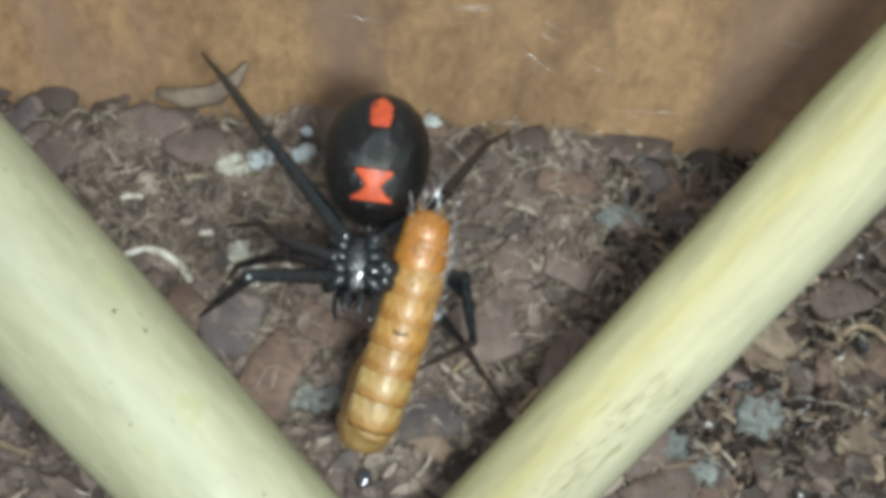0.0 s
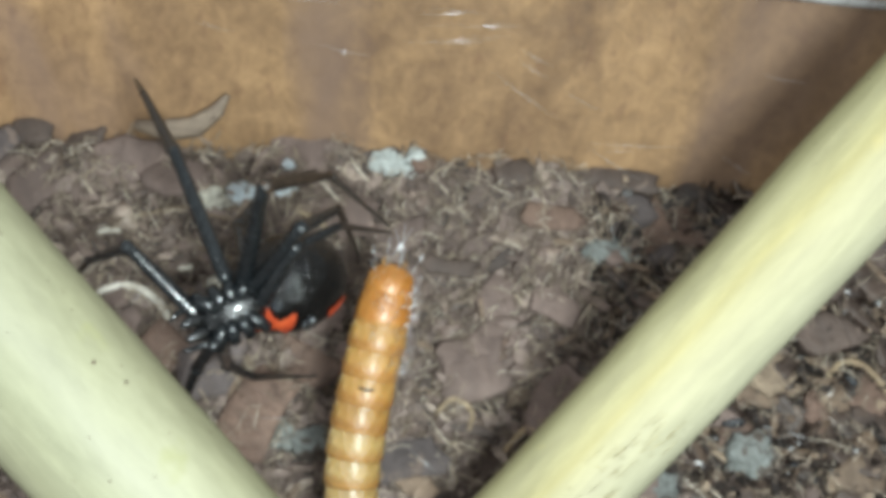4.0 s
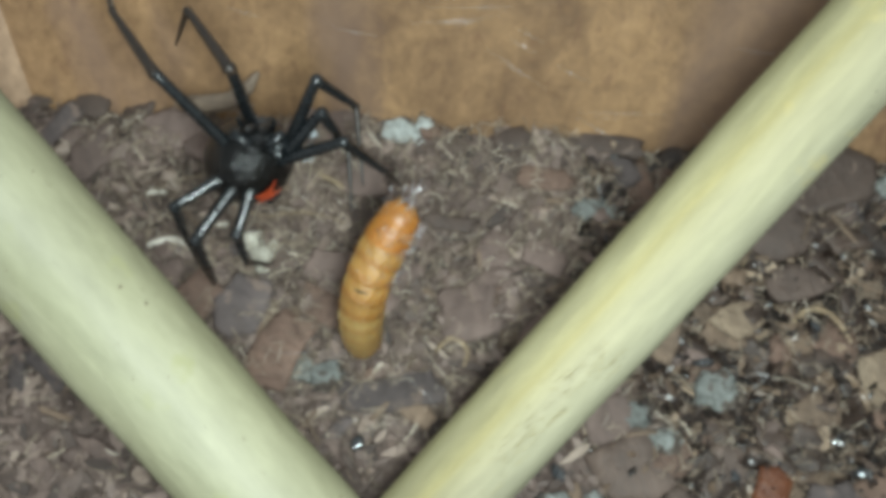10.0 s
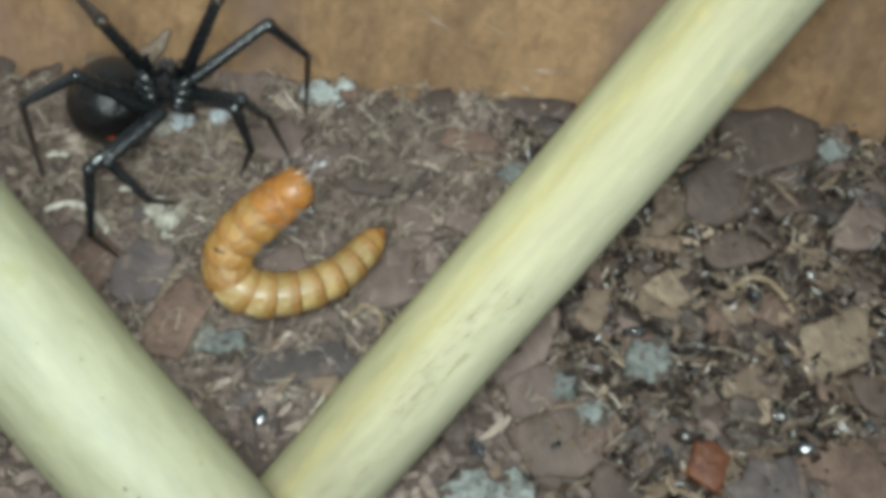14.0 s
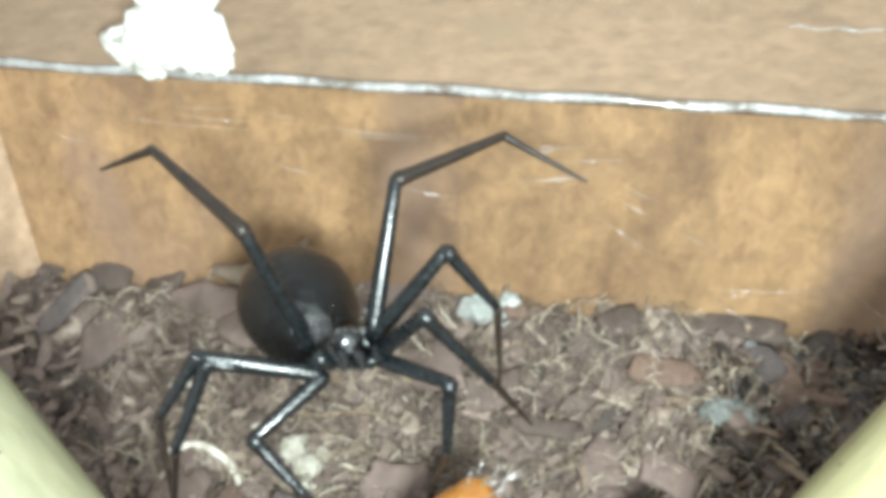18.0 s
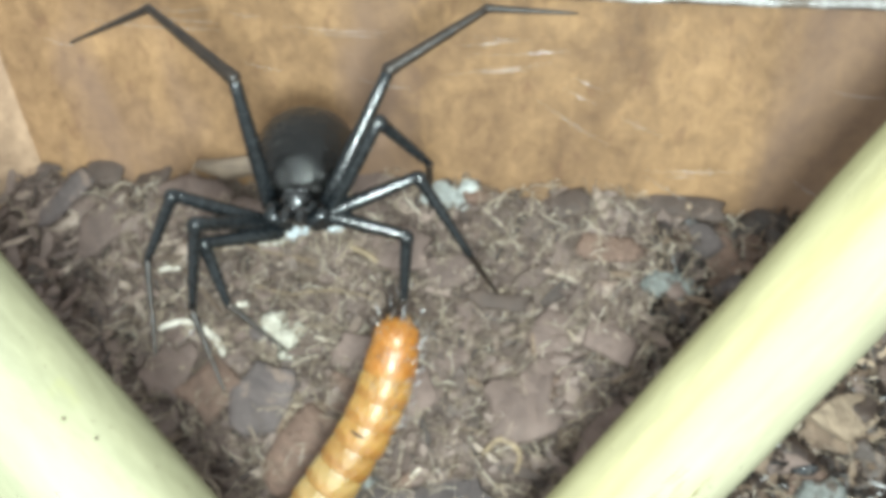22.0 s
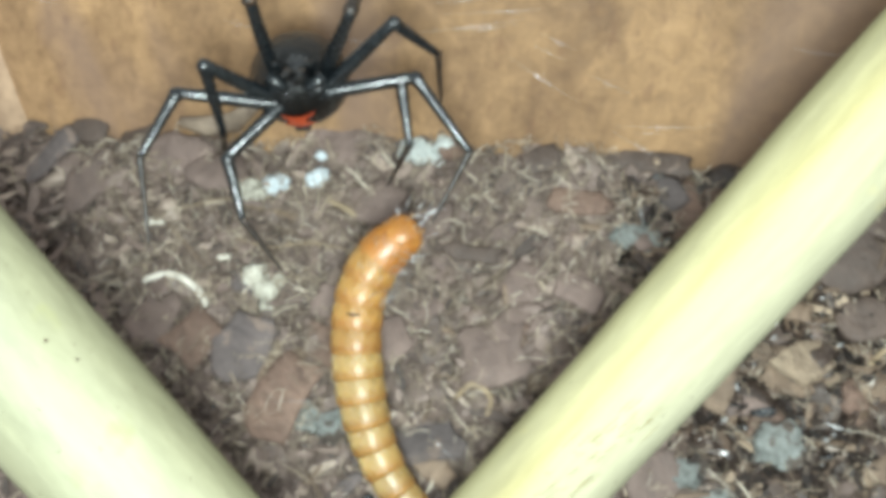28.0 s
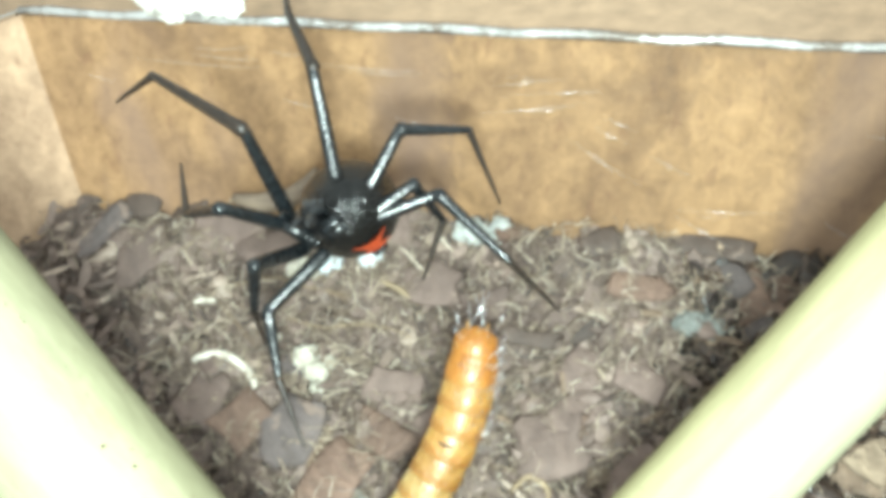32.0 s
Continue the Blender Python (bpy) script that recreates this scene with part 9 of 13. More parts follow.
        (24.5, mm(-5.69, -18.41, 8.21, 12.6, 1.4, -0.7)), (25, mm(-5.56, -18.39, 8.18, 12.6, 1.4, -0.7)), (25.5, mm(-5.44, -18.38, 8.16, 12.7, 1.3, -0.7)), (26, mm(-5.31, -18.36, 8.13, 12.7, 1.3, -0.7)),
        (26.5, mm(-5.19, -18.35, 8.11, 12.7, 1.2, -0.7)), (26.633, mm(-5.64, -18.33, 7.49, 12.7, 1.2, -0.7)), (26.733, mm(-6.1, -18.31, 6.87, 12.7, 1.1, -0.7)), (26.867, mm(-6.56, -18.29, 6.24, 12.7, 1.1, -0.7)),
        (27, mm(-7.01, -18.27, 5.62, 12.7, 1.1, -0.7)), (27.267, mm(-7.18, -17.6, 5.86, 12.8, 1, -0.7)), (27.5, mm(-7.35, -16.92, 6.1, 12.8, 1, -0.7)), (28, mm(-5.54, -16.44, 6.04, 12.8, 1, -0.7)),
        (28.5, mm(-6.84, -17.5, 5.99, 12.7, 1.1, -0.7)), (29, mm(-7.65, -18.88, 6.1, 12.7, 1.2, -0.6)), (29.5, mm(-6.85, -18.56, 6, 12.7, 1.2, -0.5)), (30, mm(-6.1, -18.22, 5.75, 12.7, 1, -0.4)),
        (30.5, mm(-6.77, -17.33, 5.58, 12.9, 0.8, -0.2)), (31, mm(-5.88, -18.27, 5.53, 12.9, 0.8, -0.1)), (31.267, mm(-5.82, -18.05, 5.66, 12.9, 0.8, -0.1)), (31.5, mm(-5.76, -17.82, 5.79, 12.9, 0.8, -0.1)),
        (32, mm(-5.07, -17.9, 5.74, 12.9, 0.8, -0.1)),
    ])
    walk(rings[0], [
        (0, mm(2.27, 8.01, 1.4, 101, 0, -12)), (0.267, mm(2.08, 7.71, 1.73, 103, 1, -6)), (0.5, mm(1.9, 7.41, 2.06, 106, 2, 0)), (0.733, mm(1.71, 7.11, 2.39, 109, 2, 5)),
        (1, mm(1.52, 6.81, 2.72, 112, 2, 11)), (1.5, mm(1.06, 6.81, 2.58, 110, 2, 14)), (2, mm(0.61, 6.82, 2.44, 108, 3, 16)), (2.133, mm(1.15, 6.75, 2.25, 106, 2, 12)),
        (2.267, mm(1.68, 6.69, 2.06, 104, 2, 8)), (2.367, mm(2.22, 6.62, 1.88, 102, 2, 4)), (2.5, mm(2.76, 6.56, 1.69, 100, 1, 0)), (2.667, mm(2.71, 7, 1.53, 100, 1, -2)),
        (2.833, mm(2.66, 7.44, 1.37, 100, 1, -3)), (3, mm(2.61, 7.88, 1.21, 100, 1, -5)), (4, mm(1.63, 8.2, 1.22, 99, 0, -12)), (5.267, mm(1.42, 8.18, 1.16, 98, 0, -13)),
        (6.5, mm(1.22, 8.16, 1.1, 97, 0, -14)), (7, mm(1.53, 8.09, 1.45, 101, 0, -7)), (7.267, mm(1.78, 6.6, 2.24, 106, -3, -33)), (7.5, mm(2.03, 5.1, 3.03, 112, -4, -59)),
        (7.733, mm(2.17, 4.71, 3.13, 112, -4, -61)), (8, mm(2.31, 4.31, 3.24, 113, -5, -63)), (8.5, mm(2.9, 5.64, 2.98, 109, -4, -60)), (9, mm(2.18, 5.66, 2.86, 112, -5, -65)),
        (9.167, mm(2.92, 5.56, 2.32, 108, -5, -61)), (9.333, mm(3.65, 5.47, 1.77, 104, -4, -58)), (9.5, mm(4.39, 5.37, 1.23, 100, -4, -54)), (9.6, mm(4, 5.35, 1.75, 103, -3, -51)),
        (9.7, mm(3.62, 5.33, 2.26, 106, -3, -47)), (9.8, mm(3.23, 5.32, 2.78, 109, -3, -44)), (9.9, mm(2.85, 5.3, 3.29, 112, -2, -40)), (10, mm(2.46, 5.28, 3.81, 115, -2, -36)),
        (10.267, mm(2.79, 5.45, 2.73, 107, -3, -49)), (10.5, mm(3.13, 5.62, 1.66, 98, -4, -62)), (10.733, mm(2.87, 5.62, 2.63, 105, -3, -51)), (11, mm(2.6, 5.63, 3.61, 111, -3, -39)),
        (11.267, mm(2.7, 5.58, 3.54, 113, -3, -37)), (11.5, mm(2.79, 5.54, 3.46, 115, -2, -35)), (11.633, mm(2.75, 5.54, 3.39, 116, -3, -37)), (11.733, mm(2.71, 5.55, 3.33, 117, -3, -39)),
        (11.867, mm(2.68, 5.55, 3.27, 119, -3, -41)), (12, mm(2.64, 5.56, 3.2, 120, -3, -44)), (12.267, mm(2.66, 5.43, 3.16, 115, -4, -58)), (12.5, mm(2.68, 5.3, 3.11, 111, -5, -73)),
        (12.733, mm(3.03, 4.98, 3.08, 110, -5, -71)), (13, mm(3.37, 4.66, 3.06, 110, -5, -68)), (13.5, mm(3.97, 4.67, 3, 107, -5, -74)), (14, mm(2.83, 5.04, 3.08, 110, -4, -60)),
        (15, mm(2.73, 5.43, 2.92, 109, -4, -56)), (15.5, mm(1.97, 5.26, 3, 110, -5, -63)), (16.733, mm(0.29, 4.67, 2.42, 106, -4, -58)), (18, mm(-1.4, 4.09, 1.83, 102, -4, -53)),
        (18.5, mm(-0.45, 4.88, 1.77, 101, -4, -50)), (19, mm(0.49, 5.68, 1.72, 100, -4, -48)), (19.333, mm(0.61, 6.53, 1.69, 100, -2, -32)), (19.667, mm(0.74, 7.37, 1.67, 99, -1, -16)),
        (20, mm(0.86, 8.22, 1.64, 99, 1, -1)), (20.5, mm(2.54, 7.89, 1.42, 100, 0, -6)), (21, mm(3.48, 7.49, 1.33, 100, 0, -11)), (22, mm(3.35, 7.51, 1.44, 102, 0, -9)),
        (22.333, mm(3.26, 7.13, 1.85, 105, -1, -19)), (22.667, mm(3.18, 6.74, 2.25, 108, -2, -29)), (23, mm(3.09, 6.36, 2.66, 111, -3, -39)), (24, mm(3.21, 6.46, 2.68, 108, -1, -23)),
        (24.5, mm(2.92, 6.5, 2.62, 108, -1, -25)), (25, mm(2.64, 6.54, 2.56, 108, -1, -26)), (25.5, mm(2.35, 6.59, 2.49, 107, -2, -27)), (26, mm(2.07, 6.63, 2.43, 107, -2, -28)),
        (26.5, mm(1.78, 6.67, 2.37, 107, -2, -30)), (26.633, mm(2.19, 6.9, 2.1, 105, -2, -30)), (26.733, mm(2.59, 7.13, 1.84, 103, -2, -31)), (26.867, mm(3, 7.37, 1.58, 101, -2, -32)),
        (27, mm(3.41, 7.6, 1.31, 99, -2, -32)), (27.267, mm(3.42, 7.31, 1.19, 98, -3, -44)), (27.5, mm(3.43, 7.03, 1.07, 98, -4, -57)), (28, mm(2.26, 7.51, 1.11, 99, -4, -55)),
        (28.5, mm(3.06, 7.25, 1.42, 100, -4, -52)), (29, mm(4.05, 6.7, 1.53, 99, -4, -50)), (29.5, mm(3.46, 7.23, 1.58, 100, -2, -36)), (30, mm(2.88, 7.77, 1.63, 101, -1, -23)),
        (30.5, mm(4.36, 6.25, 1.75, 100, -5, -68)), (31, mm(3.3, 7.11, 1.65, 100, -3, -46)), (31.267, mm(3.29, 7.37, 1.57, 100, -2, -34)), (31.5, mm(3.29, 7.63, 1.5, 101, -1, -22)),
        (32, mm(2.72, 7.77, 1.52, 100, 0, -7)),
    ])
    walk(rings[1], [
        (0, mm(2, 6.76, 1.16, 101, 0, -13)), (0.267, mm(1.93, 6.48, 1.44, 103, 1, -8)), (0.5, mm(1.85, 6.22, 1.72, 106, 1, -3)), (0.733, mm(1.76, 5.96, 2, 109, 2, 2)),
        (1, mm(1.67, 5.72, 2.28, 112, 2, 6)), (1.5, mm(1.28, 5.73, 2.18, 110, 2, 10)), (2, mm(0.88, 5.75, 2.08, 108, 2, 14)), (2.133, mm(1.35, 5.62, 1.92, 106, 2, 10)),
        (2.267, mm(1.82, 5.5, 1.76, 104, 2, 6)), (2.367, mm(2.28, 5.39, 1.6, 102, 1, 2)), (2.5, mm(2.73, 5.28, 1.45, 101, 1, -2)), (2.667, mm(2.64, 5.72, 1.3, 100, 1, -4)),
        (2.833, mm(2.54, 6.17, 1.16, 99, 0, -7)), (3, mm(2.45, 6.61, 1.01, 99, 0, -9)), (4, mm(1.36, 6.94, 1.02, 99, 0, -12)), (5.267, mm(1.13, 6.92, 0.98, 98, 0, -13)),
        (6.5, mm(0.91, 6.91, 0.94, 97, 0, -14)), (7, mm(1.32, 6.83, 1.21, 100, 0, -11)), (7.267, mm(1.16, 5.62, 1.91, 106, -3, -33)), (7.5, mm(1.18, 4.52, 2.62, 112, -4, -56)),
        (7.733, mm(1.3, 4.16, 2.71, 113, -4, -58)), (8, mm(1.43, 3.8, 2.8, 113, -4, -61)), (8.5, mm(1.93, 5.01, 2.57, 110, -4, -58)), (9, mm(1.18, 5.07, 2.41, 111, -4, -58)),
        (9.167, mm(1.96, 4.94, 1.96, 107, -4, -56)), (9.333, mm(2.74, 4.82, 1.5, 104, -4, -54)), (9.5, mm(3.53, 4.71, 1.03, 100, -4, -52)), (9.6, mm(3.2, 4.65, 1.49, 103, -3, -48)),
        (9.7, mm(2.87, 4.59, 1.96, 106, -3, -45)), (9.8, mm(2.54, 4.54, 2.42, 108, -2, -41)), (9.9, mm(2.22, 4.49, 2.88, 111, -2, -38)), (10, mm(1.9, 4.45, 3.35, 114, -2, -34)),
        (10.267, mm(2.02, 4.73, 2.42, 106, -2, -46)), (10.5, mm(2.19, 5.07, 1.5, 99, -4, -58)), (10.733, mm(2.06, 4.9, 2.35, 105, -3, -47)), (11, mm(1.97, 4.78, 3.2, 111, -2, -36)),
        (11.267, mm(2.1, 4.74, 3.09, 113, -2, -35)), (11.5, mm(2.23, 4.71, 2.99, 115, -2, -34)), (11.633, mm(2.17, 4.74, 2.91, 116, -2, -36)), (11.733, mm(2.12, 4.76, 2.83, 116, -3, -38)),
        (11.867, mm(2.06, 4.79, 2.75, 117, -3, -39)), (12, mm(2.01, 4.82, 2.67, 118, -3, -41)), (12.267, mm(1.79, 4.81, 2.66, 115, -3, -55)), (12.5, mm(1.59, 4.87, 2.66, 111, -5, -68)),
        (12.733, mm(1.94, 4.52, 2.65, 110, -5, -67)), (13, mm(2.29, 4.17, 2.64, 109, -5, -66)), (13.5, mm(2.82, 4.3, 2.62, 108, -5, -72)), (14, mm(1.81, 4.41, 2.64, 110, -4, -59)),
        (15, mm(1.76, 4.72, 2.52, 108, -4, -55)), (15.5, mm(0.97, 4.67, 2.58, 110, -4, -58)), (16.733, mm(-0.71, 3.97, 2.06, 106, -4, -53)), (18, mm(-2.37, 3.27, 1.55, 102, -4, -48)),
        (18.5, mm(-1.4, 4.03, 1.52, 101, -3, -47)), (19, mm(-0.43, 4.79, 1.48, 100, -3, -46)), (19.333, mm(-0.05, 5.43, 1.47, 100, -2, -31)), (19.667, mm(0.38, 6.14, 1.45, 100, 0, -16)),
        (20, mm(0.83, 6.94, 1.42, 100, 1, -1)), (20.5, mm(2.36, 6.63, 1.2, 100, 0, -10)), (21, mm(3.2, 6.24, 1.11, 100, 0, -14)), (22, mm(3.11, 6.26, 1.18, 101, 0, -13)),
        (22.333, mm(2.85, 5.97, 1.53, 104, -1, -21)), (22.667, mm(2.62, 5.71, 1.88, 107, -2, -29)), (23, mm(2.41, 5.47, 2.24, 110, -3, -38)), (24, mm(2.71, 5.42, 2.29, 109, -2, -28)),
        (24.5, mm(2.42, 5.48, 2.24, 108, -2, -28)), (25, mm(2.12, 5.54, 2.19, 108, -2, -28)), (25.5, mm(1.83, 5.59, 2.14, 108, -2, -28)), (26, mm(1.54, 5.65, 2.09, 107, -2, -28)),
        (26.5, mm(1.25, 5.71, 2.04, 107, -2, -28)), (26.633, mm(1.63, 5.91, 1.8, 105, -2, -29)), (26.733, mm(2, 6.1, 1.57, 103, -2, -29)), (26.867, mm(2.38, 6.3, 1.34, 101, -2, -30)),
        (27, mm(2.75, 6.5, 1.11, 99, -2, -30)), (27.267, mm(2.55, 6.37, 1.01, 98, -3, -41)), (27.5, mm(2.39, 6.27, 0.9, 98, -4, -52)), (28, mm(1.28, 6.68, 0.91, 99, -3, -45)),
        (28.5, mm(2.09, 6.41, 1.2, 100, -4, -48)), (29, mm(3.08, 5.87, 1.32, 100, -4, -50)), (29.5, mm(2.72, 6.2, 1.35, 100, -2, -36)), (30, mm(2.4, 6.59, 1.38, 101, -1, -22)),
        (30.5, mm(3.2, 5.71, 1.53, 100, -5, -64)), (31, mm(2.39, 6.2, 1.42, 100, -3, -45)), (31.267, mm(2.59, 6.3, 1.34, 100, -2, -33)), (31.5, mm(2.82, 6.44, 1.25, 101, -1, -22)),
        (32, mm(2.54, 6.5, 1.3, 100, 0, -9)),
    ])
    walk(rings[2], [
        (0, mm(1.7, 5.52, 0.93, 100, 0, -15)), (0.267, mm(1.72, 5.27, 1.15, 103, 0, -12)), (0.5, mm(1.72, 5.04, 1.38, 106, 0, -9)), (0.733, mm(1.71, 4.82, 1.61, 108, 1, -6)),
        (1, mm(1.69, 4.63, 1.85, 111, 1, -3)), (1.5, mm(1.38, 4.64, 1.78, 110, 1, 2)), (2, mm(1.07, 4.67, 1.71, 109, 2, 8)), (2.133, mm(1.48, 4.49, 1.58, 107, 2, 4)),
        (2.267, mm(1.88, 4.32, 1.45, 105, 1, 1)), (2.367, mm(2.27, 4.16, 1.33, 103, 1, -3)), (2.5, mm(2.64, 4.01, 1.21, 101, 0, -6)), (2.667, mm(2.49, 4.45, 1.08, 100, 0, -9)),
        (2.833, mm(2.34, 4.9, 0.95, 99, 0, -12)), (3, mm(2.19, 5.35, 0.82, 98, 0, -15)), (4, mm(1.08, 5.69, 0.82, 98, 0, -12)), (5.267, mm(0.83, 5.67, 0.8, 98, 0, -14)),
        (6.5, mm(0.59, 5.66, 0.78, 97, 0, -15)), (7, mm(1.02, 5.59, 0.98, 100, -1, -17)), (7.267, mm(0.54, 4.65, 1.58, 106, -2, -32)), (7.5, mm(0.4, 3.87, 2.19, 114, -3, -48)),
        (7.733, mm(0.49, 3.55, 2.28, 113, -4, -51)), (8, mm(0.59, 3.23, 2.36, 114, -4, -55)), (8.5, mm(1.01, 4.31, 2.16, 110, -4, -51)), (9, mm(0.26, 4.34, 1.98, 109, -3, -48)),
        (9.167, mm(1.07, 4.21, 1.61, 106, -3, -47)), (9.333, mm(1.89, 4.09, 1.24, 102, -3, -47)), (9.5, mm(2.72, 3.99, 0.85, 99, -3, -47)), (9.6, mm(2.44, 3.89, 1.26, 102, -3, -43)),
        (9.7, mm(2.16, 3.79, 1.67, 104, -2, -40)), (9.8, mm(1.89, 3.71, 2.09, 107, -2, -37)), (9.9, mm(1.63, 3.64, 2.5, 109, -2, -33)), (10, mm(1.38, 3.58, 2.92, 112, -2, -30)),
        (10.267, mm(1.33, 3.94, 2.12, 105, -2, -38)), (10.5, mm(1.35, 4.39, 1.33, 98, -3, -46)), (10.733, mm(1.34, 4.1, 2.07, 105, -2, -38)), (11, mm(1.4, 3.88, 2.8, 110, -2, -30)),
        (11.267, mm(1.55, 3.87, 2.66, 112, -2, -31)), (11.5, mm(1.7, 3.86, 2.52, 114, -2, -32)), (11.633, mm(1.63, 3.9, 2.43, 115, -2, -33)), (11.733, mm(1.55, 3.95, 2.35, 115, -2, -35)),
        (11.867, mm(1.48, 3.99, 2.26, 115, -2, -36)), (12, mm(1.41, 4.04, 2.17, 115, -2, -37)), (12.267, mm(0.97, 4.11, 2.18, 114, -3, -47)), (12.5, mm(0.58, 4.31, 2.2, 112, -4, -57)),
        (12.733, mm(0.9, 3.96, 2.21, 110, -4, -59)), (13, mm(1.23, 3.61, 2.23, 108, -4, -61)), (13.5, mm(1.7, 3.84, 2.22, 108, -5, -67)), (14, mm(0.81, 3.75, 2.22, 109, -4, -57)),
        (15, mm(0.8, 3.98, 2.12, 108, -4, -53)), (15.5, mm(0.05, 3.95, 2.17, 109, -4, -49)), (16.733, mm(-1.59, 3.14, 1.72, 106, -3, -43)), (18, mm(-3.2, 2.33, 1.27, 103, -2, -36)),
        (18.5, mm(-2.26, 3.09, 1.26, 102, -3, -39)), (19, mm(-1.31, 3.86, 1.25, 100, -3, -42)), (19.333, mm(-0.68, 4.32, 1.25, 100, -2, -29)), (19.667, mm(0.03, 4.91, 1.23, 100, 0, -16)),
        (20, mm(0.78, 5.66, 1.19, 101, 1, -3)), (20.5, mm(2.07, 5.38, 0.97, 100, 0, -16)), (21, mm(2.83, 5.01, 0.9, 99, -1, -20)), (22, mm(2.77, 5.03, 0.95, 100, -1, -18)),
        (22.333, mm(2.38, 4.84, 1.25, 103, -1, -24)), (22.667, mm(2.04, 4.68, 1.55, 106, -2, -30)), (23, mm(1.74, 4.56, 1.85, 109, -2, -36)), (24, mm(2.1, 4.45, 1.9, 109, -3, -38)),
        (24.5, mm(1.83, 4.51, 1.86, 108, -2, -35)), (25, mm(1.57, 4.56, 1.82, 108, -2, -33)), (25.5, mm(1.3, 4.62, 1.79, 108, -2, -30)), (26, mm(1.03, 4.67, 1.75, 108, -2, -27)),
        (26.5, mm(0.77, 4.73, 1.71, 107, -1, -25)), (26.633, mm(1.12, 4.88, 1.5, 105, -1, -25)), (26.733, mm(1.46, 5.04, 1.29, 103, -1, -25)), (26.867, mm(1.81, 5.2, 1.09, 101, -1, -26)),
        (27, mm(2.15, 5.36, 0.9, 99, -2, -26)), (27.267, mm(1.78, 5.34, 0.82, 98, -2, -34)), (27.5, mm(1.46, 5.39, 0.73, 98, -3, -42)), (28, mm(0.53, 5.66, 0.72, 98, -2, -28)),
        (28.5, mm(1.23, 5.47, 0.98, 100, -3, -38)), (29, mm(2.11, 5.02, 1.1, 100, -4, -49)), (29.5, mm(1.98, 5.15, 1.12, 101, -2, -35)), (30, mm(1.93, 5.4, 1.13, 101, -1, -21)),
        (30.5, mm(2.12, 5.04, 1.3, 101, -4, -54)), (31, mm(1.54, 5.25, 1.18, 101, -3, -41)), (31.267, mm(1.92, 5.22, 1.1, 100, -2, -31)), (31.5, mm(2.34, 5.26, 1.02, 100, -1, -22)),
        (32, mm(2.29, 5.25, 1.07, 100, 0, -14)),
    ])
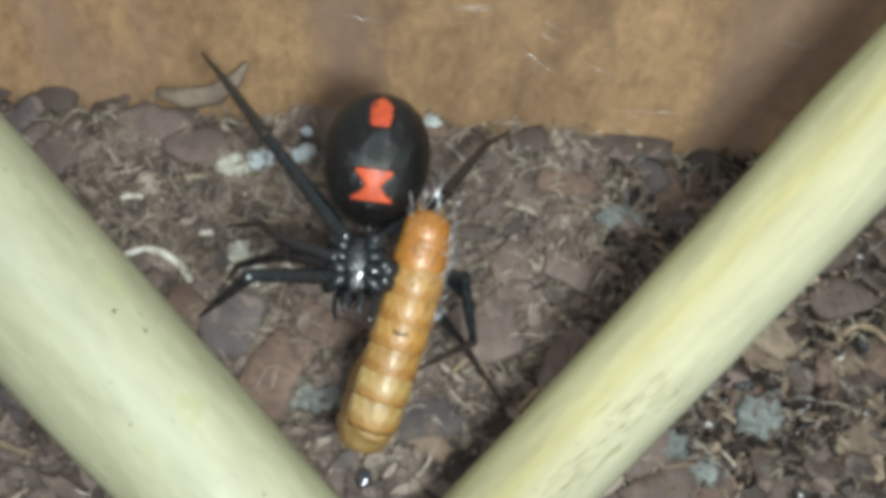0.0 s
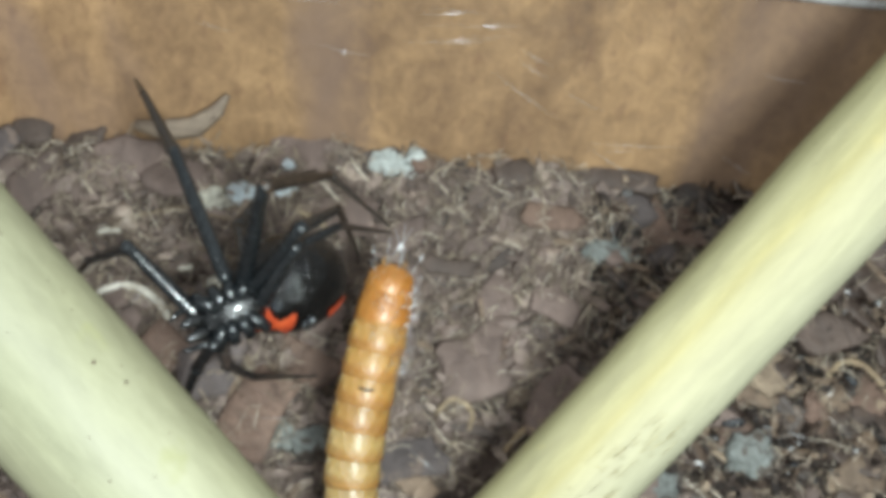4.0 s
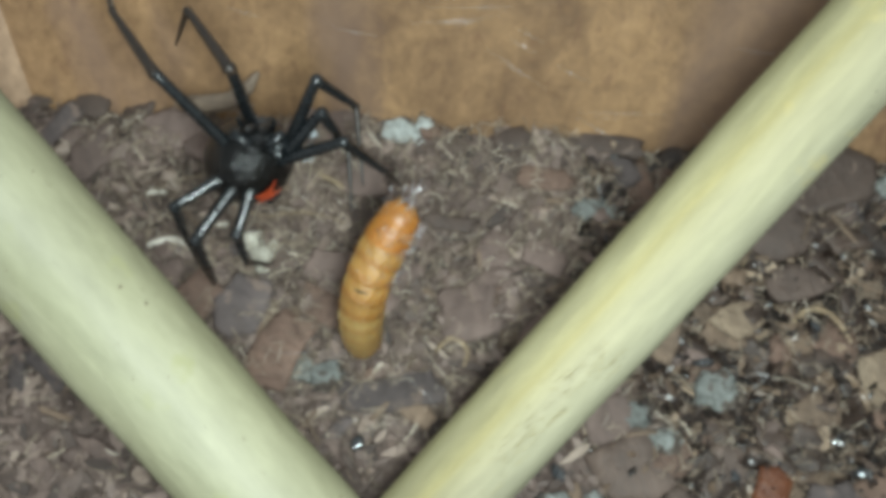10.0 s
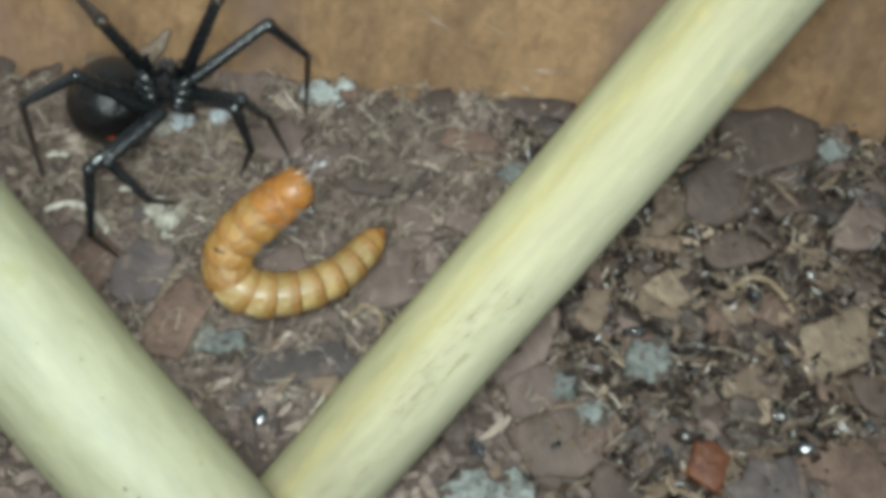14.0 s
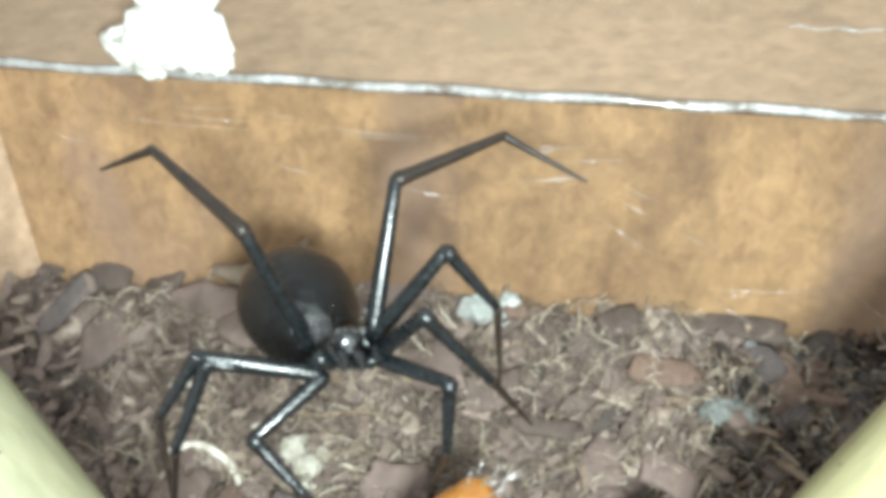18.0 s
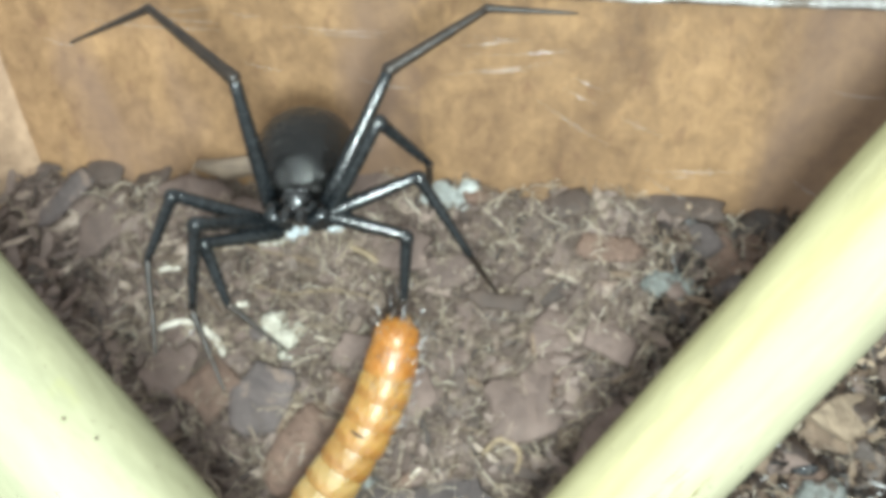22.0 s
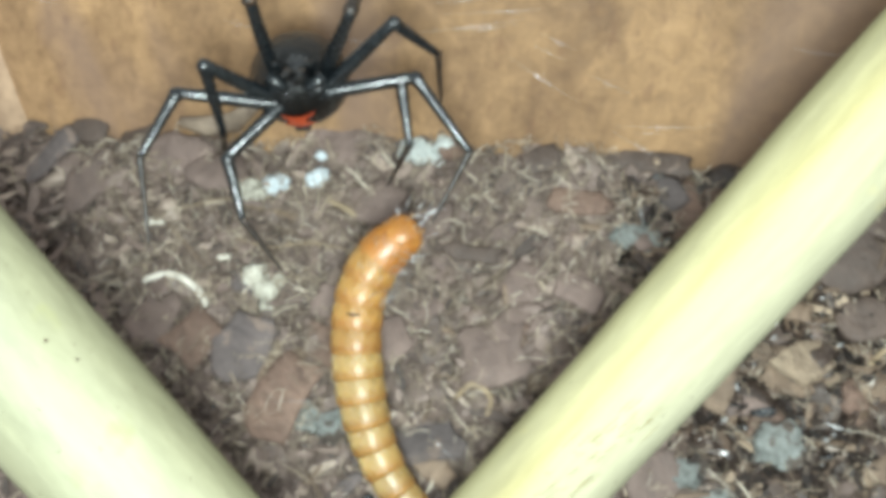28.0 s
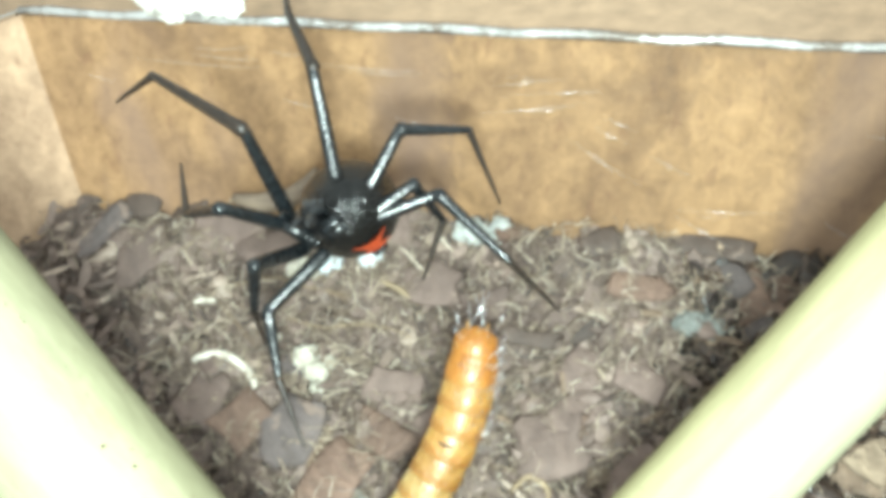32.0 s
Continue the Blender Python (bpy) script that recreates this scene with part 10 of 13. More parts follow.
    walk(rings[3], [
        (0, mm(1.37, 4.28, 0.7, 100, 0, -16)), (0.267, mm(1.44, 4.06, 0.87, 103, -1, -15)), (0.5, mm(1.5, 3.86, 1.05, 105, -1, -14)), (0.733, mm(1.53, 3.68, 1.23, 108, 0, -13)),
        (1, mm(1.55, 3.53, 1.43, 110, 0, -12)), (1.5, mm(1.34, 3.55, 1.38, 110, 0, -6)), (2, mm(1.13, 3.59, 1.33, 110, 1, -1)), (2.133, mm(1.48, 3.36, 1.23, 107, 1, -4)),
        (2.267, mm(1.81, 3.14, 1.13, 105, 1, -7)), (2.367, mm(2.12, 2.94, 1.04, 103, 0, -10)), (2.5, mm(2.42, 2.75, 0.96, 101, 0, -14)), (2.667, mm(2.22, 3.2, 0.86, 100, 0, -15)),
        (2.833, mm(2.01, 3.66, 0.75, 98, -1, -17)), (3, mm(1.81, 4.12, 0.65, 97, -1, -19)), (4, mm(0.8, 4.43, 0.63, 98, 0, -12)), (5.267, mm(0.53, 4.42, 0.62, 98, 0, -14)),
        (6.5, mm(0.26, 4.41, 0.61, 97, 0, -15)), (7, mm(0.63, 4.37, 0.76, 99, -1, -19)), (7.267, mm(-0.01, 3.65, 1.23, 107, -1, -27)), (7.5, mm(-0.23, 3.1, 1.74, 115, -2, -34)),
        (7.733, mm(-0.2, 2.83, 1.83, 115, -3, -40)), (8, mm(-0.17, 2.57, 1.92, 114, -3, -46)), (8.5, mm(0.2, 3.49, 1.73, 111, -3, -40)), (9, mm(-0.5, 3.44, 1.58, 108, -2, -36)),
        (9.167, mm(0.31, 3.35, 1.3, 105, -2, -38)), (9.333, mm(1.13, 3.27, 1, 102, -2, -40)), (9.5, mm(1.96, 3.2, 0.69, 98, -3, -42)), (9.6, mm(1.73, 3.06, 1.05, 101, -2, -39)),
        (9.7, mm(1.51, 2.94, 1.41, 104, -2, -35)), (9.8, mm(1.3, 2.83, 1.78, 107, -2, -32)), (9.9, mm(1.1, 2.73, 2.14, 110, -1, -29)), (10, mm(0.91, 2.66, 2.51, 112, -1, -25)),
        (10.267, mm(0.76, 3.04, 1.84, 105, -2, -27)), (10.5, mm(0.7, 3.53, 1.18, 98, -2, -28)), (10.733, mm(0.79, 3.18, 1.79, 105, -2, -25)), (11, mm(0.96, 2.92, 2.39, 111, -1, -21)),
        (11.267, mm(1.08, 2.95, 2.23, 113, -1, -25)), (11.5, mm(1.21, 2.99, 2.07, 114, -2, -28)), (11.633, mm(1.12, 3.04, 1.98, 114, -2, -29)), (11.733, mm(1.03, 3.09, 1.9, 114, -2, -31)),
        (11.867, mm(0.94, 3.14, 1.81, 114, -2, -32)), (12, mm(0.85, 3.2, 1.72, 114, -2, -33)), (12.267, mm(0.28, 3.3, 1.71, 113, -2, -37)), (12.5, mm(-0.25, 3.54, 1.72, 113, -3, -41)),
        (12.733, mm(-0.01, 3.24, 1.77, 111, -3, -48)), (13, mm(0.23, 2.94, 1.82, 109, -4, -55)), (13.5, mm(0.65, 3.25, 1.81, 110, -4, -57)), (14, mm(-0.13, 3.02, 1.81, 109, -4, -51)),
        (15, mm(-0.11, 3.19, 1.73, 108, -4, -48)), (15.5, mm(-0.73, 3.09, 1.76, 110, -3, -38)), (16.733, mm(-2.18, 2.13, 1.35, 108, -1, -18)), (18, mm(-3.57, 1.22, 0.94, 107, 1, 1)),
        (18.5, mm(-2.81, 2.02, 0.97, 104, 0, -14)), (19, mm(-2.04, 2.83, 1, 102, -2, -30)), (19.333, mm(-1.22, 3.17, 1, 102, -1, -21)), (19.667, mm(-0.3, 3.68, 0.98, 102, 0, -13)),
        (20, mm(0.68, 4.39, 0.94, 102, 1, -5)), (20.5, mm(1.67, 4.16, 0.75, 100, -1, -21)), (21, mm(2.34, 3.83, 0.69, 99, -1, -25)), (22, mm(2.31, 3.84, 0.73, 99, -1, -24)),
        (22.333, mm(1.85, 3.73, 0.97, 102, -1, -27)), (22.667, mm(1.45, 3.66, 1.21, 106, -2, -30)), (23, mm(1.11, 3.63, 1.46, 109, -2, -34)), (24, mm(1.37, 3.55, 1.51, 109, -3, -42)),
        (24.5, mm(1.17, 3.58, 1.48, 109, -3, -37)), (25, mm(0.97, 3.6, 1.45, 108, -2, -32)), (25.5, mm(0.77, 3.64, 1.42, 108, -2, -28)), (26, mm(0.58, 3.68, 1.39, 108, -1, -23)),
        (26.5, mm(0.38, 3.72, 1.36, 108, -1, -18)), (26.633, mm(0.69, 3.83, 1.18, 106, -1, -19)), (26.733, mm(1, 3.95, 1.01, 104, -1, -20)), (26.867, mm(1.31, 4.07, 0.85, 101, -1, -21)),
        (27, mm(1.62, 4.19, 0.7, 99, -1, -22)), (27.267, mm(1.13, 4.24, 0.63, 98, -1, -26)), (27.5, mm(0.71, 4.36, 0.56, 97, -2, -30)), (28, mm(0.06, 4.48, 0.54, 98, 0, -15)),
        (28.5, mm(0.58, 4.38, 0.76, 100, -1, -25)), (29, mm(1.2, 4.13, 0.86, 101, -3, -43)), (29.5, mm(1.28, 4.09, 0.87, 101, -2, -32)), (30, mm(1.47, 4.21, 0.87, 102, -1, -21)),
        (30.5, mm(1.23, 4.15, 1.04, 102, -3, -38)), (31, mm(0.78, 4.23, 0.93, 102, -2, -33)), (31.267, mm(1.29, 4.1, 0.86, 101, -2, -28)), (31.5, mm(1.87, 4.07, 0.79, 100, -1, -22)),
        (32, mm(1.93, 4.02, 0.83, 101, -1, -19)),
    ])
    walk(rings[4], [
        (0, mm(0.99, 3.06, 0.48, 100, -1, -18)), (0.267, mm(1.09, 2.87, 0.6, 102, -1, -18)), (0.5, mm(1.16, 2.71, 0.73, 105, -1, -19)), (0.733, mm(1.22, 2.57, 0.87, 107, -1, -19)),
        (1, mm(1.25, 2.46, 1.02, 110, -1, -19)), (1.5, mm(1.14, 2.47, 0.99, 109, 0, -15)), (2, mm(1.02, 2.5, 0.95, 109, 0, -10)), (2.133, mm(1.31, 2.23, 0.88, 107, 0, -13)),
        (2.267, mm(1.57, 1.98, 0.82, 105, 0, -16)), (2.367, mm(1.81, 1.75, 0.77, 103, -1, -20)), (2.5, mm(2.03, 1.54, 0.72, 101, -1, -23)), (2.667, mm(1.8, 1.99, 0.64, 100, -1, -23)),
        (2.833, mm(1.58, 2.45, 0.56, 99, -1, -23)), (3, mm(1.35, 2.91, 0.48, 98, -1, -23)), (4, mm(0.54, 3.17, 0.45, 98, 0, -12)), (5.267, mm(0.24, 3.16, 0.45, 98, 0, -12)),
        (6.5, mm(-0.06, 3.16, 0.45, 97, 0, -13)), (7, mm(0.24, 3.14, 0.55, 99, 0, -16)), (7.267, mm(-0.44, 2.59, 0.86, 108, 2, -16)), (7.5, mm(-0.63, 2.21, 1.26, 117, 0, -15)),
        (7.733, mm(-0.7, 2, 1.35, 118, -1, -22)), (8, mm(-0.76, 1.8, 1.43, 118, -2, -30)), (8.5, mm(-0.4, 2.53, 1.28, 112, -1, -25)), (9, mm(-1, 2.4, 1.16, 110, 0, -16)),
        (9.167, mm(-0.27, 2.37, 0.96, 107, 0, -24)), (9.333, mm(0.48, 2.35, 0.76, 103, -1, -31)), (9.5, mm(1.26, 2.36, 0.53, 98, -3, -38)), (9.6, mm(1.09, 2.19, 0.82, 103, -2, -35)),
        (9.7, mm(0.93, 2.05, 1.11, 108, -1, -32)), (9.8, mm(0.78, 1.93, 1.4, 113, -1, -28)), (9.9, mm(0.65, 1.83, 1.7, 118, -1, -25)), (10, mm(0.53, 1.76, 2, 122, -1, -22)),
        (10.267, mm(0.37, 2.07, 1.48, 112, -2, -19)), (10.5, mm(0.3, 2.52, 0.99, 101, 0, -15)), (10.733, mm(0.42, 2.18, 1.45, 110, -1, -16)), (11, mm(0.63, 1.95, 1.91, 119, 0, -17)),
        (11.267, mm(0.7, 2.02, 1.75, 118, -1, -21)), (11.5, mm(0.77, 2.09, 1.6, 116, -1, -25)), (11.633, mm(0.67, 2.14, 1.52, 116, -1, -25)), (11.733, mm(0.56, 2.2, 1.44, 115, -2, -26)),
        (11.867, mm(0.46, 2.26, 1.35, 114, -2, -26)), (12, mm(0.36, 2.32, 1.27, 114, -2, -26)), (12.267, mm(-0.22, 2.37, 1.23, 114, -1, -22)), (12.5, mm(-0.78, 2.56, 1.22, 114, -1, -17)),
        (12.733, mm(-0.7, 2.33, 1.3, 114, -1, -28)), (13, mm(-0.61, 2.13, 1.38, 113, -3, -39)), (13.5, mm(-0.22, 2.46, 1.35, 113, -3, -41)), (14, mm(-0.88, 2.13, 1.35, 113, -2, -31)),
        (15, mm(-0.85, 2.27, 1.3, 112, -2, -31)), (15.5, mm(-1.24, 2.09, 1.31, 114, -1, -17)), (16.733, mm(-2.16, 1.04, 0.98, 107, 2, 20)), (18, mm(-3.05, 0.28, 0.6, 104, 5, 58)),
        (18.5, mm(-2.64, 0.91, 0.65, 105, 4, 32)), (19, mm(-2.27, 1.67, 0.71, 105, 2, 7)), (19.333, mm(-1.42, 1.99, 0.71, 104, 1, 3)), (19.667, mm(-0.46, 2.47, 0.7, 103, 1, -1)),
        (20, mm(0.56, 3.13, 0.66, 103, 1, -5)), (20.5, mm(1.21, 2.97, 0.54, 100, -1, -21)), (21, mm(1.75, 2.69, 0.48, 99, -2, -30)), (22, mm(1.75, 2.69, 0.52, 99, -2, -29)),
        (22.333, mm(1.28, 2.64, 0.69, 103, -1, -29)), (22.667, mm(0.88, 2.63, 0.88, 106, -1, -29)), (23, mm(0.54, 2.65, 1.08, 109, -2, -28)), (24, mm(0.68, 2.64, 1.11, 109, -2, -35)),
        (24.5, mm(0.56, 2.62, 1.09, 109, -2, -30)), (25, mm(0.45, 2.62, 1.07, 109, -1, -25)), (25.5, mm(0.34, 2.62, 1.04, 109, -1, -20)), (26, mm(0.23, 2.64, 1.02, 109, 0, -15)),
        (26.5, mm(0.12, 2.67, 0.99, 109, 0, -10)), (26.633, mm(0.38, 2.74, 0.85, 107, 0, -13)), (26.733, mm(0.64, 2.82, 0.72, 104, 0, -16)), (26.867, mm(0.89, 2.91, 0.6, 101, 0, -18)),
        (27, mm(1.15, 3, 0.5, 99, -1, -21)), (27.267, mm(0.65, 3.05, 0.45, 98, -1, -19)), (27.5, mm(0.21, 3.18, 0.39, 97, -1, -17)), (28, mm(-0.16, 3.21, 0.38, 97, 1, -5)),
        (28.5, mm(0.17, 3.18, 0.53, 100, 0, -13)), (29, mm(0.49, 3.09, 0.61, 101, -2, -27)), (29.5, mm(0.69, 2.97, 0.61, 101, -1, -24)), (30, mm(1.02, 3.02, 0.6, 102, -1, -21)),
        (30.5, mm(0.59, 3.07, 0.77, 103, -1, -24)), (31, mm(0.21, 3.11, 0.66, 102, -1, -22)), (31.267, mm(0.76, 2.95, 0.62, 101, -1, -22)), (31.5, mm(1.38, 2.88, 0.57, 100, -1, -23)),
        (32, mm(1.48, 2.83, 0.59, 101, -1, -23)),
    ])
    walk(rings[5], [
        (0, mm(0.59, 1.84, 0.26, 99, -1, -19)), (0.267, mm(0.68, 1.7, 0.33, 102, -2, -20)), (0.5, mm(0.76, 1.58, 0.41, 104, -2, -22)), (0.733, mm(0.81, 1.5, 0.51, 107, -2, -24)),
        (1, mm(0.83, 1.44, 0.62, 110, -2, -26)), (1.5, mm(0.79, 1.43, 0.59, 109, -1, -23)), (2, mm(0.74, 1.45, 0.57, 109, -1, -19)), (2.133, mm(0.95, 1.16, 0.53, 107, -1, -24)),
        (2.267, mm(1.13, 0.89, 0.5, 105, -1, -28)), (2.367, mm(1.28, 0.65, 0.48, 103, -2, -32)), (2.5, mm(1.41, 0.44, 0.47, 102, -2, -37)), (2.667, mm(1.22, 0.86, 0.42, 100, -2, -33)),
        (2.833, mm(1.02, 1.3, 0.36, 99, -2, -29)), (3, mm(0.83, 1.74, 0.31, 98, -1, -26)), (4, mm(0.29, 1.91, 0.27, 98, 0, -10)), (5.267, mm(0.02, 1.9, 0.28, 98, 0, -7)),
        (6.5, mm(-0.24, 1.89, 0.28, 98, 1, -3)), (7, mm(-0.04, 1.9, 0.34, 100, 0, -9)), (7.267, mm(-0.62, 1.5, 0.48, 110, 5, 1)), (7.5, mm(-0.67, 1.26, 0.76, 118, 2, 11)),
        (7.733, mm(-0.79, 1.09, 0.82, 121, 3, 13)), (8, mm(-0.89, 0.94, 0.87, 124, 3, 15)), (8.5, mm(-0.62, 1.47, 0.78, 115, 1, 2)), (9, mm(-1.02, 1.28, 0.71, 112, 3, 16)),
        (9.167, mm(-0.52, 1.28, 0.6, 109, 3, -1)), (9.333, mm(0.04, 1.35, 0.49, 104, 2, -17)), (9.5, mm(0.64, 1.47, 0.35, 100, -2, -33)), (9.6, mm(0.53, 1.29, 0.53, 107, -2, -30)),
        (9.7, mm(0.44, 1.15, 0.71, 114, -1, -27)), (9.8, mm(0.37, 1.05, 0.9, 122, -1, -24)), (9.9, mm(0.31, 0.99, 1.1, 129, -1, -21)), (10, mm(0.26, 0.96, 1.31, 136, -1, -18)),
        (10.267, mm(0.13, 1.13, 0.99, 122, -2, -13)), (10.5, mm(0.1, 1.48, 0.71, 109, 0, -7)), (10.733, mm(0.19, 1.2, 0.98, 120, -2, -13)), (11, mm(0.37, 1.07, 1.26, 132, -1, -18)),
        (11.267, mm(0.39, 1.13, 1.16, 127, -1, -20)), (11.5, mm(0.4, 1.2, 1.06, 123, -1, -21)), (11.633, mm(0.3, 1.24, 1, 121, -1, -20)), (11.733, mm(0.2, 1.29, 0.94, 119, -1, -19)),
        (11.867, mm(0.1, 1.34, 0.87, 118, -1, -18)), (12, mm(0, 1.39, 0.81, 116, 0, -16)), (12.267, mm(-0.43, 1.36, 0.75, 115, 1, -2)), (12.5, mm(-0.82, 1.47, 0.72, 114, 2, 13)),
        (12.733, mm(-0.91, 1.29, 0.77, 117, 2, 8)), (13, mm(-0.96, 1.14, 0.83, 120, 1, 2)), (13.5, mm(-0.64, 1.46, 0.82, 117, 1, -5)), (14, mm(-1.08, 1.09, 0.82, 118, 2, 11)),
        (15, mm(-1.03, 1.22, 0.79, 116, 2, 13)), (15.5, mm(-1.18, 1.06, 0.78, 118, 4, 26)), (16.733, mm(-1.48, 0.13, 0.6, 108, 6, 56)), (18, mm(-1.9, -0.12, 0.33, 100, 6, 86)),
        (18.5, mm(-1.75, 0.14, 0.35, 103, 6, 69)), (19, mm(-1.72, 0.66, 0.4, 104, 5, 52)), (19.333, mm(-1.09, 0.87, 0.41, 103, 4, 32)), (19.667, mm(-0.37, 1.26, 0.41, 102, 2, 11)),
        (20, mm(0.4, 1.87, 0.38, 102, 0, -9)), (20.5, mm(0.75, 1.77, 0.33, 100, -1, -22)), (21, mm(1.09, 1.59, 0.29, 98, -2, -33)), (22, mm(1.09, 1.59, 0.32, 99, -2, -33)),
        (22.333, mm(0.69, 1.56, 0.42, 103, 0, -28)), (22.667, mm(0.36, 1.57, 0.53, 107, 0, -23)), (23, mm(0.11, 1.62, 0.67, 111, -1, -18)), (24, mm(0.16, 1.63, 0.7, 111, -1, -21)),
        (24.5, mm(0.12, 1.59, 0.69, 110, -1, -17)), (25, mm(0.09, 1.56, 0.67, 110, 0, -14)), (25.5, mm(0.05, 1.56, 0.65, 110, 0, -10)), (26, mm(0.02, 1.57, 0.63, 110, 0, -7)),
        (26.5, mm(-0.01, 1.6, 0.61, 110, 1, -3)), (26.633, mm(0.17, 1.63, 0.51, 107, 1, -8)), (26.733, mm(0.35, 1.67, 0.42, 104, 1, -12)), (26.867, mm(0.52, 1.73, 0.35, 102, 0, -17)),
        (27, mm(0.69, 1.8, 0.3, 99, -1, -21)), (27.267, mm(0.29, 1.82, 0.27, 98, 0, -13)), (27.5, mm(-0.05, 1.92, 0.23, 97, 0, -6)), (28, mm(-0.19, 1.93, 0.23, 97, 1, 3)),
        (28.5, mm(-0.03, 1.92, 0.32, 100, 1, -4)), (29, mm(0.08, 1.9, 0.36, 101, 0, -11)), (29.5, mm(0.27, 1.78, 0.36, 101, 0, -15)), (30, mm(0.59, 1.83, 0.35, 101, -1, -19)),
        (30.5, mm(0.19, 1.87, 0.47, 104, 0, -13)), (31, mm(-0.1, 1.89, 0.39, 102, 0, -7)), (31.267, mm(0.35, 1.75, 0.37, 101, 0, -16)), (31.5, mm(0.86, 1.71, 0.35, 100, -1, -25)),
        (32, mm(0.94, 1.67, 0.34, 101, -2, -27)),
    ])
    walk(rings[6], [
        (0, mm(0.2, 0.61, 0.08, 97, -1, -18)), (0.267, mm(0.25, 0.52, 0.09, 101, -2, -21)), (0.5, mm(0.29, 0.47, 0.11, 104, -3, -25)), (0.733, mm(0.3, 0.46, 0.15, 108, -3, -29)),
        (1, mm(0.29, 0.47, 0.21, 111, -2, -33)), (1.5, mm(0.29, 0.45, 0.2, 110, -2, -32)), (2, mm(0.28, 0.46, 0.19, 110, -2, -32)), (2.133, mm(0.36, 0.27, 0.18, 109, -2, -48)),
        (2.267, mm(0.42, 0.13, 0.17, 108, -3, -64)), (2.367, mm(0.47, 0.02, 0.17, 108, -4, -80)), (2.5, mm(0.52, -0.04, 0.17, 108, -6, -96)), (2.667, mm(0.41, 0.15, 0.15, 105, -6, -72)),
        (2.833, mm(0.34, 0.35, 0.13, 102, -5, -49)), (3, mm(0.28, 0.58, 0.11, 100, -2, -26)), (4, mm(0.09, 0.64, 0.09, 98, 0, -8)), (5.267, mm(-0.02, 0.63, 0.09, 98, 1, 2)),
        (6.5, mm(-0.14, 0.63, 0.09, 98, 2, 13)), (7, mm(-0.07, 0.63, 0.11, 100, 2, 7)), (7.267, mm(-0.44, 0.4, 0.06, 111, 7, 22)), (7.5, mm(-0.29, 0.39, 0.25, 118, 4, 39)),
        (7.733, mm(-0.35, 0.31, 0.26, 120, 6, 50)), (8, mm(-0.39, 0.25, 0.28, 121, 6, 60)), (8.5, mm(-0.3, 0.46, 0.26, 116, 4, 36)), (9, mm(-0.44, 0.36, 0.24, 113, 5, 52)),
        (9.167, mm(-0.29, 0.23, 0.2, 111, 6, 28)), (9.333, mm(-0.1, 0.28, 0.18, 107, 4, 4)), (9.5, mm(0.17, 0.5, 0.13, 103, -1, -19)), (9.6, mm(0.11, 0.35, 0.16, 112, -2, -18)),
        (9.7, mm(0.08, 0.25, 0.2, 121, -2, -18)), (9.8, mm(0.07, 0.21, 0.26, 129, -2, -17)), (9.9, mm(0.06, 0.23, 0.35, 138, -1, -15)), (10, mm(0.07, 0.3, 0.46, 146, 0, -14)),
        (10.267, mm(-0.01, 0.27, 0.33, 132, -2, -8)), (10.5, mm(0.02, 0.48, 0.27, 119, 1, -1)), (10.733, mm(0.02, 0.31, 0.34, 130, -3, -11)), (11, mm(0.12, 0.33, 0.44, 142, -1, -21)),
        (11.267, mm(0.13, 0.35, 0.41, 137, -1, -20)), (11.5, mm(0.12, 0.39, 0.38, 133, -1, -18)), (11.633, mm(0.07, 0.4, 0.36, 130, -1, -11)), (11.733, mm(0.02, 0.41, 0.34, 127, 0, -4)),
        (11.867, mm(-0.03, 0.43, 0.31, 124, 1, 3)), (12, mm(-0.07, 0.45, 0.29, 122, 2, 10)), (12.267, mm(-0.25, 0.35, 0.24, 117, 3, 24)), (12.5, mm(-0.35, 0.46, 0.23, 112, 4, 39)),
        (12.733, mm(-0.44, 0.37, 0.23, 115, 6, 50)), (13, mm(-0.47, 0.3, 0.27, 115, 6, 60)), (13.5, mm(-0.34, 0.46, 0.27, 115, 4, 39)), (14, mm(-0.49, 0.27, 0.27, 115, 6, 63)),
        (15, mm(-0.46, 0.34, 0.26, 114, 5, 56)), (15.5, mm(-0.48, 0.29, 0.25, 114, 6, 62)), (16.733, mm(-0.42, -0.36, 0.23, 106, 9, 79)), (18, mm(-0.63, -0.09, 0.1, 99, 6, 99)),
        (18.5, mm(-0.54, -0.12, 0.08, 101, 6, 89)), (19, mm(-0.62, 0.14, 0.12, 101, 6, 79)), (19.333, mm(-0.32, -0.09, 0.16, 100, 5, 48)), (19.667, mm(-0.08, 0.05, 0.16, 100, 2, 17)),
        (20, mm(0.15, 0.62, 0.12, 101, 0, -14)), (20.5, mm(0.26, 0.59, 0.11, 100, -1, -24)), (21, mm(0.37, 0.52, 0.1, 98, -2, -36)), (22, mm(0.37, 0.52, 0.11, 99, -2, -36)),
        (22.333, mm(0.16, 0.46, 0.12, 104, 1, -23)), (22.667, mm(0.03, 0.48, 0.16, 108, 2, -10)), (23, mm(-0.03, 0.55, 0.23, 113, 2, 4)), (24, mm(-0.02, 0.55, 0.24, 114, 1, 3)),
        (24.5, mm(-0.02, 0.51, 0.24, 113, 1, 3)), (25, mm(-0.02, 0.49, 0.24, 113, 1, 3)), (25.5, mm(-0.02, 0.48, 0.23, 112, 1, 3)), (26, mm(-0.02, 0.5, 0.22, 112, 1, 3)),
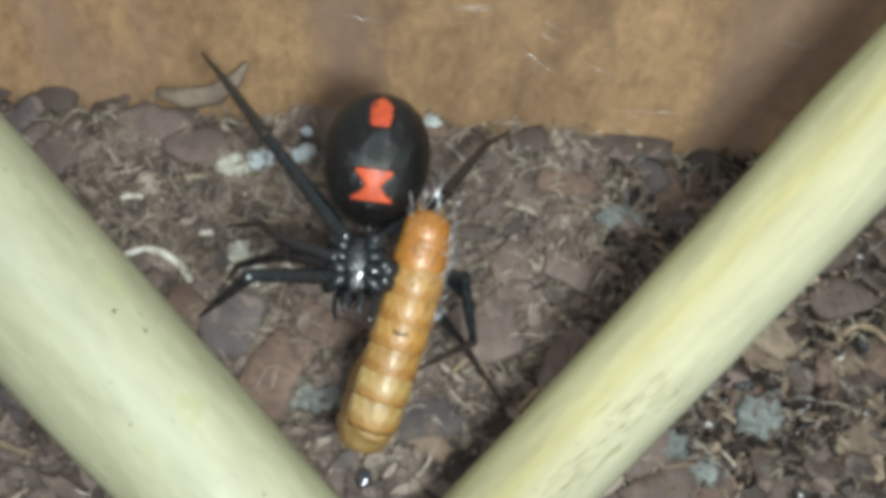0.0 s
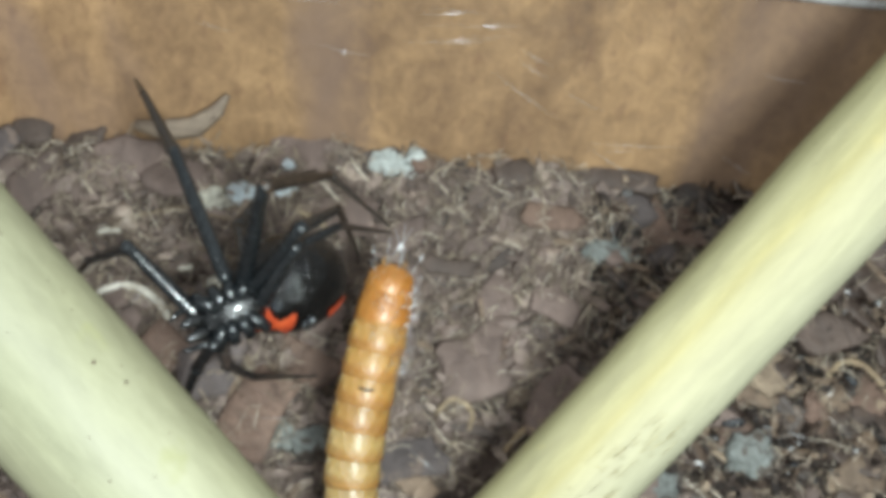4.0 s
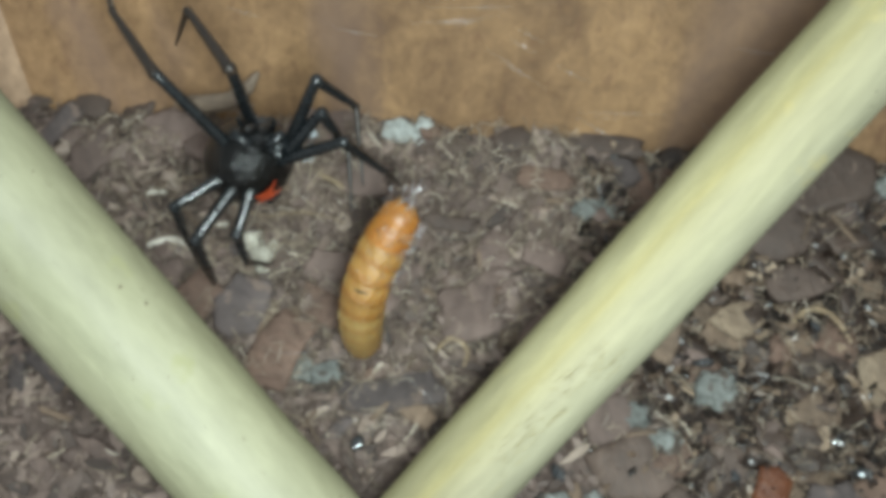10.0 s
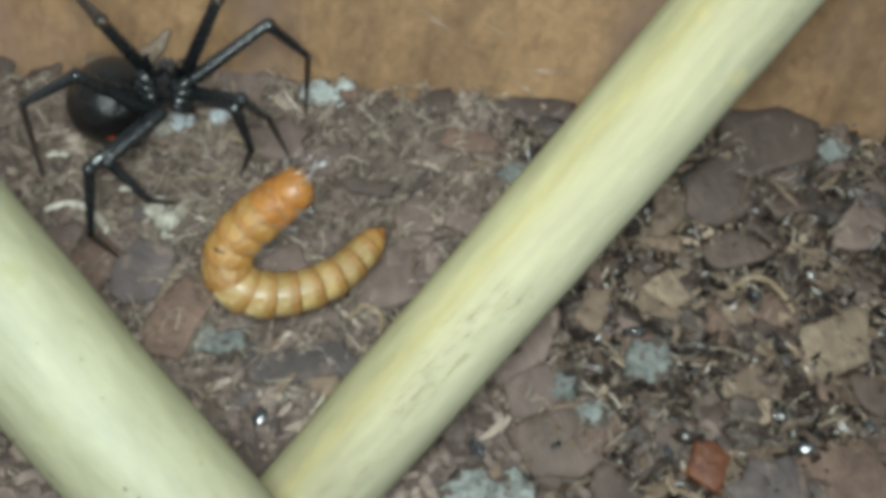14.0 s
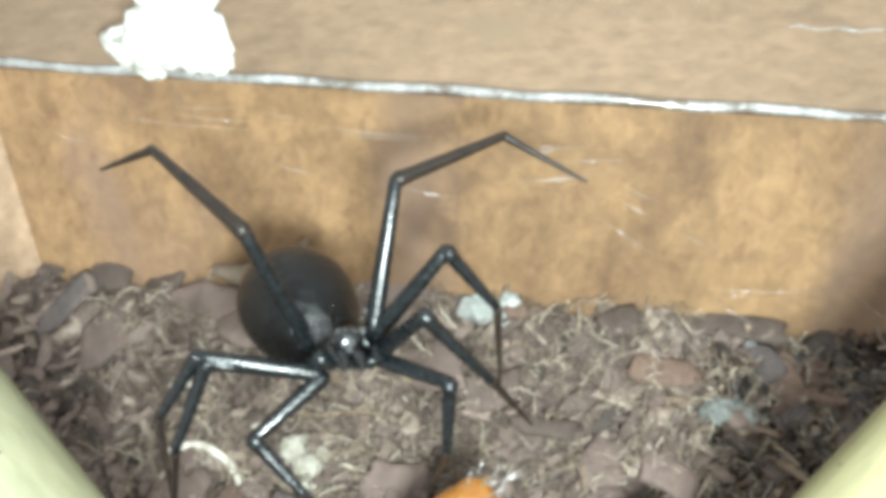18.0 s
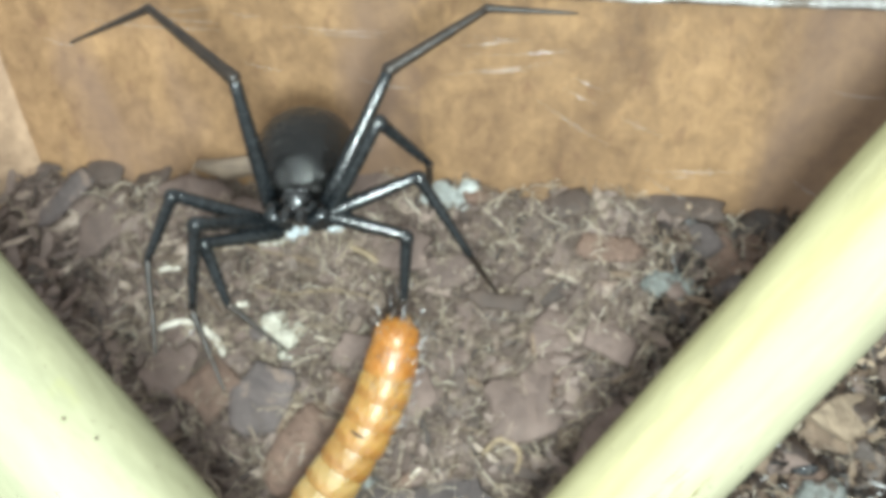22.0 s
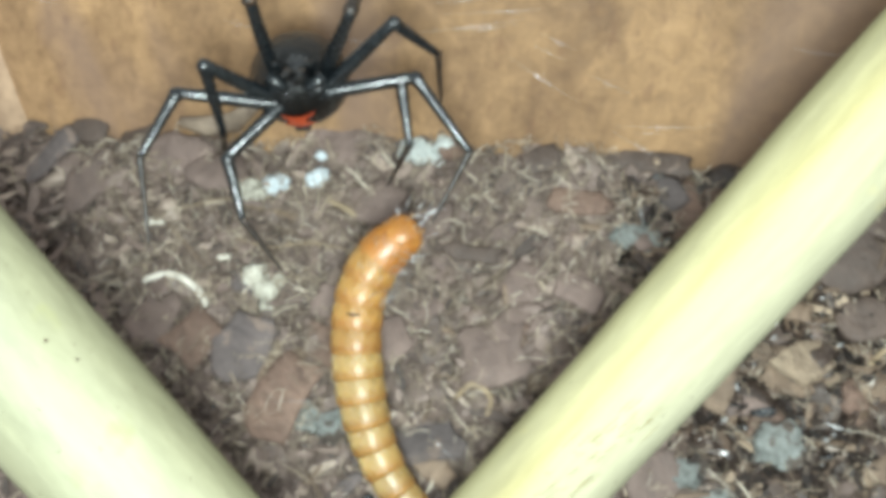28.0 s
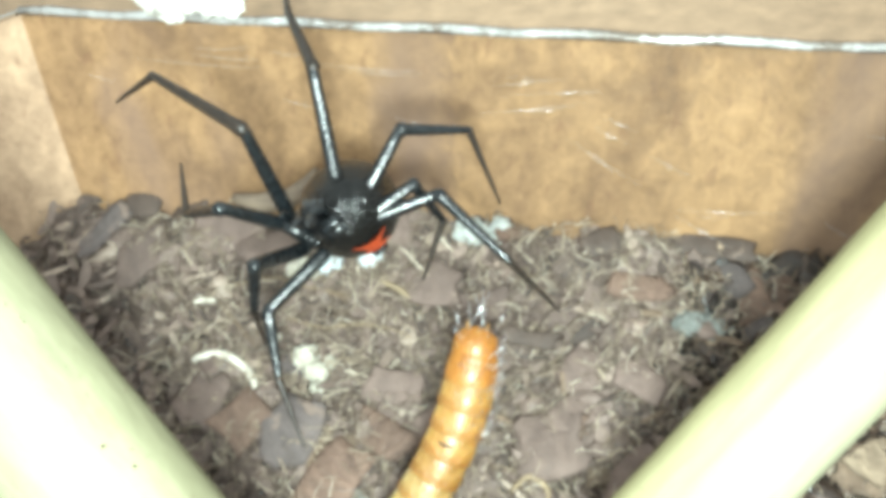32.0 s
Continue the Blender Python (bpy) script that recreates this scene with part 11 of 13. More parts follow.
        (26.5, mm(-0.02, 0.53, 0.21, 111, 1, 3)), (26.633, mm(0.05, 0.51, 0.15, 108, 2, -3)), (26.733, mm(0.12, 0.51, 0.11, 105, 1, -9)), (26.867, mm(0.18, 0.54, 0.1, 102, 0, -15)),
        (27, mm(0.23, 0.6, 0.1, 99, -1, -21)), (27.267, mm(0.05, 0.56, 0.09, 98, 0, -8)), (27.5, mm(-0.06, 0.64, 0.08, 97, 2, 6)), (28, mm(-0.08, 0.64, 0.08, 97, 2, 7)),
        (28.5, mm(-0.04, 0.64, 0.11, 99, 2, 4)), (29, mm(-0.02, 0.64, 0.12, 101, 1, 2)), (29.5, mm(0.02, 0.53, 0.12, 100, 0, -8)), (30, mm(0.19, 0.61, 0.11, 100, -1, -17)),
        (30.5, mm(0.03, 0.63, 0.16, 104, 1, -2)), (31, mm(-0.09, 0.63, 0.13, 102, 2, 8)), (31.267, mm(0.06, 0.52, 0.13, 101, 1, -10)), (31.5, mm(0.3, 0.57, 0.12, 101, -2, -28)),
        (32, mm(0.33, 0.55, 0.11, 100, -2, -31)),
    ])
    walk(rings[7], [
        (0, mm(-0.2, -0.59, -0.17, 106, -1, -19)), (0.267, mm(-0.21, -0.6, -0.22, 108, -3, -25)), (0.5, mm(-0.25, -0.57, -0.26, 111, -4, -31)), (0.733, mm(-0.29, -0.5, -0.27, 113, -4, -38)),
        (1, mm(-0.36, -0.39, -0.25, 116, -3, -44)), (1.5, mm(-0.38, -0.38, -0.24, 114, -3, -48)), (2, mm(-0.41, -0.34, -0.22, 113, -4, -52)), (2.133, mm(-0.55, -0.21, -0.21, 112, -4, -79)),
        (2.267, mm(-0.57, 0.02, -0.22, 112, -4, -105)), (2.367, mm(-0.46, 0.28, -0.23, 113, -4, -132)), (2.5, mm(-0.23, 0.54, -0.26, 114, -3, -159)), (2.667, mm(-0.6, 0.15, -0.23, 111, -7, -113)),
        (2.833, mm(-0.61, -0.28, -0.18, 105, -6, -68)), (3, mm(-0.25, -0.59, -0.13, 102, -1, -23)), (4, mm(-0.05, -0.64, -0.1, 99, 1, -4)), (5.267, mm(0.12, -0.64, -0.1, 98, 2, 12)),
        (6.5, mm(0.29, -0.57, -0.1, 99, 4, 28)), (7, mm(0.27, -0.58, -0.11, 100, 4, 26)), (7.267, mm(0.12, -0.52, -0.38, 112, 8, 48)), (7.5, mm(0.45, -0.17, -0.25, 118, 6, 73)),
        (7.733, mm(0.46, -0.12, -0.26, 118, 6, 81)), (8, mm(0.49, -0.03, -0.25, 118, 6, 90)), (8.5, mm(0.51, -0.2, -0.26, 116, 6, 71)), (9, mm(0.58, -0.09, -0.21, 110, 6, 83)),
        (9.167, mm(0.43, -0.52, -0.22, 112, 6, 65)), (9.333, mm(0.29, -0.63, -0.18, 111, 6, 47)), (9.5, mm(0.25, -0.44, -0.15, 107, 4, 30)), (9.6, mm(0.15, -0.56, -0.26, 113, -3, 22)),
        (9.7, mm(0.07, -0.6, -0.35, 122, -7, 12)), (9.8, mm(0.02, -0.56, -0.43, 132, -8, 3)), (9.9, mm(-0.01, -0.44, -0.48, 143, -6, -5)), (10, mm(-0.05, -0.25, -0.49, 153, 0, -12)),
        (10.267, mm(-0.08, -0.48, -0.48, 141, -1, -5)), (10.5, mm(0, -0.42, -0.36, 131, 1, 2)), (10.733, mm(-0.1, -0.48, -0.44, 139, -3, -11)), (11, mm(-0.12, -0.28, -0.48, 148, -1, -25)),
        (11.267, mm(-0.09, -0.32, -0.46, 144, -2, -20)), (11.5, mm(-0.08, -0.33, -0.43, 141, 0, -15)), (11.633, mm(0.05, -0.36, -0.38, 135, -2, 6)), (11.733, mm(0.18, -0.35, -0.34, 129, -2, 27)),
        (11.867, mm(0.31, -0.29, -0.3, 124, 1, 48)), (12, mm(0.42, -0.19, -0.28, 122, 6, 69)), (12.267, mm(0.39, -0.37, -0.3, 117, 7, 67)), (12.5, mm(0.51, -0.27, -0.23, 112, 6, 65)),
        (12.733, mm(0.52, -0.2, -0.25, 111, 6, 74)), (13, mm(0.59, -0.09, -0.2, 109, 6, 84)), (13.5, mm(0.53, -0.24, -0.24, 113, 6, 68)), (14, mm(0.6, -0.02, -0.21, 110, 6, 90)),
        (15, mm(0.59, -0.09, -0.22, 111, 6, 84)), (15.5, mm(0.56, -0.12, -0.22, 111, 6, 80)), (16.733, mm(0.77, -0.49, -0.11, 105, 9, 94)), (18, mm(0.61, 0.2, -0.11, 100, 5, 109)),
        (18.5, mm(0.72, -0.04, -0.16, 101, 5, 101)), (19, mm(0.64, 0.03, -0.11, 100, 6, 93)), (19.333, mm(0.67, -0.88, -0.05, 99, 4, 57)), (19.667, mm(0.32, -1.16, -0.05, 99, 2, 20)),
        (20, mm(-0.18, -0.61, -0.12, 101, -1, -17)), (20.5, mm(-0.29, -0.57, -0.11, 100, -2, -27)), (21, mm(-0.4, -0.5, -0.1, 99, -3, -39)), (22, mm(-0.38, -0.52, -0.11, 100, -2, -37)),
        (22.333, mm(-0.25, -0.67, -0.19, 104, 4, -14)), (22.667, mm(-0.02, -0.65, -0.25, 110, 6, 9)), (23, mm(0.27, -0.46, -0.24, 114, 4, 32)), (24, mm(0.32, -0.44, -0.26, 116, 4, 38)),
        (24.5, mm(0.27, -0.48, -0.26, 117, 4, 32)), (25, mm(0.22, -0.51, -0.27, 118, 3, 27)), (25.5, mm(0.17, -0.51, -0.27, 119, 3, 22)), (26, mm(0.13, -0.5, -0.29, 121, 2, 16)),
        (26.5, mm(0.08, -0.47, -0.3, 122, 2, 11)), (26.633, mm(0.03, -0.57, -0.29, 116, 3, 3)), (26.733, mm(-0.05, -0.63, -0.26, 110, 2, -5)), (26.867, mm(-0.13, -0.64, -0.19, 105, 1, -13)),
        (27, mm(-0.23, -0.6, -0.1, 99, -1, -21)), (27.267, mm(-0.06, -0.72, -0.07, 97, 1, -2)), (27.5, mm(0.18, -0.62, -0.07, 97, 3, 17)), (28, mm(0.12, -0.63, -0.08, 97, 2, 11)),
        (28.5, mm(0.11, -0.63, -0.11, 100, 2, 10)), (29, mm(0.17, -0.61, -0.12, 101, 3, 16)), (29.5, mm(-0.06, -0.74, -0.1, 100, 1, 0)), (30, mm(-0.17, -0.62, -0.11, 100, 0, -16)),
        (30.5, mm(0.05, -0.63, -0.15, 103, 2, 5)), (31, mm(0.22, -0.6, -0.12, 101, 3, 21)), (31.267, mm(-0.11, -0.74, -0.11, 101, 1, -5)), (31.5, mm(-0.33, -0.55, -0.13, 101, -2, -31)),
        (32, mm(-0.35, -0.54, -0.1, 99, -2, -33)),
    ])
    walk(rings[8], [
        (0, mm(-0.57, -1.42, -0.9, 152, -3, -40)), (0.267, mm(-0.69, -1.37, -0.92, 146, -4, -51)), (0.5, mm(-0.83, -1.26, -0.93, 140, -5, -62)), (0.733, mm(-0.99, -1.09, -0.91, 134, -5, -73)),
        (1, mm(-1.16, -0.86, -0.85, 127, -6, -84)), (1.5, mm(-1.23, -0.8, -0.78, 123, -6, -88)), (2, mm(-1.31, -0.69, -0.71, 118, -6, -92)), (2.133, mm(-1.54, -0.18, -0.74, 121, -5, -111)),
        (2.267, mm(-1.5, 0.44, -0.79, 124, -4, -130)), (2.367, mm(-1.16, 1.05, -0.87, 128, -3, -150)), (2.5, mm(-0.56, 1.55, -0.97, 133, -2, -169)), (2.667, mm(-1.65, 0.58, -0.82, 124, -7, -119)),
        (2.833, mm(-1.72, -0.79, -0.58, 111, -7, -68)), (3, mm(-0.69, -1.78, -0.38, 101, -1, -18)), (4, mm(-0.1, -1.92, -0.3, 99, 1, 0)), (5.267, mm(0.46, -1.88, -0.29, 99, 3, 19)),
        (6.5, mm(0.98, -1.65, -0.3, 100, 4, 38)), (7, mm(0.95, -1.64, -0.34, 100, 5, 41)), (7.267, mm(1.02, -1.12, -0.83, 112, 8, 70)), (7.5, mm(1.4, -0.26, -0.73, 114, 5, 101)),
        (7.733, mm(1.42, -0.12, -0.75, 115, 5, 104)), (8, mm(1.46, 0.08, -0.73, 114, 5, 108)), (8.5, mm(1.58, -0.3, -0.76, 112, 5, 102)), (9, mm(1.75, -0.13, -0.62, 108, 6, 97)),
        (9.167, mm(1.48, -0.83, -0.63, 109, 5, 87)), (9.333, mm(1.19, -1.14, -0.54, 106, 5, 77)), (9.5, mm(0.99, -1.1, -0.41, 101, 6, 68)), (9.6, mm(0.75, -1.31, -0.61, 105, -5, 52)),
        (9.7, mm(0.52, -1.39, -0.87, 115, -12, 35)), (9.8, mm(0.3, -1.31, -1.13, 130, -15, 17)), (9.9, mm(0.08, -1.07, -1.35, 145, -11, 1)), (10, mm(-0.14, -0.69, -1.5, 159, 0, -12)),
        (10.267, mm(-0.12, -1.08, -1.4, 152, -1, -7)), (10.5, mm(0, -1.14, -1.18, 146, 1, -1)), (10.733, mm(-0.19, -1.12, -1.34, 149, -4, -15)), (11, mm(-0.34, -0.79, -1.47, 153, -2, -29)),
        (11.267, mm(-0.27, -0.9, -1.4, 150, -2, -21)), (11.5, mm(-0.23, -0.95, -1.33, 148, 0, -13)), (11.633, mm(0.23, -1.09, -1.16, 137, -4, 14)), (11.733, mm(0.69, -1.03, -0.99, 126, -4, 42)),
        (11.867, mm(1.08, -0.76, -0.86, 118, 0, 69)), (12, mm(1.34, -0.34, -0.77, 113, 6, 97)), (12.267, mm(1.39, -0.61, -0.78, 112, 7, 92)), (12.5, mm(1.61, -0.59, -0.66, 110, 6, 86)),
        (12.733, mm(1.67, -0.4, -0.68, 109, 6, 90)), (13, mm(1.79, -0.14, -0.6, 108, 6, 95)), (13.5, mm(1.66, -0.51, -0.71, 110, 6, 90)), (14, mm(1.78, 0.09, -0.63, 108, 5, 103)),
        (15, mm(1.77, -0.14, -0.65, 109, 6, 96)), (15.5, mm(1.71, -0.25, -0.64, 110, 6, 91)), (16.733, mm(1.99, -0.36, -0.44, 106, 9, 103)), (18, mm(1.79, 0.69, -0.32, 100, 5, 117)),
        (18.5, mm(1.95, 0.29, -0.4, 100, 5, 110)), (19, mm(1.9, 0.2, -0.33, 100, 5, 104)), (19.333, mm(1.77, -1.54, -0.25, 99, 4, 63)), (19.667, mm(0.76, -2.36, -0.25, 99, 2, 22)),
        (20, mm(-0.58, -1.83, -0.37, 102, -1, -19)), (20.5, mm(-0.88, -1.71, -0.34, 100, -2, -28)), (21, mm(-1.2, -1.5, -0.31, 99, -3, -40)), (22, mm(-1.14, -1.54, -0.33, 100, -3, -37)),
        (22.333, mm(-0.47, -1.85, -0.49, 104, 6, -3)), (22.667, mm(0.31, -1.71, -0.66, 110, 8, 32)), (23, mm(1.04, -1.17, -0.71, 114, 6, 67)), (24, mm(1.16, -1.05, -0.76, 114, 6, 74)),
        (24.5, mm(0.97, -1.16, -0.83, 122, 4, 65)), (25, mm(0.79, -1.23, -0.89, 129, 3, 55)), (25.5, mm(0.6, -1.25, -0.96, 138, 2, 45)), (26, mm(0.41, -1.24, -1.04, 146, 2, 35)),
        (26.5, mm(0.23, -1.18, -1.11, 154, 4, 25)), (26.633, mm(0.07, -1.46, -0.99, 140, 6, 13)), (26.733, mm(-0.14, -1.67, -0.81, 126, 5, 1)), (26.867, mm(-0.4, -1.79, -0.57, 112, 3, -11)),
        (27, mm(-0.69, -1.8, -0.3, 99, -1, -22)), (27.267, mm(-0.04, -2, -0.24, 97, 1, 4)), (27.5, mm(0.67, -1.8, -0.22, 96, 4, 29)), (28, mm(0.4, -1.89, -0.23, 97, 3, 15)),
        (28.5, mm(0.4, -1.88, -0.33, 100, 3, 16)), (29, mm(0.68, -1.76, -0.36, 101, 4, 33)), (29.5, mm(0.04, -2, -0.33, 100, 2, 10)), (30, mm(-0.49, -1.86, -0.34, 100, 0, -14)),
        (30.5, mm(0.17, -1.89, -0.43, 102, 2, 8)), (31, mm(0.77, -1.74, -0.37, 101, 4, 31)), (31.267, mm(-0.19, -2.01, -0.35, 101, 1, -2)), (31.5, mm(-1.02, -1.62, -0.38, 102, -2, -35)),
        (32, mm(-1.06, -1.6, -0.31, 99, -2, -35)),
    ])
    walk(rings[9], [
        (0, mm(-0.84, -1.6, -2.09, 170, -4, -145)), (0.267, mm(-1.11, -1.52, -2, 161, -6, -145)), (0.5, mm(-1.38, -1.3, -1.88, 151, -6, -147)), (0.733, mm(-1.63, -0.96, -1.73, 139, -6, -149)),
        (1, mm(-1.84, -0.53, -1.53, 126, -4, -153)), (1.5, mm(-1.99, -0.45, -1.39, 121, -5, -147)), (2, mm(-2.14, -0.31, -1.22, 116, -4, -142)), (2.133, mm(-2.28, 0.38, -1.32, 119, -2, -149)),
        (2.267, mm(-2.09, 1.16, -1.47, 125, 0, -157)), (2.367, mm(-1.56, 1.88, -1.66, 132, 0, -164)), (2.5, mm(-0.74, 2.43, -1.9, 139, -2, -172)), (2.667, mm(-2.62, 1.01, -1.57, 128, -8, -120)),
        (2.833, mm(-2.81, -1.31, -1.06, 113, -8, -67)), (3, mm(-1.05, -3.01, -0.62, 100, 0, -15)), (4, mm(-0.04, -3.2, -0.51, 100, 2, 5)), (5.267, mm(0.95, -3.06, -0.5, 100, 3, 27)),
        (6.5, mm(1.84, -2.59, -0.53, 101, 5, 49)), (7, mm(1.87, -2.52, -0.57, 101, 5, 54)), (7.267, mm(2.09, -1.43, -1.26, 111, 7, 83)), (7.5, mm(2.38, 0.01, -1.15, 112, 5, 114)),
        (7.733, mm(2.38, 0.19, -1.18, 112, 5, 116)), (8, mm(2.41, 0.43, -1.15, 111, 5, 117)), (8.5, mm(2.65, 0.06, -1.19, 109, 4, 118)), (9, mm(2.92, 0.06, -1.01, 109, 5, 105)),
        (9.167, mm(2.61, -0.81, -1, 107, 4, 98)), (9.333, mm(2.28, -1.27, -0.84, 103, 4, 91)), (9.5, mm(2.03, -1.36, -0.58, 96, 6, 85)), (9.6, mm(1.66, -1.85, -0.86, 100, -7, 65)),
        (9.7, mm(1.23, -2.08, -1.3, 112, -18, 43)), (9.8, mm(0.77, -2.02, -1.8, 131, -21, 19)), (9.9, mm(0.28, -1.65, -2.26, 150, -15, -3)), (10, mm(-0.22, -1.01, -2.55, 166, -1, -20)),
        (10.267, mm(-0.17, -1.49, -2.41, 164, -2, -19)), (10.5, mm(-0.07, -1.62, -2.15, 161, -1, -18)), (10.733, mm(-0.28, -1.59, -2.34, 161, -5, -28)), (11, mm(-0.56, -1.2, -2.5, 159, -3, -38)),
        (11.267, mm(-0.43, -1.36, -2.4, 157, -3, -26)), (11.5, mm(-0.35, -1.46, -2.3, 155, 0, -13)), (11.633, mm(0.48, -1.77, -1.99, 141, -6, 16)), (11.733, mm(1.34, -1.61, -1.64, 127, -6, 47)),
        (11.867, mm(2.02, -1.02, -1.35, 116, -1, 78)), (12, mm(2.34, -0.14, -1.17, 110, 5, 109)), (12.267, mm(2.47, -0.49, -1.2, 110, 6, 106)), (12.5, mm(2.77, -0.54, -1.06, 108, 5, 103)),
        (12.733, mm(2.84, -0.29, -1.09, 109, 5, 104)), (13, mm(2.98, 0.02, -0.98, 108, 5, 105)), (13.5, mm(2.83, -0.38, -1.13, 109, 5, 106)), (14, mm(2.93, 0.45, -1.02, 108, 5, 115)),
        (15, mm(2.96, 0.02, -1.06, 109, 5, 103)), (15.5, mm(2.87, -0.18, -1.06, 110, 5, 100)), (16.733, mm(3.17, -0.07, -0.78, 106, 9, 109)), (18, mm(2.92, 1.29, -0.54, 100, 4, 120)),
        (18.5, mm(3.14, 0.76, -0.63, 100, 5, 114)), (19, mm(3.14, 0.53, -0.54, 99, 5, 108)), (19.333, mm(2.91, -2.12, -0.45, 99, 4, 65)), (19.667, mm(1.24, -3.55, -0.45, 99, 2, 22)),
        (20, mm(-1, -3.02, -0.64, 102, -1, -20)), (20.5, mm(-1.48, -2.84, -0.58, 101, -2, -27)), (21, mm(-2, -2.5, -0.53, 100, -3, -38)), (22, mm(-1.91, -2.57, -0.55, 100, -2, -37)),
        (22.333, mm(-0.49, -3.06, -0.79, 103, 7, 5)), (22.667, mm(0.98, -2.61, -1.08, 110, 9, 48)), (23, mm(2.08, -1.41, -1.16, 111, 6, 91)), (24, mm(2.24, -1.18, -1.23, 112, 6, 96)),
        (24.5, mm(1.91, -1.45, -1.45, 124, 9, 91)), (25, mm(1.54, -1.62, -1.67, 136, 11, 87)), (25.5, mm(1.14, -1.69, -1.86, 149, 12, 85)), (26, mm(0.74, -1.64, -2.04, 162, 10, 85)),
        (26.5, mm(0.36, -1.48, -2.18, 174, 6, 84)), (26.633, mm(0.16, -2.09, -1.96, 161, 19, 56)), (26.733, mm(-0.19, -2.59, -1.59, 139, 23, 25)), (26.867, mm(-0.65, -2.9, -1.09, 117, 15, -4)),
        (27, mm(-1.19, -2.98, -0.5, 99, -1, -25)), (27.267, mm(0.08, -3.28, -0.39, 97, 1, 8)), (27.5, mm(1.39, -2.87, -0.35, 96, 5, 40)), (28, mm(0.78, -3.12, -0.4, 97, 3, 20)),
        (28.5, mm(0.8, -3.09, -0.57, 101, 3, 22)), (29, mm(1.48, -2.75, -0.6, 100, 5, 46)), (29.5, mm(0.33, -3.24, -0.56, 100, 3, 17)), (30, mm(-0.77, -3.1, -0.58, 101, 0, -12)),
        (30.5, mm(0.34, -3.15, -0.71, 102, 2, 8)), (31, mm(1.47, -2.81, -0.62, 101, 4, 37)), (31.267, mm(-0.22, -3.28, -0.59, 101, 1, -1)), (31.5, mm(-1.76, -2.65, -0.65, 102, -3, -38)),
        (32, mm(-1.81, -2.65, -0.53, 100, -2, -36)),
    ])
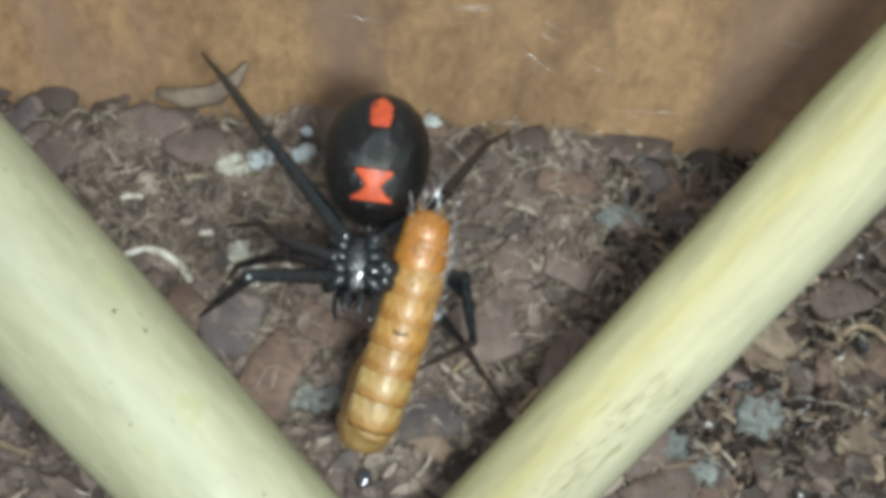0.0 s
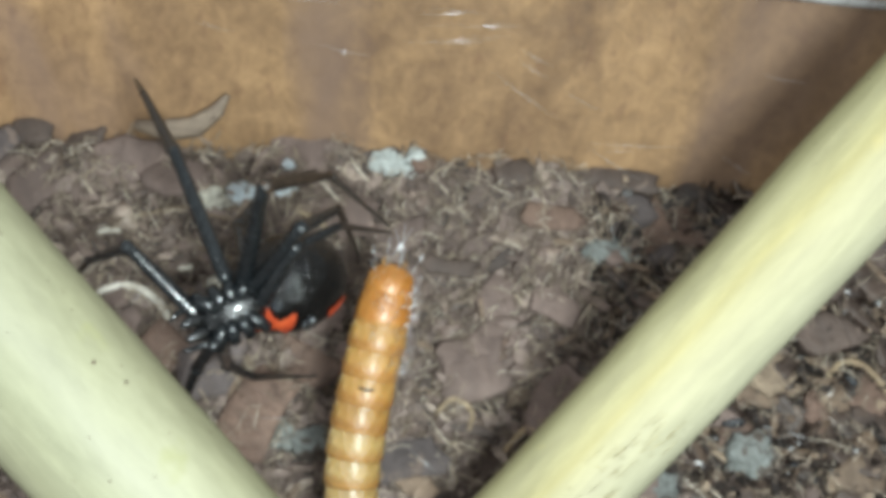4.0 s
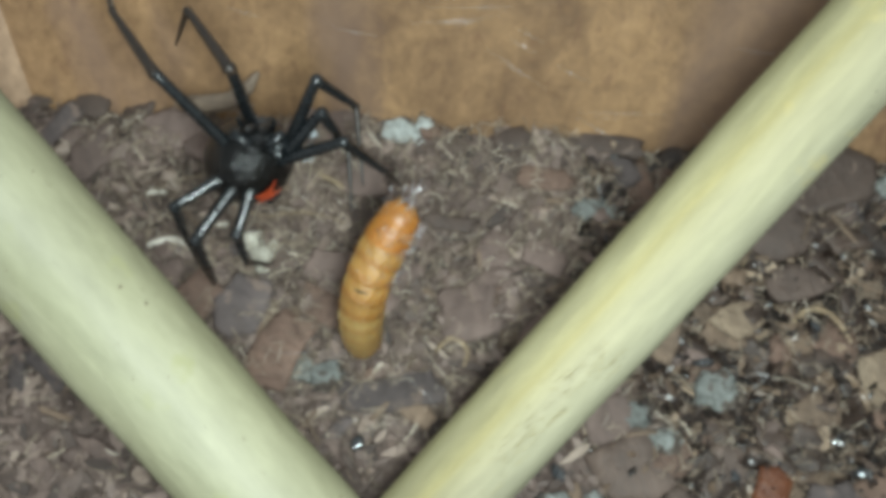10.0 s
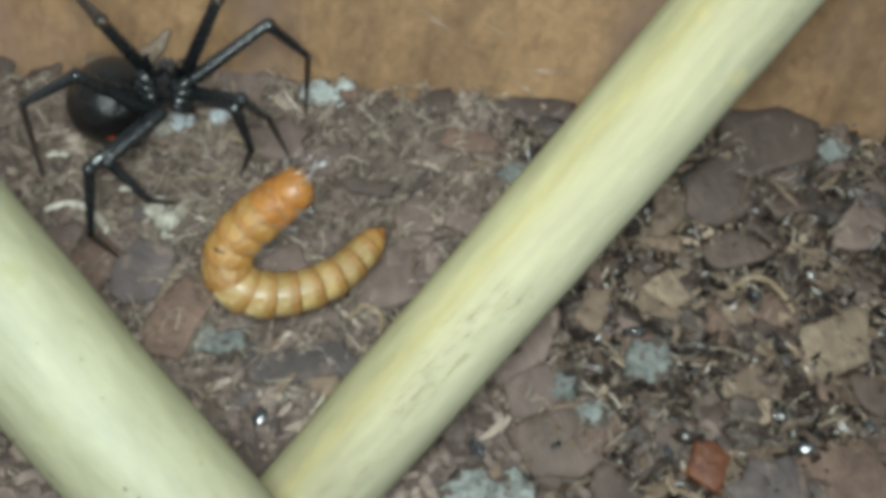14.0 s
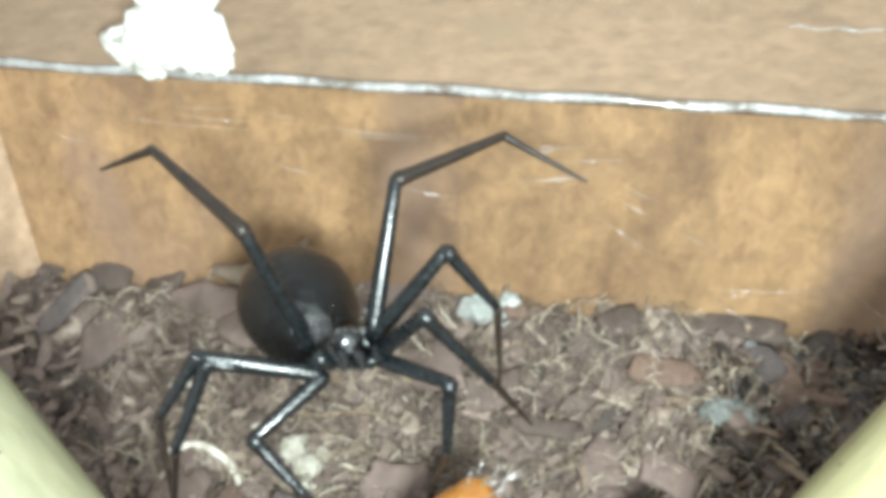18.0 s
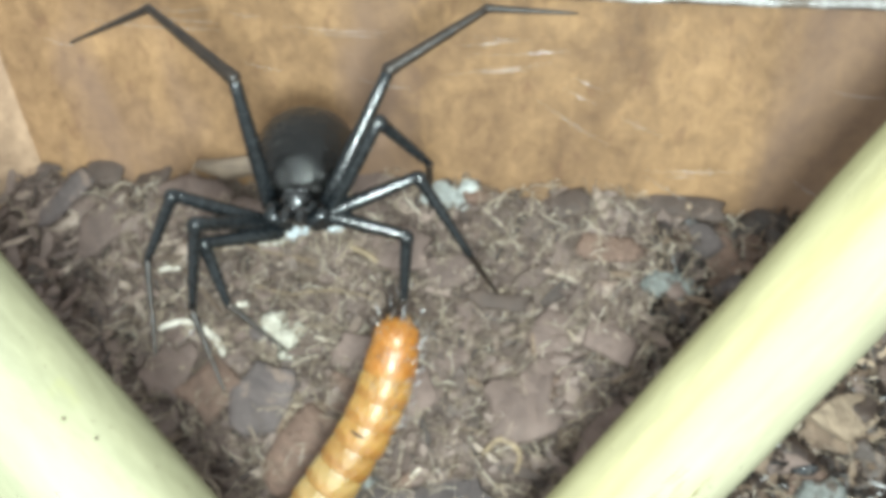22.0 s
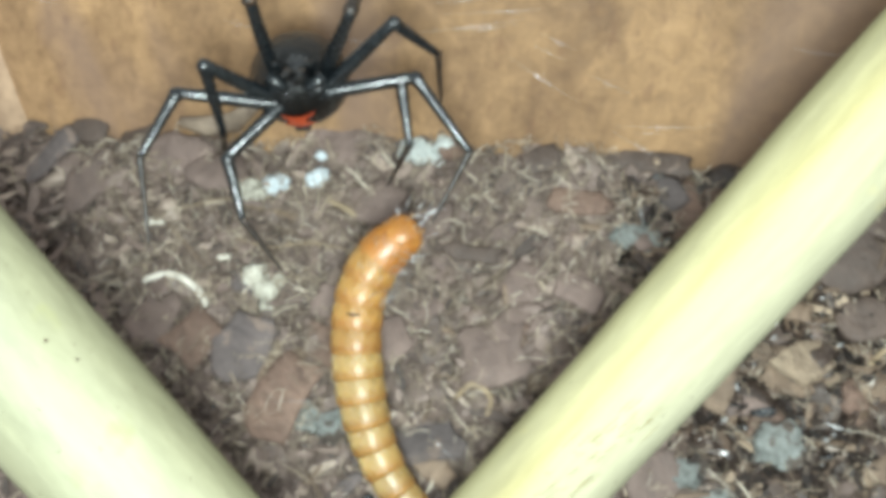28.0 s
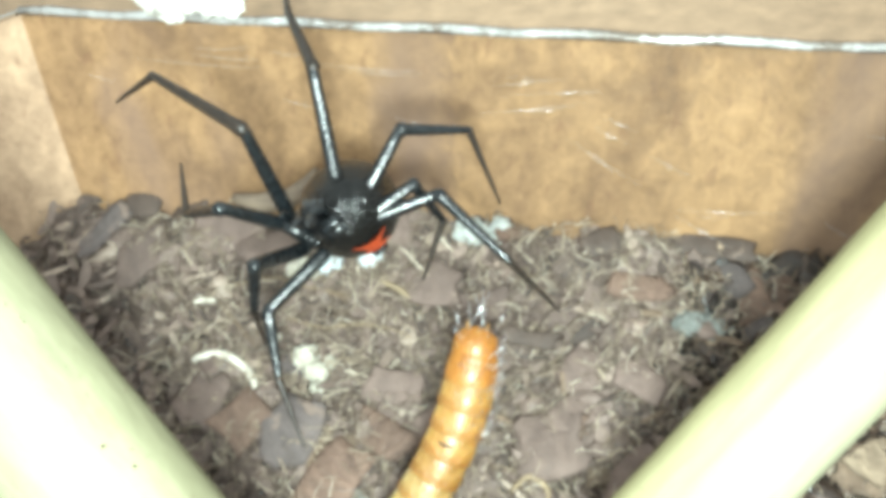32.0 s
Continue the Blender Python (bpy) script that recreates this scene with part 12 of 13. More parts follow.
    walk(rings[10], [
        (0, mm(-1, -1.31, -3.33, 160, -2, -172)), (0.267, mm(-1.35, -1.14, -3.16, 157, -3, -171)), (0.5, mm(-1.68, -0.79, -2.94, 151, -4, -170)), (0.733, mm(-1.94, -0.29, -2.66, 144, -3, -172)),
        (1, mm(-2.11, 0.29, -2.29, 136, -2, -176)), (1.5, mm(-2.34, 0.43, -2.01, 124, -2, -173)), (2, mm(-2.56, 0.61, -1.69, 112, -2, -171)), (2.133, mm(-2.63, 1.33, -1.87, 116, 1, -171)),
        (2.267, mm(-2.35, 2.11, -2.14, 122, 3, -171)), (2.367, mm(-1.75, 2.79, -2.5, 131, 2, -171)), (2.5, mm(-0.88, 3.26, -2.89, 140, -2, -173)), (2.667, mm(-3.56, 1.43, -2.35, 128, -8, -120)),
        (2.833, mm(-3.88, -1.85, -1.55, 112, -8, -66)), (3, mm(-1.35, -4.25, -0.84, 100, 0, -13)), (4, mm(0.1, -4.47, -0.75, 101, 2, 9)), (5.267, mm(1.59, -4.16, -0.74, 101, 4, 36)),
        (6.5, mm(2.87, -3.32, -0.79, 102, 6, 62)), (7, mm(2.93, -3.23, -0.81, 101, 6, 61)), (7.267, mm(3.21, -1.54, -1.7, 112, 6, 91)), (7.5, mm(3.3, 0.46, -1.56, 112, 4, 122)),
        (7.733, mm(3.29, 0.66, -1.59, 111, 4, 122)), (8, mm(3.32, 0.92, -1.54, 110, 4, 123)), (8.5, mm(3.64, 0.66, -1.58, 108, 4, 127)), (9, mm(4.05, 0.41, -1.42, 109, 5, 112)),
        (9.167, mm(3.74, -0.58, -1.35, 106, 3, 107)), (9.333, mm(3.39, -1.16, -1.07, 100, 3, 102)), (9.5, mm(3.12, -1.35, -0.66, 92, 6, 97)), (9.6, mm(2.68, -2.21, -1.02, 95, -24, 71)),
        (9.7, mm(2.05, -2.7, -1.67, 117, -49, 32)), (9.8, mm(1.3, -2.7, -2.47, 163, -51, -31)), (9.9, mm(0.5, -2.17, -3.2, -177, -29, -73)), (10, mm(-0.3, -1.19, -3.63, 177, -6, -102)),
        (10.267, mm(-0.24, -1.7, -3.48, 176, -6, -92)), (10.5, mm(-0.18, -1.85, -3.22, 172, -6, -81)), (10.733, mm(-0.37, -1.85, -3.42, 173, -7, -75)), (11, mm(-0.76, -1.46, -3.58, 168, -5, -69)),
        (11.267, mm(-0.57, -1.69, -3.46, 166, -4, -44)), (11.5, mm(-0.44, -1.83, -3.33, 164, -1, -20)), (11.633, mm(0.77, -2.36, -2.87, 147, -9, 13)), (11.733, mm(2.05, -2.12, -2.32, 130, -10, 49)),
        (11.867, mm(2.99, -1.15, -1.85, 116, -4, 84)), (12, mm(3.31, 0.25, -1.53, 108, 4, 118)), (12.267, mm(3.5, -0.11, -1.6, 109, 5, 118)), (12.5, mm(3.88, -0.16, -1.44, 108, 4, 118)),
        (12.733, mm(3.96, 0.09, -1.49, 109, 4, 117)), (13, mm(4.11, 0.41, -1.36, 108, 5, 116)), (13.5, mm(3.94, 0.06, -1.53, 108, 4, 120)), (14, mm(3.98, 1.03, -1.41, 108, 4, 126)),
        (15, mm(4.12, 0.34, -1.47, 109, 5, 112)), (15.5, mm(4.01, 0.06, -1.46, 109, 5, 107)), (16.733, mm(4.33, 0.32, -1.12, 106, 9, 112)), (18, mm(4.05, 1.91, -0.76, 100, 4, 120)),
        (18.5, mm(4.32, 1.26, -0.87, 100, 5, 114)), (19, mm(4.36, 0.92, -0.75, 99, 5, 109)), (19.333, mm(4.07, -2.67, -0.64, 99, 4, 66)), (19.667, mm(1.71, -4.74, -0.67, 99, 2, 22)),
        (20, mm(-1.45, -4.21, -0.92, 102, -1, -21)), (20.5, mm(-2.05, -3.98, -0.83, 101, -2, -26)), (21, mm(-2.74, -3.55, -0.76, 101, -2, -33)), (22, mm(-2.68, -3.6, -0.77, 100, -2, -37)),
        (22.333, mm(-0.37, -4.28, -1.09, 103, 8, 11)), (22.667, mm(1.87, -3.34, -1.49, 110, 9, 60)), (23, mm(3.17, -1.26, -1.59, 110, 5, 109)), (24, mm(3.33, -0.94, -1.69, 112, 5, 113)),
        (24.5, mm(2.9, -1.4, -2.13, 126, 13, 111)), (25, mm(2.35, -1.7, -2.53, 142, 18, 115)), (25.5, mm(1.73, -1.83, -2.87, 157, 18, 123)), (26, mm(1.09, -1.76, -3.13, 169, 12, 131)),
        (26.5, mm(0.47, -1.53, -3.32, 176, 3, 140)), (26.633, mm(0.3, -2.57, -3.03, 175, 23, 100)), (26.733, mm(-0.17, -3.45, -2.45, 152, 37, 51)), (26.867, mm(-0.9, -4, -1.64, 118, 27, 1)),
        (27, mm(-1.77, -4.12, -0.71, 100, -2, -29)), (27.267, mm(0.27, -4.55, -0.53, 96, 1, 10)), (27.5, mm(2.29, -3.79, -0.48, 96, 5, 49)), (28, mm(1.29, -4.3, -0.56, 98, 4, 27)),
        (28.5, mm(1.3, -4.26, -0.82, 102, 4, 25)), (29, mm(2.43, -3.61, -0.82, 100, 5, 51)), (29.5, mm(0.72, -4.46, -0.78, 100, 3, 19)), (30, mm(-1.04, -4.35, -0.83, 101, 0, -12)),
        (30.5, mm(0.52, -4.41, -0.99, 102, 2, 8)), (31, mm(2.22, -3.84, -0.86, 101, 4, 37)), (31.267, mm(-0.24, -4.56, -0.83, 100, 1, -1)), (31.5, mm(-2.53, -3.66, -0.92, 102, -3, -38)),
        (32, mm(-2.57, -3.68, -0.74, 100, -2, -37)),
    ])
    walk(rings[11], [
        (0, mm(-0.97, -0.61, -4.32, 128, 0, 171)), (0.267, mm(-1.38, -0.48, -4.15, 134, -1, 174)), (0.5, mm(-1.74, -0.12, -3.92, 139, -2, 176)), (0.733, mm(-2, 0.41, -3.59, 141, -2, 176)),
        (1, mm(-2.13, 1.06, -3.18, 142, -1, 175)), (1.5, mm(-2.37, 1.37, -2.69, 127, 0, 175)), (2, mm(-2.59, 1.67, -2.11, 111, 0, 173)), (2.133, mm(-2.67, 2.4, -2.37, 114, 3, 177)),
        (2.267, mm(-2.4, 3.14, -2.78, 121, 5, -179)), (2.367, mm(-1.82, 3.75, -3.31, 130, 4, -175)), (2.5, mm(-1.02, 4.09, -3.88, 140, -2, -173)), (2.667, mm(-4.51, 1.83, -3.14, 128, -8, -119)),
        (2.833, mm(-4.94, -2.41, -2.04, 112, -8, -65)), (3, mm(-1.62, -5.5, -1.07, 100, 0, -12)), (4, mm(0.31, -5.73, -1, 102, 2, 11)), (5.267, mm(2.38, -5.15, -0.99, 101, 4, 43)),
        (6.5, mm(4.03, -3.81, -1.05, 102, 6, 74)), (7, mm(4.04, -3.86, -1.05, 101, 6, 62)), (7.267, mm(4.32, -1.55, -2.14, 112, 6, 94)), (7.5, mm(4.15, 1.01, -1.97, 112, 4, 128)),
        (7.733, mm(4.15, 1.22, -1.99, 111, 4, 127)), (8, mm(4.19, 1.49, -1.91, 109, 4, 126)), (8.5, mm(4.55, 1.41, -1.95, 107, 3, 134)), (9, mm(5.12, 0.89, -1.83, 110, 4, 119)),
        (9.167, mm(4.82, -0.19, -1.67, 105, 2, 113)), (9.333, mm(4.49, -0.87, -1.25, 98, 2, 108)), (9.5, mm(4.2, -1.14, -0.68, 90, 5, 104)), (9.6, mm(3.74, -2.5, -1.07, 89, -37, 75)),
        (9.7, mm(2.89, -3.34, -1.97, 140, -71, 2)), (9.8, mm(1.82, -3.4, -3.14, -154, -46, -92)), (9.9, mm(0.69, -2.63, -4.18, -161, -14, -128)), (10, mm(-0.36, -1.22, -4.73, 177, -2, -168)),
        (10.267, mm(-0.3, -1.74, -4.58, 177, -2, -159)), (10.5, mm(-0.3, -1.89, -4.31, 175, -4, -150)), (10.733, mm(-0.46, -1.93, -4.53, 177, -3, -141)), (11, mm(-0.93, -1.54, -4.7, 174, -5, -132)),
        (11.267, mm(-0.69, -1.86, -4.56, 176, -6, -104)), (11.5, mm(-0.52, -2.04, -4.41, 175, -5, -75)), (11.633, mm(1.04, -2.86, -3.81, 164, -24, -27)), (11.733, mm(2.75, -2.56, -3.04, 139, -29, 29)),
        (11.867, mm(3.98, -1.19, -2.34, 117, -16, 80)), (12, mm(4.22, 0.77, -1.86, 107, 4, 124)), (12.267, mm(4.44, 0.46, -1.98, 108, 4, 127)), (12.5, mm(4.87, 0.49, -1.81, 107, 4, 130)),
        (12.733, mm(4.96, 0.71, -1.89, 108, 3, 129)), (13, mm(5.14, 1.01, -1.76, 108, 4, 128)), (13.5, mm(4.93, 0.76, -1.92, 107, 4, 132)), (14, mm(4.9, 1.81, -1.79, 107, 3, 137)),
        (15, mm(5.19, 0.86, -1.88, 109, 4, 123)), (15.5, mm(5.13, 0.41, -1.86, 108, 5, 112)), (16.733, mm(5.47, 0.75, -1.46, 106, 9, 115)), (18, mm(5.17, 2.52, -0.98, 100, 4, 120)),
        (18.5, mm(5.49, 1.76, -1.1, 100, 5, 114)), (19, mm(5.58, 1.32, -0.95, 99, 5, 109)), (19.333, mm(5.24, -3.21, -0.84, 99, 4, 66)), (19.667, mm(2.2, -5.93, -0.88, 99, 2, 22)),
        (20, mm(-1.89, -5.4, -1.2, 102, -1, -21)), (20.5, mm(-2.61, -5.12, -1.09, 102, -2, -26)), (21, mm(-3.41, -4.64, -1, 101, -2, -31)), (22, mm(-3.44, -4.63, -0.99, 100, -2, -37)),
        (22.333, mm(-0.14, -5.48, -1.38, 104, 8, 15)), (22.667, mm(2.87, -3.9, -1.9, 110, 8, 68)), (23, mm(4.19, -0.82, -2, 110, 4, 121)), (24, mm(4.31, -0.41, -2.13, 111, 4, 128)),
        (24.5, mm(3.81, -1.08, -2.81, 126, 11, 124)), (25, mm(3.11, -1.55, -3.41, 141, 15, 127)), (25.5, mm(2.28, -1.77, -3.89, 155, 15, 133)), (26, mm(1.41, -1.73, -4.24, 166, 10, 141)),
        (26.5, mm(0.58, -1.45, -4.45, 170, 2, 150)), (26.633, mm(0.52, -2.99, -4.11, 174, 23, 108)), (26.733, mm(-0.11, -4.32, -3.29, 152, 39, 56)), (26.867, mm(-1.16, -5.11, -2.15, 117, 30, 0)),
        (27, mm(-2.42, -5.22, -0.93, 100, -2, -33)), (27.267, mm(0.5, -5.82, -0.67, 96, 1, 11)), (27.5, mm(3.29, -4.61, -0.61, 96, 5, 54)), (28, mm(1.94, -5.41, -0.74, 98, 4, 34)),
        (28.5, mm(1.84, -5.41, -1.08, 102, 4, 26)), (29, mm(3.41, -4.43, -1.04, 100, 5, 51)), (29.5, mm(1.14, -5.67, -1, 100, 3, 20)), (30, mm(-1.3, -5.6, -1.08, 101, 0, -12)),
        (30.5, mm(0.69, -5.67, -1.27, 102, 2, 8)), (31, mm(2.98, -4.87, -1.11, 101, 4, 37)), (31.267, mm(-0.26, -5.84, -1.07, 100, 1, -1)), (31.5, mm(-3.31, -4.66, -1.2, 102, -3, -38)),
        (32, mm(-3.33, -4.71, -0.96, 100, -3, -37)),
    ])
    walk(rings[12], [
        (0, mm(-0.73, 0.51, -4.7, 90, 0, 166)), (0.267, mm(-1.23, 0.54, -4.75, 107, 0, 169)), (0.5, mm(-1.65, 0.78, -4.66, 121, -1, 172)), (0.733, mm(-1.94, 1.21, -4.45, 133, -1, 172)),
        (1, mm(-2.05, 1.77, -4.12, 144, 0, 171)), (1.5, mm(-2.24, 2.28, -3.4, 129, 1, 170)), (2, mm(-2.41, 2.72, -2.55, 114, 0, 168)), (2.133, mm(-2.55, 3.47, -2.87, 116, 4, 173)),
        (2.267, mm(-2.34, 4.19, -3.42, 122, 6, 179)), (2.367, mm(-1.83, 4.71, -4.13, 131, 5, -176)), (2.5, mm(-1.16, 4.92, -4.87, 140, -2, -173)), (2.667, mm(-5.47, 2.24, -3.93, 128, -8, -119)),
        (2.833, mm(-6.01, -2.99, -2.52, 112, -8, -65)), (3, mm(-1.88, -6.76, -1.28, 100, 0, -12)), (4, mm(0.55, -6.98, -1.26, 102, 2, 12)), (5.267, mm(3.25, -6.09, -1.24, 101, 4, 45)),
        (6.5, mm(5.26, -4.14, -1.32, 102, 6, 78)), (7, mm(5.16, -4.48, -1.29, 101, 6, 62)), (7.267, mm(5.43, -1.49, -2.6, 112, 5, 96)), (7.5, mm(4.96, 1.64, -2.4, 113, 4, 131)),
        (7.733, mm(4.97, 1.84, -2.4, 111, 4, 130)), (8, mm(5.03, 2.11, -2.27, 109, 4, 128)), (8.5, mm(5.39, 2.24, -2.3, 106, 3, 138)), (9, mm(6.14, 1.48, -2.26, 110, 4, 124)),
        (9.167, mm(5.88, 0.3, -1.98, 105, 2, 117)), (9.333, mm(5.57, -0.49, -1.42, 98, 2, 111)), (9.5, mm(5.27, -0.86, -0.68, 89, 5, 106)), (9.6, mm(4.8, -2.79, -1.05, 87, -41, 76)),
        (9.7, mm(3.7, -4.04, -2.25, 156, -75, -17)), (9.8, mm(2.25, -4.13, -3.85, -150, -41, -103)), (9.9, mm(0.81, -3.01, -5.21, -163, -8, -140)), (10, mm(-0.39, -1.12, -5.83, 172, -1, 176)),
        (10.267, mm(-0.33, -1.63, -5.68, 170, 0, -178)), (10.5, mm(-0.39, -1.74, -5.4, 166, -2, -172)), (10.733, mm(-0.5, -1.84, -5.64, 171, 1, -167)), (11, mm(-1.06, -1.47, -5.82, 172, -3, -162)),
        (11.267, mm(-0.79, -1.9, -5.67, 177, -4, -153)), (11.5, mm(-0.6, -2.12, -5.51, 180, -4, -144)), (11.633, mm(1.26, -3.31, -4.79, -172, -25, -84)), (11.733, mm(3.44, -3, -3.78, 162, -45, -9)),
        (11.867, mm(4.97, -1.21, -2.82, 120, -31, 72)), (12, mm(5.1, 1.36, -2.17, 106, 4, 126)), (12.267, mm(5.33, 1.15, -2.33, 108, 3, 132)), (12.5, mm(5.75, 1.3, -2.16, 106, 3, 137)),
        (12.733, mm(5.85, 1.51, -2.28, 108, 2, 138)), (13, mm(6.04, 1.81, -2.15, 108, 3, 138)), (13.5, mm(5.79, 1.62, -2.29, 106, 3, 139)), (14, mm(5.67, 2.74, -2.16, 107, 2, 145)),
        (15, mm(6.16, 1.57, -2.28, 108, 4, 132)), (15.5, mm(6.23, 0.84, -2.24, 108, 5, 114)), (16.733, mm(6.6, 1.24, -1.79, 105, 9, 116)), (18, mm(6.29, 3.14, -1.2, 100, 4, 120)),
        (18.5, mm(6.66, 2.27, -1.33, 100, 5, 114)), (19, mm(6.8, 1.72, -1.16, 99, 5, 109)), (19.333, mm(6.4, -3.75, -1.03, 99, 4, 66)), (19.667, mm(2.69, -7.11, -1.09, 99, 2, 22)),
        (20, mm(-2.33, -6.59, -1.48, 102, -1, -21)), (20.5, mm(-3.16, -6.27, -1.34, 102, -2, -26)), (21, mm(-4.06, -5.73, -1.24, 101, -2, -31)), (22, mm(-4.21, -5.65, -1.21, 100, -2, -37)),
        (22.333, mm(0.16, -6.67, -1.68, 104, 8, 19)), (22.667, mm(3.94, -4.31, -2.34, 112, 8, 76)), (23, mm(5.09, -0.17, -2.43, 112, 3, 133)), (24, mm(5.17, 0.34, -2.55, 109, 3, 137)),
        (24.5, mm(4.66, -0.56, -3.48, 122, 9, 132)), (25, mm(3.84, -1.21, -4.26, 134, 12, 131)), (25.5, mm(2.85, -1.54, -4.87, 145, 12, 135)), (26, mm(1.79, -1.52, -5.29, 152, 8, 142)),
        (26.5, mm(0.79, -1.17, -5.52, 154, 2, 149)), (26.633, mm(0.89, -3.35, -5.15, 161, 23, 107)), (26.733, mm(0.06, -5.23, -4.08, 143, 40, 55)), (26.867, mm(-1.43, -6.25, -2.61, 112, 30, -1)),
        (27, mm(-3.11, -6.3, -1.16, 100, -2, -33)), (27.267, mm(0.76, -7.08, -0.81, 96, 1, 12)), (27.5, mm(4.36, -5.34, -0.74, 96, 5, 58)), (28, mm(2.73, -6.42, -0.94, 99, 5, 42)),
        (28.5, mm(2.38, -6.57, -1.34, 102, 4, 26)), (29, mm(4.39, -5.25, -1.26, 100, 5, 51)), (29.5, mm(1.55, -6.88, -1.22, 100, 3, 20)), (30, mm(-1.56, -6.85, -1.33, 101, 0, -12)),
        (30.5, mm(0.86, -6.92, -1.55, 102, 2, 8)), (31, mm(3.74, -5.89, -1.35, 101, 4, 37)), (31.267, mm(-0.28, -7.12, -1.3, 100, 1, -1)), (31.5, mm(-4.09, -5.67, -1.47, 102, -3, -38)),
        (32, mm(-4.1, -5.73, -1.18, 100, -3, -37)),
    ])
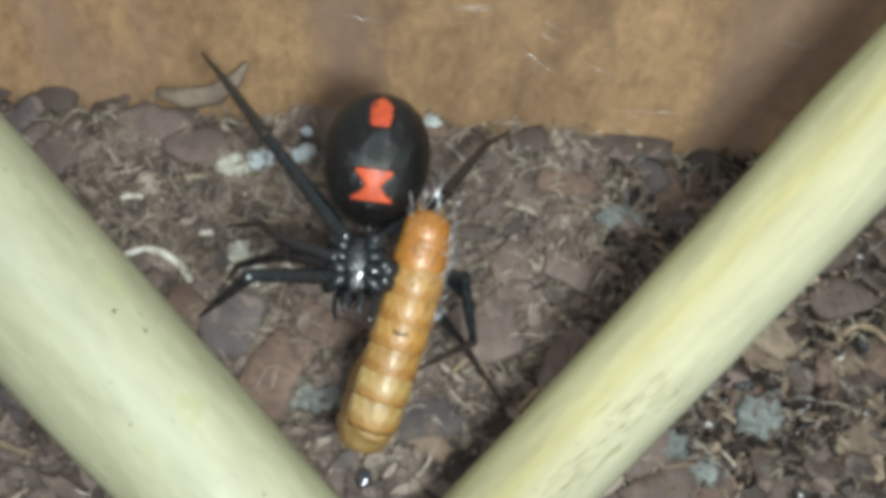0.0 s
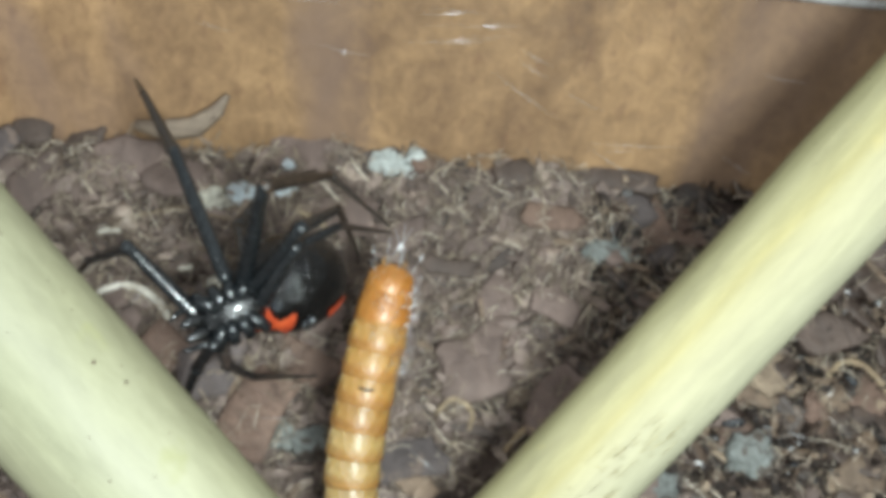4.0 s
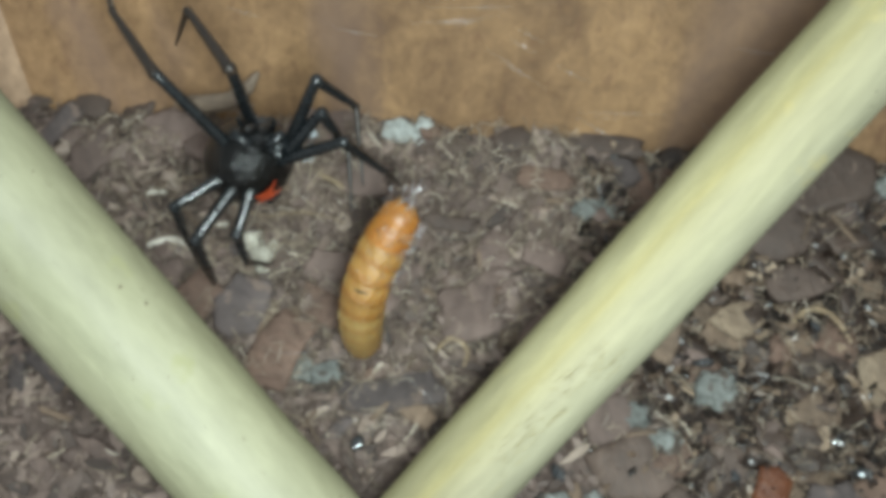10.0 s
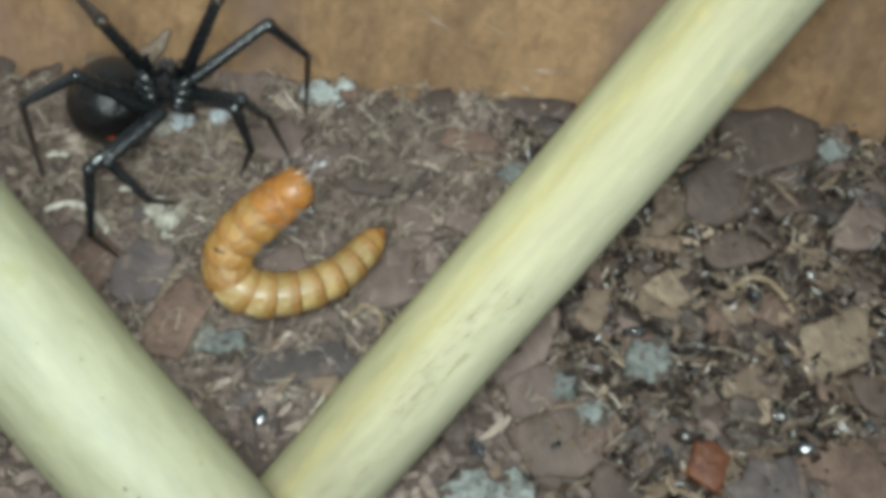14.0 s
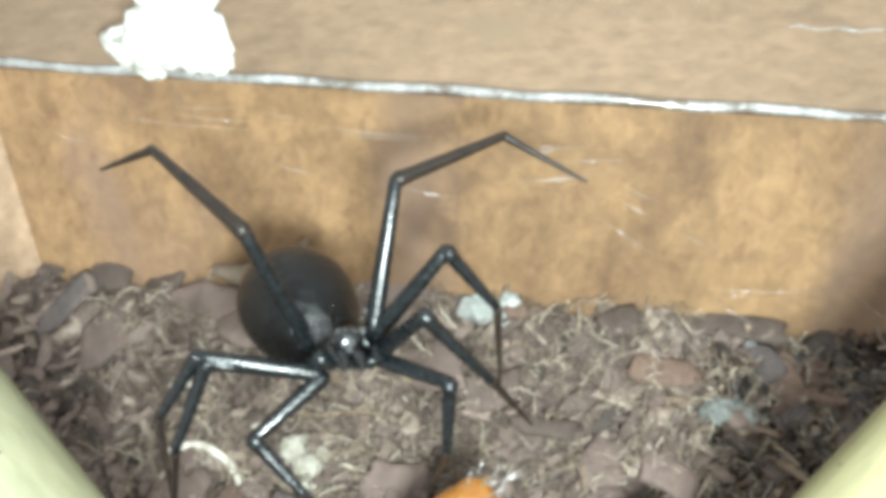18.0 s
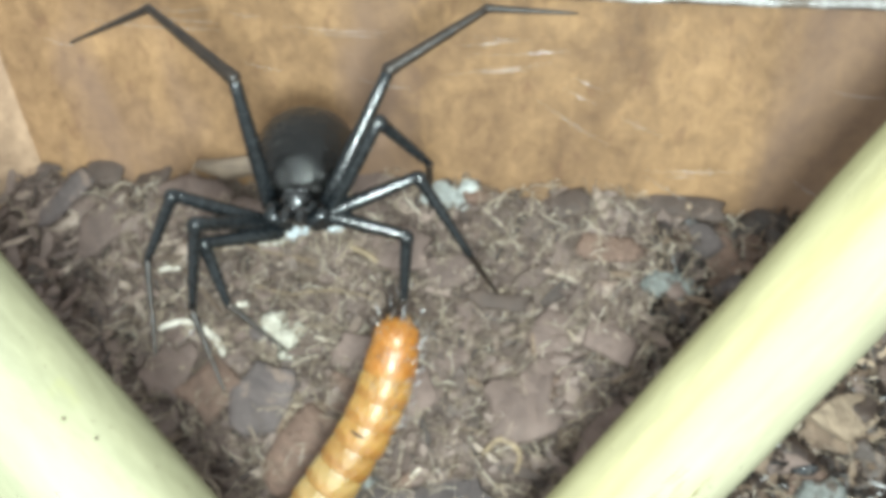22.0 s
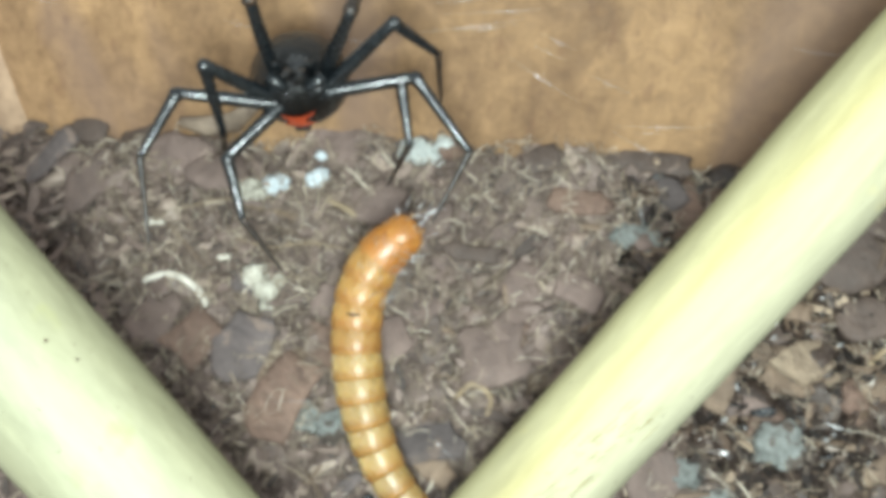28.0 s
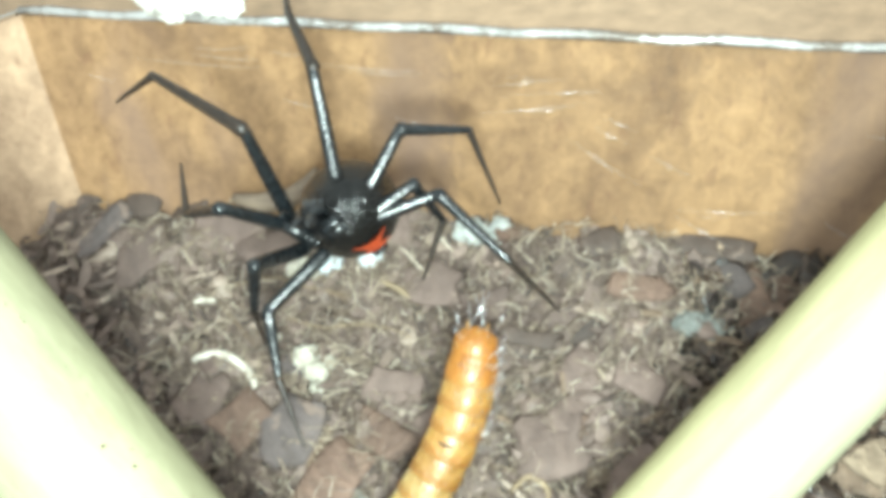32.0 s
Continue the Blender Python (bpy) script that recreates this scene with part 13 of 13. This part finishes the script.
    walk(rings[13], [
        (0, mm(-0.46, 1.78, -4.69, 89, 0, 170)), (0.267, mm(-1.04, 1.74, -5.11, 106, -2, 172)), (0.5, mm(-1.53, 1.83, -5.3, 121, -2, 173)), (0.733, mm(-1.84, 2.08, -5.28, 133, -2, 172)),
        (1, mm(-1.93, 2.45, -5.08, 144, 0, 170)), (1.5, mm(-2.06, 3.14, -4.17, 133, 1, 168)), (2, mm(-2.17, 3.72, -3.09, 121, 0, 165)), (2.133, mm(-2.37, 4.5, -3.45, 121, 4, 171)),
        (2.267, mm(-2.24, 5.21, -4.1, 126, 6, 177)), (2.367, mm(-1.82, 5.66, -4.96, 132, 5, -177)), (2.5, mm(-1.3, 5.75, -5.86, 140, -2, -173)), (2.667, mm(-6.42, 2.64, -4.72, 128, -8, -119)),
        (2.833, mm(-7.06, -3.56, -3, 112, -8, -65)), (3, mm(-2.14, -8.01, -1.5, 100, 0, -12)), (4, mm(0.8, -8.23, -1.52, 102, 2, 12)), (5.267, mm(4.14, -7, -1.49, 101, 4, 45)),
        (6.5, mm(6.5, -4.42, -1.59, 102, 6, 78)), (7, mm(6.28, -5.1, -1.53, 101, 6, 62)), (7.267, mm(6.54, -1.41, -3.05, 112, 5, 96)), (7.5, mm(5.73, 2.3, -2.83, 113, 4, 132)),
        (7.733, mm(5.78, 2.48, -2.8, 111, 4, 130)), (8, mm(5.87, 2.74, -2.62, 109, 4, 128)), (8.5, mm(6.19, 3.11, -2.64, 106, 3, 139)), (9, mm(7.12, 2.13, -2.69, 110, 4, 127)),
        (9.167, mm(6.91, 0.83, -2.3, 105, 2, 119)), (9.333, mm(6.64, -0.08, -1.58, 98, 2, 112)), (9.5, mm(6.34, -0.56, -0.66, 89, 5, 106)), (9.6, mm(5.87, -3.09, -1, 86, -42, 76)),
        (9.7, mm(4.48, -4.79, -2.52, 166, -75, -30)), (9.8, mm(2.63, -4.85, -4.6, -150, -37, -107)), (9.9, mm(0.9, -3.32, -6.27, -166, -5, -145)), (10, mm(-0.37, -0.93, -6.92, 168, 0, 168)),
        (10.267, mm(-0.31, -1.4, -6.76, 167, 1, 177)), (10.5, mm(-0.46, -1.46, -6.46, 164, -2, -174)), (10.733, mm(-0.52, -1.62, -6.74, 167, 1, -174)), (11, mm(-1.14, -1.28, -6.93, 168, -2, -175)),
        (11.267, mm(-0.88, -1.86, -6.78, 175, -3, -160)), (11.5, mm(-0.66, -2.17, -6.61, 180, -4, -146)), (11.633, mm(1.47, -3.75, -5.79, -171, -25, -85)), (11.733, mm(4.13, -3.46, -4.52, 162, -46, -10)),
        (11.867, mm(5.98, -1.22, -3.29, 119, -32, 73)), (12, mm(5.97, 1.98, -2.48, 106, 4, 127)), (12.267, mm(6.17, 1.9, -2.69, 107, 3, 133)), (12.5, mm(6.55, 2.19, -2.5, 106, 3, 140)),
        (12.733, mm(6.63, 2.42, -2.65, 107, 2, 141)), (13, mm(6.82, 2.73, -2.53, 108, 3, 142)), (13.5, mm(6.58, 2.55, -2.64, 106, 3, 142)), (14, mm(6.34, 3.75, -2.52, 106, 2, 149)),
        (15, mm(7.04, 2.4, -2.68, 108, 3, 136)), (15.5, mm(7.31, 1.31, -2.61, 108, 5, 115)), (16.733, mm(7.72, 1.74, -2.12, 105, 9, 117)), (18, mm(7.42, 3.76, -1.41, 100, 4, 120)),
        (18.5, mm(7.84, 2.78, -1.56, 100, 5, 114)), (19, mm(8.02, 2.11, -1.36, 99, 5, 109)), (19.333, mm(7.56, -4.3, -1.23, 99, 4, 66)), (19.667, mm(3.16, -8.31, -1.3, 99, 2, 22)),
        (20, mm(-2.78, -7.78, -1.76, 102, -1, -21)), (20.5, mm(-3.72, -7.41, -1.6, 102, -2, -26)), (21, mm(-4.71, -6.83, -1.48, 101, -2, -31)), (22, mm(-4.97, -6.68, -1.43, 100, -2, -37)),
        (22.333, mm(0.53, -7.83, -2, 105, 8, 21)), (22.667, mm(5.03, -4.59, -2.81, 113, 7, 81)), (23, mm(5.86, 0.6, -2.89, 113, 3, 140)), (24, mm(5.94, 1.2, -2.94, 108, 3, 141)),
        (24.5, mm(5.46, 0.08, -4, 110, 8, 134)), (25, mm(4.6, -0.7, -4.86, 111, 11, 133)), (25.5, mm(3.51, -1.06, -5.52, 111, 11, 135)), (26, mm(2.35, -0.98, -5.93, 107, 8, 140)),
        (26.5, mm(1.24, -0.51, -6.09, 98, 2, 146)), (26.633, mm(1.61, -3.48, -5.89, 118, 24, 105)), (26.733, mm(0.48, -6.1, -4.63, 114, 40, 53)), (26.867, mm(-1.61, -7.4, -2.91, 98, 29, -1)),
        (27, mm(-3.81, -7.38, -1.38, 100, -2, -33)), (27.267, mm(1.05, -8.34, -0.96, 97, 1, 14)), (27.5, mm(5.46, -6, -0.91, 99, 6, 61)), (28, mm(3.62, -7.34, -1.14, 100, 5, 48)),
        (28.5, mm(2.92, -7.72, -1.6, 102, 4, 26)), (29, mm(5.38, -6.07, -1.48, 100, 5, 51)), (29.5, mm(1.98, -8.09, -1.44, 100, 3, 20)), (30, mm(-1.82, -8.1, -1.57, 101, 0, -12)),
        (30.5, mm(1.04, -8.18, -1.82, 102, 2, 8)), (31, mm(4.5, -6.92, -1.6, 101, 4, 37)), (31.267, mm(-0.3, -8.4, -1.54, 100, 1, -1)), (31.5, mm(-4.87, -6.68, -1.74, 102, -3, -38)),
        (32, mm(-4.87, -6.76, -1.4, 100, -3, -37)),
    ])


motions()
